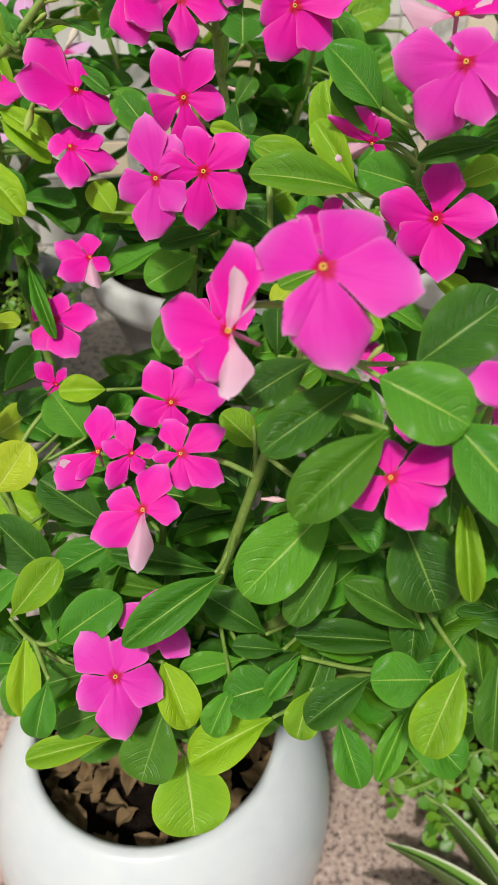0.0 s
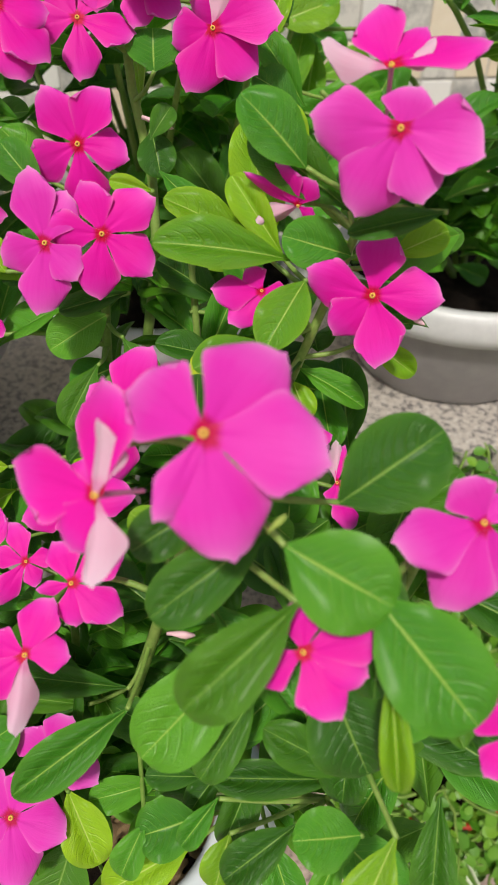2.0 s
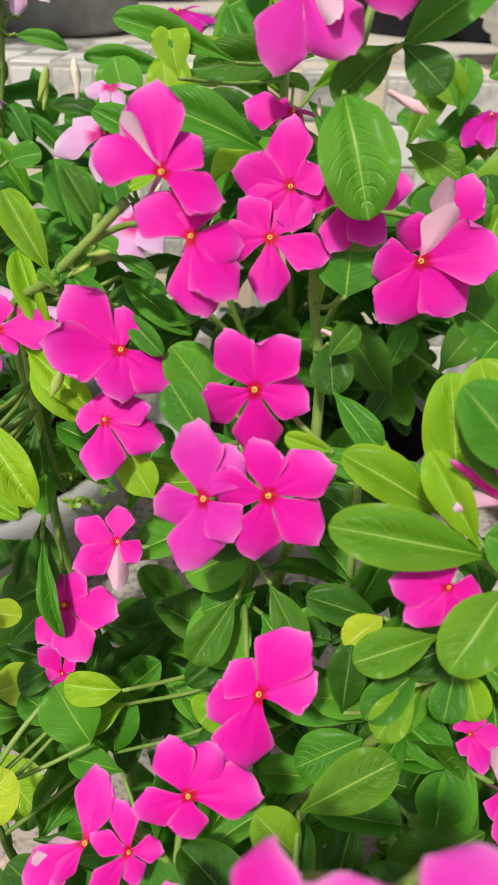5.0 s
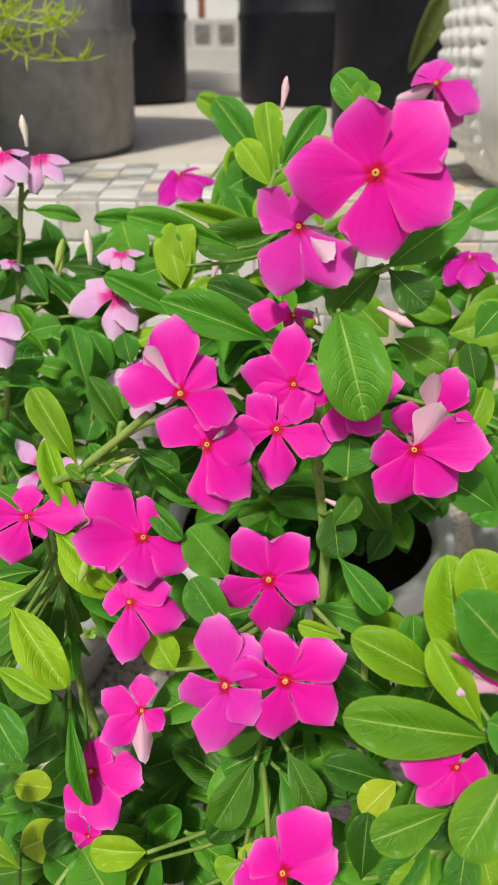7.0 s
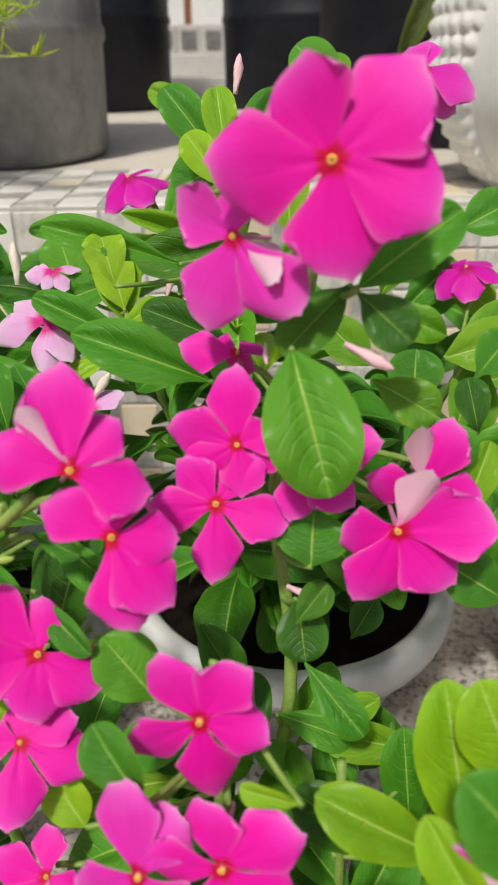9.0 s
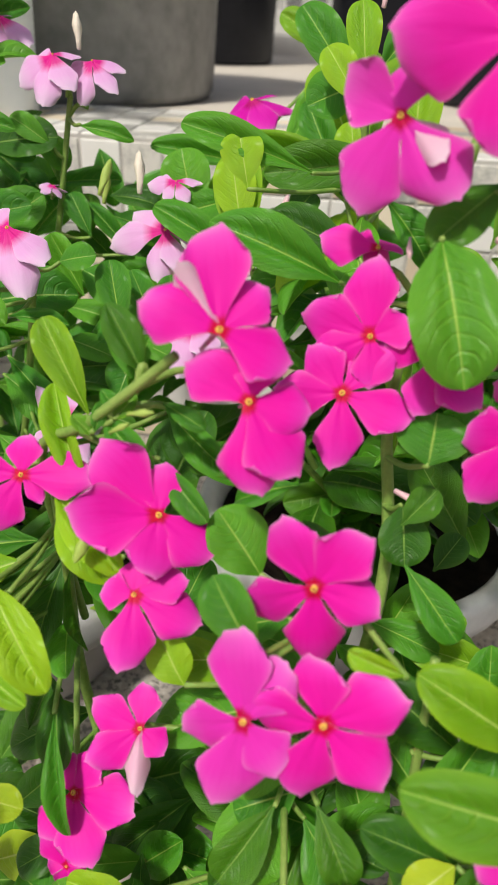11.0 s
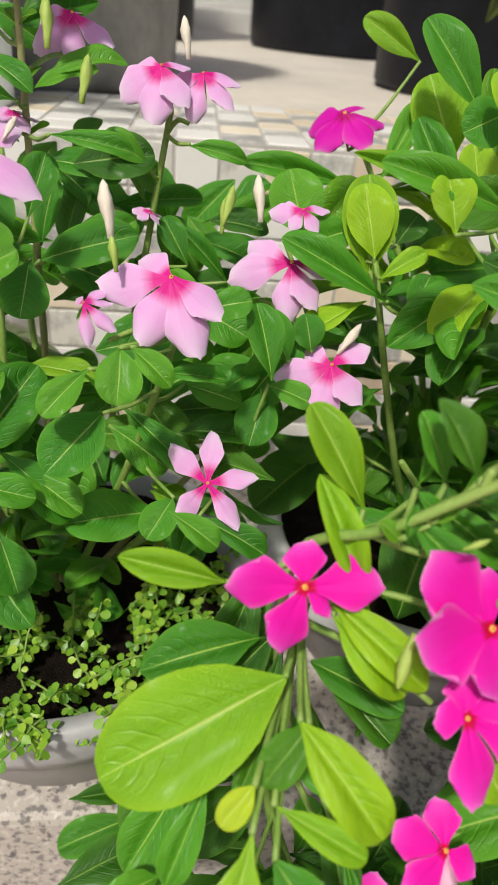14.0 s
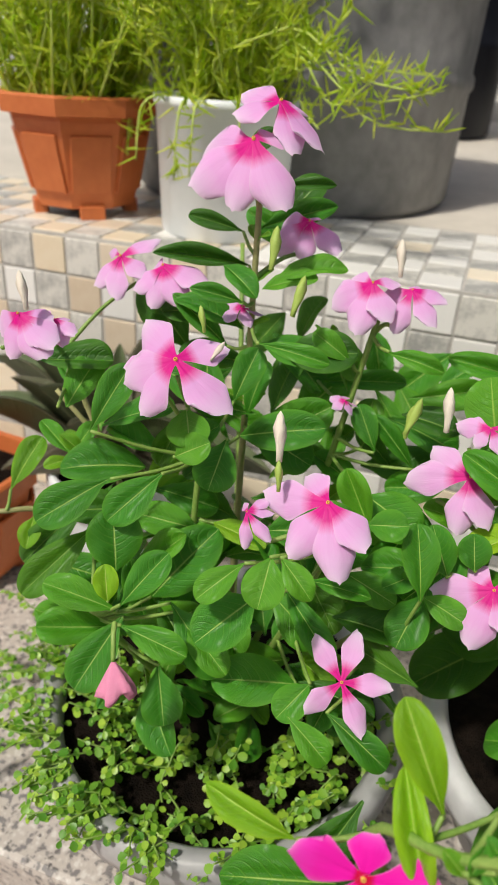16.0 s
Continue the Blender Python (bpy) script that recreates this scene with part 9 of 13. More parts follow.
leaf_mm(plant_a, -311, 469, 652, -294, 503, 647, 0.6, 0.4, 0.7, 24, "e", 3)
leaf_mm(plant_a, -261, 563, 733, -284, 556, 723, -0.2, -0.3, 0.9, 12, "h", 0)
leaf_mm(plant_a, -207, 508, 647, -218, 488, 668, -0.2, 0.1, 1.0, 18, "h", 0)
leaf_mm(plant_a, -304, 572, 612, -273, 588, 600, 0.8, 0.3, 0.5, 18, "e", 0)
leaf_mm(plant_a, -254, 510, 643, -276, 536, 670, 0.0, -0.2, 1.0, 26, "e", 0)
leaf_mm(plant_a, -252, 568, 706, -236, 588, 723, 0.3, -0.4, 0.9, 16, "h", 0)
leaf_mm(plant_a, -189, 554, 675, -229, 535, 663, 0.1, -0.4, 0.9, 24, "e", 0)
leaf_mm(plant_a, -364, 631, 760, -403, 646, 777, 0.5, -0.1, 0.9, 25, "h", 0)
leaf_mm(plant_a, -326, 484, 617, -353, 502, 620, -0.6, 0.2, 0.8, 16, "h", 4)
leaf_mm(plant_a, -203, 568, 661, -219, 587, 677, -0.1, 0.7, 0.7, 14, "e", 2)
leaf_mm(plant_a, -253, 535, 595, -274, 515, 604, 0.0, -0.5, 0.8, 16, "e", 1)
leaf_mm(plant_a, -155, 546, 717, -132, 515, 732, 0.3, -0.3, 0.9, 20, "e", 4)
leaf_mm(plant_a, -309, 463, 627, -289, 443, 615, 0.7, 0.6, 0.4, 14, "h", 3)
leaf_mm(plant_a, -288, 502, 718, -254, 500, 719, 0.7, -0.3, 0.6, 15, "h", 2)
leaf_mm(plant_a, -227, 501, 706, -230, 529, 716, 0.1, 0.1, 1.0, 15, "e", 4)
leaf_mm(plant_a, -229, 499, 642, -190, 491, 621, -0.1, -0.2, 1.0, 21, "e", 3)
leaf_mm(plant_a, -317, 523, 602, -271, 518, 595, 0.2, -0.8, 0.6, 25, "h", 5)
leaf_mm(plant_a, -308, 450, 640, -295, 425, 650, 0.2, 0.1, 1.0, 16, "h", 3)
leaf_mm(plant_a, -298, 561, 645, -298, 606, 654, -0.3, 0.9, 0.4, 20, "e", 5)
leaf_mm(plant_a, -187, 505, 657, -153, 494, 644, -0.2, -0.7, -0.6, 22, "e", 2)
leaf_mm(plant_a, -263, 562, 763, -296, 550, 756, 0.1, 0.1, 1.0, 21, "e", 1)
leaf_mm(plant_a, -309, 462, 622, -307, 436, 640, -0.0, -0.7, 0.7, 19, "e", 0)
leaf_mm(plant_a, -293, 543, 583, -324, 539, 570, -1.0, 0.3, 0.1, 15, "h", 4)
leaf_mm(plant_a, -173, 552, 721, -202, 551, 734, 0.1, -0.6, 0.8, 17, "e", 1)
leaf_mm(plant_a, -256, 506, 587, -268, 481, 593, 0.3, 0.0, 0.9, 18, "e", 3)
leaf_mm(plant_a, -316, 497, 628, -352, 476, 627, -0.1, -0.2, 1.0, 24, "e", 0)
leaf_mm(plant_a, -286, 519, 624, -250, 548, 633, 0.1, 0.0, 1.0, 26, "e", 4)
leaf_mm(plant_a, -255, 573, 725, -258, 597, 748, 0.1, 0.5, 0.9, 16, "e", 4)
leaf_mm(plant_a, -349, 512, 653, -343, 472, 651, 0.2, 0.1, 1.0, 23, "e", 4)
leaf_mm(plant_a, -302, 485, 678, -307, 449, 668, 0.3, 0.2, 0.9, 22, "e", 3)
leaf_mm(plant_a, -200, 555, 639, -169, 558, 657, -0.1, -0.5, 0.9, 22, "e", 3)
leaf_mm(plant_a, -350, 622, 754, -364, 598, 740, 0.4, -0.5, 0.8, 15, "e", 5)
leaf_mm(plant_a, -284, 545, 610, -319, 531, 627, 0.0, 0.0, 1.0, 23, "e", 3)
leaf_mm(plant_a, -224, 493, 658, -199, 483, 658, 0.1, -0.5, 0.8, 16, "h", 0)
leaf_mm(plant_a, -206, 562, 629, -183, 581, 637, -0.1, -0.6, 0.8, 14, "e", 2)
leaf_mm(plant_a, -219, 514, 622, -218, 487, 625, -0.3, -0.7, 0.7, 12, "e", 5)
leaf_mm(plant_a, -282, 516, 575, -247, 510, 576, 0.4, 0.0, 0.9, 19, "h", 1)
leaf_mm(plant_a, -310, 503, 590, -316, 544, 586, -0.8, -0.1, 0.6, 23, "e", 5)
leaf_mm(plant_a, -184, 516, 673, -165, 539, 700, 0.5, 0.2, 0.9, 22, "e", 3)
leaf_mm(plant_a, -302, 499, 603, -308, 478, 617, 0.5, -0.2, 0.9, 16, "h", 2)
leaf_mm(plant_a, -250, 548, 597, -276, 549, 586, -0.3, -0.5, 0.8, 15, "e", 1)
leaf_mm(plant_a, -347, 525, 660, -329, 543, 679, -0.2, -0.6, 0.8, 14, "h", 5)
leaf_mm(plant_a, -233, 497, 637, -197, 479, 623, 0.5, 0.4, 0.7, 20, "e", 1)
leaf_mm(plant_a, -200, 570, 648, -202, 613, 649, 0.2, 0.1, 1.0, 22, "e", 3)
leaf_mm(plant_a, -303, 481, 598, -276, 477, 592, -0.7, -0.2, 0.7, 13, "e", 2)
leaf_mm(plant_a, -289, 500, 614, -271, 478, 622, 0.0, 0.5, 0.8, 17, "e", 2)
leaf_mm(plant_a, -291, 505, 687, -251, 520, 710, -0.4, 0.5, 0.8, 26, "e", 0)
leaf_mm(plant_a, -259, 512, 565, -244, 476, 577, 0.6, 0.3, 0.8, 25, "e", 0)
leaf_mm(plant_a, -295, 504, 690, -257, 520, 703, -0.8, 0.6, -0.1, 26, "e", 1)
leaf_mm(plant_a, -247, 574, 783, -275, 600, 805, 0.2, 0.6, 0.8, 19, "h", 5)
leaf_mm(plant_a, -264, 567, 668, -263, 603, 699, 0.1, 0.6, 0.8, 26, "e", 5)
leaf_mm(plant_a, -312, 451, 633, -309, 424, 633, 0.4, 0.0, 0.9, 11, "e", 0)
leaf_mm(plant_a, -386, 521, 735, -417, 555, 725, 0.1, -0.7, 0.7, 28, "e", 0)
leaf_mm(plant_a, -234, 542, 604, -239, 515, 610, -0.5, 0.1, 0.8, 14, "e", 3)
leaf_mm(plant_a, -244, 551, 578, -216, 584, 576, 0.0, 0.6, 0.8, 19, "e", 4)
leaf_mm(plant_a, -305, 501, 635, -331, 473, 659, 0.2, -0.3, 0.9, 24, "e", 3)
leaf_mm(plant_a, -305, 474, 604, -291, 449, 603, 0.0, -0.2, 1.0, 15, "h", 5)
leaf_mm(plant_a, -327, 464, 670, -342, 500, 687, -0.2, -0.5, 0.9, 23, "e", 0)
leaf_mm(plant_a, -289, 504, 549, -266, 496, 538, -0.4, -0.3, 0.9, 12, "e", 1)
leaf_mm(plant_a, -250, 512, 636, -243, 533, 656, -0.0, -0.2, 1.0, 16, "e", 4)
leaf_mm(plant_a, -205, 554, 645, -236, 528, 662, -0.0, -0.6, 0.8, 19, "e", 5)
leaf_mm(plant_a, -234, 545, 594, -199, 544, 605, -0.1, 0.1, 1.0, 22, "e", 5)
leaf_mm(plant_a, -297, 484, 600, -269, 473, 627, 0.3, 0.1, 1.0, 24, "e", 2)
leaf_mm(plant_a, -240, 497, 699, -264, 506, 721, -0.3, 0.3, 0.9, 19, "e", 1)
leaf_mm(plant_a, -317, 528, 582, -279, 540, 601, 0.1, 0.5, 0.9, 26, "h", 3)
leaf_mm(plant_a, -350, 530, 699, -325, 548, 711, 0.9, -0.4, 0.2, 16, "e", 3)
leaf_mm(plant_a, -359, 534, 694, -355, 560, 714, 0.6, 0.0, 0.8, 19, "h", 3)
leaf_mm(plant_a, -328, 511, 615, -320, 485, 631, 0.1, 0.2, 1.0, 16, "e", 2)
leaf_mm(plant_a, -369, 513, 709, -356, 477, 703, -0.3, -0.7, 0.6, 23, "e", 1)
leaf_mm(plant_a, -251, 568, 685, -230, 586, 695, 0.1, -0.0, 1.0, 17, "e", 3)
leaf_mm(plant_a, -245, 531, 579, -234, 559, 566, -0.5, 0.0, 0.9, 19, "h", 1)
leaf_mm(plant_a, -298, 482, 587, -281, 455, 605, 0.8, 0.5, 0.4, 15, "e", 5)
leaf_mm(plant_a, -370, 511, 744, -349, 503, 759, 0.3, 0.2, 0.9, 14, "h", 0)
leaf_mm(plant_a, -310, 554, 737, -339, 558, 755, -0.1, 0.1, 1.0, 15, "e", 5)
leaf_mm(plant_a, -241, 511, 647, -228, 548, 637, -0.1, -0.2, 1.0, 20, "e", 5)
leaf_mm(plant_a, -330, 614, 726, -296, 614, 711, 0.1, 0.5, 0.9, 22, "e", 0)
leaf_mm(plant_a, -255, 514, 580, -265, 487, 585, -0.0, 0.5, 0.9, 16, "e", 5)
leaf_mm(plant_a, -338, 529, 615, -347, 556, 608, 0.1, 0.6, 0.8, 12, "e", 5)
leaf_mm(plant_a, -262, 553, 636, -228, 559, 657, 0.0, 0.1, 1.0, 22, "e", 2)
leaf_mm(plant_a, -264, 520, 562, -271, 494, 554, 0.1, -0.4, 0.9, 17, "e", 4)
leaf_mm(plant_a, -304, 462, 622, -272, 431, 614, -0.6, 0.0, 0.8, 27, "e", 1)
leaf_mm(plant_a, -311, 494, 598, -323, 534, 593, -0.4, 0.1, 0.9, 19, "e", 3)
leaf_mm(plant_a, -311, 621, 846, -335, 605, 865, 0.1, -0.9, 0.4, 16, "e", 2)
leaf_mm(plant_a, -350, 567, 785, -382, 561, 823, 0.1, -0.7, 0.7, 27, "d", 4)
leaf_mm(plant_a, -334, 574, 812, -356, 548, 815, 0.4, -0.6, 0.7, 19, "d", 2)
leaf_mm(plant_a, -331, 627, 847, -308, 648, 884, 0.1, -0.9, 0.4, 23, "d", 2)
leaf_mm(plant_a, -338, 594, 891, -318, 602, 911, 0.4, -0.8, 0.5, 14, "d", 0)
leaf_mm(plant_a, -279, 556, 804, -241, 566, 811, 0.2, -0.8, 0.5, 24, "d", 2)
leaf_mm(plant_a, -292, 606, 737, -266, 629, 773, 0.4, -0.6, 0.7, 30, "e", 4)
leaf_mm(plant_a, -295, 545, 764, -290, 554, 797, 0.1, -0.7, 0.7, 18, "e", 0)
leaf_mm(plant_a, -313, 505, 780, -293, 495, 772, 0.3, -0.3, 0.9, 14, "d", 2)
leaf_mm(plant_a, -301, 538, 746, -313, 509, 737, 0.4, -0.3, 0.9, 18, "d", 0)
leaf_mm(plant_a, -331, 497, 742, -365, 466, 748, 0.4, -0.4, 0.8, 26, "e", 3)
leaf_mm(plant_a, -326, 482, 723, -354, 455, 729, 0.4, -0.5, 0.8, 20, "d", 3)
leaf_mm(plant_a, -303, 458, 671, -313, 460, 707, 0.5, -0.6, 0.7, 18, "e", 0)
leaf_mm(plant_a, -308, 439, 680, -337, 412, 686, 0.5, -0.4, 0.8, 23, "e", 5)
leaf_mm(plant_a, -313, 461, 699, -287, 477, 726, 0.5, -0.2, 0.9, 20, "e", 5)
leaf_mm(plant_a, -287, 474, 668, -288, 474, 694, 0.3, -0.6, 0.8, 15, "e", 3)
leaf_mm(plant_a, -298, 463, 685, -266, 453, 666, 0.6, -0.2, 0.8, 23, "d", 4)
leaf_mm(plant_a, -315, 485, 686, -280, 508, 713, 0.3, -0.6, 0.7, 25, "e", 4)
leaf_mm(plant_a, -233, 502, 643, -268, 469, 645, 0.3, -0.5, 0.8, 26, "d", 4)
leaf_mm(plant_a, -295, 479, 640, -294, 451, 620, 0.2, -0.4, 0.9, 16, "e", 0)
leaf_mm(plant_a, -291, 486, 698, -256, 470, 670, 0.3, -0.6, 0.7, 27, "d", 1)
leaf_mm(plant_a, -262, 507, 679, -222, 514, 679, -0.0, -0.7, 0.7, 22, "d", 4)
leaf_mm(plant_a, -213, 499, 657, -209, 477, 645, 0.4, -0.5, 0.8, 15, "d", 5)
leaf_mm(plant_a, -212, 466, 673, -172, 471, 671, 0.0, -0.2, 1.0, 19, "d", 0)
leaf_mm(plant_a, -239, 549, 718, -202, 550, 714, 0.3, -0.7, 0.6, 20, "e", 0)
leaf_mm(plant_a, -181, 550, 727, -180, 527, 716, 0.2, -0.5, 0.8, 13, "d", 2)
leaf_mm(plant_a, -188, 531, 705, -181, 507, 687, 0.2, -0.4, 0.9, 17, "d", 5)
leaf_mm(plant_a, -271, 593, 724, -248, 603, 745, 0.4, -0.5, 0.8, 17, "d", 5)
leaf_mm(plant_a, -227, 578, 717, -256, 564, 744, 0.1, -0.5, 0.8, 21, "e", 0)
leaf_mm(plant_a, -160, 563, 731, -183, 544, 747, 0.1, -0.6, 0.8, 18, "e", 0)
leaf_mm(plant_a, -150, 548, 709, -154, 546, 733, 0.2, -0.5, 0.8, 12, "d", 0)
leaf_mm(plant_a, -188, 518, 696, -162, 520, 701, -0.0, -0.8, 0.6, 14, "d", 5)
leaf_mm(plant_a, -364, 483, 712, -381, 443, 687, 0.6, -0.2, 0.8, 24, "d", 1)
leaf_mm(plant_a, -297, 560, 729, -256, 575, 740, 0.5, -0.4, 0.8, 23, "d", 0)
leaf_mm(plant_a, -351, 485, 767, -316, 501, 786, 0.2, -0.4, 0.9, 22, "e", 0)
leaf_mm(plant_a, -313, 582, 780, -348, 554, 790, 0.3, -0.7, 0.7, 22, "d", 0)
leaf_mm(plant_a, -213, 572, 780, -181, 573, 780, -0.2, -0.6, 0.8, 18, "d", 4)
leaf_mm(plant_a, -254, 593, 788, -271, 583, 811, 0.2, -0.5, 0.8, 15, "d", 0)
leaf_mm(plant_a, -223, 525, 688, -191, 523, 698, 0.2, -0.7, 0.7, 17, "d", 2)
leaf_mm(plant_a, -278, 494, 688, -250, 470, 664, 0.3, -0.4, 0.9, 24, "e", 1)
leaf_mm(plant_a, -280, 522, 705, -307, 489, 680, 0.4, -0.7, 0.6, 27, "d", 1)
leaf_mm(plant_a, -244, 516, 710, -206, 494, 686, 0.2, -0.6, 0.7, 28, "d", 0)
leaf_mm(plant_a, -307, 504, 760, -290, 505, 778, 0.3, -0.6, 0.8, 15, "e", 2)
leaf_mm(plant_a, -286, 542, 751, -248, 555, 780, 0.4, -0.8, 0.4, 27, "e", 2)
leaf_mm(plant_a, -219, 595, 731, -242, 590, 754, 0.0, -0.8, 0.7, 16, "d", 0)
leaf_mm(plant_a, -311, 601, 795, -273, 605, 765, 0.2, -0.4, 0.9, 25, "e", 2)
leaf_mm(plant_a, -169, 528, 720, -207, 520, 714, 0.1, -0.6, 0.8, 20, "e", 4)
leaf_mm(plant_a, -269, 670, 788, -254, 661, 753, 0.4, -0.8, 0.4, 20, "e", 3)
leaf_mm(plant_a, -215, 653, 761, -194, 667, 786, -0.1, -0.6, 0.8, 21, "e", 1)
leaf_mm(plant_a, -224, 616, 734, -189, 622, 727, 0.0, -0.8, 0.6, 21, "e", 5)
leaf_mm(plant_a, -242, 659, 757, -219, 654, 730, 0.0, -0.8, 0.6, 22, "e", 2)
leaf_mm(plant_a, -268, 626, 761, -307, 624, 781, 0.1, -0.9, 0.4, 26, "e", 2)
leaf_mm(plant_a, -297, 580, 750, -295, 605, 785, -0.1, -0.9, 0.4, 26, "d", 0)
leaf_mm(plant_a, -291, 493, 717, -326, 480, 723, 0.5, -0.5, 0.7, 19, "e", 2)
leaf_mm(plant_a, -227, 596, 763, -184, 609, 749, -0.2, -0.6, 0.8, 29, "e", 0)
leaf_mm(plant_a, -292, 536, 698, -332, 529, 711, 0.3, -0.7, 0.7, 22, "d", 4)
leaf_mm(plant_a, -216, 683, 778, -245, 665, 746, 0.3, -0.7, 0.6, 25, "e", 2)
leaf_mm(plant_a, -246, 529, 685, -210, 558, 702, -0.1, -0.4, 0.9, 30, "e", 2)
leaf_mm(plant_a, -187, 550, 740, -200, 526, 702, 0.3, -0.6, 0.7, 23, "e", 1)
leaf_mm(plant_a, -290, 548, 766, -325, 535, 770, 0.5, -0.5, 0.7, 18, "e", 5)
leaf_mm(plant_a, -314, 514, 775, -322, 494, 747, 0.4, -0.6, 0.7, 18, "d", 1)
leaf_mm(plant_a, -334, 509, 720, -297, 520, 715, 0.7, -0.5, 0.6, 23, "e", 1)
leaf_mm(plant_a, -227, 633, 761, -184, 647, 773, 0.2, -1.0, 0.2, 24, "e", 0)
leaf_mm(plant_a, -312, 529, 809, -305, 518, 771, 0.3, -0.9, 0.3, 22, "e", 4)
leaf_mm(plant_a, -183, 584, 737, -216, 573, 730, 0.2, -0.8, 0.5, 20, "e", 3)
leaf_mm(plant_a, -238, 592, 728, -191, 609, 733, -0.1, -0.7, 0.8, 27, "d", 4)
leaf_mm(plant_a, -353, 539, 783, -317, 552, 764, 0.4, -0.7, 0.6, 22, "e", 2)
leaf_mm(plant_a, -208, 491, 699, -172, 499, 699, 0.1, -0.3, 0.9, 20, "d", 4)
leaf_mm(plant_a, -337, 565, 755, -297, 579, 737, 0.5, -0.6, 0.6, 22, "e", 1)
leaf_mm(plant_a, -159, 492, 677, -197, 490, 688, -0.2, -0.6, 0.8, 20, "d", 0)
leaf_mm(plant_a, -298, 613, 787, -294, 629, 817, -0.2, -0.7, 0.7, 20, "d", 1)
leaf_mm(plant_a, -317, 630, 799, -332, 610, 775, 0.3, -0.8, 0.6, 21, "d", 2)
leaf_mm(plant_a, -391, 477, 799, -359, 506, 794, 0.4, -0.4, 0.8, 24, "d", 5)
leaf_mm(plant_a, -370, 479, 775, -364, 501, 801, 0.4, -0.6, 0.7, 19, "e", 2)
leaf_mm(plant_a, -254, 646, 756, -228, 642, 728, 0.4, -0.6, 0.7, 19, "e", 0)
leaf_mm(plant_a, -370, 452, 687, -333, 472, 675, 0.4, -0.5, 0.8, 22, "e", 2)
leaf_mm(plant_a, -249, 490, 737, -204, 507, 746, 0.2, -0.7, 0.7, 29, "e", 3)
leaf_mm(plant_a, -156, 525, 746, -178, 506, 710, 0.2, -0.9, 0.4, 26, "e", 3)
flower(plant_b, (-0.1499, 0.6442, 0.8282), (-0.20, -0.45, 0.87), "u", [(0.0231, 0.0073, 0.0025), (0.0009, 0.0237, 0.0057), (-0.0210, 0.0109, -0.0059), (-0.0122, -0.0134, -0.0163), (0.0151, -0.0156, -0.0111)], "10000")
flower(plant_b, (0.0580, 0.6518, 0.7791), (-0.26, -0.35, 0.90), "u", [(0.0136, 0.0176, 0.0048), (-0.0114, 0.0196, -0.0017), (-0.0187, -0.0029, -0.0126), (0.0018, -0.0187, -0.0128), (0.0218, -0.0061, -0.0020)], "00000")
flower(plant_b, (0.0244, 0.7313, 0.8850), (-0.06, -0.89, 0.46), "o", [(-0.0282, 0.0164, -0.0095), (-0.0024, 0.0209, 0.0199), (0.0359, 0.0017, -0.0106), (0.0250, 0.0060, -0.0256), (-0.0133, 0.0197, 0.0142)], "b0000")
leaf_mm(plant_b, -69.7, 598.6, 806.3, -78.0, 617.3, 861.4, -0.0, -1.0, 0.3, 18.6, "h", 2)
leaf_mm(plant_b, -45.0, 595.9, 807.8, -51.0, 614.2, 861.1, -0.1, -1.0, 0.3, 27.2, "l", 2)
leaf_mm(plant_b, -80.2, 601.3, 785.7, -110.9, 614.0, 835.4, 0.0, -0.9, 0.3, 23.1, "g", 0)
leaf_mm(plant_b, -73.5, 591.6, 797.0, -82.3, 601.3, 827.4, -0.0, -0.9, 0.3, 20.7, "l", 2)
leaf_mm(plant_b, -67.3, 605.1, 793.9, -139.3, 593.0, 819.5, 0.0, -0.9, 0.4, 13.6, "h", 4)
leaf_mm(plant_b, -87.4, 628.9, 813.8, -107.4, 639.9, 853.6, 0.0, -1.0, 0.3, 32.1, "l", 2)
leaf_mm(plant_b, -53.1, 578.5, 797.1, -14.5, 584.5, 819.2, -0.1, -0.9, 0.4, 14.6, "h", 4)
leaf_mm(plant_b, -125.9, 548.6, 777.9, -135.7, 559.0, 810.2, 0.1, -0.9, 0.4, 23.0, "l", 2)
leaf_mm(plant_b, -127.0, 551.7, 769.6, -134.1, 565.7, 813.3, -0.0, -0.9, 0.5, 27.4, "l", 2)
leaf_mm(plant_b, -116.3, 542.3, 758.7, -168.9, 534.2, 788.2, -0.0, -0.8, 0.6, 20.9, "g", 0)
leaf_mm(plant_b, -162.4, 576.3, 776.0, -174.0, 584.8, 807.7, 0.1, -0.9, 0.5, 28.9, "g", 2)
leaf_mm(plant_b, -139.1, 623.7, 794.4, -199.4, 601.7, 807.0, 0.1, -0.9, 0.5, 17.5, "g", 0)
leaf_mm(plant_b, -124.7, 626.1, 799.7, -107.8, 642.2, 840.3, -0.1, -0.9, 0.4, 19.2, "g", 0)
leaf_mm(plant_b, -110.0, 690.3, 856.1, -145.7, 684.7, 876.4, -0.0, -1.0, 0.3, 19.8, "h", 0)
leaf_mm(plant_b, -122.7, 533.2, 773.0, -103.1, 539.4, 787.1, -0.1, -0.8, 0.6, 13.1, "l", 0)
leaf_mm(plant_b, -81.0, 606.0, 838.3, -115.3, 609.3, 880.2, 0.2, -0.9, 0.3, 26.0, "g", 0)
leaf_mm(plant_b, -70.2, 553.5, 847.4, -77.1, 561.9, 881.4, 0.1, -0.9, 0.3, 19.3, "l", 0)
leaf_mm(plant_b, -61.7, 523.3, 854.0, -42.4, 532.6, 881.6, 0.1, -0.9, 0.3, 15.5, "g", 4)
leaf_mm(plant_b, -69.8, 545.5, 838.2, -88.6, 547.9, 862.6, 0.1, -0.9, 0.4, 19.2, "l", 0)
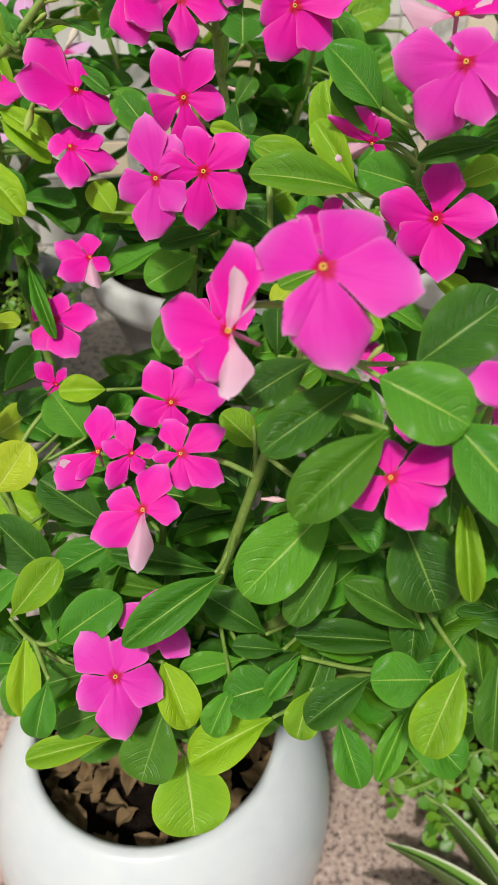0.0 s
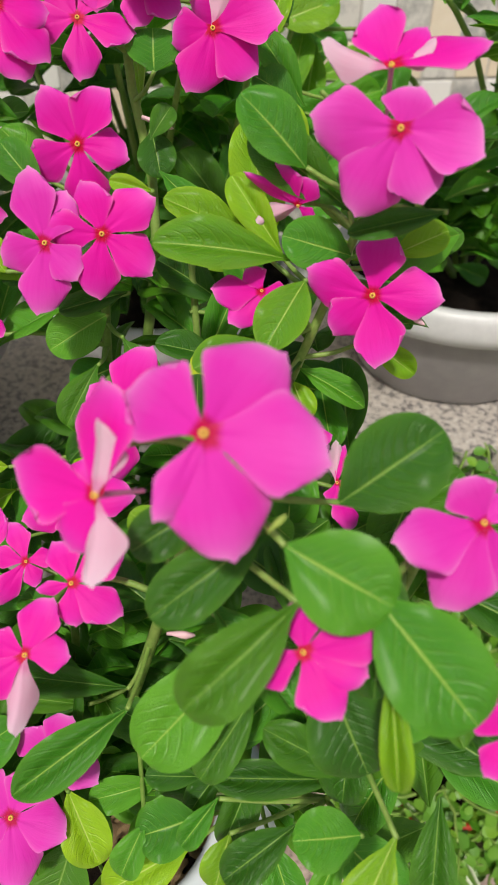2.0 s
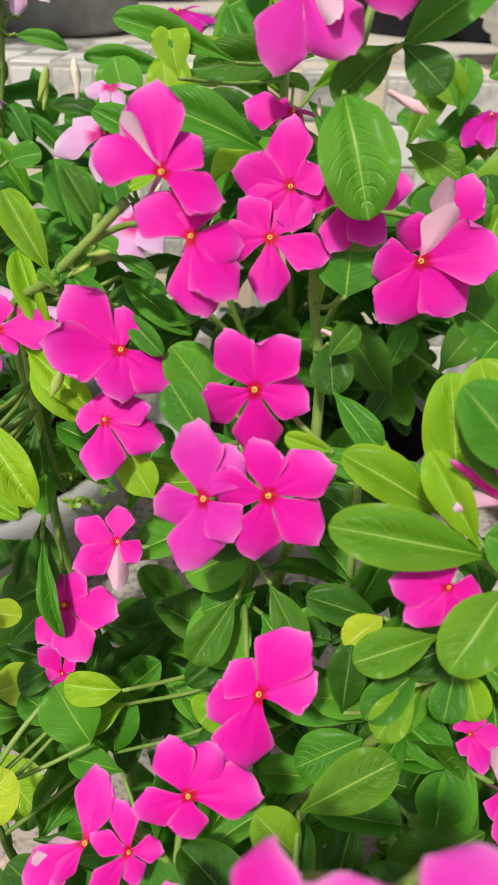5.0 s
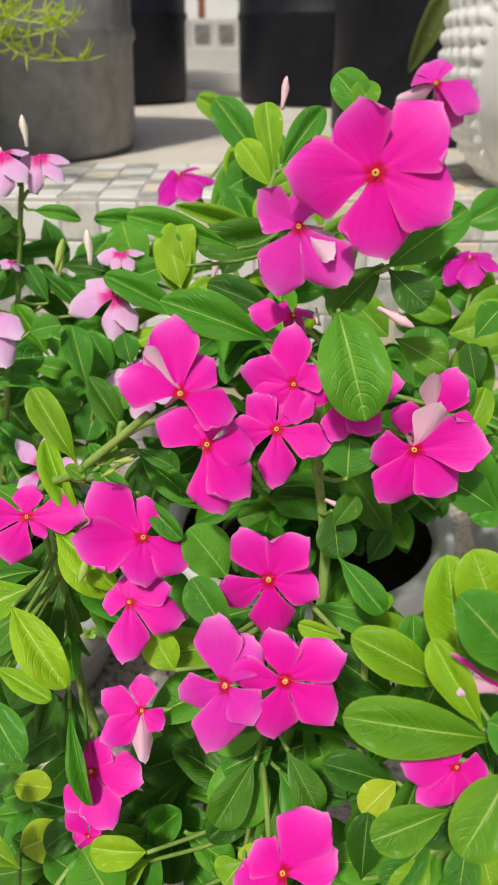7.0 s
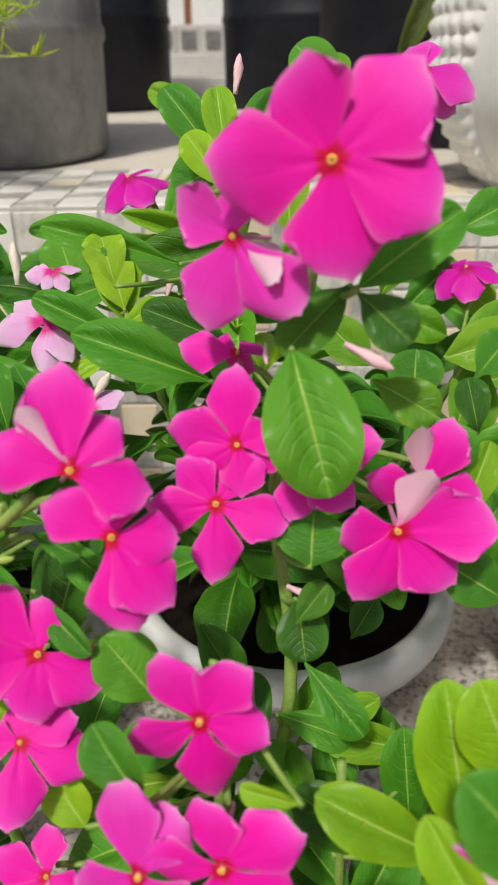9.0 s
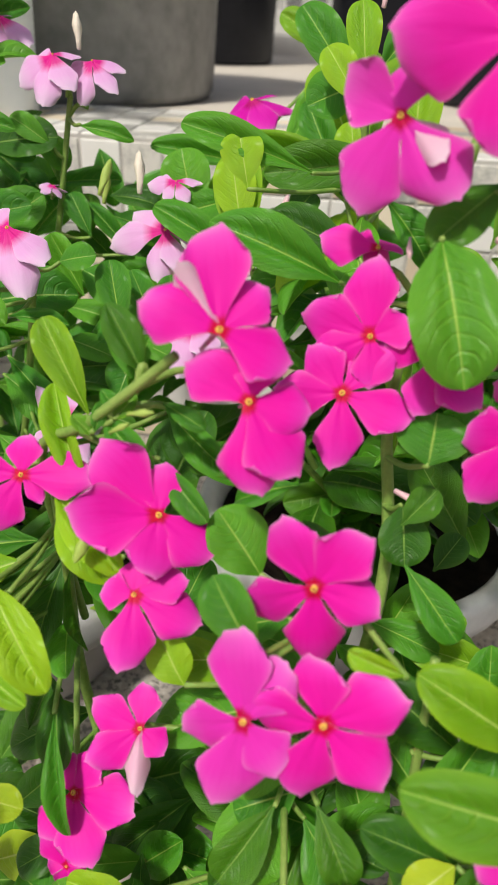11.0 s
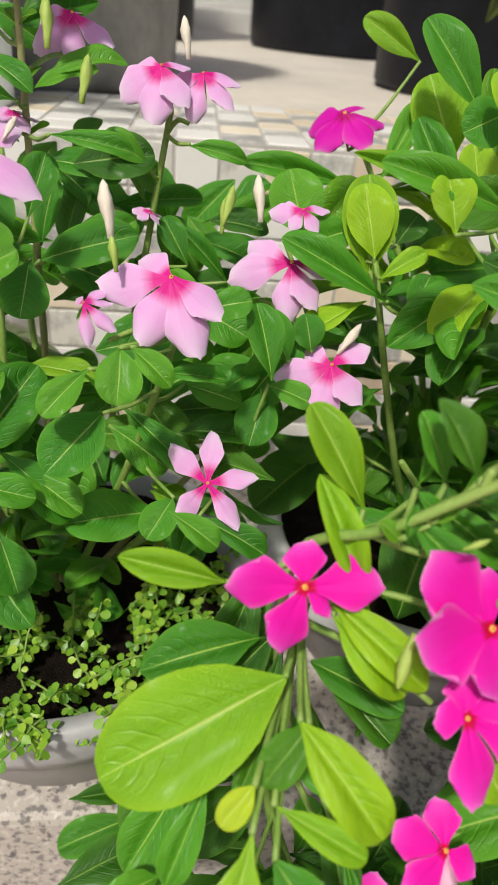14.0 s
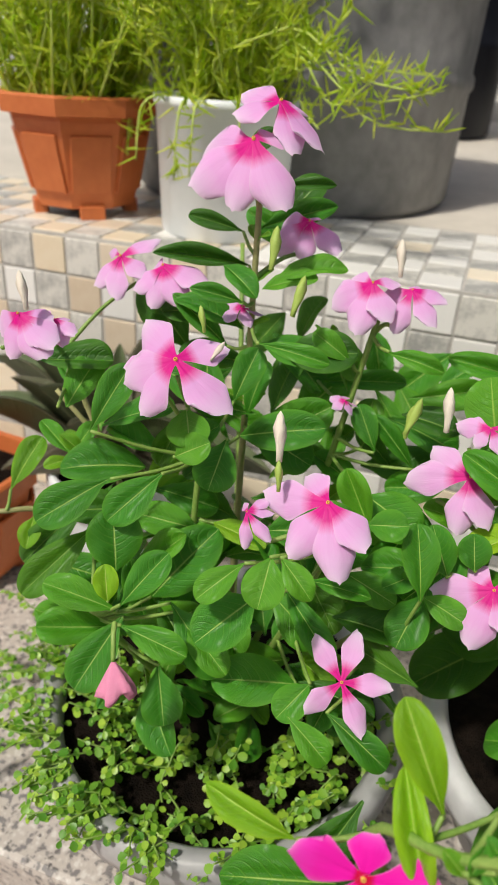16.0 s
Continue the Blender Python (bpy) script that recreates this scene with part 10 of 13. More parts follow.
leaf_mm(plant_b, -63.6, 478.6, 847.9, -40.8, 481.6, 858.1, 0.1, -0.9, 0.4, 15.5, "h", 0)
leaf_mm(plant_b, -14.7, 520.9, 873.1, -36.6, 521.8, 896.3, 0.0, -1.0, 0.3, 21.2, "g", 0)
leaf_mm(plant_b, -23.0, 515.7, 875.8, -21.6, 520.9, 893.7, 0.0, -1.0, 0.3, 16.7, "h", 0)
leaf_mm(plant_b, -77.0, 566.5, 845.4, -96.0, 552.5, 837.6, 0.2, -0.9, 0.4, 22.7, "g", 2)
leaf_mm(plant_b, -79.8, 493.5, 817.5, -132.2, 479.6, 835.2, 0.2, -0.9, 0.4, 17.3, "g", 0)
leaf_mm(plant_b, -103.0, 478.9, 811.4, -109.2, 483.7, 832.1, 0.2, -0.9, 0.4, 21.0, "l", 0)
leaf_mm(plant_b, -136.6, 563.2, 787.1, -164.6, 545.2, 779.8, 0.3, -0.8, 0.5, 21.1, "g", 2)
leaf_mm(plant_b, -53.6, 477.6, 788.8, -89.6, 470.8, 806.0, 0.1, -0.8, 0.5, 19.6, "d", 0)
leaf_mm(plant_b, 36.1, 668.0, 695.8, 75.7, 680.9, 726.1, -0.0, -0.9, 0.4, 25.8, "d", 0)
leaf_mm(plant_b, 45.3, 469.1, 760.8, 39.2, 476.3, 781.4, -0.0, -0.9, 0.4, 16.3, "d", 0)
leaf_mm(plant_b, 32.3, 410.7, 756.8, 40.6, 422.1, 782.8, -0.0, -0.9, 0.4, 14.0, "l", 0)
leaf_mm(plant_b, 31.4, 523.5, 718.1, 51.6, 501.7, 697.3, -0.0, -0.9, 0.5, 16.9, "g", 4)
leaf_mm(plant_b, 16.7, 477.5, 655.9, -13.4, 487.1, 695.1, 0.1, -0.8, 0.6, 29.2, "d", 0)
leaf_mm(plant_b, 38.8, 490.2, 673.2, 55.3, 502.0, 698.8, -0.0, -0.8, 0.6, 24.9, "d", 0)
leaf_mm(plant_b, -14.3, 384.4, 714.3, 6.9, 369.1, 700.1, 0.1, -0.8, 0.7, 15.6, "g", 0)
leaf_mm(plant_b, -18.2, 389.9, 726.1, -8.7, 395.8, 739.2, 0.1, -0.8, 0.6, 13.4, "d", 0)
leaf_mm(plant_b, 11.0, 485.1, 673.1, 19.7, 495.4, 696.5, -0.0, -0.8, 0.6, 18.5, "g", 0)
leaf_mm(plant_b, 3.0, 463.6, 648.2, 12.7, 471.8, 666.3, 0.0, -0.8, 0.7, 18.5, "d", 0)
leaf_mm(plant_b, -122.1, 612.1, 633.3, -172.2, 561.8, 604.4, 0.0, -0.7, 0.8, 45.8, "d", 0)
leaf_mm(plant_b, -115.2, 582.4, 588.4, -89.2, 607.3, 645.7, -0.1, -0.7, 0.7, 38.7, "d", 0)
leaf_mm(plant_b, -78.3, 626.1, 643.8, -85.8, 579.0, 601.1, -0.1, -0.7, 0.7, 38.7, "d", 0)
leaf_mm(plant_b, -66.1, 611.4, 621.4, -67.5, 629.3, 670.7, -0.1, -0.7, 0.7, 28.2, "d", 0)
leaf_mm(plant_b, -111.4, 603.3, 769.9, -101.3, 610.6, 787.4, -0.1, -0.9, 0.5, 23.3, "d", 0)
leaf_mm(plant_b, -106.7, 526.2, 758.1, -99.5, 534.2, 777.6, -0.1, -0.8, 0.6, 17.0, "g", 0)
stem(plant_b, [(-0.0450, 0.6400, 0.5200), (-0.0800, 0.6300, 0.7000), (-0.1400, 0.6550, 0.8150)], 0.003, 0.0016)
stem(plant_b, [(-0.0450, 0.6400, 0.5200), (-0.0600, 0.5800, 0.7000), (-0.0650, 0.5200, 0.8500)], 0.003, 0.0016)
stem(plant_b, [(-0.0450, 0.6400, 0.5200), (-0.0900, 0.5700, 0.6500), (-0.1250, 0.5500, 0.7750)], 0.003, 0.0016)
stem(plant_b, [(-0.0450, 0.6400, 0.5200), (0.0000, 0.5800, 0.6300), (0.0200, 0.5000, 0.7100)], 0.003, 0.0016)
stem(plant_b, [(-0.0450, 0.6400, 0.5200), (0.0300, 0.6200, 0.6600), (0.0550, 0.5800, 0.7500)], 0.003, 0.0016)
stem(plant_b, [(-0.0450, 0.6400, 0.5200), (-0.0600, 0.5500, 0.6200), (-0.1000, 0.4900, 0.7000)], 0.003, 0.0016)
stem(plant_b, [(-0.0450, 0.6400, 0.5200), (0.0100, 0.5600, 0.6600), (0.0300, 0.4900, 0.7600)], 0.003, 0.0016)
stem(plant_b, [(-0.0450, 0.6400, 0.5200), (-0.0300, 0.5500, 0.6600), (-0.0100, 0.4700, 0.7400)], 0.003, 0.0016)
flower_stalk(plant_b, -135, 653, 806, -145, 655, 808)
flower_stalk(plant_b, 51, 587, 734, 64, 659, 760)
leaf_stalk(plant_b, -63, 547, 783, -70, 599, 806)
leaf_stalk(plant_b, -63, 547, 783, -45, 596, 808)
leaf_stalk(plant_b, -62, 551, 772, -80, 601, 786)
leaf_stalk(plant_b, -63, 547, 783, -73, 592, 797)
leaf_stalk(plant_b, -62, 551, 772, -67, 605, 794)
leaf_stalk(plant_b, -125, 649, 787, -87, 629, 814)
leaf_stalk(plant_b, -63, 547, 783, -53, 579, 797)
leaf_stalk(plant_b, -125, 550, 775, -126, 549, 778)
leaf_stalk(plant_b, -122, 551, 766, -127, 552, 770)
leaf_stalk(plant_b, -120, 553, 757, -116, 542, 759)
leaf_stalk(plant_b, -125, 550, 775, -162, 576, 776)
leaf_stalk(plant_b, -125, 649, 787, -139, 624, 794)
leaf_stalk(plant_b, -130, 651, 796, -125, 626, 800)
leaf_stalk(plant_b, -140, 655, 815, -110, 690, 856)
leaf_stalk(plant_b, -125, 550, 775, -123, 533, 773)
leaf_stalk(plant_b, -65, 524, 839, -70, 553, 847)
leaf_stalk(plant_b, -65, 520, 850, -62, 523, 854)
leaf_stalk(plant_b, -64, 529, 828, -70, 545, 838)
leaf_stalk(plant_b, -65, 520, 850, -64, 479, 848)
leaf_stalk(plant_b, -65, 520, 850, -15, 521, 873)
leaf_stalk(plant_b, -65, 520, 850, -23, 516, 876)
leaf_stalk(plant_b, -64, 529, 828, -77, 566, 845)
leaf_stalk(plant_b, -64, 533, 817, -80, 494, 817)
leaf_stalk(plant_b, -64, 538, 806, -103, 479, 811)
leaf_stalk(plant_b, -125, 550, 775, -137, 563, 787)
leaf_stalk(plant_b, -10, 470, 740, -54, 478, 789)
leaf_stalk(plant_b, 33, 615, 671, 36, 668, 696)
leaf_stalk(plant_b, 30, 490, 760, 45, 469, 761)
leaf_stalk(plant_b, -10, 470, 740, 32, 411, 757)
leaf_stalk(plant_b, 22, 518, 720, 31, 523, 718)
leaf_stalk(plant_b, 11, 535, 675, 39, 490, 673)
leaf_stalk(plant_b, 11, 535, 675, 11, 485, 673)
leaf_stalk(plant_b, -83, 581, 630, -122, 612, 633)
leaf_stalk(plant_b, -69, 603, 589, -115, 582, 588)
leaf_stalk(plant_b, -68, 633, 640, -78, 626, 644)
leaf_stalk(plant_b, -53, 608, 615, -66, 611, 621)
leaf_stalk(plant_b, -111, 643, 759, -111, 603, 770)
leaf_stalk(plant_b, -120, 553, 757, -107, 526, 758)
bud(plant_b, (-0.0668, 0.5560, 0.8773), (-0.0658, 0.5631, 0.8933), bud_mat)
bud(plant_b, (-0.1168, 0.5963, 0.7686), (-0.1143, 0.6050, 0.7848), bud_mat)
leaf_mm(plant_b, -64, 529, 626, -64, 468, 622, -0.2, -0.4, 0.9, 34, "d", 4)
leaf_mm(plant_b, -92, 641, 723, -90, 678, 723, -0.9, 0.2, 0.3, 19, "g", 3)
leaf_mm(plant_b, -64, 617, 585, -51, 664, 589, -0.3, 0.8, 0.5, 25, "g", 2)
leaf_mm(plant_b, -116, 554, 758, -73, 573, 760, 0.0, -0.2, 1.0, 23, "g", 2)
leaf_mm(plant_b, -111, 569, 706, -143, 604, 731, 0.2, 0.5, 0.8, 24, "d", 2)
leaf_mm(plant_b, -71, 582, 703, -99, 582, 726, -0.4, 0.6, 0.7, 20, "d", 0)
leaf_mm(plant_b, 9, 626, 615, 46, 616, 648, 0.7, -0.2, 0.7, 21, "d", 1)
leaf_mm(plant_b, -8, 598, 614, -11, 647, 608, 0.6, 0.5, 0.7, 29, "d", 3)
leaf_mm(plant_b, -78, 593, 595, -109, 571, 578, -0.4, 0.3, 0.9, 21, "d", 2)
leaf_mm(plant_b, 11, 557, 635, 31, 522, 620, 0.0, -0.7, 0.7, 22, "g", 4)
leaf_mm(plant_b, -21, 595, 573, -19, 545, 549, -0.1, 0.3, 0.9, 28, "d", 1)
leaf_mm(plant_b, -108, 558, 703, -133, 532, 689, -0.8, -0.4, 0.5, 17, "g", 3)
leaf_mm(plant_b, -98, 628, 762, -73, 597, 774, 0.4, -0.8, 0.5, 23, "l", 1)
leaf_mm(plant_b, -118, 560, 755, -108, 602, 742, -0.2, 0.8, 0.6, 26, "g", 5)
leaf_mm(plant_b, -126, 655, 797, -86, 683, 789, -0.2, 0.2, 1.0, 28, "g", 1)
leaf_mm(plant_b, -46, 600, 589, -92, 607, 625, 0.7, -0.1, 0.7, 32, "g", 3)
leaf_mm(plant_b, -2, 579, 609, 19, 540, 617, 0.6, -0.4, 0.7, 24, "g", 4)
leaf_mm(plant_b, -53, 638, 608, -16, 652, 604, -0.3, 0.6, 0.7, 22, "g", 2)
leaf_mm(plant_b, -59, 585, 728, -54, 645, 737, 0.0, 0.3, 1.0, 26, "l", 4)
leaf_mm(plant_b, -20, 607, 604, -49, 647, 645, -0.3, -0.5, 0.8, 33, "g", 4)
leaf_mm(plant_b, 9, 621, 621, 20, 561, 640, 0.2, -0.1, 1.0, 37, "d", 2)
leaf_mm(plant_b, -9, 602, 597, 24, 605, 626, 0.3, -0.4, 0.8, 26, "d", 5)
leaf_mm(plant_b, 36, 594, 702, 25, 561, 725, 0.3, -0.3, 0.9, 21, "g", 1)
leaf_mm(plant_b, -74, 629, 664, -96, 592, 693, 0.4, -0.5, 0.7, 29, "g", 2)
leaf_mm(plant_b, -2, 643, 595, 11, 705, 594, 0.3, 0.1, 1.0, 33, "d", 2)
leaf_mm(plant_b, -14, 496, 722, -16, 546, 701, -0.1, -0.1, 1.0, 26, "g", 0)
leaf_mm(plant_b, -35, 614, 607, 2, 616, 618, 0.0, -0.6, 0.8, 21, "d", 0)
leaf_mm(plant_b, 20, 618, 627, 57, 580, 600, 0.4, -0.1, 0.9, 31, "g", 5)
leaf_mm(plant_b, 33, 617, 644, 68, 601, 641, 0.2, 0.0, 1.0, 18, "d", 2)
leaf_mm(plant_b, -50, 572, 606, -31, 606, 592, 0.6, 0.4, 0.7, 23, "d", 4)
leaf_mm(plant_b, -120, 647, 790, -61, 628, 797, 0.4, -0.1, 0.9, 29, "h", 0)
leaf_mm(plant_b, 1, 587, 618, 37, 583, 628, 0.4, 0.5, 0.8, 17, "d", 4)
leaf_mm(plant_b, -29, 577, 631, -1, 632, 624, -0.4, -0.4, 0.8, 37, "d", 3)
leaf_mm(plant_b, -103, 555, 729, -44, 540, 726, 0.6, -0.1, 0.8, 31, "d", 5)
leaf_mm(plant_b, -12, 608, 608, -12, 652, 621, -0.0, -0.1, 1.0, 24, "g", 4)
leaf_mm(plant_b, -73, 536, 775, -95, 513, 758, 0.1, -0.4, 0.9, 22, "l", 3)
leaf_mm(plant_b, -49, 569, 734, -11, 565, 760, -0.1, 0.3, 1.0, 28, "g", 0)
leaf_mm(plant_b, -53, 581, 694, 0, 563, 707, 0.2, 0.3, 0.9, 26, "g", 3)
leaf_mm(plant_b, -21, 554, 645, 19, 545, 623, -0.2, 0.7, 0.7, 23, "g", 2)
leaf_mm(plant_b, 12, 544, 698, -14, 596, 701, -0.0, 0.2, 1.0, 26, "g", 0)
leaf_mm(plant_b, -79, 541, 628, -125, 546, 603, -0.4, -0.5, 0.8, 29, "g", 0)
leaf_mm(plant_b, 4, 549, 674, -17, 576, 706, 0.3, -0.2, 0.9, 26, "g", 2)
leaf_mm(plant_b, -3, 568, 639, -43, 563, 621, 0.4, -0.0, 0.9, 20, "g", 4)
leaf_mm(plant_b, -88, 625, 679, -133, 601, 688, 0.2, 0.0, 1.0, 24, "d", 0)
leaf_mm(plant_b, -23, 540, 677, -9, 579, 677, 0.3, 0.2, 0.9, 23, "g", 2)
leaf_mm(plant_b, -53, 569, 590, -36, 520, 585, 0.1, -0.2, 1.0, 24, "d", 5)
leaf_mm(plant_b, -82, 617, 681, -98, 570, 672, -0.2, 0.3, 0.9, 21, "d", 0)
leaf_mm(plant_b, -81, 633, 712, -38, 645, 721, -0.1, 0.5, 0.9, 26, "g", 1)
leaf_mm(plant_b, 41, 602, 680, 58, 572, 666, 0.2, -0.3, 0.9, 17, "d", 1)
leaf_mm(plant_b, -11, 608, 598, -13, 648, 582, -0.2, -0.6, 0.7, 25, "g", 1)
leaf_mm(plant_b, -94, 643, 738, -78, 678, 774, -0.3, 0.2, 0.9, 29, "g", 0)
leaf_mm(plant_b, -118, 647, 748, -153, 664, 741, 0.3, -0.1, 0.9, 17, "h", 0)
leaf_mm(plant_b, -9, 615, 581, 35, 640, 594, 0.7, -0.4, 0.6, 31, "d", 3)
leaf_mm(plant_b, -5, 592, 598, 38, 561, 589, -0.3, 0.3, 0.9, 24, "d", 0)
leaf_mm(plant_b, -39, 611, 642, 2, 635, 659, -0.2, -0.1, 1.0, 28, "g", 0)
leaf_mm(plant_b, -20, 536, 674, 30, 555, 648, -0.4, -0.1, 0.9, 25, "d", 3)
leaf_mm(plant_b, -48, 599, 562, -13, 569, 558, 0.2, -0.3, 0.9, 28, "g", 3)
leaf_mm(plant_b, -65, 556, 746, -91, 507, 747, -0.2, 0.1, 1.0, 29, "g", 1)
leaf_mm(plant_b, -133, 554, 762, -185, 569, 733, -0.3, -0.2, 0.9, 26, "h", 1)
leaf_mm(plant_b, -26, 630, 582, -82, 621, 596, -0.2, -0.0, 1.0, 26, "g", 0)
leaf_mm(plant_b, -64, 634, 596, -95, 618, 602, -0.0, 0.5, 0.9, 17, "d", 1)
leaf_mm(plant_b, -2, 591, 620, 22, 640, 634, -0.5, 0.3, 0.8, 24, "g", 2)
leaf_mm(plant_b, -2, 545, 672, -52, 542, 647, -0.8, -0.4, 0.4, 29, "g", 3)
leaf_mm(plant_b, -3, 546, 688, -42, 552, 698, -0.3, 0.5, 0.8, 18, "g", 0)
leaf_mm(plant_b, -11, 580, 639, -47, 605, 636, -0.5, 0.1, 0.8, 26, "g", 3)
leaf_mm(plant_b, -15, 639, 576, -1, 691, 601, 0.2, -0.2, 1.0, 27, "g", 0)
leaf_mm(plant_b, -58, 563, 599, -63, 533, 618, -0.2, -0.0, 1.0, 16, "d", 4)
leaf_mm(plant_b, -11, 642, 601, -29, 673, 603, -0.1, 0.9, 0.5, 15, "d", 0)
leaf_mm(plant_b, -58, 580, 600, -69, 623, 640, -0.7, 0.4, 0.6, 34, "d", 1)
leaf_mm(plant_b, -83, 642, 726, -46, 660, 717, -0.3, -0.4, 0.9, 26, "d", 5)
leaf_mm(plant_b, 10, 564, 660, 22, 606, 673, 1.0, 0.1, 0.3, 25, "d", 0)
leaf_mm(plant_b, 12, 557, 660, 34, 590, 658, -0.5, -0.4, 0.8, 23, "d", 2)
leaf_mm(plant_b, 36, 632, 669, 56, 685, 692, -0.3, 0.2, 0.9, 36, "d", 0)
leaf_mm(plant_b, 16, 626, 615, 61, 620, 638, -0.3, 0.7, 0.6, 30, "g", 5)
leaf_mm(plant_b, -58, 544, 620, -54, 511, 637, 0.0, -0.2, 1.0, 18, "g", 0)
leaf_mm(plant_b, -8, 588, 603, 14, 551, 634, 0.7, -0.4, 0.6, 29, "d", 1)
leaf_mm(plant_b, -40, 577, 587, 13, 589, 562, 0.6, 0.4, 0.7, 36, "g", 5)
leaf_mm(plant_b, 38, 599, 709, -9, 612, 692, -0.5, 0.5, 0.7, 27, "g", 0)
leaf_mm(plant_b, 10, 578, 640, 37, 607, 636, -0.4, 0.6, 0.6, 19, "d", 4)
leaf_mm(plant_b, -84, 640, 705, -100, 697, 717, 0.2, -0.7, 0.7, 27, "g", 2)
leaf_mm(plant_b, -61, 537, 772, -59, 501, 785, 0.2, -0.2, 0.9, 17, "h", 5)
leaf_mm(plant_b, -65, 536, 638, -12, 508, 660, -0.0, -0.6, 0.8, 36, "d", 3)
leaf_mm(plant_b, 32, 624, 654, 61, 645, 654, 0.2, 0.0, 1.0, 21, "d", 4)
leaf_mm(plant_b, 20, 506, 744, -21, 539, 739, 0.1, -0.1, 1.0, 30, "g", 0)
leaf_mm(plant_b, 25, 529, 689, 50, 554, 686, -0.1, 0.1, 1.0, 20, "d", 4)
leaf_mm(plant_b, -62, 522, 655, -16, 513, 661, 0.8, 0.0, 0.6, 23, "d", 4)
leaf_mm(plant_b, 16, 533, 695, 6, 482, 723, -0.1, -0.1, 1.0, 25, "g", 4)
leaf_mm(plant_b, -20, 601, 575, -6, 565, 598, 0.1, 0.1, 1.0, 22, "g", 5)
leaf_mm(plant_b, -71, 565, 609, -120, 594, 601, 0.8, -0.2, 0.5, 29, "d", 5)
leaf_mm(plant_b, -91, 579, 646, -99, 632, 632, -0.0, 0.0, 1.0, 34, "g", 3)
leaf_mm(plant_b, -70, 554, 764, -108, 560, 744, -0.2, 0.4, 0.9, 25, "g", 0)
leaf_mm(plant_b, -45, 600, 650, -6, 613, 646, 0.1, 0.4, 0.9, 20, "d", 2)
leaf_mm(plant_b, 11, 548, 678, 8, 612, 674, -0.4, 0.1, 0.9, 27, "g", 1)
leaf_mm(plant_b, -48, 624, 620, -39, 655, 634, 0.4, 0.7, 0.6, 17, "g", 1)
leaf_mm(plant_b, -22, 550, 651, 19, 523, 650, -0.3, 0.7, 0.6, 23, "d", 2)
leaf_mm(plant_b, -96, 641, 732, -103, 671, 758, -0.5, 0.2, 0.9, 21, "g", 1)
leaf_mm(plant_b, -119, 556, 699, -169, 537, 682, 0.7, 0.5, 0.5, 31, "d", 4)
leaf_mm(plant_b, -88, 602, 608, -143, 628, 625, -0.1, 0.3, 0.9, 32, "d", 2)
leaf_mm(plant_b, -54, 635, 630, -3, 641, 666, -0.3, 0.5, 0.8, 32, "g", 5)
leaf_mm(plant_b, -69, 544, 777, -113, 516, 749, 0.5, -0.4, 0.8, 26, "g", 4)
leaf_mm(plant_b, -41, 583, 675, 9, 561, 695, 0.4, -0.2, 0.9, 32, "g", 3)
leaf_mm(plant_b, -45, 602, 657, -13, 620, 666, -0.1, 0.2, 1.0, 21, "g", 2)
leaf_mm(plant_b, -63, 589, 708, -77, 628, 732, -0.5, 0.0, 0.9, 24, "d", 3)
leaf_mm(plant_b, 32, 595, 704, 2, 564, 731, 0.2, -0.2, 1.0, 27, "g", 5)
leaf_mm(plant_b, -14, 615, 605, -13, 656, 628, 0.3, 0.6, 0.7, 24, "d", 1)
leaf_mm(plant_b, -67, 613, 578, -83, 661, 573, -0.4, -0.0, 0.9, 30, "d", 4)
leaf_mm(plant_b, -24, 620, 590, -35, 666, 603, 0.7, 0.1, 0.7, 22, "d", 2)
leaf_mm(plant_b, -48, 579, 678, -23, 552, 689, 0.8, 0.1, 0.5, 20, "d", 3)
leaf_mm(plant_b, -24, 579, 620, 5, 598, 609, 0.2, 0.7, 0.7, 20, "d", 5)
leaf_mm(plant_b, -98, 567, 708, -51, 600, 715, 0.6, -0.3, 0.8, 25, "d", 4)
leaf_mm(plant_b, -88, 623, 725, -74, 588, 723, -0.3, -0.1, 0.9, 20, "d", 0)
leaf_mm(plant_b, 9, 550, 675, -1, 610, 666, -0.1, -0.7, 0.7, 29, "g", 4)
leaf_mm(plant_b, -6, 605, 601, 37, 629, 639, 0.2, 0.1, 1.0, 31, "d", 4)
leaf_mm(plant_b, 19, 609, 666, -27, 573, 672, -0.3, -0.2, 0.9, 34, "g", 3)
leaf_mm(plant_b, -41, 600, 590, -72, 635, 614, -0.2, 0.5, 0.8, 27, "g", 0)
leaf_mm(plant_b, -42, 624, 600, -11, 654, 624, 0.4, 0.3, 0.9, 25, "d", 0)
leaf_mm(plant_b, 42, 597, 720, 4, 620, 725, 0.1, 0.2, 1.0, 22, "g", 1)
leaf_mm(plant_b, -46, 615, 600, -17, 614, 627, 0.4, 0.5, 0.8, 21, "d", 2)
leaf_mm(plant_b, -2, 553, 641, -20, 504, 633, 0.3, -0.5, 0.8, 29, "d", 5)
leaf_mm(plant_b, -38, 592, 585, -45, 532, 563, 0.3, -0.3, 0.9, 32, "d", 0)
leaf_mm(plant_b, -117, 577, 707, -147, 621, 700, -0.2, 0.9, 0.5, 29, "d", 0)
leaf_mm(plant_b, -62, 613, 629, -81, 647, 610, 0.4, 0.8, 0.5, 20, "g", 4)
leaf_mm(plant_b, -109, 568, 669, -165, 579, 641, 0.9, -0.2, -0.4, 36, "d", 4)
leaf_mm(plant_b, -68, 606, 618, -48, 642, 638, 0.2, -0.5, 0.9, 27, "d", 2)
leaf_mm(plant_b, -12, 634, 595, -57, 661, 589, -0.5, 0.2, 0.9, 33, "d", 1)
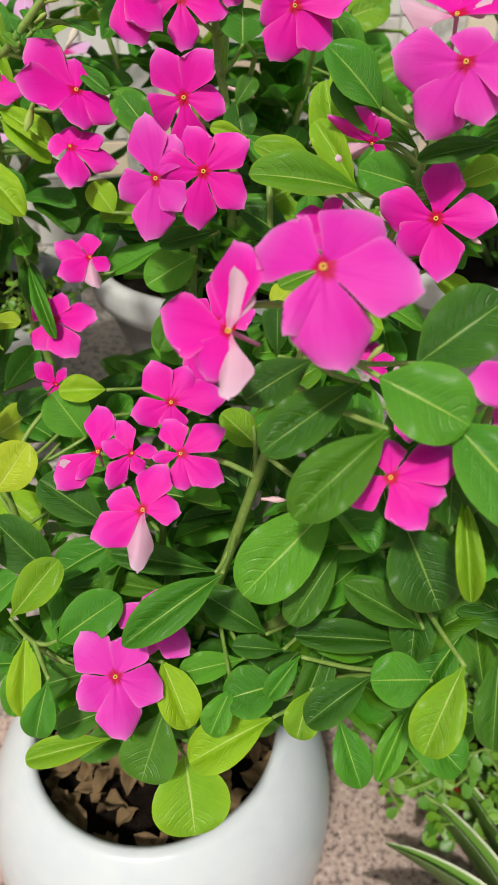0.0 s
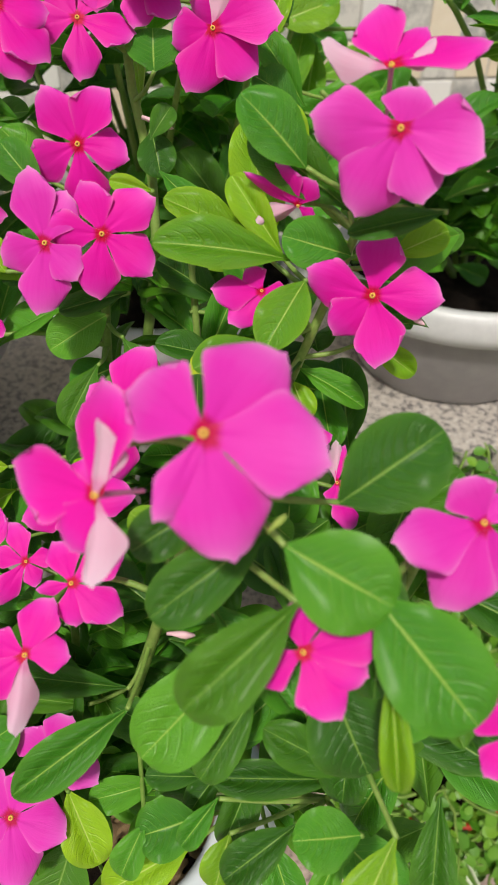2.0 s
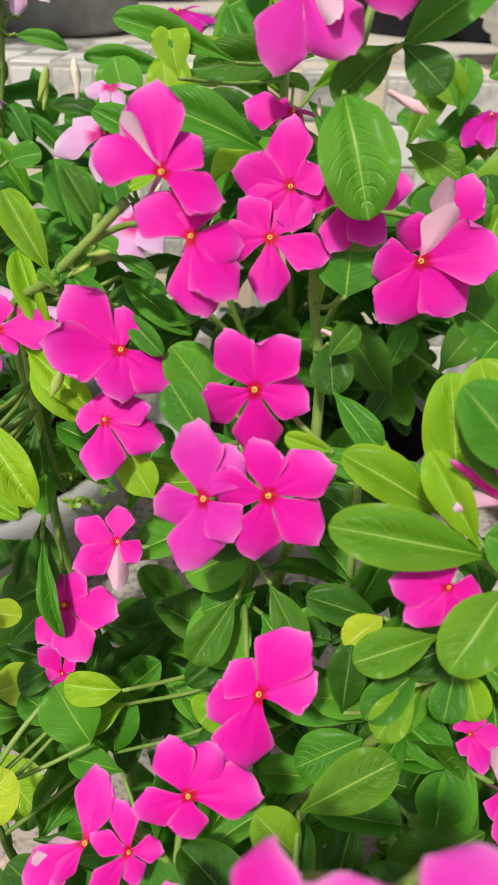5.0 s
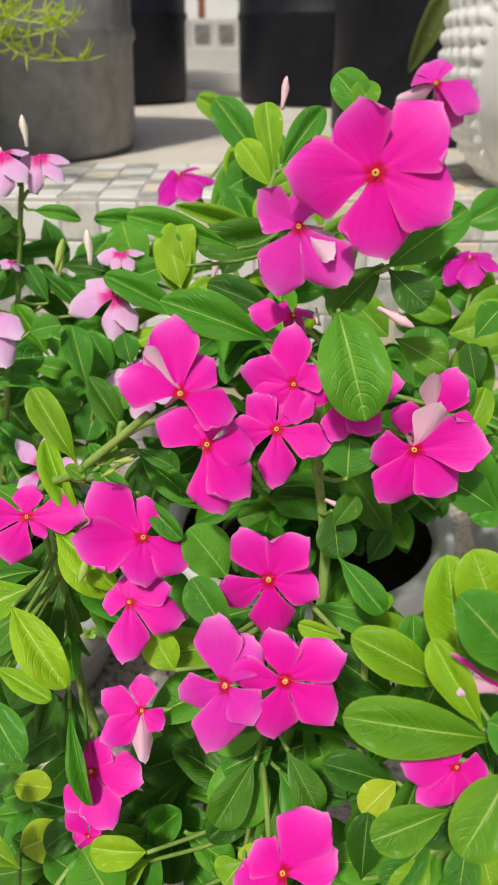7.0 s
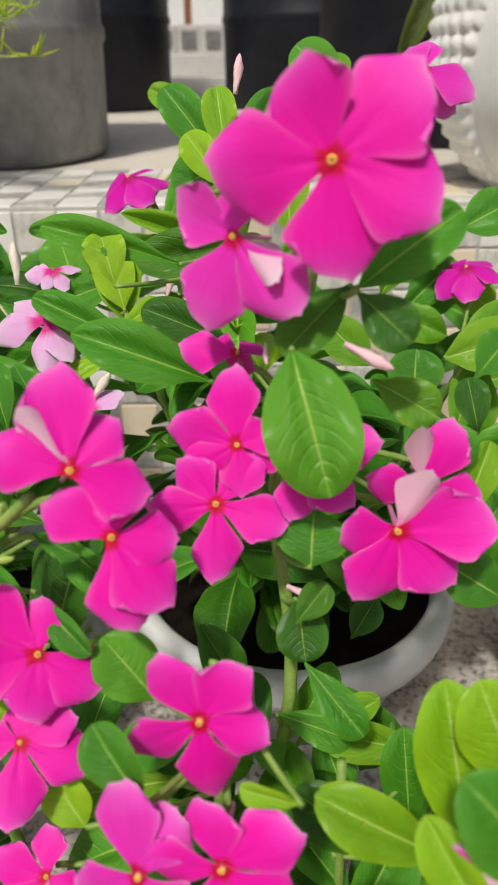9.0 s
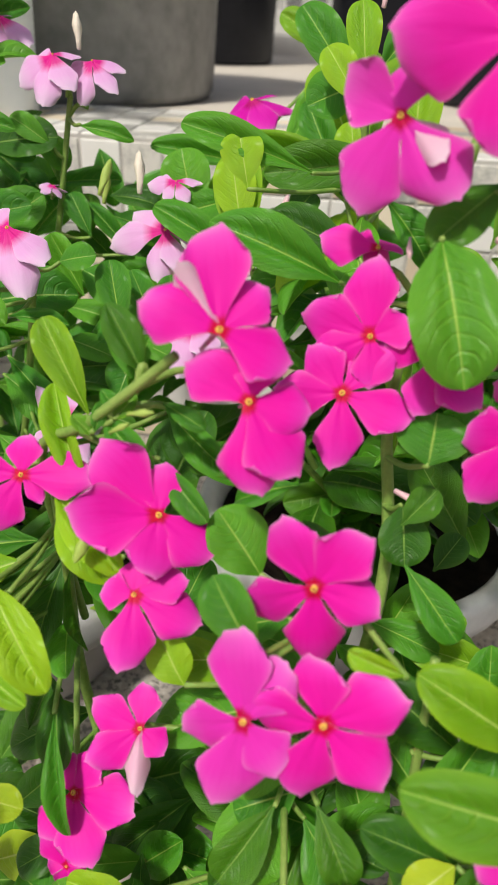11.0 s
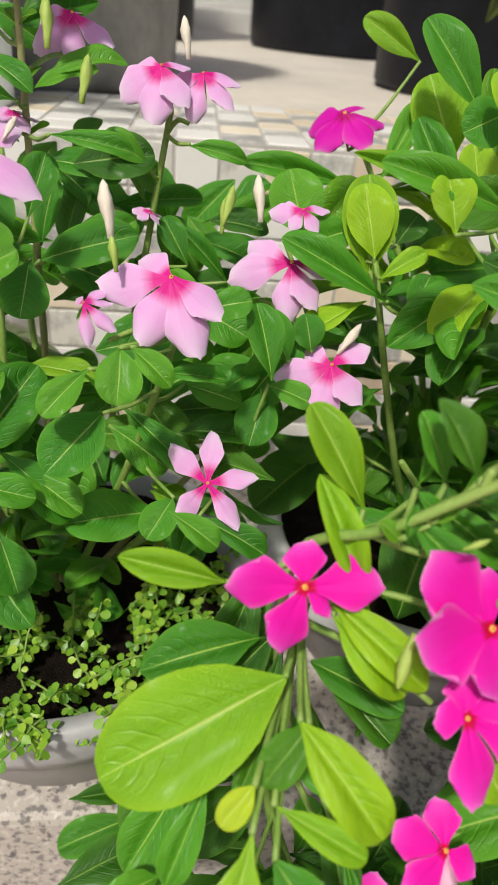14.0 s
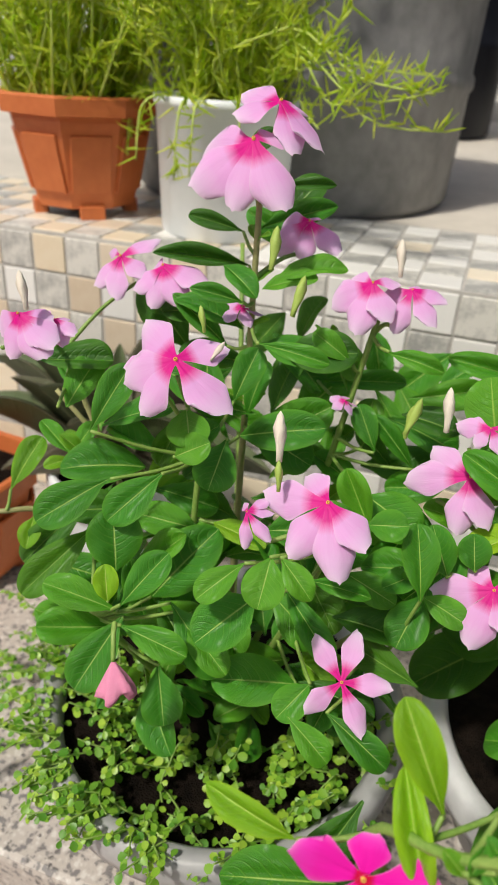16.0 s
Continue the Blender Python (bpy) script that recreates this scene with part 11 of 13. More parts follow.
leaf_mm(plant_b, -57, 614, 640, -69, 657, 675, 0.1, 0.5, 0.8, 30, "d", 5)
leaf_mm(plant_b, 19, 498, 740, -8, 472, 744, -0.2, 0.2, 1.0, 17, "g", 2)
leaf_mm(plant_b, -59, 586, 716, -56, 620, 698, -0.0, -0.4, 0.9, 24, "d", 0)
leaf_mm(plant_b, -70, 607, 621, -51, 654, 647, -0.1, 0.1, 1.0, 33, "g", 5)
leaf_mm(plant_b, -6, 600, 603, 40, 626, 629, -0.5, 0.9, 0.0, 34, "d", 3)
leaf_mm(plant_b, -4, 575, 623, 9, 537, 650, 0.0, 0.6, 0.8, 22, "g", 3)
leaf_mm(plant_b, -9, 575, 620, -28, 518, 632, 0.2, -0.4, 0.9, 35, "g", 5)
leaf_mm(plant_b, -77, 621, 708, -49, 585, 697, -0.2, 0.5, 0.9, 28, "d", 4)
leaf_mm(plant_b, -62, 643, 600, -76, 679, 625, -0.2, 0.0, 1.0, 21, "g", 4)
leaf_mm(plant_b, -58, 602, 582, -28, 561, 619, -0.2, -0.2, 1.0, 36, "d", 2)
leaf_mm(plant_b, -7, 502, 713, 30, 534, 702, 0.3, -0.3, 0.9, 27, "g", 4)
leaf_mm(plant_b, -62, 535, 793, -54, 475, 774, -0.6, -0.2, 0.8, 32, "g", 0)
leaf_mm(plant_b, -16, 609, 585, 16, 643, 605, -0.0, -0.1, 1.0, 24, "d", 4)
leaf_mm(plant_b, -99, 638, 731, -131, 651, 758, 0.3, 0.5, 0.8, 21, "h", 2)
leaf_mm(plant_b, -103, 564, 733, -78, 583, 750, 0.2, -0.3, 0.9, 18, "h", 3)
leaf_mm(plant_b, -49, 628, 627, -1, 613, 617, -0.7, 0.2, 0.7, 23, "g", 4)
leaf_mm(plant_b, -72, 590, 596, -82, 542, 623, 0.2, -0.3, 0.9, 29, "d", 5)
leaf_mm(plant_b, -7, 610, 597, 6, 659, 582, 0.2, 0.1, 1.0, 26, "g", 2)
leaf_mm(plant_b, -123, 648, 798, -76, 629, 797, 0.1, -0.4, 0.9, 22, "h", 3)
leaf_mm(plant_b, 11, 573, 659, 21, 618, 668, -0.5, 0.0, 0.9, 24, "d", 2)
leaf_mm(plant_b, -89, 580, 645, -96, 621, 645, 0.1, 0.3, 1.0, 20, "d", 1)
leaf_mm(plant_b, -22, 552, 672, -12, 589, 668, 0.1, 0.1, 1.0, 17, "g", 1)
leaf_mm(plant_b, -49, 568, 734, -4, 582, 718, -0.0, -0.5, 0.9, 28, "g", 5)
leaf_mm(plant_b, -126, 548, 756, -161, 523, 740, 0.2, 0.0, 1.0, 20, "l", 0)
leaf_mm(plant_b, 21, 608, 626, 44, 555, 611, 0.2, -0.1, 1.0, 35, "d", 5)
leaf_mm(plant_b, 10, 530, 700, -13, 506, 725, -0.5, 0.9, 0.1, 21, "d", 1)
leaf_mm(plant_b, -68, 568, 718, -96, 536, 757, 0.4, 0.1, 0.9, 34, "h", 2)
leaf_mm(plant_b, -12, 596, 615, -40, 654, 608, 0.7, -0.7, 0.2, 28, "g", 5)
leaf_mm(plant_b, -69, 634, 693, -14, 655, 708, 0.3, -0.2, 0.9, 27, "d", 0)
leaf_mm(plant_b, -105, 554, 756, -63, 557, 762, 0.2, 0.5, 0.8, 22, "g", 4)
leaf_mm(plant_b, -81, 572, 649, -33, 586, 625, -0.1, 0.4, 0.9, 29, "d", 3)
leaf_mm(plant_b, -61, 592, 581, -90, 619, 587, 0.5, 0.4, 0.8, 20, "g", 4)
leaf_mm(plant_b, -60, 587, 714, -56, 634, 706, 0.4, 0.2, 0.9, 24, "d", 4)
leaf_mm(plant_b, -8, 585, 627, -43, 593, 653, 0.7, -0.4, 0.5, 20, "d", 0)
leaf_mm(plant_b, -7, 567, 631, -17, 534, 648, 0.2, 0.1, 1.0, 22, "g", 3)
leaf_mm(plant_b, -13, 607, 593, 12, 648, 604, 0.4, -0.2, 0.9, 30, "d", 3)
leaf_mm(plant_b, -46, 566, 618, -84, 533, 616, 0.2, -0.9, 0.3, 30, "d", 0)
leaf_mm(plant_b, -104, 656, 752, -87, 689, 734, -0.7, -0.2, 0.6, 18, "g", 3)
leaf_mm(plant_b, -17, 612, 588, -5, 645, 608, -0.6, 0.2, 0.8, 18, "g", 4)
leaf_mm(plant_b, -49, 589, 584, -23, 620, 584, 0.0, 0.1, 1.0, 19, "g", 1)
leaf_mm(plant_b, 16, 521, 707, 6, 581, 724, -0.3, 0.2, 0.9, 38, "d", 5)
leaf_mm(plant_b, -68, 638, 635, -81, 687, 651, -0.0, 0.2, 1.0, 30, "d", 1)
leaf_mm(plant_b, -68, 631, 597, -104, 610, 596, 0.1, 0.3, 1.0, 20, "d", 4)
leaf_mm(plant_b, -44, 577, 635, -80, 614, 634, -0.6, -0.4, 0.7, 31, "g", 3)
leaf_mm(plant_b, -104, 574, 669, -129, 585, 691, 0.0, 0.0, 1.0, 21, "d", 3)
leaf_mm(plant_b, -6, 606, 590, 37, 602, 620, -0.2, 0.5, 0.8, 27, "d", 0)
leaf_mm(plant_b, 23, 626, 655, 8, 656, 677, -0.7, -0.5, 0.5, 17, "d", 4)
leaf_mm(plant_b, -93, 646, 741, -56, 690, 758, 0.2, 0.0, 1.0, 36, "h", 3)
leaf_mm(plant_b, -64, 592, 596, -88, 642, 608, -0.0, 0.2, 1.0, 29, "d", 2)
leaf_mm(plant_b, -59, 569, 580, -70, 534, 567, -0.5, -0.3, 0.8, 20, "d", 1)
leaf_mm(plant_b, -18, 590, 602, -69, 569, 579, -0.1, 0.0, 1.0, 34, "g", 3)
leaf_mm(plant_b, -50, 614, 616, -19, 662, 630, -0.1, 0.8, 0.6, 25, "g", 2)
leaf_mm(plant_b, 45, 622, 645, 78, 625, 628, 0.5, 0.4, 0.8, 19, "g", 4)
leaf_mm(plant_b, -20, 597, 598, -74, 602, 579, -0.7, -0.3, 0.7, 28, "d", 0)
leaf_mm(plant_b, -64, 557, 734, -76, 526, 723, -0.5, -0.1, 0.9, 20, "d", 2)
leaf_mm(plant_b, -12, 603, 591, 42, 626, 584, 0.4, -0.0, 0.9, 30, "g", 3)
leaf_mm(plant_b, 18, 520, 732, -3, 562, 717, 0.2, 0.1, 1.0, 29, "d", 4)
leaf_mm(plant_b, 12, 543, 675, 18, 584, 684, -0.1, 0.3, 0.9, 26, "d", 1)
leaf_mm(plant_b, -24, 583, 588, 4, 560, 580, -0.5, 0.3, 0.8, 18, "d", 0)
leaf_mm(plant_b, 4, 529, 704, -34, 519, 720, 0.3, -0.2, 1.0, 20, "d", 0)
leaf_mm(plant_b, -111, 565, 715, -134, 610, 724, 0.1, -0.1, 1.0, 32, "d", 1)
leaf_mm(plant_b, -24, 561, 642, 16, 548, 662, -0.4, -0.5, 0.8, 22, "g", 3)
leaf_mm(plant_b, 8, 638, 606, 46, 669, 629, -0.1, -0.4, 0.9, 29, "g", 5)
leaf_mm(plant_b, -64, 554, 617, -94, 574, 606, -0.1, 0.1, 1.0, 19, "g", 4)
leaf_mm(plant_b, -22, 607, 587, -45, 648, 564, -0.5, -0.3, 0.8, 29, "g", 1)
leaf_mm(plant_b, -26, 599, 596, -56, 586, 620, 0.3, -0.1, 0.9, 20, "g", 2)
leaf_mm(plant_b, -30, 623, 578, -58, 672, 578, 0.2, 0.4, 0.9, 29, "g", 3)
leaf_mm(plant_b, -88, 622, 675, -126, 597, 690, 0.2, 0.0, 1.0, 29, "g", 5)
leaf_mm(plant_b, -5, 584, 629, -34, 636, 622, 0.1, -0.2, 1.0, 37, "d", 1)
leaf_mm(plant_b, -20, 545, 652, 21, 509, 653, -0.3, -0.4, 0.9, 32, "d", 0)
leaf_mm(plant_b, -90, 633, 715, -127, 630, 743, 0.8, -0.1, 0.6, 22, "d", 1)
leaf_mm(plant_b, -70, 539, 766, -92, 497, 759, -0.6, 0.3, 0.8, 24, "g", 4)
leaf_mm(plant_b, 7, 549, 663, -17, 599, 644, 0.4, 0.4, 0.9, 34, "d", 1)
leaf_mm(plant_b, -21, 595, 598, -80, 572, 597, -0.5, -0.4, 0.8, 38, "d", 3)
leaf_mm(plant_b, 14, 630, 632, 13, 673, 646, 0.1, 0.3, 0.9, 25, "g", 4)
leaf_mm(plant_b, -117, 647, 763, -163, 684, 748, -0.1, -0.0, 1.0, 28, "g", 0)
leaf_mm(plant_b, -105, 568, 687, -135, 598, 670, 0.3, -0.6, 0.7, 22, "d", 4)
leaf_mm(plant_b, -105, 635, 739, -148, 612, 750, -0.3, -0.5, 0.8, 28, "l", 4)
leaf_mm(plant_b, -134, 643, 796, -152, 586, 781, 0.3, -0.9, 0.4, 33, "h", 1)
leaf_mm(plant_b, -56, 617, 579, -23, 648, 597, -0.1, 0.1, 1.0, 25, "d", 3)
leaf_mm(plant_b, -122, 559, 727, -167, 565, 718, -0.2, -0.1, 1.0, 20, "g", 1)
leaf_mm(plant_b, 18, 526, 694, 32, 554, 718, -0.4, 0.9, 0.2, 21, "g", 5)
leaf_mm(plant_b, -117, 648, 790, -60, 634, 768, 0.3, 0.1, 1.0, 35, "l", 3)
leaf_mm(plant_b, -62, 635, 665, -14, 648, 686, 0.1, 0.4, 0.9, 29, "d", 2)
leaf_mm(plant_b, -79, 573, 717, -114, 567, 729, 0.2, -0.1, 1.0, 20, "g", 4)
leaf_mm(plant_b, -32, 596, 603, -18, 638, 596, -0.2, 0.4, 0.9, 25, "g", 0)
leaf_mm(plant_b, -65, 611, 567, -96, 638, 570, -0.4, 0.3, 0.8, 19, "d", 3)
leaf_mm(plant_b, -34, 571, 621, -30, 534, 634, 0.8, 0.3, 0.5, 19, "g", 4)
leaf_mm(plant_b, -42, 612, 576, -79, 616, 578, -0.4, 0.4, 0.8, 20, "d", 3)
leaf_mm(plant_b, -109, 632, 720, -160, 621, 701, 0.7, -0.2, 0.6, 24, "g", 2)
leaf_mm(plant_b, -58, 596, 571, -88, 586, 593, -0.3, 0.6, 0.7, 20, "g", 3)
leaf_mm(plant_b, 41, 604, 708, 19, 654, 691, -0.0, 0.3, 1.0, 28, "g", 4)
leaf_mm(plant_b, 10, 614, 634, -28, 568, 621, 0.3, 0.2, 0.9, 34, "g", 5)
leaf_mm(plant_b, 11, 617, 639, -40, 586, 629, 0.2, 0.1, 1.0, 36, "d", 4)
leaf_mm(plant_b, 6, 576, 635, 49, 605, 614, -0.4, 0.3, 0.9, 27, "g", 5)
leaf_mm(plant_b, 3, 577, 627, 38, 543, 613, -0.2, 0.7, 0.7, 23, "g", 4)
leaf_mm(plant_b, -14, 603, 609, -26, 651, 608, -1.0, 0.2, 0.1, 27, "d", 2)
leaf_mm(plant_b, -51, 633, 617, 2, 622, 649, 0.6, -0.2, 0.7, 29, "d", 5)
leaf_mm(plant_b, 26, 630, 652, 16, 684, 634, 0.4, 0.4, 0.8, 30, "d", 1)
leaf_mm(plant_b, -63, 553, 606, -86, 515, 590, -0.3, -0.7, 0.6, 22, "d", 3)
leaf_mm(plant_b, 26, 628, 632, 66, 637, 642, -0.0, -0.1, 1.0, 20, "g", 3)
leaf_mm(plant_b, 4, 539, 669, -36, 526, 669, -0.4, -0.0, 0.9, 22, "g", 3)
leaf_mm(plant_b, -29, 583, 625, -6, 619, 640, -0.2, 0.7, 0.7, 21, "d", 4)
leaf_mm(plant_b, 29, 587, 706, -6, 560, 701, 0.6, -0.5, 0.6, 24, "g", 4)
leaf_mm(plant_b, -46, 571, 719, 6, 558, 736, 0.2, -0.4, 0.9, 30, "g", 4)
leaf_mm(plant_b, -22, 555, 655, 11, 576, 639, 0.6, -0.1, 0.8, 23, "d", 2)
leaf_mm(plant_b, -18, 522, 697, 12, 573, 714, -0.4, -0.7, 0.6, 30, "d", 0)
leaf_mm(plant_b, 11, 636, 639, -12, 667, 632, -0.5, 0.6, 0.7, 18, "d", 3)
leaf_mm(plant_b, 19, 566, 669, 58, 593, 704, -0.2, 0.6, 0.8, 32, "d", 2)
leaf_mm(plant_b, -50, 591, 665, 2, 595, 644, -0.3, -0.1, 1.0, 32, "g", 2)
leaf_mm(plant_b, 3, 618, 604, 14, 577, 603, 0.2, -0.2, 0.9, 19, "d", 4)
leaf_mm(plant_b, 5, 542, 672, -44, 555, 708, 0.4, 0.1, 0.9, 36, "g", 1)
leaf_mm(plant_b, 2, 622, 617, -43, 584, 618, 0.3, 0.0, 1.0, 30, "g", 1)
leaf_mm(plant_b, 5, 549, 689, -32, 564, 716, 0.6, -0.6, 0.5, 28, "d", 5)
leaf_mm(plant_b, -61, 634, 652, -14, 641, 687, -0.1, 0.1, 1.0, 31, "g", 4)
leaf_mm(plant_b, -32, 661, 750, -84, 648, 741, -0.1, -0.7, 0.7, 30, "g", 5)
leaf_mm(plant_b, -58, 615, 786, -23, 612, 751, 0.1, -0.7, 0.7, 24, "g", 4)
leaf_mm(plant_c, 43.0, 581.9, 747.6, 83.6, 585.7, 761.6, -0.1, -0.9, 0.4, 30.0, "h", 2)
leaf_mm(plant_c, 29.3, 581.6, 720.3, 29.0, 592.7, 747.8, 0.0, -0.9, 0.4, 31.5, "g", 2)
leaf_mm(plant_c, 53.4, 574.7, 699.6, 62.4, 593.4, 743.1, -0.0, -0.9, 0.5, 24.5, "h", 0)
leaf_mm(plant_c, 6.9, 647.5, 757.1, 23.8, 665.6, 799.0, 0.0, -0.9, 0.3, 26.3, "h", 0)
leaf_mm(plant_c, 2.3, 532.2, 761.2, -20.5, 534.3, 781.6, 0.1, -0.9, 0.4, 21.0, "h", 2)
leaf_mm(plant_c, 78.8, 557.1, 671.4, 36.6, 555.7, 697.3, -0.0, -0.8, 0.5, 31.5, "g", 0)
leaf_mm(plant_c, 95.1, 544.5, 655.6, 68.2, 524.6, 646.8, -0.1, -0.8, 0.6, 31.5, "g", 0)
leaf_mm(plant_c, 48.0, 574.7, 687.4, 117.3, 581.8, 711.8, -0.1, -0.9, 0.5, 31.8, "g", 0)
leaf_mm(plant_c, 76.1, 654.3, 702.3, 119.5, 657.6, 716.1, -0.1, -0.9, 0.5, 30.0, "h", 0)
leaf_mm(plant_c, 52.2, 587.0, 748.7, 83.2, 596.9, 772.5, -0.1, -0.9, 0.4, 28.2, "h", 2)
leaf_mm(plant_c, 66.8, 543.2, 652.4, 85.8, 556.1, 680.6, -0.1, -0.8, 0.6, 29.7, "g", 0)
leaf_mm(plant_c, 41.1, 649.9, 781.8, 15.7, 654.4, 808.8, 0.0, -0.9, 0.3, 21.8, "h", 4)
leaf_mm(plant_c, 37.9, 647.3, 778.7, 36.6, 660.2, 812.2, -0.0, -0.9, 0.3, 21.8, "g", 4)
leaf_mm(plant_c, 52.9, 664.9, 800.0, 82.4, 670.7, 816.1, -0.1, -1.0, 0.3, 29.1, "g", 2)
leaf_mm(plant_c, 49.2, 397.0, 738.6, 28.6, 395.6, 752.5, -0.2, -0.7, 0.7, 21.0, "g", 0)
leaf_mm(plant_c, 15.7, 421.8, 790.6, 32.6, 411.5, 778.8, -0.1, -0.8, 0.6, 21.0, "g", 0)
leaf_mm(plant_c, 0.6, 425.3, 800.6, 21.9, 417.8, 792.8, -0.1, -0.8, 0.6, 18.6, "h", 0)
leaf_mm(plant_c, 33.1, 429.9, 801.3, 42.5, 434.6, 815.0, -0.2, -0.8, 0.5, 16.3, "g", 0)
leaf_mm(plant_c, 44.7, 677.1, 771.0, 78.6, 660.6, 752.2, -0.1, -0.9, 0.5, 29.2, "h", 0)
leaf_mm(plant_c, 9.6, 658.7, 748.5, 51.5, 647.4, 737.6, -0.1, -0.9, 0.5, 25.0, "h", 4)
leaf_mm(plant_c, 47.0, 736.5, 734.5, 107.1, 715.4, 712.6, -0.1, -0.8, 0.5, 34.7, "g", 0)
leaf_mm(plant_c, 67.0, 687.4, 641.2, 118.2, 668.1, 621.2, -0.2, -0.7, 0.6, 39.0, "g", 0)
leaf_mm(plant_c, 51.0, 400.3, 738.4, 30.5, 404.3, 767.0, -0.2, -0.7, 0.7, 17.3, "g", 0)
leaf_mm(plant_c, 117.2, 590.0, 701.5, 50.5, 556.1, 696.6, -0.1, -0.9, 0.5, 29.8, "g", 0)
leaf_mm(plant_c, 7.1, 551.2, 678.3, -7.2, 510.3, 645.6, 0.1, -0.8, 0.6, 28.0, "d", 0)
leaf_mm(plant_c, 28.6, 561.0, 672.7, 22.9, 527.4, 644.3, 0.0, -0.8, 0.6, 28.7, "d", 0)
stem(plant_c, [(0.2320, 0.6750, 0.5200), (0.1700, 0.6500, 0.6800), (0.1000, 0.6200, 0.7400)], 0.003, 0.0016)
stem(plant_c, [(0.2320, 0.6750, 0.5200), (0.2000, 0.6200, 0.7000), (0.1200, 0.5500, 0.7900)], 0.003, 0.0016)
stem(plant_c, [(0.2320, 0.6750, 0.5200), (0.2200, 0.6600, 0.7200), (0.1700, 0.6400, 0.8600)], 0.003, 0.0016)
stem(plant_c, [(0.2320, 0.6750, 0.5200), (0.2500, 0.6000, 0.6600), (0.2000, 0.5400, 0.7400)], 0.003, 0.0016)
stem(plant_c, [(0.2320, 0.6750, 0.5200), (0.1500, 0.6000, 0.6400), (0.0700, 0.5200, 0.7200)], 0.003, 0.0016)
stem(plant_c, [(0.2320, 0.6750, 0.5200), (0.1600, 0.5800, 0.6200), (0.1200, 0.5000, 0.7000)], 0.003, 0.0016)
leaf_stalk(plant_c, 100, 620, 740, 43, 582, 748)
leaf_stalk(plant_c, 76, 526, 714, 29, 582, 720)
leaf_stalk(plant_c, 94, 544, 696, 53, 575, 700)
leaf_stalk(plant_c, 112, 562, 678, 79, 557, 671)
leaf_stalk(plant_c, 142, 544, 656, 95, 544, 656)
leaf_stalk(plant_c, 100, 550, 690, 48, 575, 687)
leaf_stalk(plant_c, 140, 637, 706, 76, 654, 702)
leaf_stalk(plant_c, 100, 620, 740, 52, 587, 749)
leaf_stalk(plant_c, 117, 567, 673, 117, 590, 702)
leaf_mm(plant_c, 150, 595, 658, 195, 626, 676, 0.2, -0.1, 1.0, 27, "d", 0)
leaf_mm(plant_c, 146, 608, 642, 154, 643, 631, 0.5, 0.6, 0.6, 19, "g", 5)
leaf_mm(plant_c, 233, 570, 671, 214, 515, 647, 0.3, -0.3, 0.9, 35, "d", 5)
leaf_mm(plant_c, 136, 584, 659, 182, 617, 643, 0.1, -0.5, 0.9, 29, "d", 4)
leaf_mm(plant_c, 245, 642, 610, 253, 699, 621, -0.2, 0.5, 0.9, 31, "g", 1)
leaf_mm(plant_c, 222, 672, 615, 192, 697, 633, -0.1, 0.4, 0.9, 21, "d", 3)
leaf_mm(plant_c, 169, 562, 642, 201, 548, 665, 0.4, 0.6, 0.7, 22, "g", 4)
leaf_mm(plant_c, 177, 655, 639, 130, 646, 649, -0.8, 0.3, 0.5, 26, "g", 4)
leaf_mm(plant_c, 190, 622, 583, 209, 671, 592, 0.3, 0.2, 0.9, 32, "g", 5)
leaf_mm(plant_c, 138, 557, 643, 85, 571, 629, 0.7, 0.7, 0.3, 33, "g", 0)
leaf_mm(plant_c, 185, 628, 605, 216, 639, 630, 0.3, -0.0, 0.9, 20, "g", 5)
leaf_mm(plant_c, 216, 640, 634, 263, 626, 660, 0.7, -0.0, -0.8, 31, "d", 1)
leaf_mm(plant_c, 240, 621, 613, 211, 597, 595, -0.5, -0.0, 0.9, 23, "d", 1)
leaf_mm(plant_c, 193, 636, 576, 167, 588, 599, 0.3, -0.1, 1.0, 27, "d", 1)
leaf_mm(plant_c, 205, 641, 657, 191, 674, 663, 0.0, 0.0, 1.0, 20, "d", 3)
leaf_mm(plant_c, 219, 659, 616, 192, 626, 649, 0.1, -0.5, 0.9, 29, "g", 1)
leaf_mm(plant_c, 226, 554, 722, 280, 552, 732, 0.8, 0.1, 0.6, 34, "g", 0)
leaf_mm(plant_c, 231, 664, 665, 259, 661, 691, 0.4, 0.1, 0.9, 21, "d", 3)
leaf_mm(plant_c, 249, 607, 655, 243, 647, 645, 0.2, -0.0, 1.0, 20, "g", 3)
leaf_mm(plant_c, 169, 652, 820, 118, 673, 830, -0.3, 0.3, 0.9, 26, "g", 3)
leaf_mm(plant_c, 196, 640, 557, 146, 654, 538, 0.2, -0.6, 0.8, 28, "d", 2)
leaf_mm(plant_c, 166, 572, 750, 218, 546, 740, 0.1, -0.1, 1.0, 25, "h", 4)
leaf_mm(plant_c, 184, 625, 579, 141, 631, 603, -0.2, 0.2, 1.0, 28, "d", 2)
leaf_mm(plant_c, 144, 561, 660, 149, 603, 668, 0.0, 0.5, 0.8, 20, "g", 5)
leaf_mm(plant_c, 243, 648, 580, 264, 700, 554, 0.4, 0.1, 0.9, 38, "d", 5)
leaf_mm(plant_c, 198, 651, 607, 187, 592, 629, 0.1, -0.5, 0.8, 33, "d", 1)
leaf_mm(plant_c, 181, 595, 727, 209, 557, 740, 0.7, 0.3, 0.7, 25, "h", 5)
leaf_mm(plant_c, 212, 649, 736, 197, 597, 731, -0.5, -0.2, 0.9, 25, "l", 0)
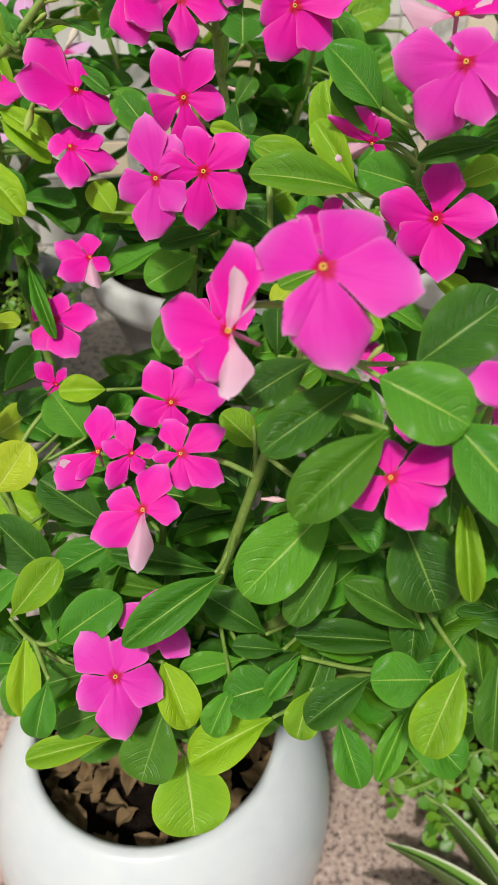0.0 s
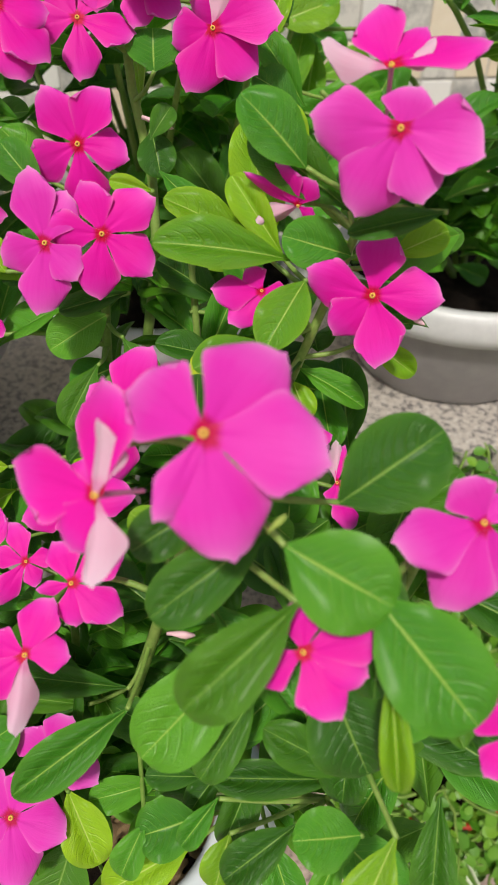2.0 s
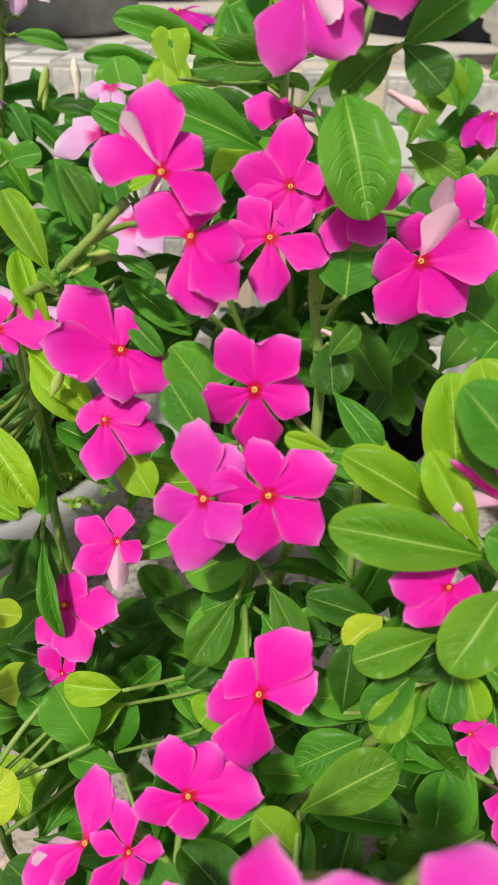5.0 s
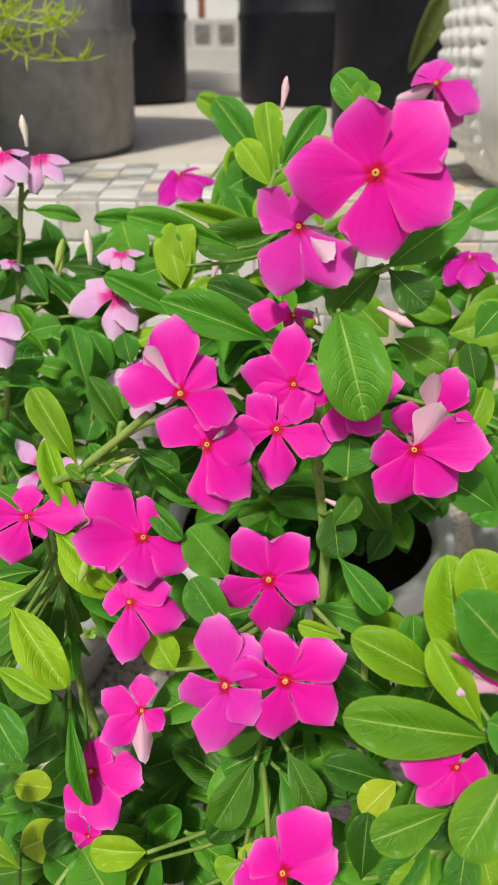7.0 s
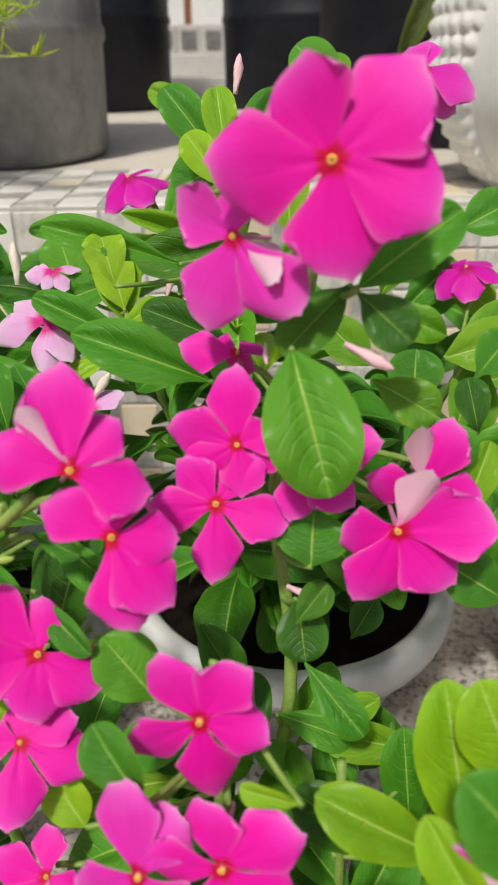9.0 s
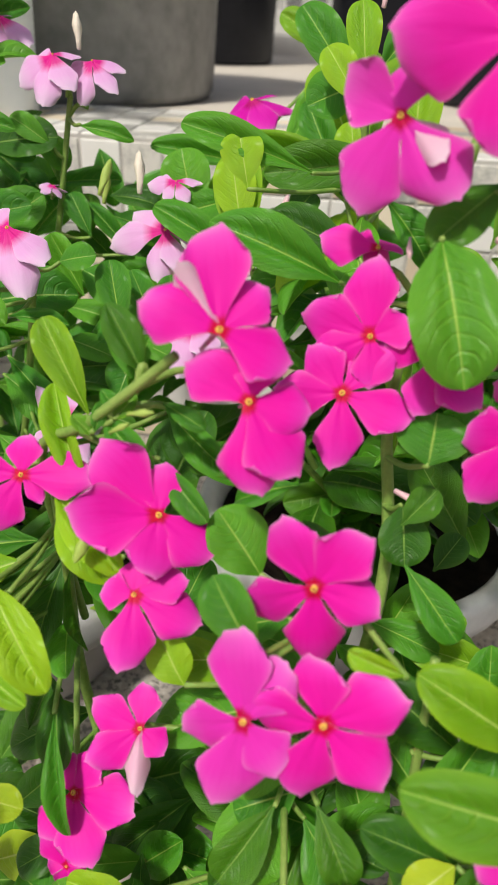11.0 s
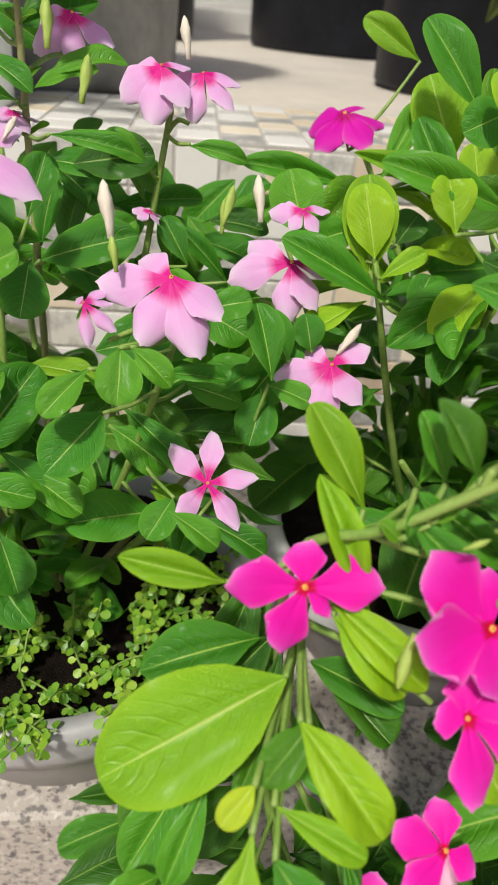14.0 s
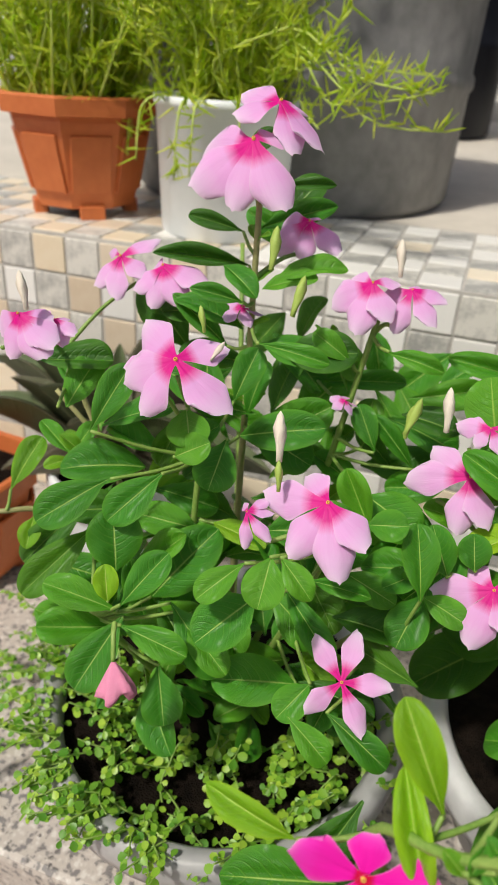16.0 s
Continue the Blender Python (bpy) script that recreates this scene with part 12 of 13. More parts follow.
leaf_mm(plant_c, 127, 541, 787, 125, 501, 802, 0.3, -0.4, 0.8, 19, "h", 0)
leaf_mm(plant_c, 151, 588, 767, 157, 628, 799, 0.1, -0.8, 0.6, 26, "g", 4)
leaf_mm(plant_c, 165, 617, 607, 112, 586, 623, -0.2, 0.0, 1.0, 39, "d", 3)
leaf_mm(plant_c, 191, 646, 662, 221, 623, 691, 0.5, 0.1, 0.9, 27, "g", 4)
leaf_mm(plant_c, 196, 655, 617, 211, 595, 623, 0.2, -0.1, 1.0, 30, "d", 2)
leaf_mm(plant_c, 198, 638, 581, 246, 630, 614, -0.0, -0.6, 0.8, 28, "g", 0)
leaf_mm(plant_c, 227, 660, 582, 281, 640, 600, -0.1, -0.1, 1.0, 29, "d", 3)
leaf_mm(plant_c, 152, 571, 767, 198, 579, 774, -0.1, -0.2, 1.0, 26, "h", 4)
leaf_mm(plant_c, 240, 618, 616, 227, 578, 653, -0.6, 0.0, 0.8, 28, "g", 1)
leaf_mm(plant_c, 193, 636, 660, 152, 653, 641, 0.2, -0.6, 0.7, 24, "g", 0)
leaf_mm(plant_c, 243, 582, 704, 272, 599, 721, 0.1, 0.8, 0.6, 18, "g", 2)
leaf_mm(plant_c, 229, 562, 700, 225, 507, 730, 0.8, -0.3, 0.5, 35, "g", 1)
leaf_mm(plant_c, 136, 606, 629, 85, 616, 608, 0.1, 0.3, 1.0, 30, "g", 1)
leaf_mm(plant_c, 198, 661, 622, 244, 678, 650, 0.5, 0.0, 0.9, 25, "g", 3)
leaf_mm(plant_c, 186, 612, 581, 162, 557, 596, 0.9, 0.1, 0.5, 28, "g", 3)
leaf_mm(plant_c, 249, 632, 627, 265, 686, 643, -0.1, -0.2, 1.0, 33, "g", 0)
leaf_mm(plant_c, 208, 649, 777, 238, 630, 806, 0.0, 0.5, 0.9, 27, "g", 1)
leaf_mm(plant_c, 232, 651, 728, 264, 636, 725, 0.6, -0.4, 0.7, 21, "g", 0)
leaf_mm(plant_c, 138, 576, 779, 145, 618, 807, -0.6, 0.8, -0.1, 29, "h", 2)
leaf_mm(plant_c, 153, 589, 758, 154, 646, 784, -0.1, 0.2, 1.0, 38, "g", 5)
leaf_mm(plant_c, 178, 654, 616, 135, 640, 600, 0.3, -0.0, 1.0, 26, "g", 2)
leaf_mm(plant_c, 221, 650, 603, 263, 646, 624, 0.1, -0.4, 0.9, 23, "g", 0)
leaf_mm(plant_c, 218, 660, 755, 254, 678, 739, 0.9, 0.4, 0.3, 23, "h", 2)
leaf_mm(plant_c, 232, 663, 694, 286, 671, 667, -0.2, 0.7, 0.6, 27, "g", 2)
leaf_mm(plant_c, 190, 656, 585, 189, 711, 593, -0.5, -0.3, 0.8, 30, "d", 5)
leaf_mm(plant_c, 198, 650, 773, 157, 628, 799, 0.2, 0.7, 0.7, 31, "l", 1)
leaf_mm(plant_c, 191, 642, 816, 228, 597, 835, 0.1, -0.4, 0.9, 27, "h", 5)
leaf_mm(plant_c, 202, 618, 707, 232, 635, 694, 0.1, 0.4, 0.9, 16, "d", 4)
leaf_mm(plant_c, 179, 646, 851, 215, 673, 864, 0.2, -0.0, 1.0, 27, "h", 4)
leaf_mm(plant_c, 185, 677, 629, 175, 711, 632, -0.9, -0.0, 0.4, 17, "g", 1)
leaf_mm(plant_c, 153, 579, 767, 192, 615, 771, -0.2, 0.6, 0.7, 29, "g", 5)
leaf_mm(plant_c, 131, 531, 672, 126, 578, 648, 0.6, -0.3, 0.8, 27, "d", 3)
leaf_mm(plant_c, 99, 540, 695, 117, 500, 705, -0.7, -0.7, 0.3, 23, "g", 1)
leaf_mm(plant_c, 202, 651, 637, 165, 684, 665, -0.2, 0.0, 1.0, 26, "g", 1)
leaf_mm(plant_c, 210, 663, 655, 153, 655, 642, -0.5, -0.1, 0.8, 36, "g", 5)
leaf_mm(plant_c, 178, 621, 617, 229, 643, 636, 0.0, -0.0, 1.0, 33, "d", 3)
leaf_mm(plant_c, 94, 554, 694, 82, 604, 699, -0.2, 0.5, 0.8, 31, "d", 3)
leaf_mm(plant_c, 231, 626, 606, 208, 608, 627, 0.4, -0.6, 0.7, 17, "g", 1)
leaf_mm(plant_c, 236, 627, 613, 192, 647, 599, -0.6, -0.4, 0.7, 30, "g", 3)
leaf_mm(plant_c, 148, 529, 687, 184, 536, 720, 0.4, -0.1, 0.9, 23, "g", 4)
leaf_mm(plant_c, 217, 659, 626, 173, 617, 610, -0.1, 0.2, 1.0, 29, "d", 2)
leaf_mm(plant_c, 173, 609, 639, 221, 619, 661, 0.7, -0.1, 0.7, 32, "g", 0)
leaf_mm(plant_c, 170, 630, 586, 116, 626, 571, -0.1, -0.5, 0.9, 28, "d", 3)
leaf_mm(plant_c, 207, 661, 751, 188, 681, 775, -0.0, -0.3, 0.9, 18, "l", 3)
leaf_mm(plant_c, 189, 651, 835, 219, 671, 848, 0.5, 0.2, 0.8, 20, "g", 0)
leaf_mm(plant_c, 125, 500, 688, 120, 457, 687, 0.2, -0.7, 0.7, 24, "g", 4)
leaf_mm(plant_c, 209, 636, 559, 245, 637, 545, -0.8, -0.4, 0.5, 23, "g", 0)
leaf_mm(plant_c, 222, 646, 591, 243, 600, 576, -0.1, -0.7, 0.7, 27, "g", 4)
leaf_mm(plant_c, 145, 544, 660, 189, 570, 681, 0.2, -0.8, 0.5, 26, "g", 5)
leaf_mm(plant_c, 150, 554, 666, 174, 586, 681, -0.2, -0.4, 0.9, 20, "g", 1)
leaf_mm(plant_c, 189, 671, 632, 200, 721, 611, 0.2, 0.3, 0.9, 30, "g", 4)
leaf_mm(plant_c, 183, 606, 603, 228, 641, 617, 0.7, 0.1, 0.7, 31, "d", 1)
leaf_mm(plant_c, 222, 668, 715, 229, 709, 734, 0.1, 0.1, 1.0, 26, "g", 4)
leaf_mm(plant_c, 204, 664, 600, 239, 682, 588, -0.0, 0.3, 1.0, 25, "d", 1)
leaf_mm(plant_c, 187, 624, 595, 209, 683, 610, 0.3, 0.2, 0.9, 33, "d", 1)
leaf_mm(plant_c, 185, 632, 564, 133, 643, 546, 0.6, 0.1, 0.8, 26, "d", 2)
leaf_mm(plant_c, 154, 656, 676, 119, 679, 656, 0.1, -0.4, 0.9, 27, "g", 5)
leaf_mm(plant_c, 189, 660, 817, 187, 697, 851, 0.1, 0.5, 0.9, 25, "g", 3)
leaf_mm(plant_c, 198, 623, 593, 236, 602, 601, -0.3, 0.5, 0.8, 18, "g", 4)
leaf_mm(plant_c, 194, 633, 805, 211, 588, 797, -0.1, 0.3, 1.0, 25, "g", 0)
leaf_mm(plant_c, 201, 672, 590, 182, 699, 608, -0.6, 0.2, 0.8, 19, "d", 4)
leaf_mm(plant_c, 178, 618, 587, 133, 638, 605, -0.2, -0.2, 1.0, 26, "d", 5)
leaf_mm(plant_c, 194, 615, 581, 219, 590, 597, 0.7, 0.0, 0.7, 23, "d", 4)
leaf_mm(plant_c, 179, 639, 593, 171, 693, 587, -0.3, -0.2, 0.9, 29, "g", 0)
leaf_mm(plant_c, 195, 597, 711, 228, 560, 692, 0.4, 0.1, 0.9, 29, "d", 5)
leaf_mm(plant_c, 220, 640, 598, 226, 601, 607, -0.2, 0.0, 1.0, 20, "d", 1)
leaf_mm(plant_c, 214, 562, 724, 218, 592, 748, 0.3, -0.1, 0.9, 17, "h", 1)
leaf_mm(plant_c, 204, 661, 577, 168, 623, 553, -0.2, -0.2, 1.0, 27, "d", 1)
leaf_mm(plant_c, 214, 658, 727, 167, 639, 760, -0.1, -0.2, 1.0, 26, "h", 2)
leaf_mm(plant_c, 136, 595, 649, 107, 644, 629, -0.8, 0.1, 0.6, 33, "g", 1)
leaf_mm(plant_c, 245, 616, 617, 246, 568, 631, -0.8, -0.2, 0.6, 26, "g", 1)
leaf_mm(plant_c, 233, 563, 682, 230, 520, 676, -0.1, 0.6, 0.8, 25, "g", 3)
leaf_mm(plant_c, 190, 600, 702, 173, 543, 680, 0.1, -0.8, 0.5, 32, "d", 3)
leaf_mm(plant_c, 234, 586, 676, 179, 572, 676, 0.1, 0.2, 1.0, 28, "d", 1)
leaf_mm(plant_c, 233, 663, 682, 273, 663, 706, 0.0, -0.1, 1.0, 21, "d", 0)
leaf_mm(plant_c, 177, 593, 731, 209, 541, 748, -0.6, 0.3, 0.7, 31, "h", 4)
leaf_mm(plant_c, 231, 665, 684, 275, 675, 672, 0.0, -0.5, 0.9, 26, "g", 4)
leaf_mm(plant_c, 184, 605, 601, 214, 616, 623, 0.1, 0.4, 0.9, 18, "g", 0)
leaf_mm(plant_c, 260, 613, 641, 318, 626, 645, -0.2, 0.1, 1.0, 36, "d", 5)
leaf_mm(plant_c, 191, 626, 582, 209, 660, 569, -0.3, 0.1, 0.9, 23, "g", 4)
leaf_mm(plant_c, 173, 610, 595, 125, 606, 625, -0.2, 0.4, 0.9, 29, "d", 2)
leaf_mm(plant_c, 201, 652, 647, 236, 641, 671, 0.2, 0.1, 1.0, 27, "d", 5)
leaf_mm(plant_c, 216, 655, 610, 220, 707, 600, 0.6, -0.4, -0.7, 28, "g", 2)
leaf_mm(plant_c, 216, 545, 730, 272, 525, 731, -0.1, -0.3, 1.0, 34, "g", 0)
leaf_mm(plant_c, 218, 653, 730, 242, 607, 711, 0.0, 0.5, 0.9, 31, "g", 5)
leaf_mm(plant_c, 229, 573, 718, 265, 609, 752, 0.0, 0.2, 1.0, 27, "h", 3)
leaf_mm(plant_c, 195, 655, 663, 234, 657, 677, 0.4, -0.3, 0.8, 21, "g", 0)
leaf_mm(plant_c, 182, 658, 600, 123, 644, 581, -0.5, -0.1, 0.8, 30, "g", 5)
leaf_mm(plant_c, 191, 633, 594, 224, 637, 622, 0.2, -0.8, 0.5, 21, "d", 2)
leaf_mm(plant_c, 139, 525, 677, 184, 503, 706, -0.0, -0.0, 1.0, 33, "d", 2)
leaf_mm(plant_c, 233, 659, 683, 263, 647, 702, -0.1, -0.0, 1.0, 17, "d", 1)
leaf_mm(plant_c, 218, 652, 625, 234, 681, 647, -0.2, 0.4, 0.9, 23, "g", 1)
leaf_mm(plant_c, 118, 521, 694, 97, 546, 712, -0.4, -0.2, 0.9, 16, "g", 1)
leaf_mm(plant_c, 197, 664, 766, 174, 710, 756, -0.3, -0.2, 0.9, 26, "h", 5)
leaf_mm(plant_c, 127, 503, 695, 148, 475, 710, 0.1, 0.5, 0.8, 24, "d", 3)
leaf_mm(plant_c, 165, 585, 628, 190, 617, 649, -0.0, -0.4, 0.9, 23, "d", 0)
leaf_mm(plant_c, 157, 600, 635, 180, 563, 645, -0.2, -0.1, 1.0, 22, "g", 0)
leaf_mm(plant_c, 237, 624, 616, 201, 629, 605, 0.2, 1.0, 0.1, 16, "g", 2)
leaf_mm(plant_c, 201, 646, 621, 237, 594, 608, -0.9, -0.5, 0.2, 38, "g", 0)
leaf_mm(plant_c, 243, 587, 677, 274, 598, 662, -0.2, 0.6, 0.8, 17, "g", 3)
leaf_mm(plant_c, 178, 629, 821, 164, 587, 820, -0.4, 0.3, 0.9, 23, "g", 1)
leaf_mm(plant_c, 252, 642, 596, 285, 651, 621, 0.1, -0.8, 0.6, 19, "g", 5)
leaf_mm(plant_c, 212, 649, 604, 236, 622, 604, -0.5, 0.2, 0.9, 17, "g", 5)
leaf_mm(plant_c, 207, 619, 574, 230, 587, 593, -0.3, 0.1, 1.0, 26, "g", 3)
leaf_mm(plant_c, 191, 609, 598, 247, 625, 623, -0.2, -0.0, 1.0, 29, "d", 5)
leaf_mm(plant_c, 123, 580, 649, 72, 549, 642, -0.3, -0.4, 0.9, 34, "d", 0)
leaf_mm(plant_c, 176, 624, 597, 138, 596, 603, 0.3, -0.3, 0.9, 28, "g", 4)
leaf_mm(plant_c, 238, 605, 652, 206, 615, 637, -0.7, 0.1, 0.6, 20, "d", 1)
leaf_mm(plant_c, 133, 521, 691, 158, 560, 691, -0.1, 0.5, 0.9, 20, "g", 3)
leaf_mm(plant_c, 189, 606, 590, 229, 587, 595, -0.1, 0.5, 0.8, 27, "d", 4)
leaf_mm(plant_c, 165, 593, 756, 194, 633, 786, 0.1, -0.1, 1.0, 29, "g", 0)
leaf_mm(plant_c, 247, 645, 586, 276, 669, 588, 0.1, -0.7, 0.7, 21, "d", 3)
leaf_mm(plant_c, 189, 646, 798, 152, 618, 788, -0.5, 0.1, 0.8, 27, "g", 2)
leaf_mm(plant_c, 201, 666, 619, 230, 690, 621, 0.1, 0.1, 1.0, 23, "g", 3)
leaf_mm(plant_c, 188, 672, 622, 164, 710, 649, -0.1, -0.5, 0.9, 30, "d", 4)
leaf_mm(plant_c, 218, 660, 632, 193, 641, 651, -0.0, 0.5, 0.9, 22, "d", 3)
leaf_mm(plant_c, 230, 582, 687, 200, 587, 706, -0.6, 0.4, 0.6, 19, "d", 1)
leaf_mm(plant_c, 164, 574, 754, 199, 570, 746, -0.4, -0.3, 0.9, 20, "g", 4)
leaf_mm(plant_c, 204, 643, 632, 161, 654, 632, 0.2, 0.5, 0.8, 23, "d", 0)
leaf_mm(plant_c, 172, 642, 639, 147, 615, 638, -0.8, 0.2, 0.6, 19, "g", 2)
leaf_mm(plant_c, 157, 638, 858, 122, 631, 873, -0.5, -0.5, 0.7, 22, "l", 4)
leaf_mm(plant_c, 218, 557, 722, 265, 579, 729, -0.2, -0.4, 0.9, 24, "g", 0)
leaf_mm(plant_c, 24, 657, 750, 54, 668, 781, 0.1, -0.9, 0.4, 25, "g", 3)
leaf_mm(plant_c, 72, 607, 733, 66, 594, 690, -0.1, -0.9, 0.4, 24, "h", 4)
leaf_mm(plant_c, 38, 720, 747, 0, 737, 768, -0.0, -0.8, 0.6, 27, "g", 0)
leaf_mm(plant_c, 69, 702, 711, 14, 710, 709, 0.2, -0.8, 0.5, 27, "g", 4)
leaf_mm(plant_c, 102, 712, 722, 59, 699, 696, 0.1, -0.7, 0.7, 29, "g", 5)
leaf_mm(plant_c, 66, 680, 764, 24, 676, 741, -0.1, -0.8, 0.6, 28, "g", 3)
leaf_mm(plant_c, 140, 616, 735, 113, 605, 689, -0.1, -0.9, 0.5, 31, "g", 4)

# ---- small-leaved creeping plants ----


def creeper(name, label, at, spots, size, mat_a, mat_b, seed):
    """A mat of short sprigs with small round leaves, kept as one mass."""
    rg = random.Random(seed)
    e = thing(name, label, "ground cover", at, kind="stuff")
    verts, faces, slots = [], [], []
    sb = bmesh.new()
    for (x, y, z, nx, ny, nz, reach) in spots:
        p = Vector((x, y, z))
        d = (Vector((nx, ny, nz)) + Vector((rg.gauss(0, 0.35), rg.gauss(0, 0.35), rg.gauss(0, 0.25)))).normalized()
        pts = [p.copy()]
        for k in range(4):
            d = (d + Vector((rg.gauss(0, 0.25), rg.gauss(0, 0.25), -0.10))).normalized()
            p = p + d * reach / 4
            pts.append(p.copy())
        tube_bm(pts, size * 0.13, size * 0.08, 4, sb)
        n = max(5, int(reach / size * 2.6))
        for k in range(n):
            t = (k + rg.random()) / n
            q = pts[min(3, int(t * 4))].lerp(pts[min(4, int(t * 4) + 1)], t * 4 - int(t * 4))
            o = Vector((rg.gauss(0, 1), rg.gauss(0, 1), rg.uniform(-0.1, 0.9))).normalized()
            nrm = (o * 0.5 + Vector((rg.gauss(0, 0.3), rg.gauss(0, 0.3) - 0.2, 0.9))).normalized()
            yv = (o - nrm * o.dot(nrm)).normalized()
            xv = yv.cross(nrm)
            s = size * rg.uniform(0.55, 1.15)
            base = len(verts)
            c0 = q + o * size * 0.1
            for (u, v, w) in ((0, 0, 0), (-0.30, 0.30, 0.05), (-0.42, 0.62, 0.03), (-0.24, 0.93, -0.03), (0, 1.0, -0.06), (0.24, 0.93, -0.03), (0.42, 0.62, 0.03), (0.30, 0.30, 0.05), (0, 0.55, -0.05)):
                verts.append(c0 + xv * u * s + yv * v * s + nrm * w * s)
            slot = 0 if rg.random() < 0.6 else 1
            for k2 in range(8):
                faces.append((base + k2, base + (k2 + 1) % 8, base + 8))
                slots.append(slot)
    me = bpy.data.meshes.new("leaves")
    me.from_pydata(verts, [], faces)
    for m in (mat_a, mat_b):
        me.materials.append(m)
    me.polygons.foreach_set("material_index", slots)
    me.polygons.foreach_set("use_smooth", [True] * len(faces))
    o = new("leaves", me)
    o.parent = e
    part("stem", sb, stem_mat, e)
    for c in e.children:
        c.matrix_parent_inverse = pose(*at).inverted()
    return e


def plain_leaf(name, a, b, clear=0.25):
    m, n, l, p = material(name)
    geo = n.new("ShaderNodeNewGeometry")
    f = calc(n, l, "ADD", calc(n, l, "MULTIPLY", geo.outputs["Random Per Island"], 0.7), calc(n, l, "MULTIPLY", noise_tex(n, l, 40, 3), 0.3))
    col = ramp(n, l, f, [(0.1, a), (0.85, b)])
    l.new(col, p.inputs["Base Color"])
    p.inputs["Roughness"].default_value = 0.4
    tr = n.new("ShaderNodeBsdfTranslucent")
    l.new(col, tr.inputs[0])
    ms = n.new("ShaderNodeMixShader")
    ms.inputs[0].default_value = clear
    l.new(p.outputs[0], ms.inputs[1])
    l.new(tr.outputs[0], ms.inputs[2])
    l.new(ms.outputs[0], n["Material Output"].inputs[0])
    return m


creep_a = plain_leaf("creeper_green", (0.075, 0.25, 0.016), (0.22, 0.43, 0.035))
creep_b = plain_leaf("creeper_lime", (0.21, 0.44, 0.03), (0.40, 0.59, 0.06))
rng = random.Random(21)
spots = []
for i in range(135):
    a, r = rng.uniform(math.pi * 0.75, math.pi * 2.05), 0.112 * math.sqrt(rng.uniform(0.18, 1))
    x, y = -0.295 + r * math.cos(a), 0.533 + r * math.sin(a)
    spots.append((x, y, STEP + 0.10, math.cos(a) * 0.4, math.sin(a) * 0.4, 0.9, rng.uniform(0.025, 0.06)))
for i in range(70):
    a = rng.uniform(math.pi * 0.85, math.pi * 1.62)
    r = 0.118
    x, y = -0.295 + r * math.cos(a), 0.533 + r * math.sin(a)
    spots.append((x, y, STEP + 0.115, math.cos(a) * 1.0, math.sin(a) * 1.0, rng.uniform(0.15, 0.7), rng.uniform(0.02, 0.042)))
for i in range(26):
    a = rng.uniform(math.pi * 0.9, math.pi * 1.25)
    x, y = -0.295 + rng.uniform(0.15, 0.21) * math.cos(a), 0.533 + rng.uniform(0.13, 0.2) * math.sin(a)
    spots.append((x, y, STEP + rng.uniform(0.01, 0.06), math.cos(a), math.sin(a), 0.1, rng.uniform(0.03, 0.06)))
creeper("creeping_plant", "fine lime-green creeping plant spilling over the pot rim", (-0.295, 0.533, STEP + 0.1), spots, 0.0060, creep_a, creep_b, 3)

spots = []
for i in range(420):
    x, y = rng.uniform(0.085, 0.42), rng.uniform(0.29, 0.475)
    if x < 0.17 and y < 0.35:
        continue
    top = 0.16 + 0.24 * min(1, max(0, (y - 0.28) / 0.14)) * min(1, (x - 0.05) / 0.06)
    spots.append((x, y, FLOOR + rng.uniform(0.0, max(0.02, top - FLOOR)), rng.gauss(0, 0.4), -0.3, 0.8, rng.uniform(0.03, 0.06)))
for i in range(70):
    a, r = rng.uniform(0, 6.283), 0.075 * math.sqrt(rng.random())
    spots.append((0.215 + r * math.cos(a), 0.375 + r * math.sin(a), FLOOR + rng.uniform(0.07, 0.12), 0.8 * math.cos(a), 0.8 * math.sin(a), 0.5, rng.uniform(0.03, 0.06)))
for i in range(520):
    x = rng.uniform(0.075, 0.27)
    gap = 0.010 + 0.10 * rng.random() ** 1.6
    low = 0.22 if i % 2 else 0.34
    spots.append((x, 0.476 + 0.2 * x - gap, rng.uniform(low, 0.425 - 0.35 * gap), rng.gauss(0, 0.4), -0.4, 0.6, rng.uniform(0.02, 0.04)))
creeper("low_shrub", "low green succulent-leaved shrub at the foot of the step", (0.24, 0.39, FLOOR), spots, 0.0135, plain_leaf("shrub_green", (0.10, 0.28, 0.03), (0.22, 0.44, 0.05)), creep_a, 8)

# ---- striped grass-like plant ----


def striped_material():
    m, n, l, p = material("striped_blade")
    uv = n.new("ShaderNodeUVMap")
    sep = n.new("ShaderNodeSeparateXYZ")
    l.new(uv.outputs[0], sep.inputs[0])
    u = calc(n, l, "ABSOLUTE", calc(n, l, "SUBTRACT", sep.outputs[0], 0.5))
    f = calc(n, l, "ADD", u, calc(n, l, "MULTIPLY", noise_tex(n, l, 30, 2), 0.06))
    l.new(ramp(n, l, f, [(0.16, (0.16, 0.34, 0.05)), (0.30, (0.20, 0.38, 0.07)), (0.38, (0.62, 0.68, 0.48))]), p.inputs["Base Color"])
    p.inputs["Roughness"].default_value = 0.4
    return m


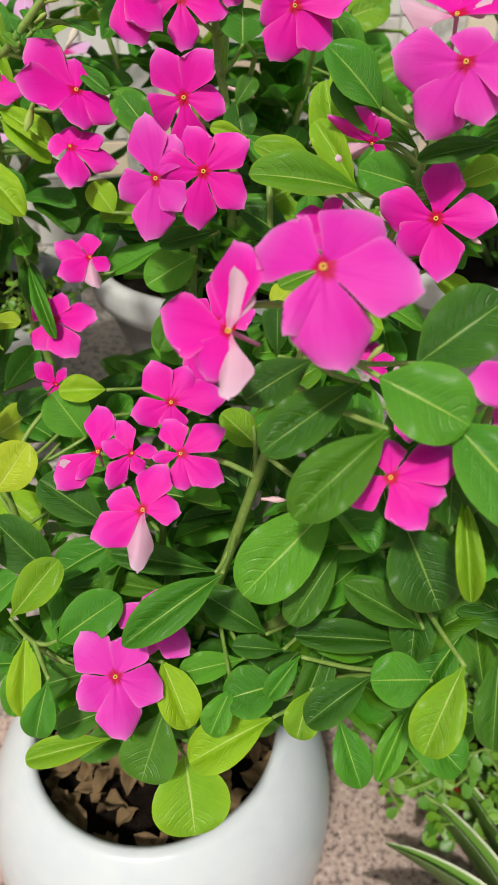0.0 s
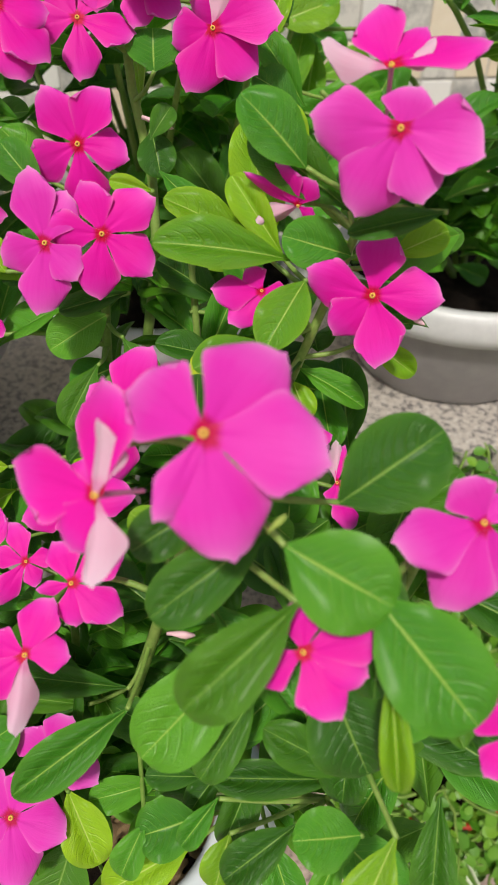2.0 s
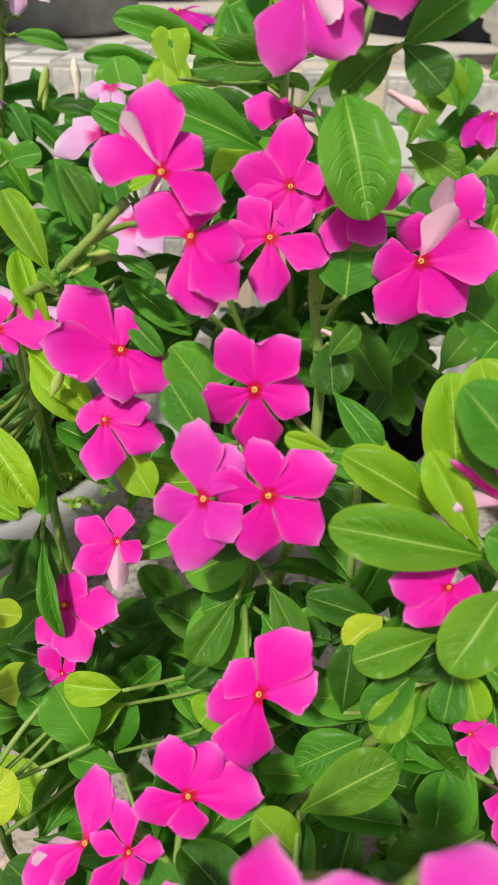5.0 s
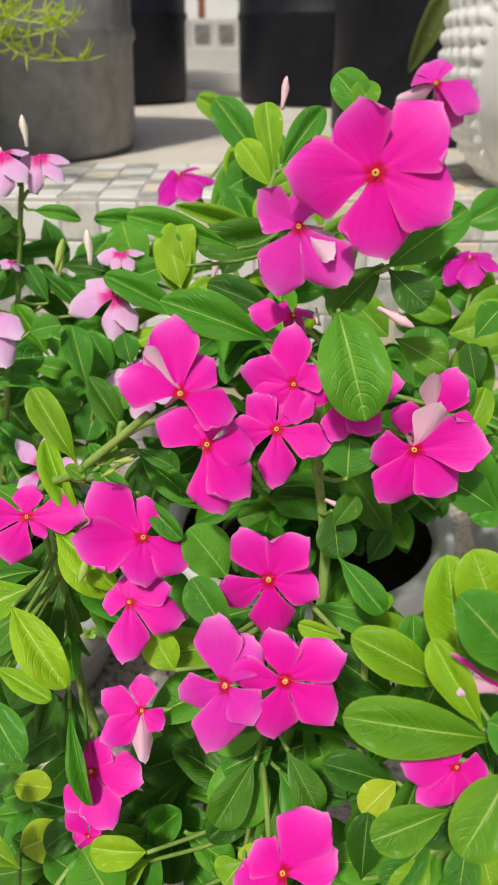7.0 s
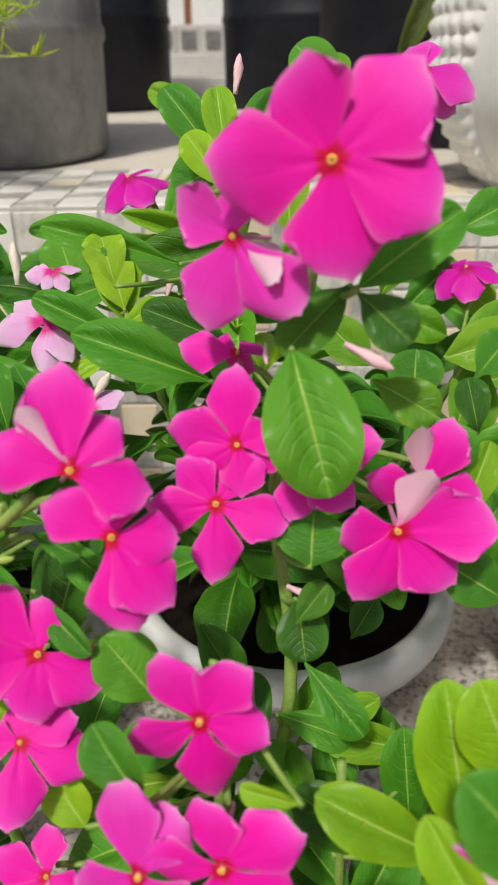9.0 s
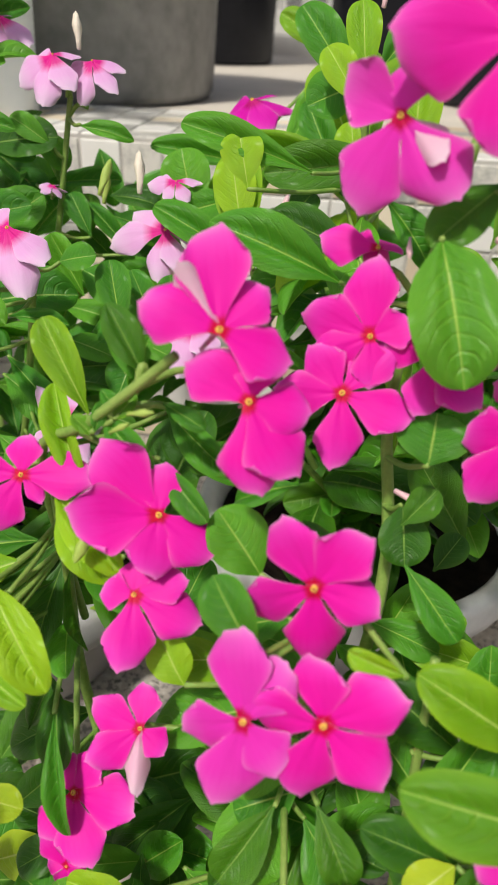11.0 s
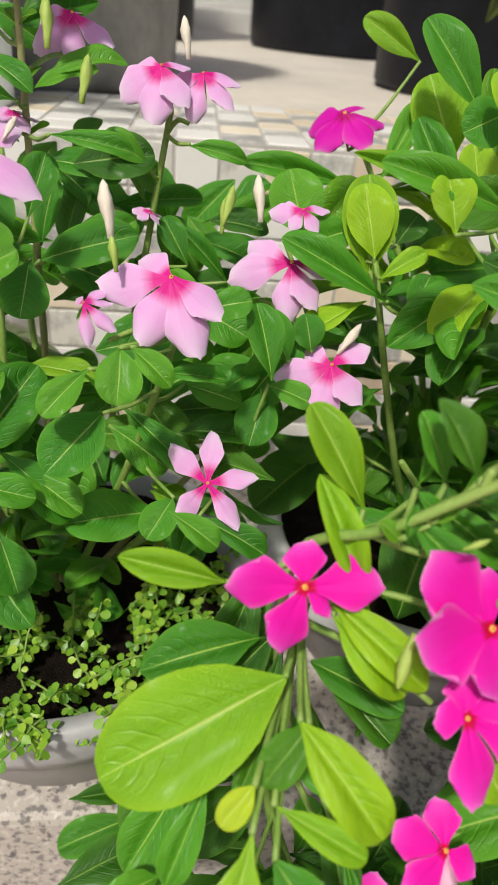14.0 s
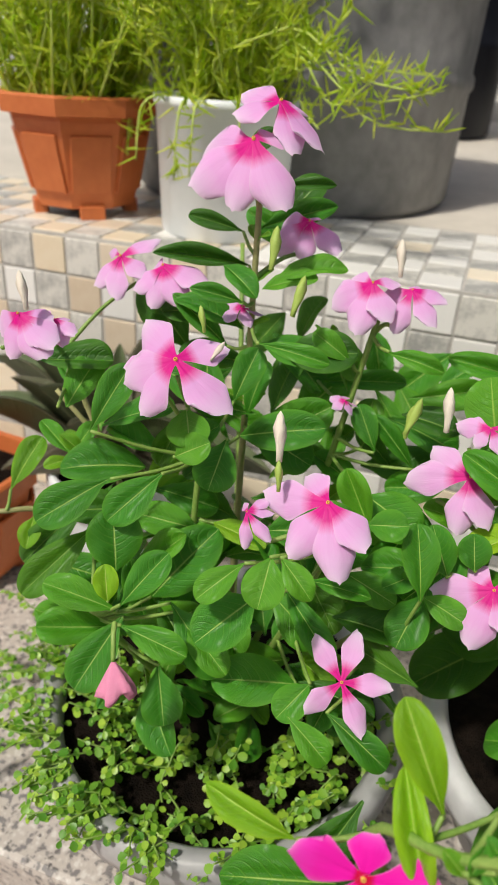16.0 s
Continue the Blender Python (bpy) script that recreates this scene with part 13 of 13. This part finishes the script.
strap = blade_mesh("blade", lance, 0.5, 0.5, 0.0, 14, 4, 0.0)
strap.materials.append(striped_material())
spider = thing("spider_plant", "arching grass-like plant with white-edged green blades", "plant", (0.232, 0.205, FLOOR))
for k, (dx, dy, rise, ln) in enumerate(((-0.07, 0.10, 0.09, 0.16), (-0.05, 0.09, 0.12, 0.17), (-0.09, 0.06, 0.06, 0.15), (-0.11, 0.03, 0.07, 0.15), (-0.03, 0.11, 0.10, 0.15), (0.05, 0.04, 0.1, 0.14), (-0.02, -0.06, 0.1, 0.13))):
    y = Vector((dx, dy, rise))
    x = y.cross(Vector((0, 0, 1))).normalized()
    o = new("blade", strap)
    o.parent = spider
    o.matrix_basis = basis(Vector((0.004 * (k % 3), 0.004 * (k % 2), 0.0)), x * 0.014, y.normalized() * ln, x.cross(y).normalized() * ln)

# ---- moss rose in the orange pot and the bucket ----
needle_mat = plain_leaf("needle_green", (0.52, 0.74, 0.03), (0.86, 0.92, 0.14), 0.6)
twig_mat = mottled("succulent_stem", (0.42, 0.56, 0.08), (0.58, 0.68, 0.16), 50, 0.5, 0.2)


def moss_rose(at, runs, seed, label):
    rg = random.Random(seed)
    e = thing("moss_rose", label, "plant", at)
    sb = bmesh.new()
    verts, faces = [], []
    for pts in runs:
        tube_bm(pts, 0.0014, 0.0008, 5, sb)
        vs = [Vector(p) for p in pts]
        for i in range(len(vs) - 1):
            seg = vs[i + 1] - vs[i]
            for k in range(max(2, int(seg.length / 0.0036))):
                q = vs[i] + seg * rg.random()
                d = (Vector((rg.gauss(0, 1), rg.gauss(0, 1), rg.gauss(0.5, 0.8))).normalized() + seg.normalized() * 0.5).normalized()
                ln, w = rg.uniform(0.012, 0.027), 0.0009
                a = d.orthogonal().normalized()
                b = d.cross(a)
                base = len(verts)
                for s, t in ((1.0, 0.0), (1.25, 0.45), (0.25, 1.0)):
                    for ang in (0, 2.09, 4.19):
                        verts.append(q + d * ln * t + (a * math.cos(ang) + b * math.sin(ang)) * w * s)
                for r in (0, 3):
                    for c in range(3):
                        faces.append((base + r + c, base + r + (c + 1) % 3, base + r + 3 + (c + 1) % 3, base + r + 3 + c))
    me = bpy.data.meshes.new("needles")
    me.from_pydata(verts, [], faces)
    me.materials.append(needle_mat)
    me.polygons.foreach_set("use_smooth", [True] * len(faces))
    o = new("needles", me)
    o.parent = e
    tagged(o, kind="stuff")
    tagged(part("stem", sb, twig_mat, e), kind="stuff")
    for c in e.children:
        c.matrix_parent_inverse = pose(*at).inverted()
    return e


rng = random.Random(33)
runs = []
for i in range(150):
    a, r = rng.uniform(0, 6.283), rng.uniform(0.01, 0.078)
    x, y, z = -0.720 + r * math.cos(a), 0.880 + r * math.sin(a), LEDGE + 0.115
    h = rng.uniform(0.05, 0.24)
    runs.append([(x, y, z), (x + 0.3 * h * rng.gauss(0, 0.5) + 0.02 * math.cos(a), y + 0.02 * math.sin(a), z + h * 0.55), (x + 0.05 * math.cos(a) + rng.gauss(0, 0.02), y + 0.04 * math.sin(a) + rng.gauss(0, 0.02), z + h)])
rose = moss_rose((-0.720, 0.880, LEDGE + 0.115), runs, 4, "lime-green needle-leaved moss rose filling the orange pot")
runs = []
for i in range(80):
    a, r = rng.uniform(0, 6.283), rng.uniform(0.01, 0.068)
    x, y, z = -0.540 + r * math.cos(a), 0.908 + r * math.sin(a), LEDGE + 0.12
    h = rng.uniform(0.05, 0.2)
    runs.append([(x, y, z), (x + rng.gauss(0, 0.02), y + rng.gauss(0, 0.02), z + h * 0.6), (x + 0.06 * math.cos(a) + rng.gauss(0, 0.02), y + 0.05 * math.sin(a), z + h)])
for i in range(7):
    x, y, z = -0.50 + 0.02 * rng.random(), 0.88 + 0.05 * rng.random(), LEDGE + 0.14
    e1 = rng.uniform(0.08, 0.21)
    runs.append([(x, y, z), (x + 0.04, y - 0.01, z + 0.03 + 0.03 * rng.random()), (x + 0.6 * e1, y - 0.02, z + rng.uniform(-0.01, 0.04)), (x + e1, y - 0.01 + rng.gauss(0, 0.02), z + rng.uniform(-0.03, 0.09))])
for i in range(6):
    a = rng.uniform(3.3, 6.0)
    x, y, z = -0.540 + 0.073 * math.cos(a), 0.905 + 0.073 * math.sin(a), LEDGE + 0.137
    runs.append([(x, y, z), (x + 0.03 * math.cos(a), y + 0.03 * math.sin(a), z - 0.01), (x + 0.035 * math.cos(a), y + 0.04 * math.sin(a), z - rng.uniform(0.04, 0.08))])
moss_rose((-0.53, 0.915, LEDGE + 0.13), runs, 5, "trailing needle-leaved moss rose hanging from the bucket")
for (x, y, z) in ((-0.765, 0.85, LEDGE + 0.225), (-0.665, 0.86, LEDGE + 0.23)):
    v = Vector((0, -1, 0.4)).normalized()
    a = v.orthogonal().normalized()
    b = v.cross(a)
    flower(rose, (x, y, z), v, "o", [tuple(0.011 * (math.cos(k * 1.2566) * a + math.sin(k * 1.2566) * b)) for k in range(5)])

# ---- dark strap-leaved plant on the step ----
dusk = leaf_material("dusky_strap", (0.13, 0.19, 0.075), (0.24, 0.15, 0.15), (0.28, 0.30, 0.17), 0.4, 0.25)
dusky = blade_mesh("blade", lance, 0.35, 0.5, 0.0, 12, 4, 0.0)
dusky.materials.append(dusk)
strap_plant = thing("strap_plant", "dusky purple-green strap-leaved plant by the tiled wall", "plant", (-0.540, 0.715, STEP + 0.10))
rng = random.Random(17)
for i in range(34):
    a = rng.uniform(0, 6.283)
    el = rng.uniform(0.5, 1.35)
    y = Vector((math.cos(a) * math.cos(el), math.sin(a) * math.cos(el), math.sin(el)))
    ln = rng.uniform(0.10, 0.19)
    x = y.cross(Vector((0, 0, 1))).normalized()
    o = new("blade", dusky)
    o.parent = strap_plant
    o.matrix_basis = basis(Vector((0.025 * math.cos(a), 0.025 * math.sin(a), 0.0)), x * 0.028, y * ln, x.cross(y).normalized() * ln)

# ---- long-leaved plant behind the statue ----
cane_leaf = blade_mesh("blade", lance, 0.45, 0.35, 0.03, 12, 4, 0.0)
cane_leaf.materials.append(leaf_material("olive_blade", (0.09, 0.13, 0.02), (0.20, 0.23, 0.04), (0.25, 0.29, 0.08), 0.4, 0.15))
cane = thing("cane_plant", "slender cane with long drooping olive-green leaves", "plant", (0.20, 1.30, LEDGE))
stem(cane, [(0.20, 1.30, LEDGE), (0.19, 1.31, LEDGE + 0.14), (0.135, 1.33, LEDGE + 0.27)], 0.006, 0.004, stem_mat)
for k, (bx, by, bz, dx, dy, dz, ln) in enumerate(((0.085, 1.36, 0.245, -0.053, -0.06, -0.11, 0.15), (0.098, 1.35, 0.245, 0.016, -0.04, -0.10, 0.135), (0.06, 1.36, 0.26, -0.11, -0.02, -0.02, 0.13), (0.13, 1.33, 0.26, 0.08, -0.02, 0.10, 0.15), (0.13, 1.34, 0.26, -0.02, 0.06, 0.13, 0.16))):
    y = Vector((dx, dy, dz)).normalized()
    x = y.cross(Vector((0, -1, 0.2))).normalized()
    stem(cane, [(0.135, 1.33, LEDGE + 0.268), (bx, by, LEDGE + bz)], 0.0025, 0.002)
    o = new("blade", cane_leaf)
    o.parent = cane
    o.matrix_basis = basis(Vector((bx - 0.20, by - 1.30, bz)), x * 0.036, y * ln, x.cross(y).normalized() * ln)

# ---- things on the ledge and the terrace ----


def orange_pot(at, r=0.088, h=0.142):
    p = thing("square_pot", "orange plastic planter with panelled sides and feet", "flower pot", at, group="orange planters", turn=28)
    body = [(r * 0.70, 0.012), (r * 0.98, h * 0.80), (r * 0.98, h * 0.86)]
    part("body", lathe(body, sides=8), terracotta, p, smooth=False)
    rim = [(r * 0.96, h * 0.84), (r * 1.12, h * 0.85), (r * 1.13, h * 0.98), (r * 1.09, h), (r * 0.98, h * 0.995), (r * 0.95, h * 0.85)]
    part("rim", lathe(rim, sides=8), terracotta, p, smooth=False)
    for k in range(8):
        a = (k + 0.5) * math.pi / 4
        c, ro = math.cos(math.pi / 8), r * 0.70
        panel = slab(-0.022, 0.022, -0.002, 0.002, 0.03, h * 0.72, 0.0015)
        o = part("panel", panel, terracotta, p, smooth=False)
        o.matrix_basis = pose(ro * c * math.cos(a) * 1.0, ro * c * math.sin(a) * 1.0, 0, 0, 0, math.degrees(a) + 90) @ pose(0, 0, 0, 12.2, 0, 0)
        if k % 2 == 0:
            foot = slab(-0.014, 0.014, -0.008, 0.008, 0.0, 0.016, 0.002)
            o = part("foot", foot, terracotta, p, smooth=False)
            o.matrix_basis = pose(ro * 0.9 * math.cos(a), ro * 0.9 * math.sin(a), 0, 0, 0, math.degrees(a) + 90)
    part("soil", lathe([(0.001, h * 0.88), (r * 0.96, h * 0.86)], sides=8), soil_mat, p)
    return p


orange_pot((-0.720, 0.880, LEDGE), 0.083, 0.128)
orange_pot((-0.655, 0.608, STEP), 0.066, 0.135)


def bucket(at, r, h):
    p = thing("white_bucket", "plain white plastic bucket used as a planter", "bucket", at)
    part("body", lathe([(0.001, 0.0), (r * 0.90, 0.0), (r * 0.93, 0.004), (r, h * 0.93), (r * 1.03, h * 0.94), (r * 1.03, h), (r * 0.98, h), (r * 0.96, h * 0.8)]), bucket_white, p)
    part("soil", lathe([(0.001, h * 0.9), (r * 0.97, h * 0.88)]), soil_mat, p)
    return p


bucket((-0.540, 0.905, LEDGE), 0.073, 0.135)


def drum(name, at, r, h, mat, label, taper=0.94):
    p = thing(name, label, "drum", at, group="plastic drums")
    prof = [(0.001, 0.0), (r * taper * 0.97, 0.0), (r * taper, 0.01)]
    for k in range(1, 4):
        z, q = h * k / 4, r * (taper + (1 - taper) * k / 4)
        prof += [(q, z - 0.012), (q * 1.018, z - 0.006), (q * 1.018, z + 0.006), (q, z + 0.012)]
    prof += [(r, h - 0.02), (r * 1.025, h - 0.016), (r * 1.025, h), (r * 0.97, h), (r * 0.955, h * 0.8)]
    part("body", lathe(prof, 64), mat, p)
    part("soil", lathe([(0.001, h * 0.86), (r * 0.97, h * 0.85)]), soil_mat, p)
    return p


drum("grey_drum", (-0.618, 1.225, LEDGE), 0.250, 0.62, drum_grey, "weathered grey plastic drum with moulded hoops", 0.92)
drum("black_drum", (-0.86, 2.40, LEDGE), 0.27, 0.9, drum_black, "large black plastic drum on the terrace floor")
drum("black_drum", (-0.205, 2.535, LEDGE), 0.265, 0.9, drum_black, "large black plastic drum on the terrace floor")
drum("black_drum", (0.11, 1.62, LEDGE), 0.23, 0.9, drum_black, "tall black plastic drum behind the ledge")


def statue(at):
    """A plain white head-like cast: one mesh, a rounded form with rows of small curls and a smooth front."""
    bm = bmesh.new()
    bmesh.ops.create_uvsphere(bm, u_segments=300, v_segments=170, radius=1)
    front = Vector((0.28, -0.94, -0.18)).normalized()
    for v in bm.verts:
        n = v.co.normalized()
        x, y, z = v.co
        squeeze = 1 - 0.22 * max(0.0, -z - 0.35) ** 1.3
        q = Vector((x * 0.136 * squeeze, y * 0.136 * squeeze, max(0.0, 0.140 + z * 0.160)))
        hair = n.dot(front) < 0.36
        if hair:
            lat, lon = math.asin(max(-1, min(1, z))), math.atan2(y, x)
            row = math.floor(lat * 30 / math.pi)
            count = max(6, round(48 * math.cos((row + 0.5) * math.pi / 30)))
            k = abs(math.sin(lat * 30)) * (0.12 + 0.88 * abs(math.sin(lon * count / 2 + row * 1.1)))
            q += Vector((n.x, n.y, n.z * 0.6)) * (0.004 + 0.0055 * k)
        else:
            c = n.dot(front)
            q += front * 0.02 * (c - 0.36)
        v.co = q
    bmesh.ops.create_uvsphere(bm, u_segments=24, v_segments=12, radius=0.05, matrix=Matrix.Translation((-0.01, 0.01, 0.295)))
    o = part("statue", bm, statue_white)
    o.matrix_world = pose(*at, 0, 0, 0)
    return tagged(o, "plain white plaster head statue standing on the ledge", "statue")


statue((0.188, 1.035, LEDGE))

# the far side of the terrace: two low steps, a parapet with dark panels for holes and a pale opening in a dark wall
setting("far_step", slab(-3.5, 3.5, 3.30, 4.2, LEDGE - 0.01, LEDGE + 0.07, 0.008), plaster, "low pale plastered step across the terrace", "step")
setting("far_step_upper", slab(-3.5, 3.5, 3.45, 4.2, LEDGE + 0.068, LEDGE + 0.15, 0.008), plaster, "second low pale plastered step", "step")
parapet = tagged(new("parapet"), "low grey parapet of square blocks with dark panels for their holes", "parapet", kind="structure")
parapet.matrix_world = SET
block = slab(-0.05, 0.05, -0.04, 0.04, 0.0, 0.11, 0.006)
block_mesh = bpy.data.meshes.new("block")
block.to_mesh(block_mesh)
block.free()
block_mesh.materials.append(plaster)
# Shade inside the holes is added as dark grey panels on solid blocks.
hole_shade = slab(-0.032, 0.032, -0.006, 0.006, 0.022, 0.088, 0.004)
hole_shade_mesh = bpy.data.meshes.new("inset")
hole_shade.to_mesh(hole_shade_mesh)
hole_shade.free()
hole_shade_mesh.materials.append(drum_grey)
for i in range(-26, 20):
    o = new("block", block_mesh)
    o.parent = parapet
    o.matrix_basis = pose(i * 0.104, 3.62, LEDGE + 0.149)
    o = new("inset", hole_shade_mesh)
    o.parent = parapet
    o.matrix_basis = pose(i * 0.104, 3.577, LEDGE + 0.149)
wood = mottled("red_brown_wood", (0.20, 0.07, 0.035), (0.30, 0.12, 0.06), 20, 0.5, 0.2)
setting("rail", slab(-3.5, 3.5, 3.60, 3.64, LEDGE + 0.46, LEDGE + 0.50, 0.006), wood, "red-brown wooden rail above the parapet", "rail")
for k in range(7):
    setting("rail_post", slab(-2.6 + k * 0.62, -2.57 + k * 0.62, 3.602, 3.638, LEDGE + 0.258, LEDGE + 0.461, 0.004), wood, "red-brown wooden rail post", "rail post")
pale = mottled("pale_wall", (0.66, 0.70, 0.70), (0.78, 0.80, 0.79), 2, 0.9, 0.1)
setting("backdrop", slab(-12, 12, 7.0, 7.2, FLOOR, 5.0, 0), pale, "pale sunlit wall far beyond the terrace", "wall")

# ---- tiles of the ledge ----
TILE = 0.041
tile_bm = slab(-TILE / 2 + 0.0014, TILE / 2 - 0.0014, -0.004, 0.004, -TILE / 2 + 0.0014, TILE / 2 - 0.0014, 0.0012)
tile_mesh = bpy.data.meshes.new("tile")
tile_bm.to_mesh(tile_mesh)
tile_bm.free()
tile_meshes = []
for m in TILES:
    me = tile_mesh.copy()
    me.materials.append(m)
    tile_meshes.append(me)
facing = tagged(new("ledge_tiles"), "chequered cream and mottled stone mosaic tiles on the ledge", "tiles", kind="structure")
facing.matrix_world = SET
outer = tagged(new("ledge_tiles_outer"), "chequered cream and mottled stone mosaic tiles farther along", "tiles", kind="structure")
outer.matrix_world = SET
rng = random.Random(11)
shape = [v.co.copy() for v in tile_mesh.vertices]
rest = [([], []) for m in TILES]
for i in range(-46, 38):
    for j in range(14):
        # Sun and shade along the ledge set into colour: cream ends, whiter middle.
        plain = (0, 0, 1, 3) if i < -8 or i > -1 else (1, 1, 0)
        kind = rng.choice(plain) if (i + j) % 2 else 2 if rng.random() < 0.85 else rng.choice(plain)
        tilt = rng.gauss(0, 0.25)
        if j < 8:
            m = pose((i + 0.5) * TILE, V_LEDGE + 0.001, LEDGE - 0.003 - (j + 0.5) * TILE, tilt, 0, tilt)
        else:
            m = pose((i + 0.5) * TILE, V_LEDGE + (j - 7.5) * TILE, LEDGE - 0.003, 90 + tilt, 0, 0)
        if -17 <= i < 11 and (j < 5 or j >= 8):
            o = new("tile", tile_meshes[kind])
            o.parent = facing
            o.matrix_basis = m
        else:
            verts, faces = rest[kind]
            base = len(verts)
            verts.extend(m @ v for v in shape)
            faces.extend([base + k for k in poly.vertices] for poly in tile_mesh.polygons)
for m, (verts, faces) in zip(TILES, rest):
    me = bpy.data.meshes.new("tile_field")
    me.from_pydata(verts, [], faces)
    me.materials.append(m)
    o = tagged(new("tile_field", me), kind="stuff")
    o.parent = outer
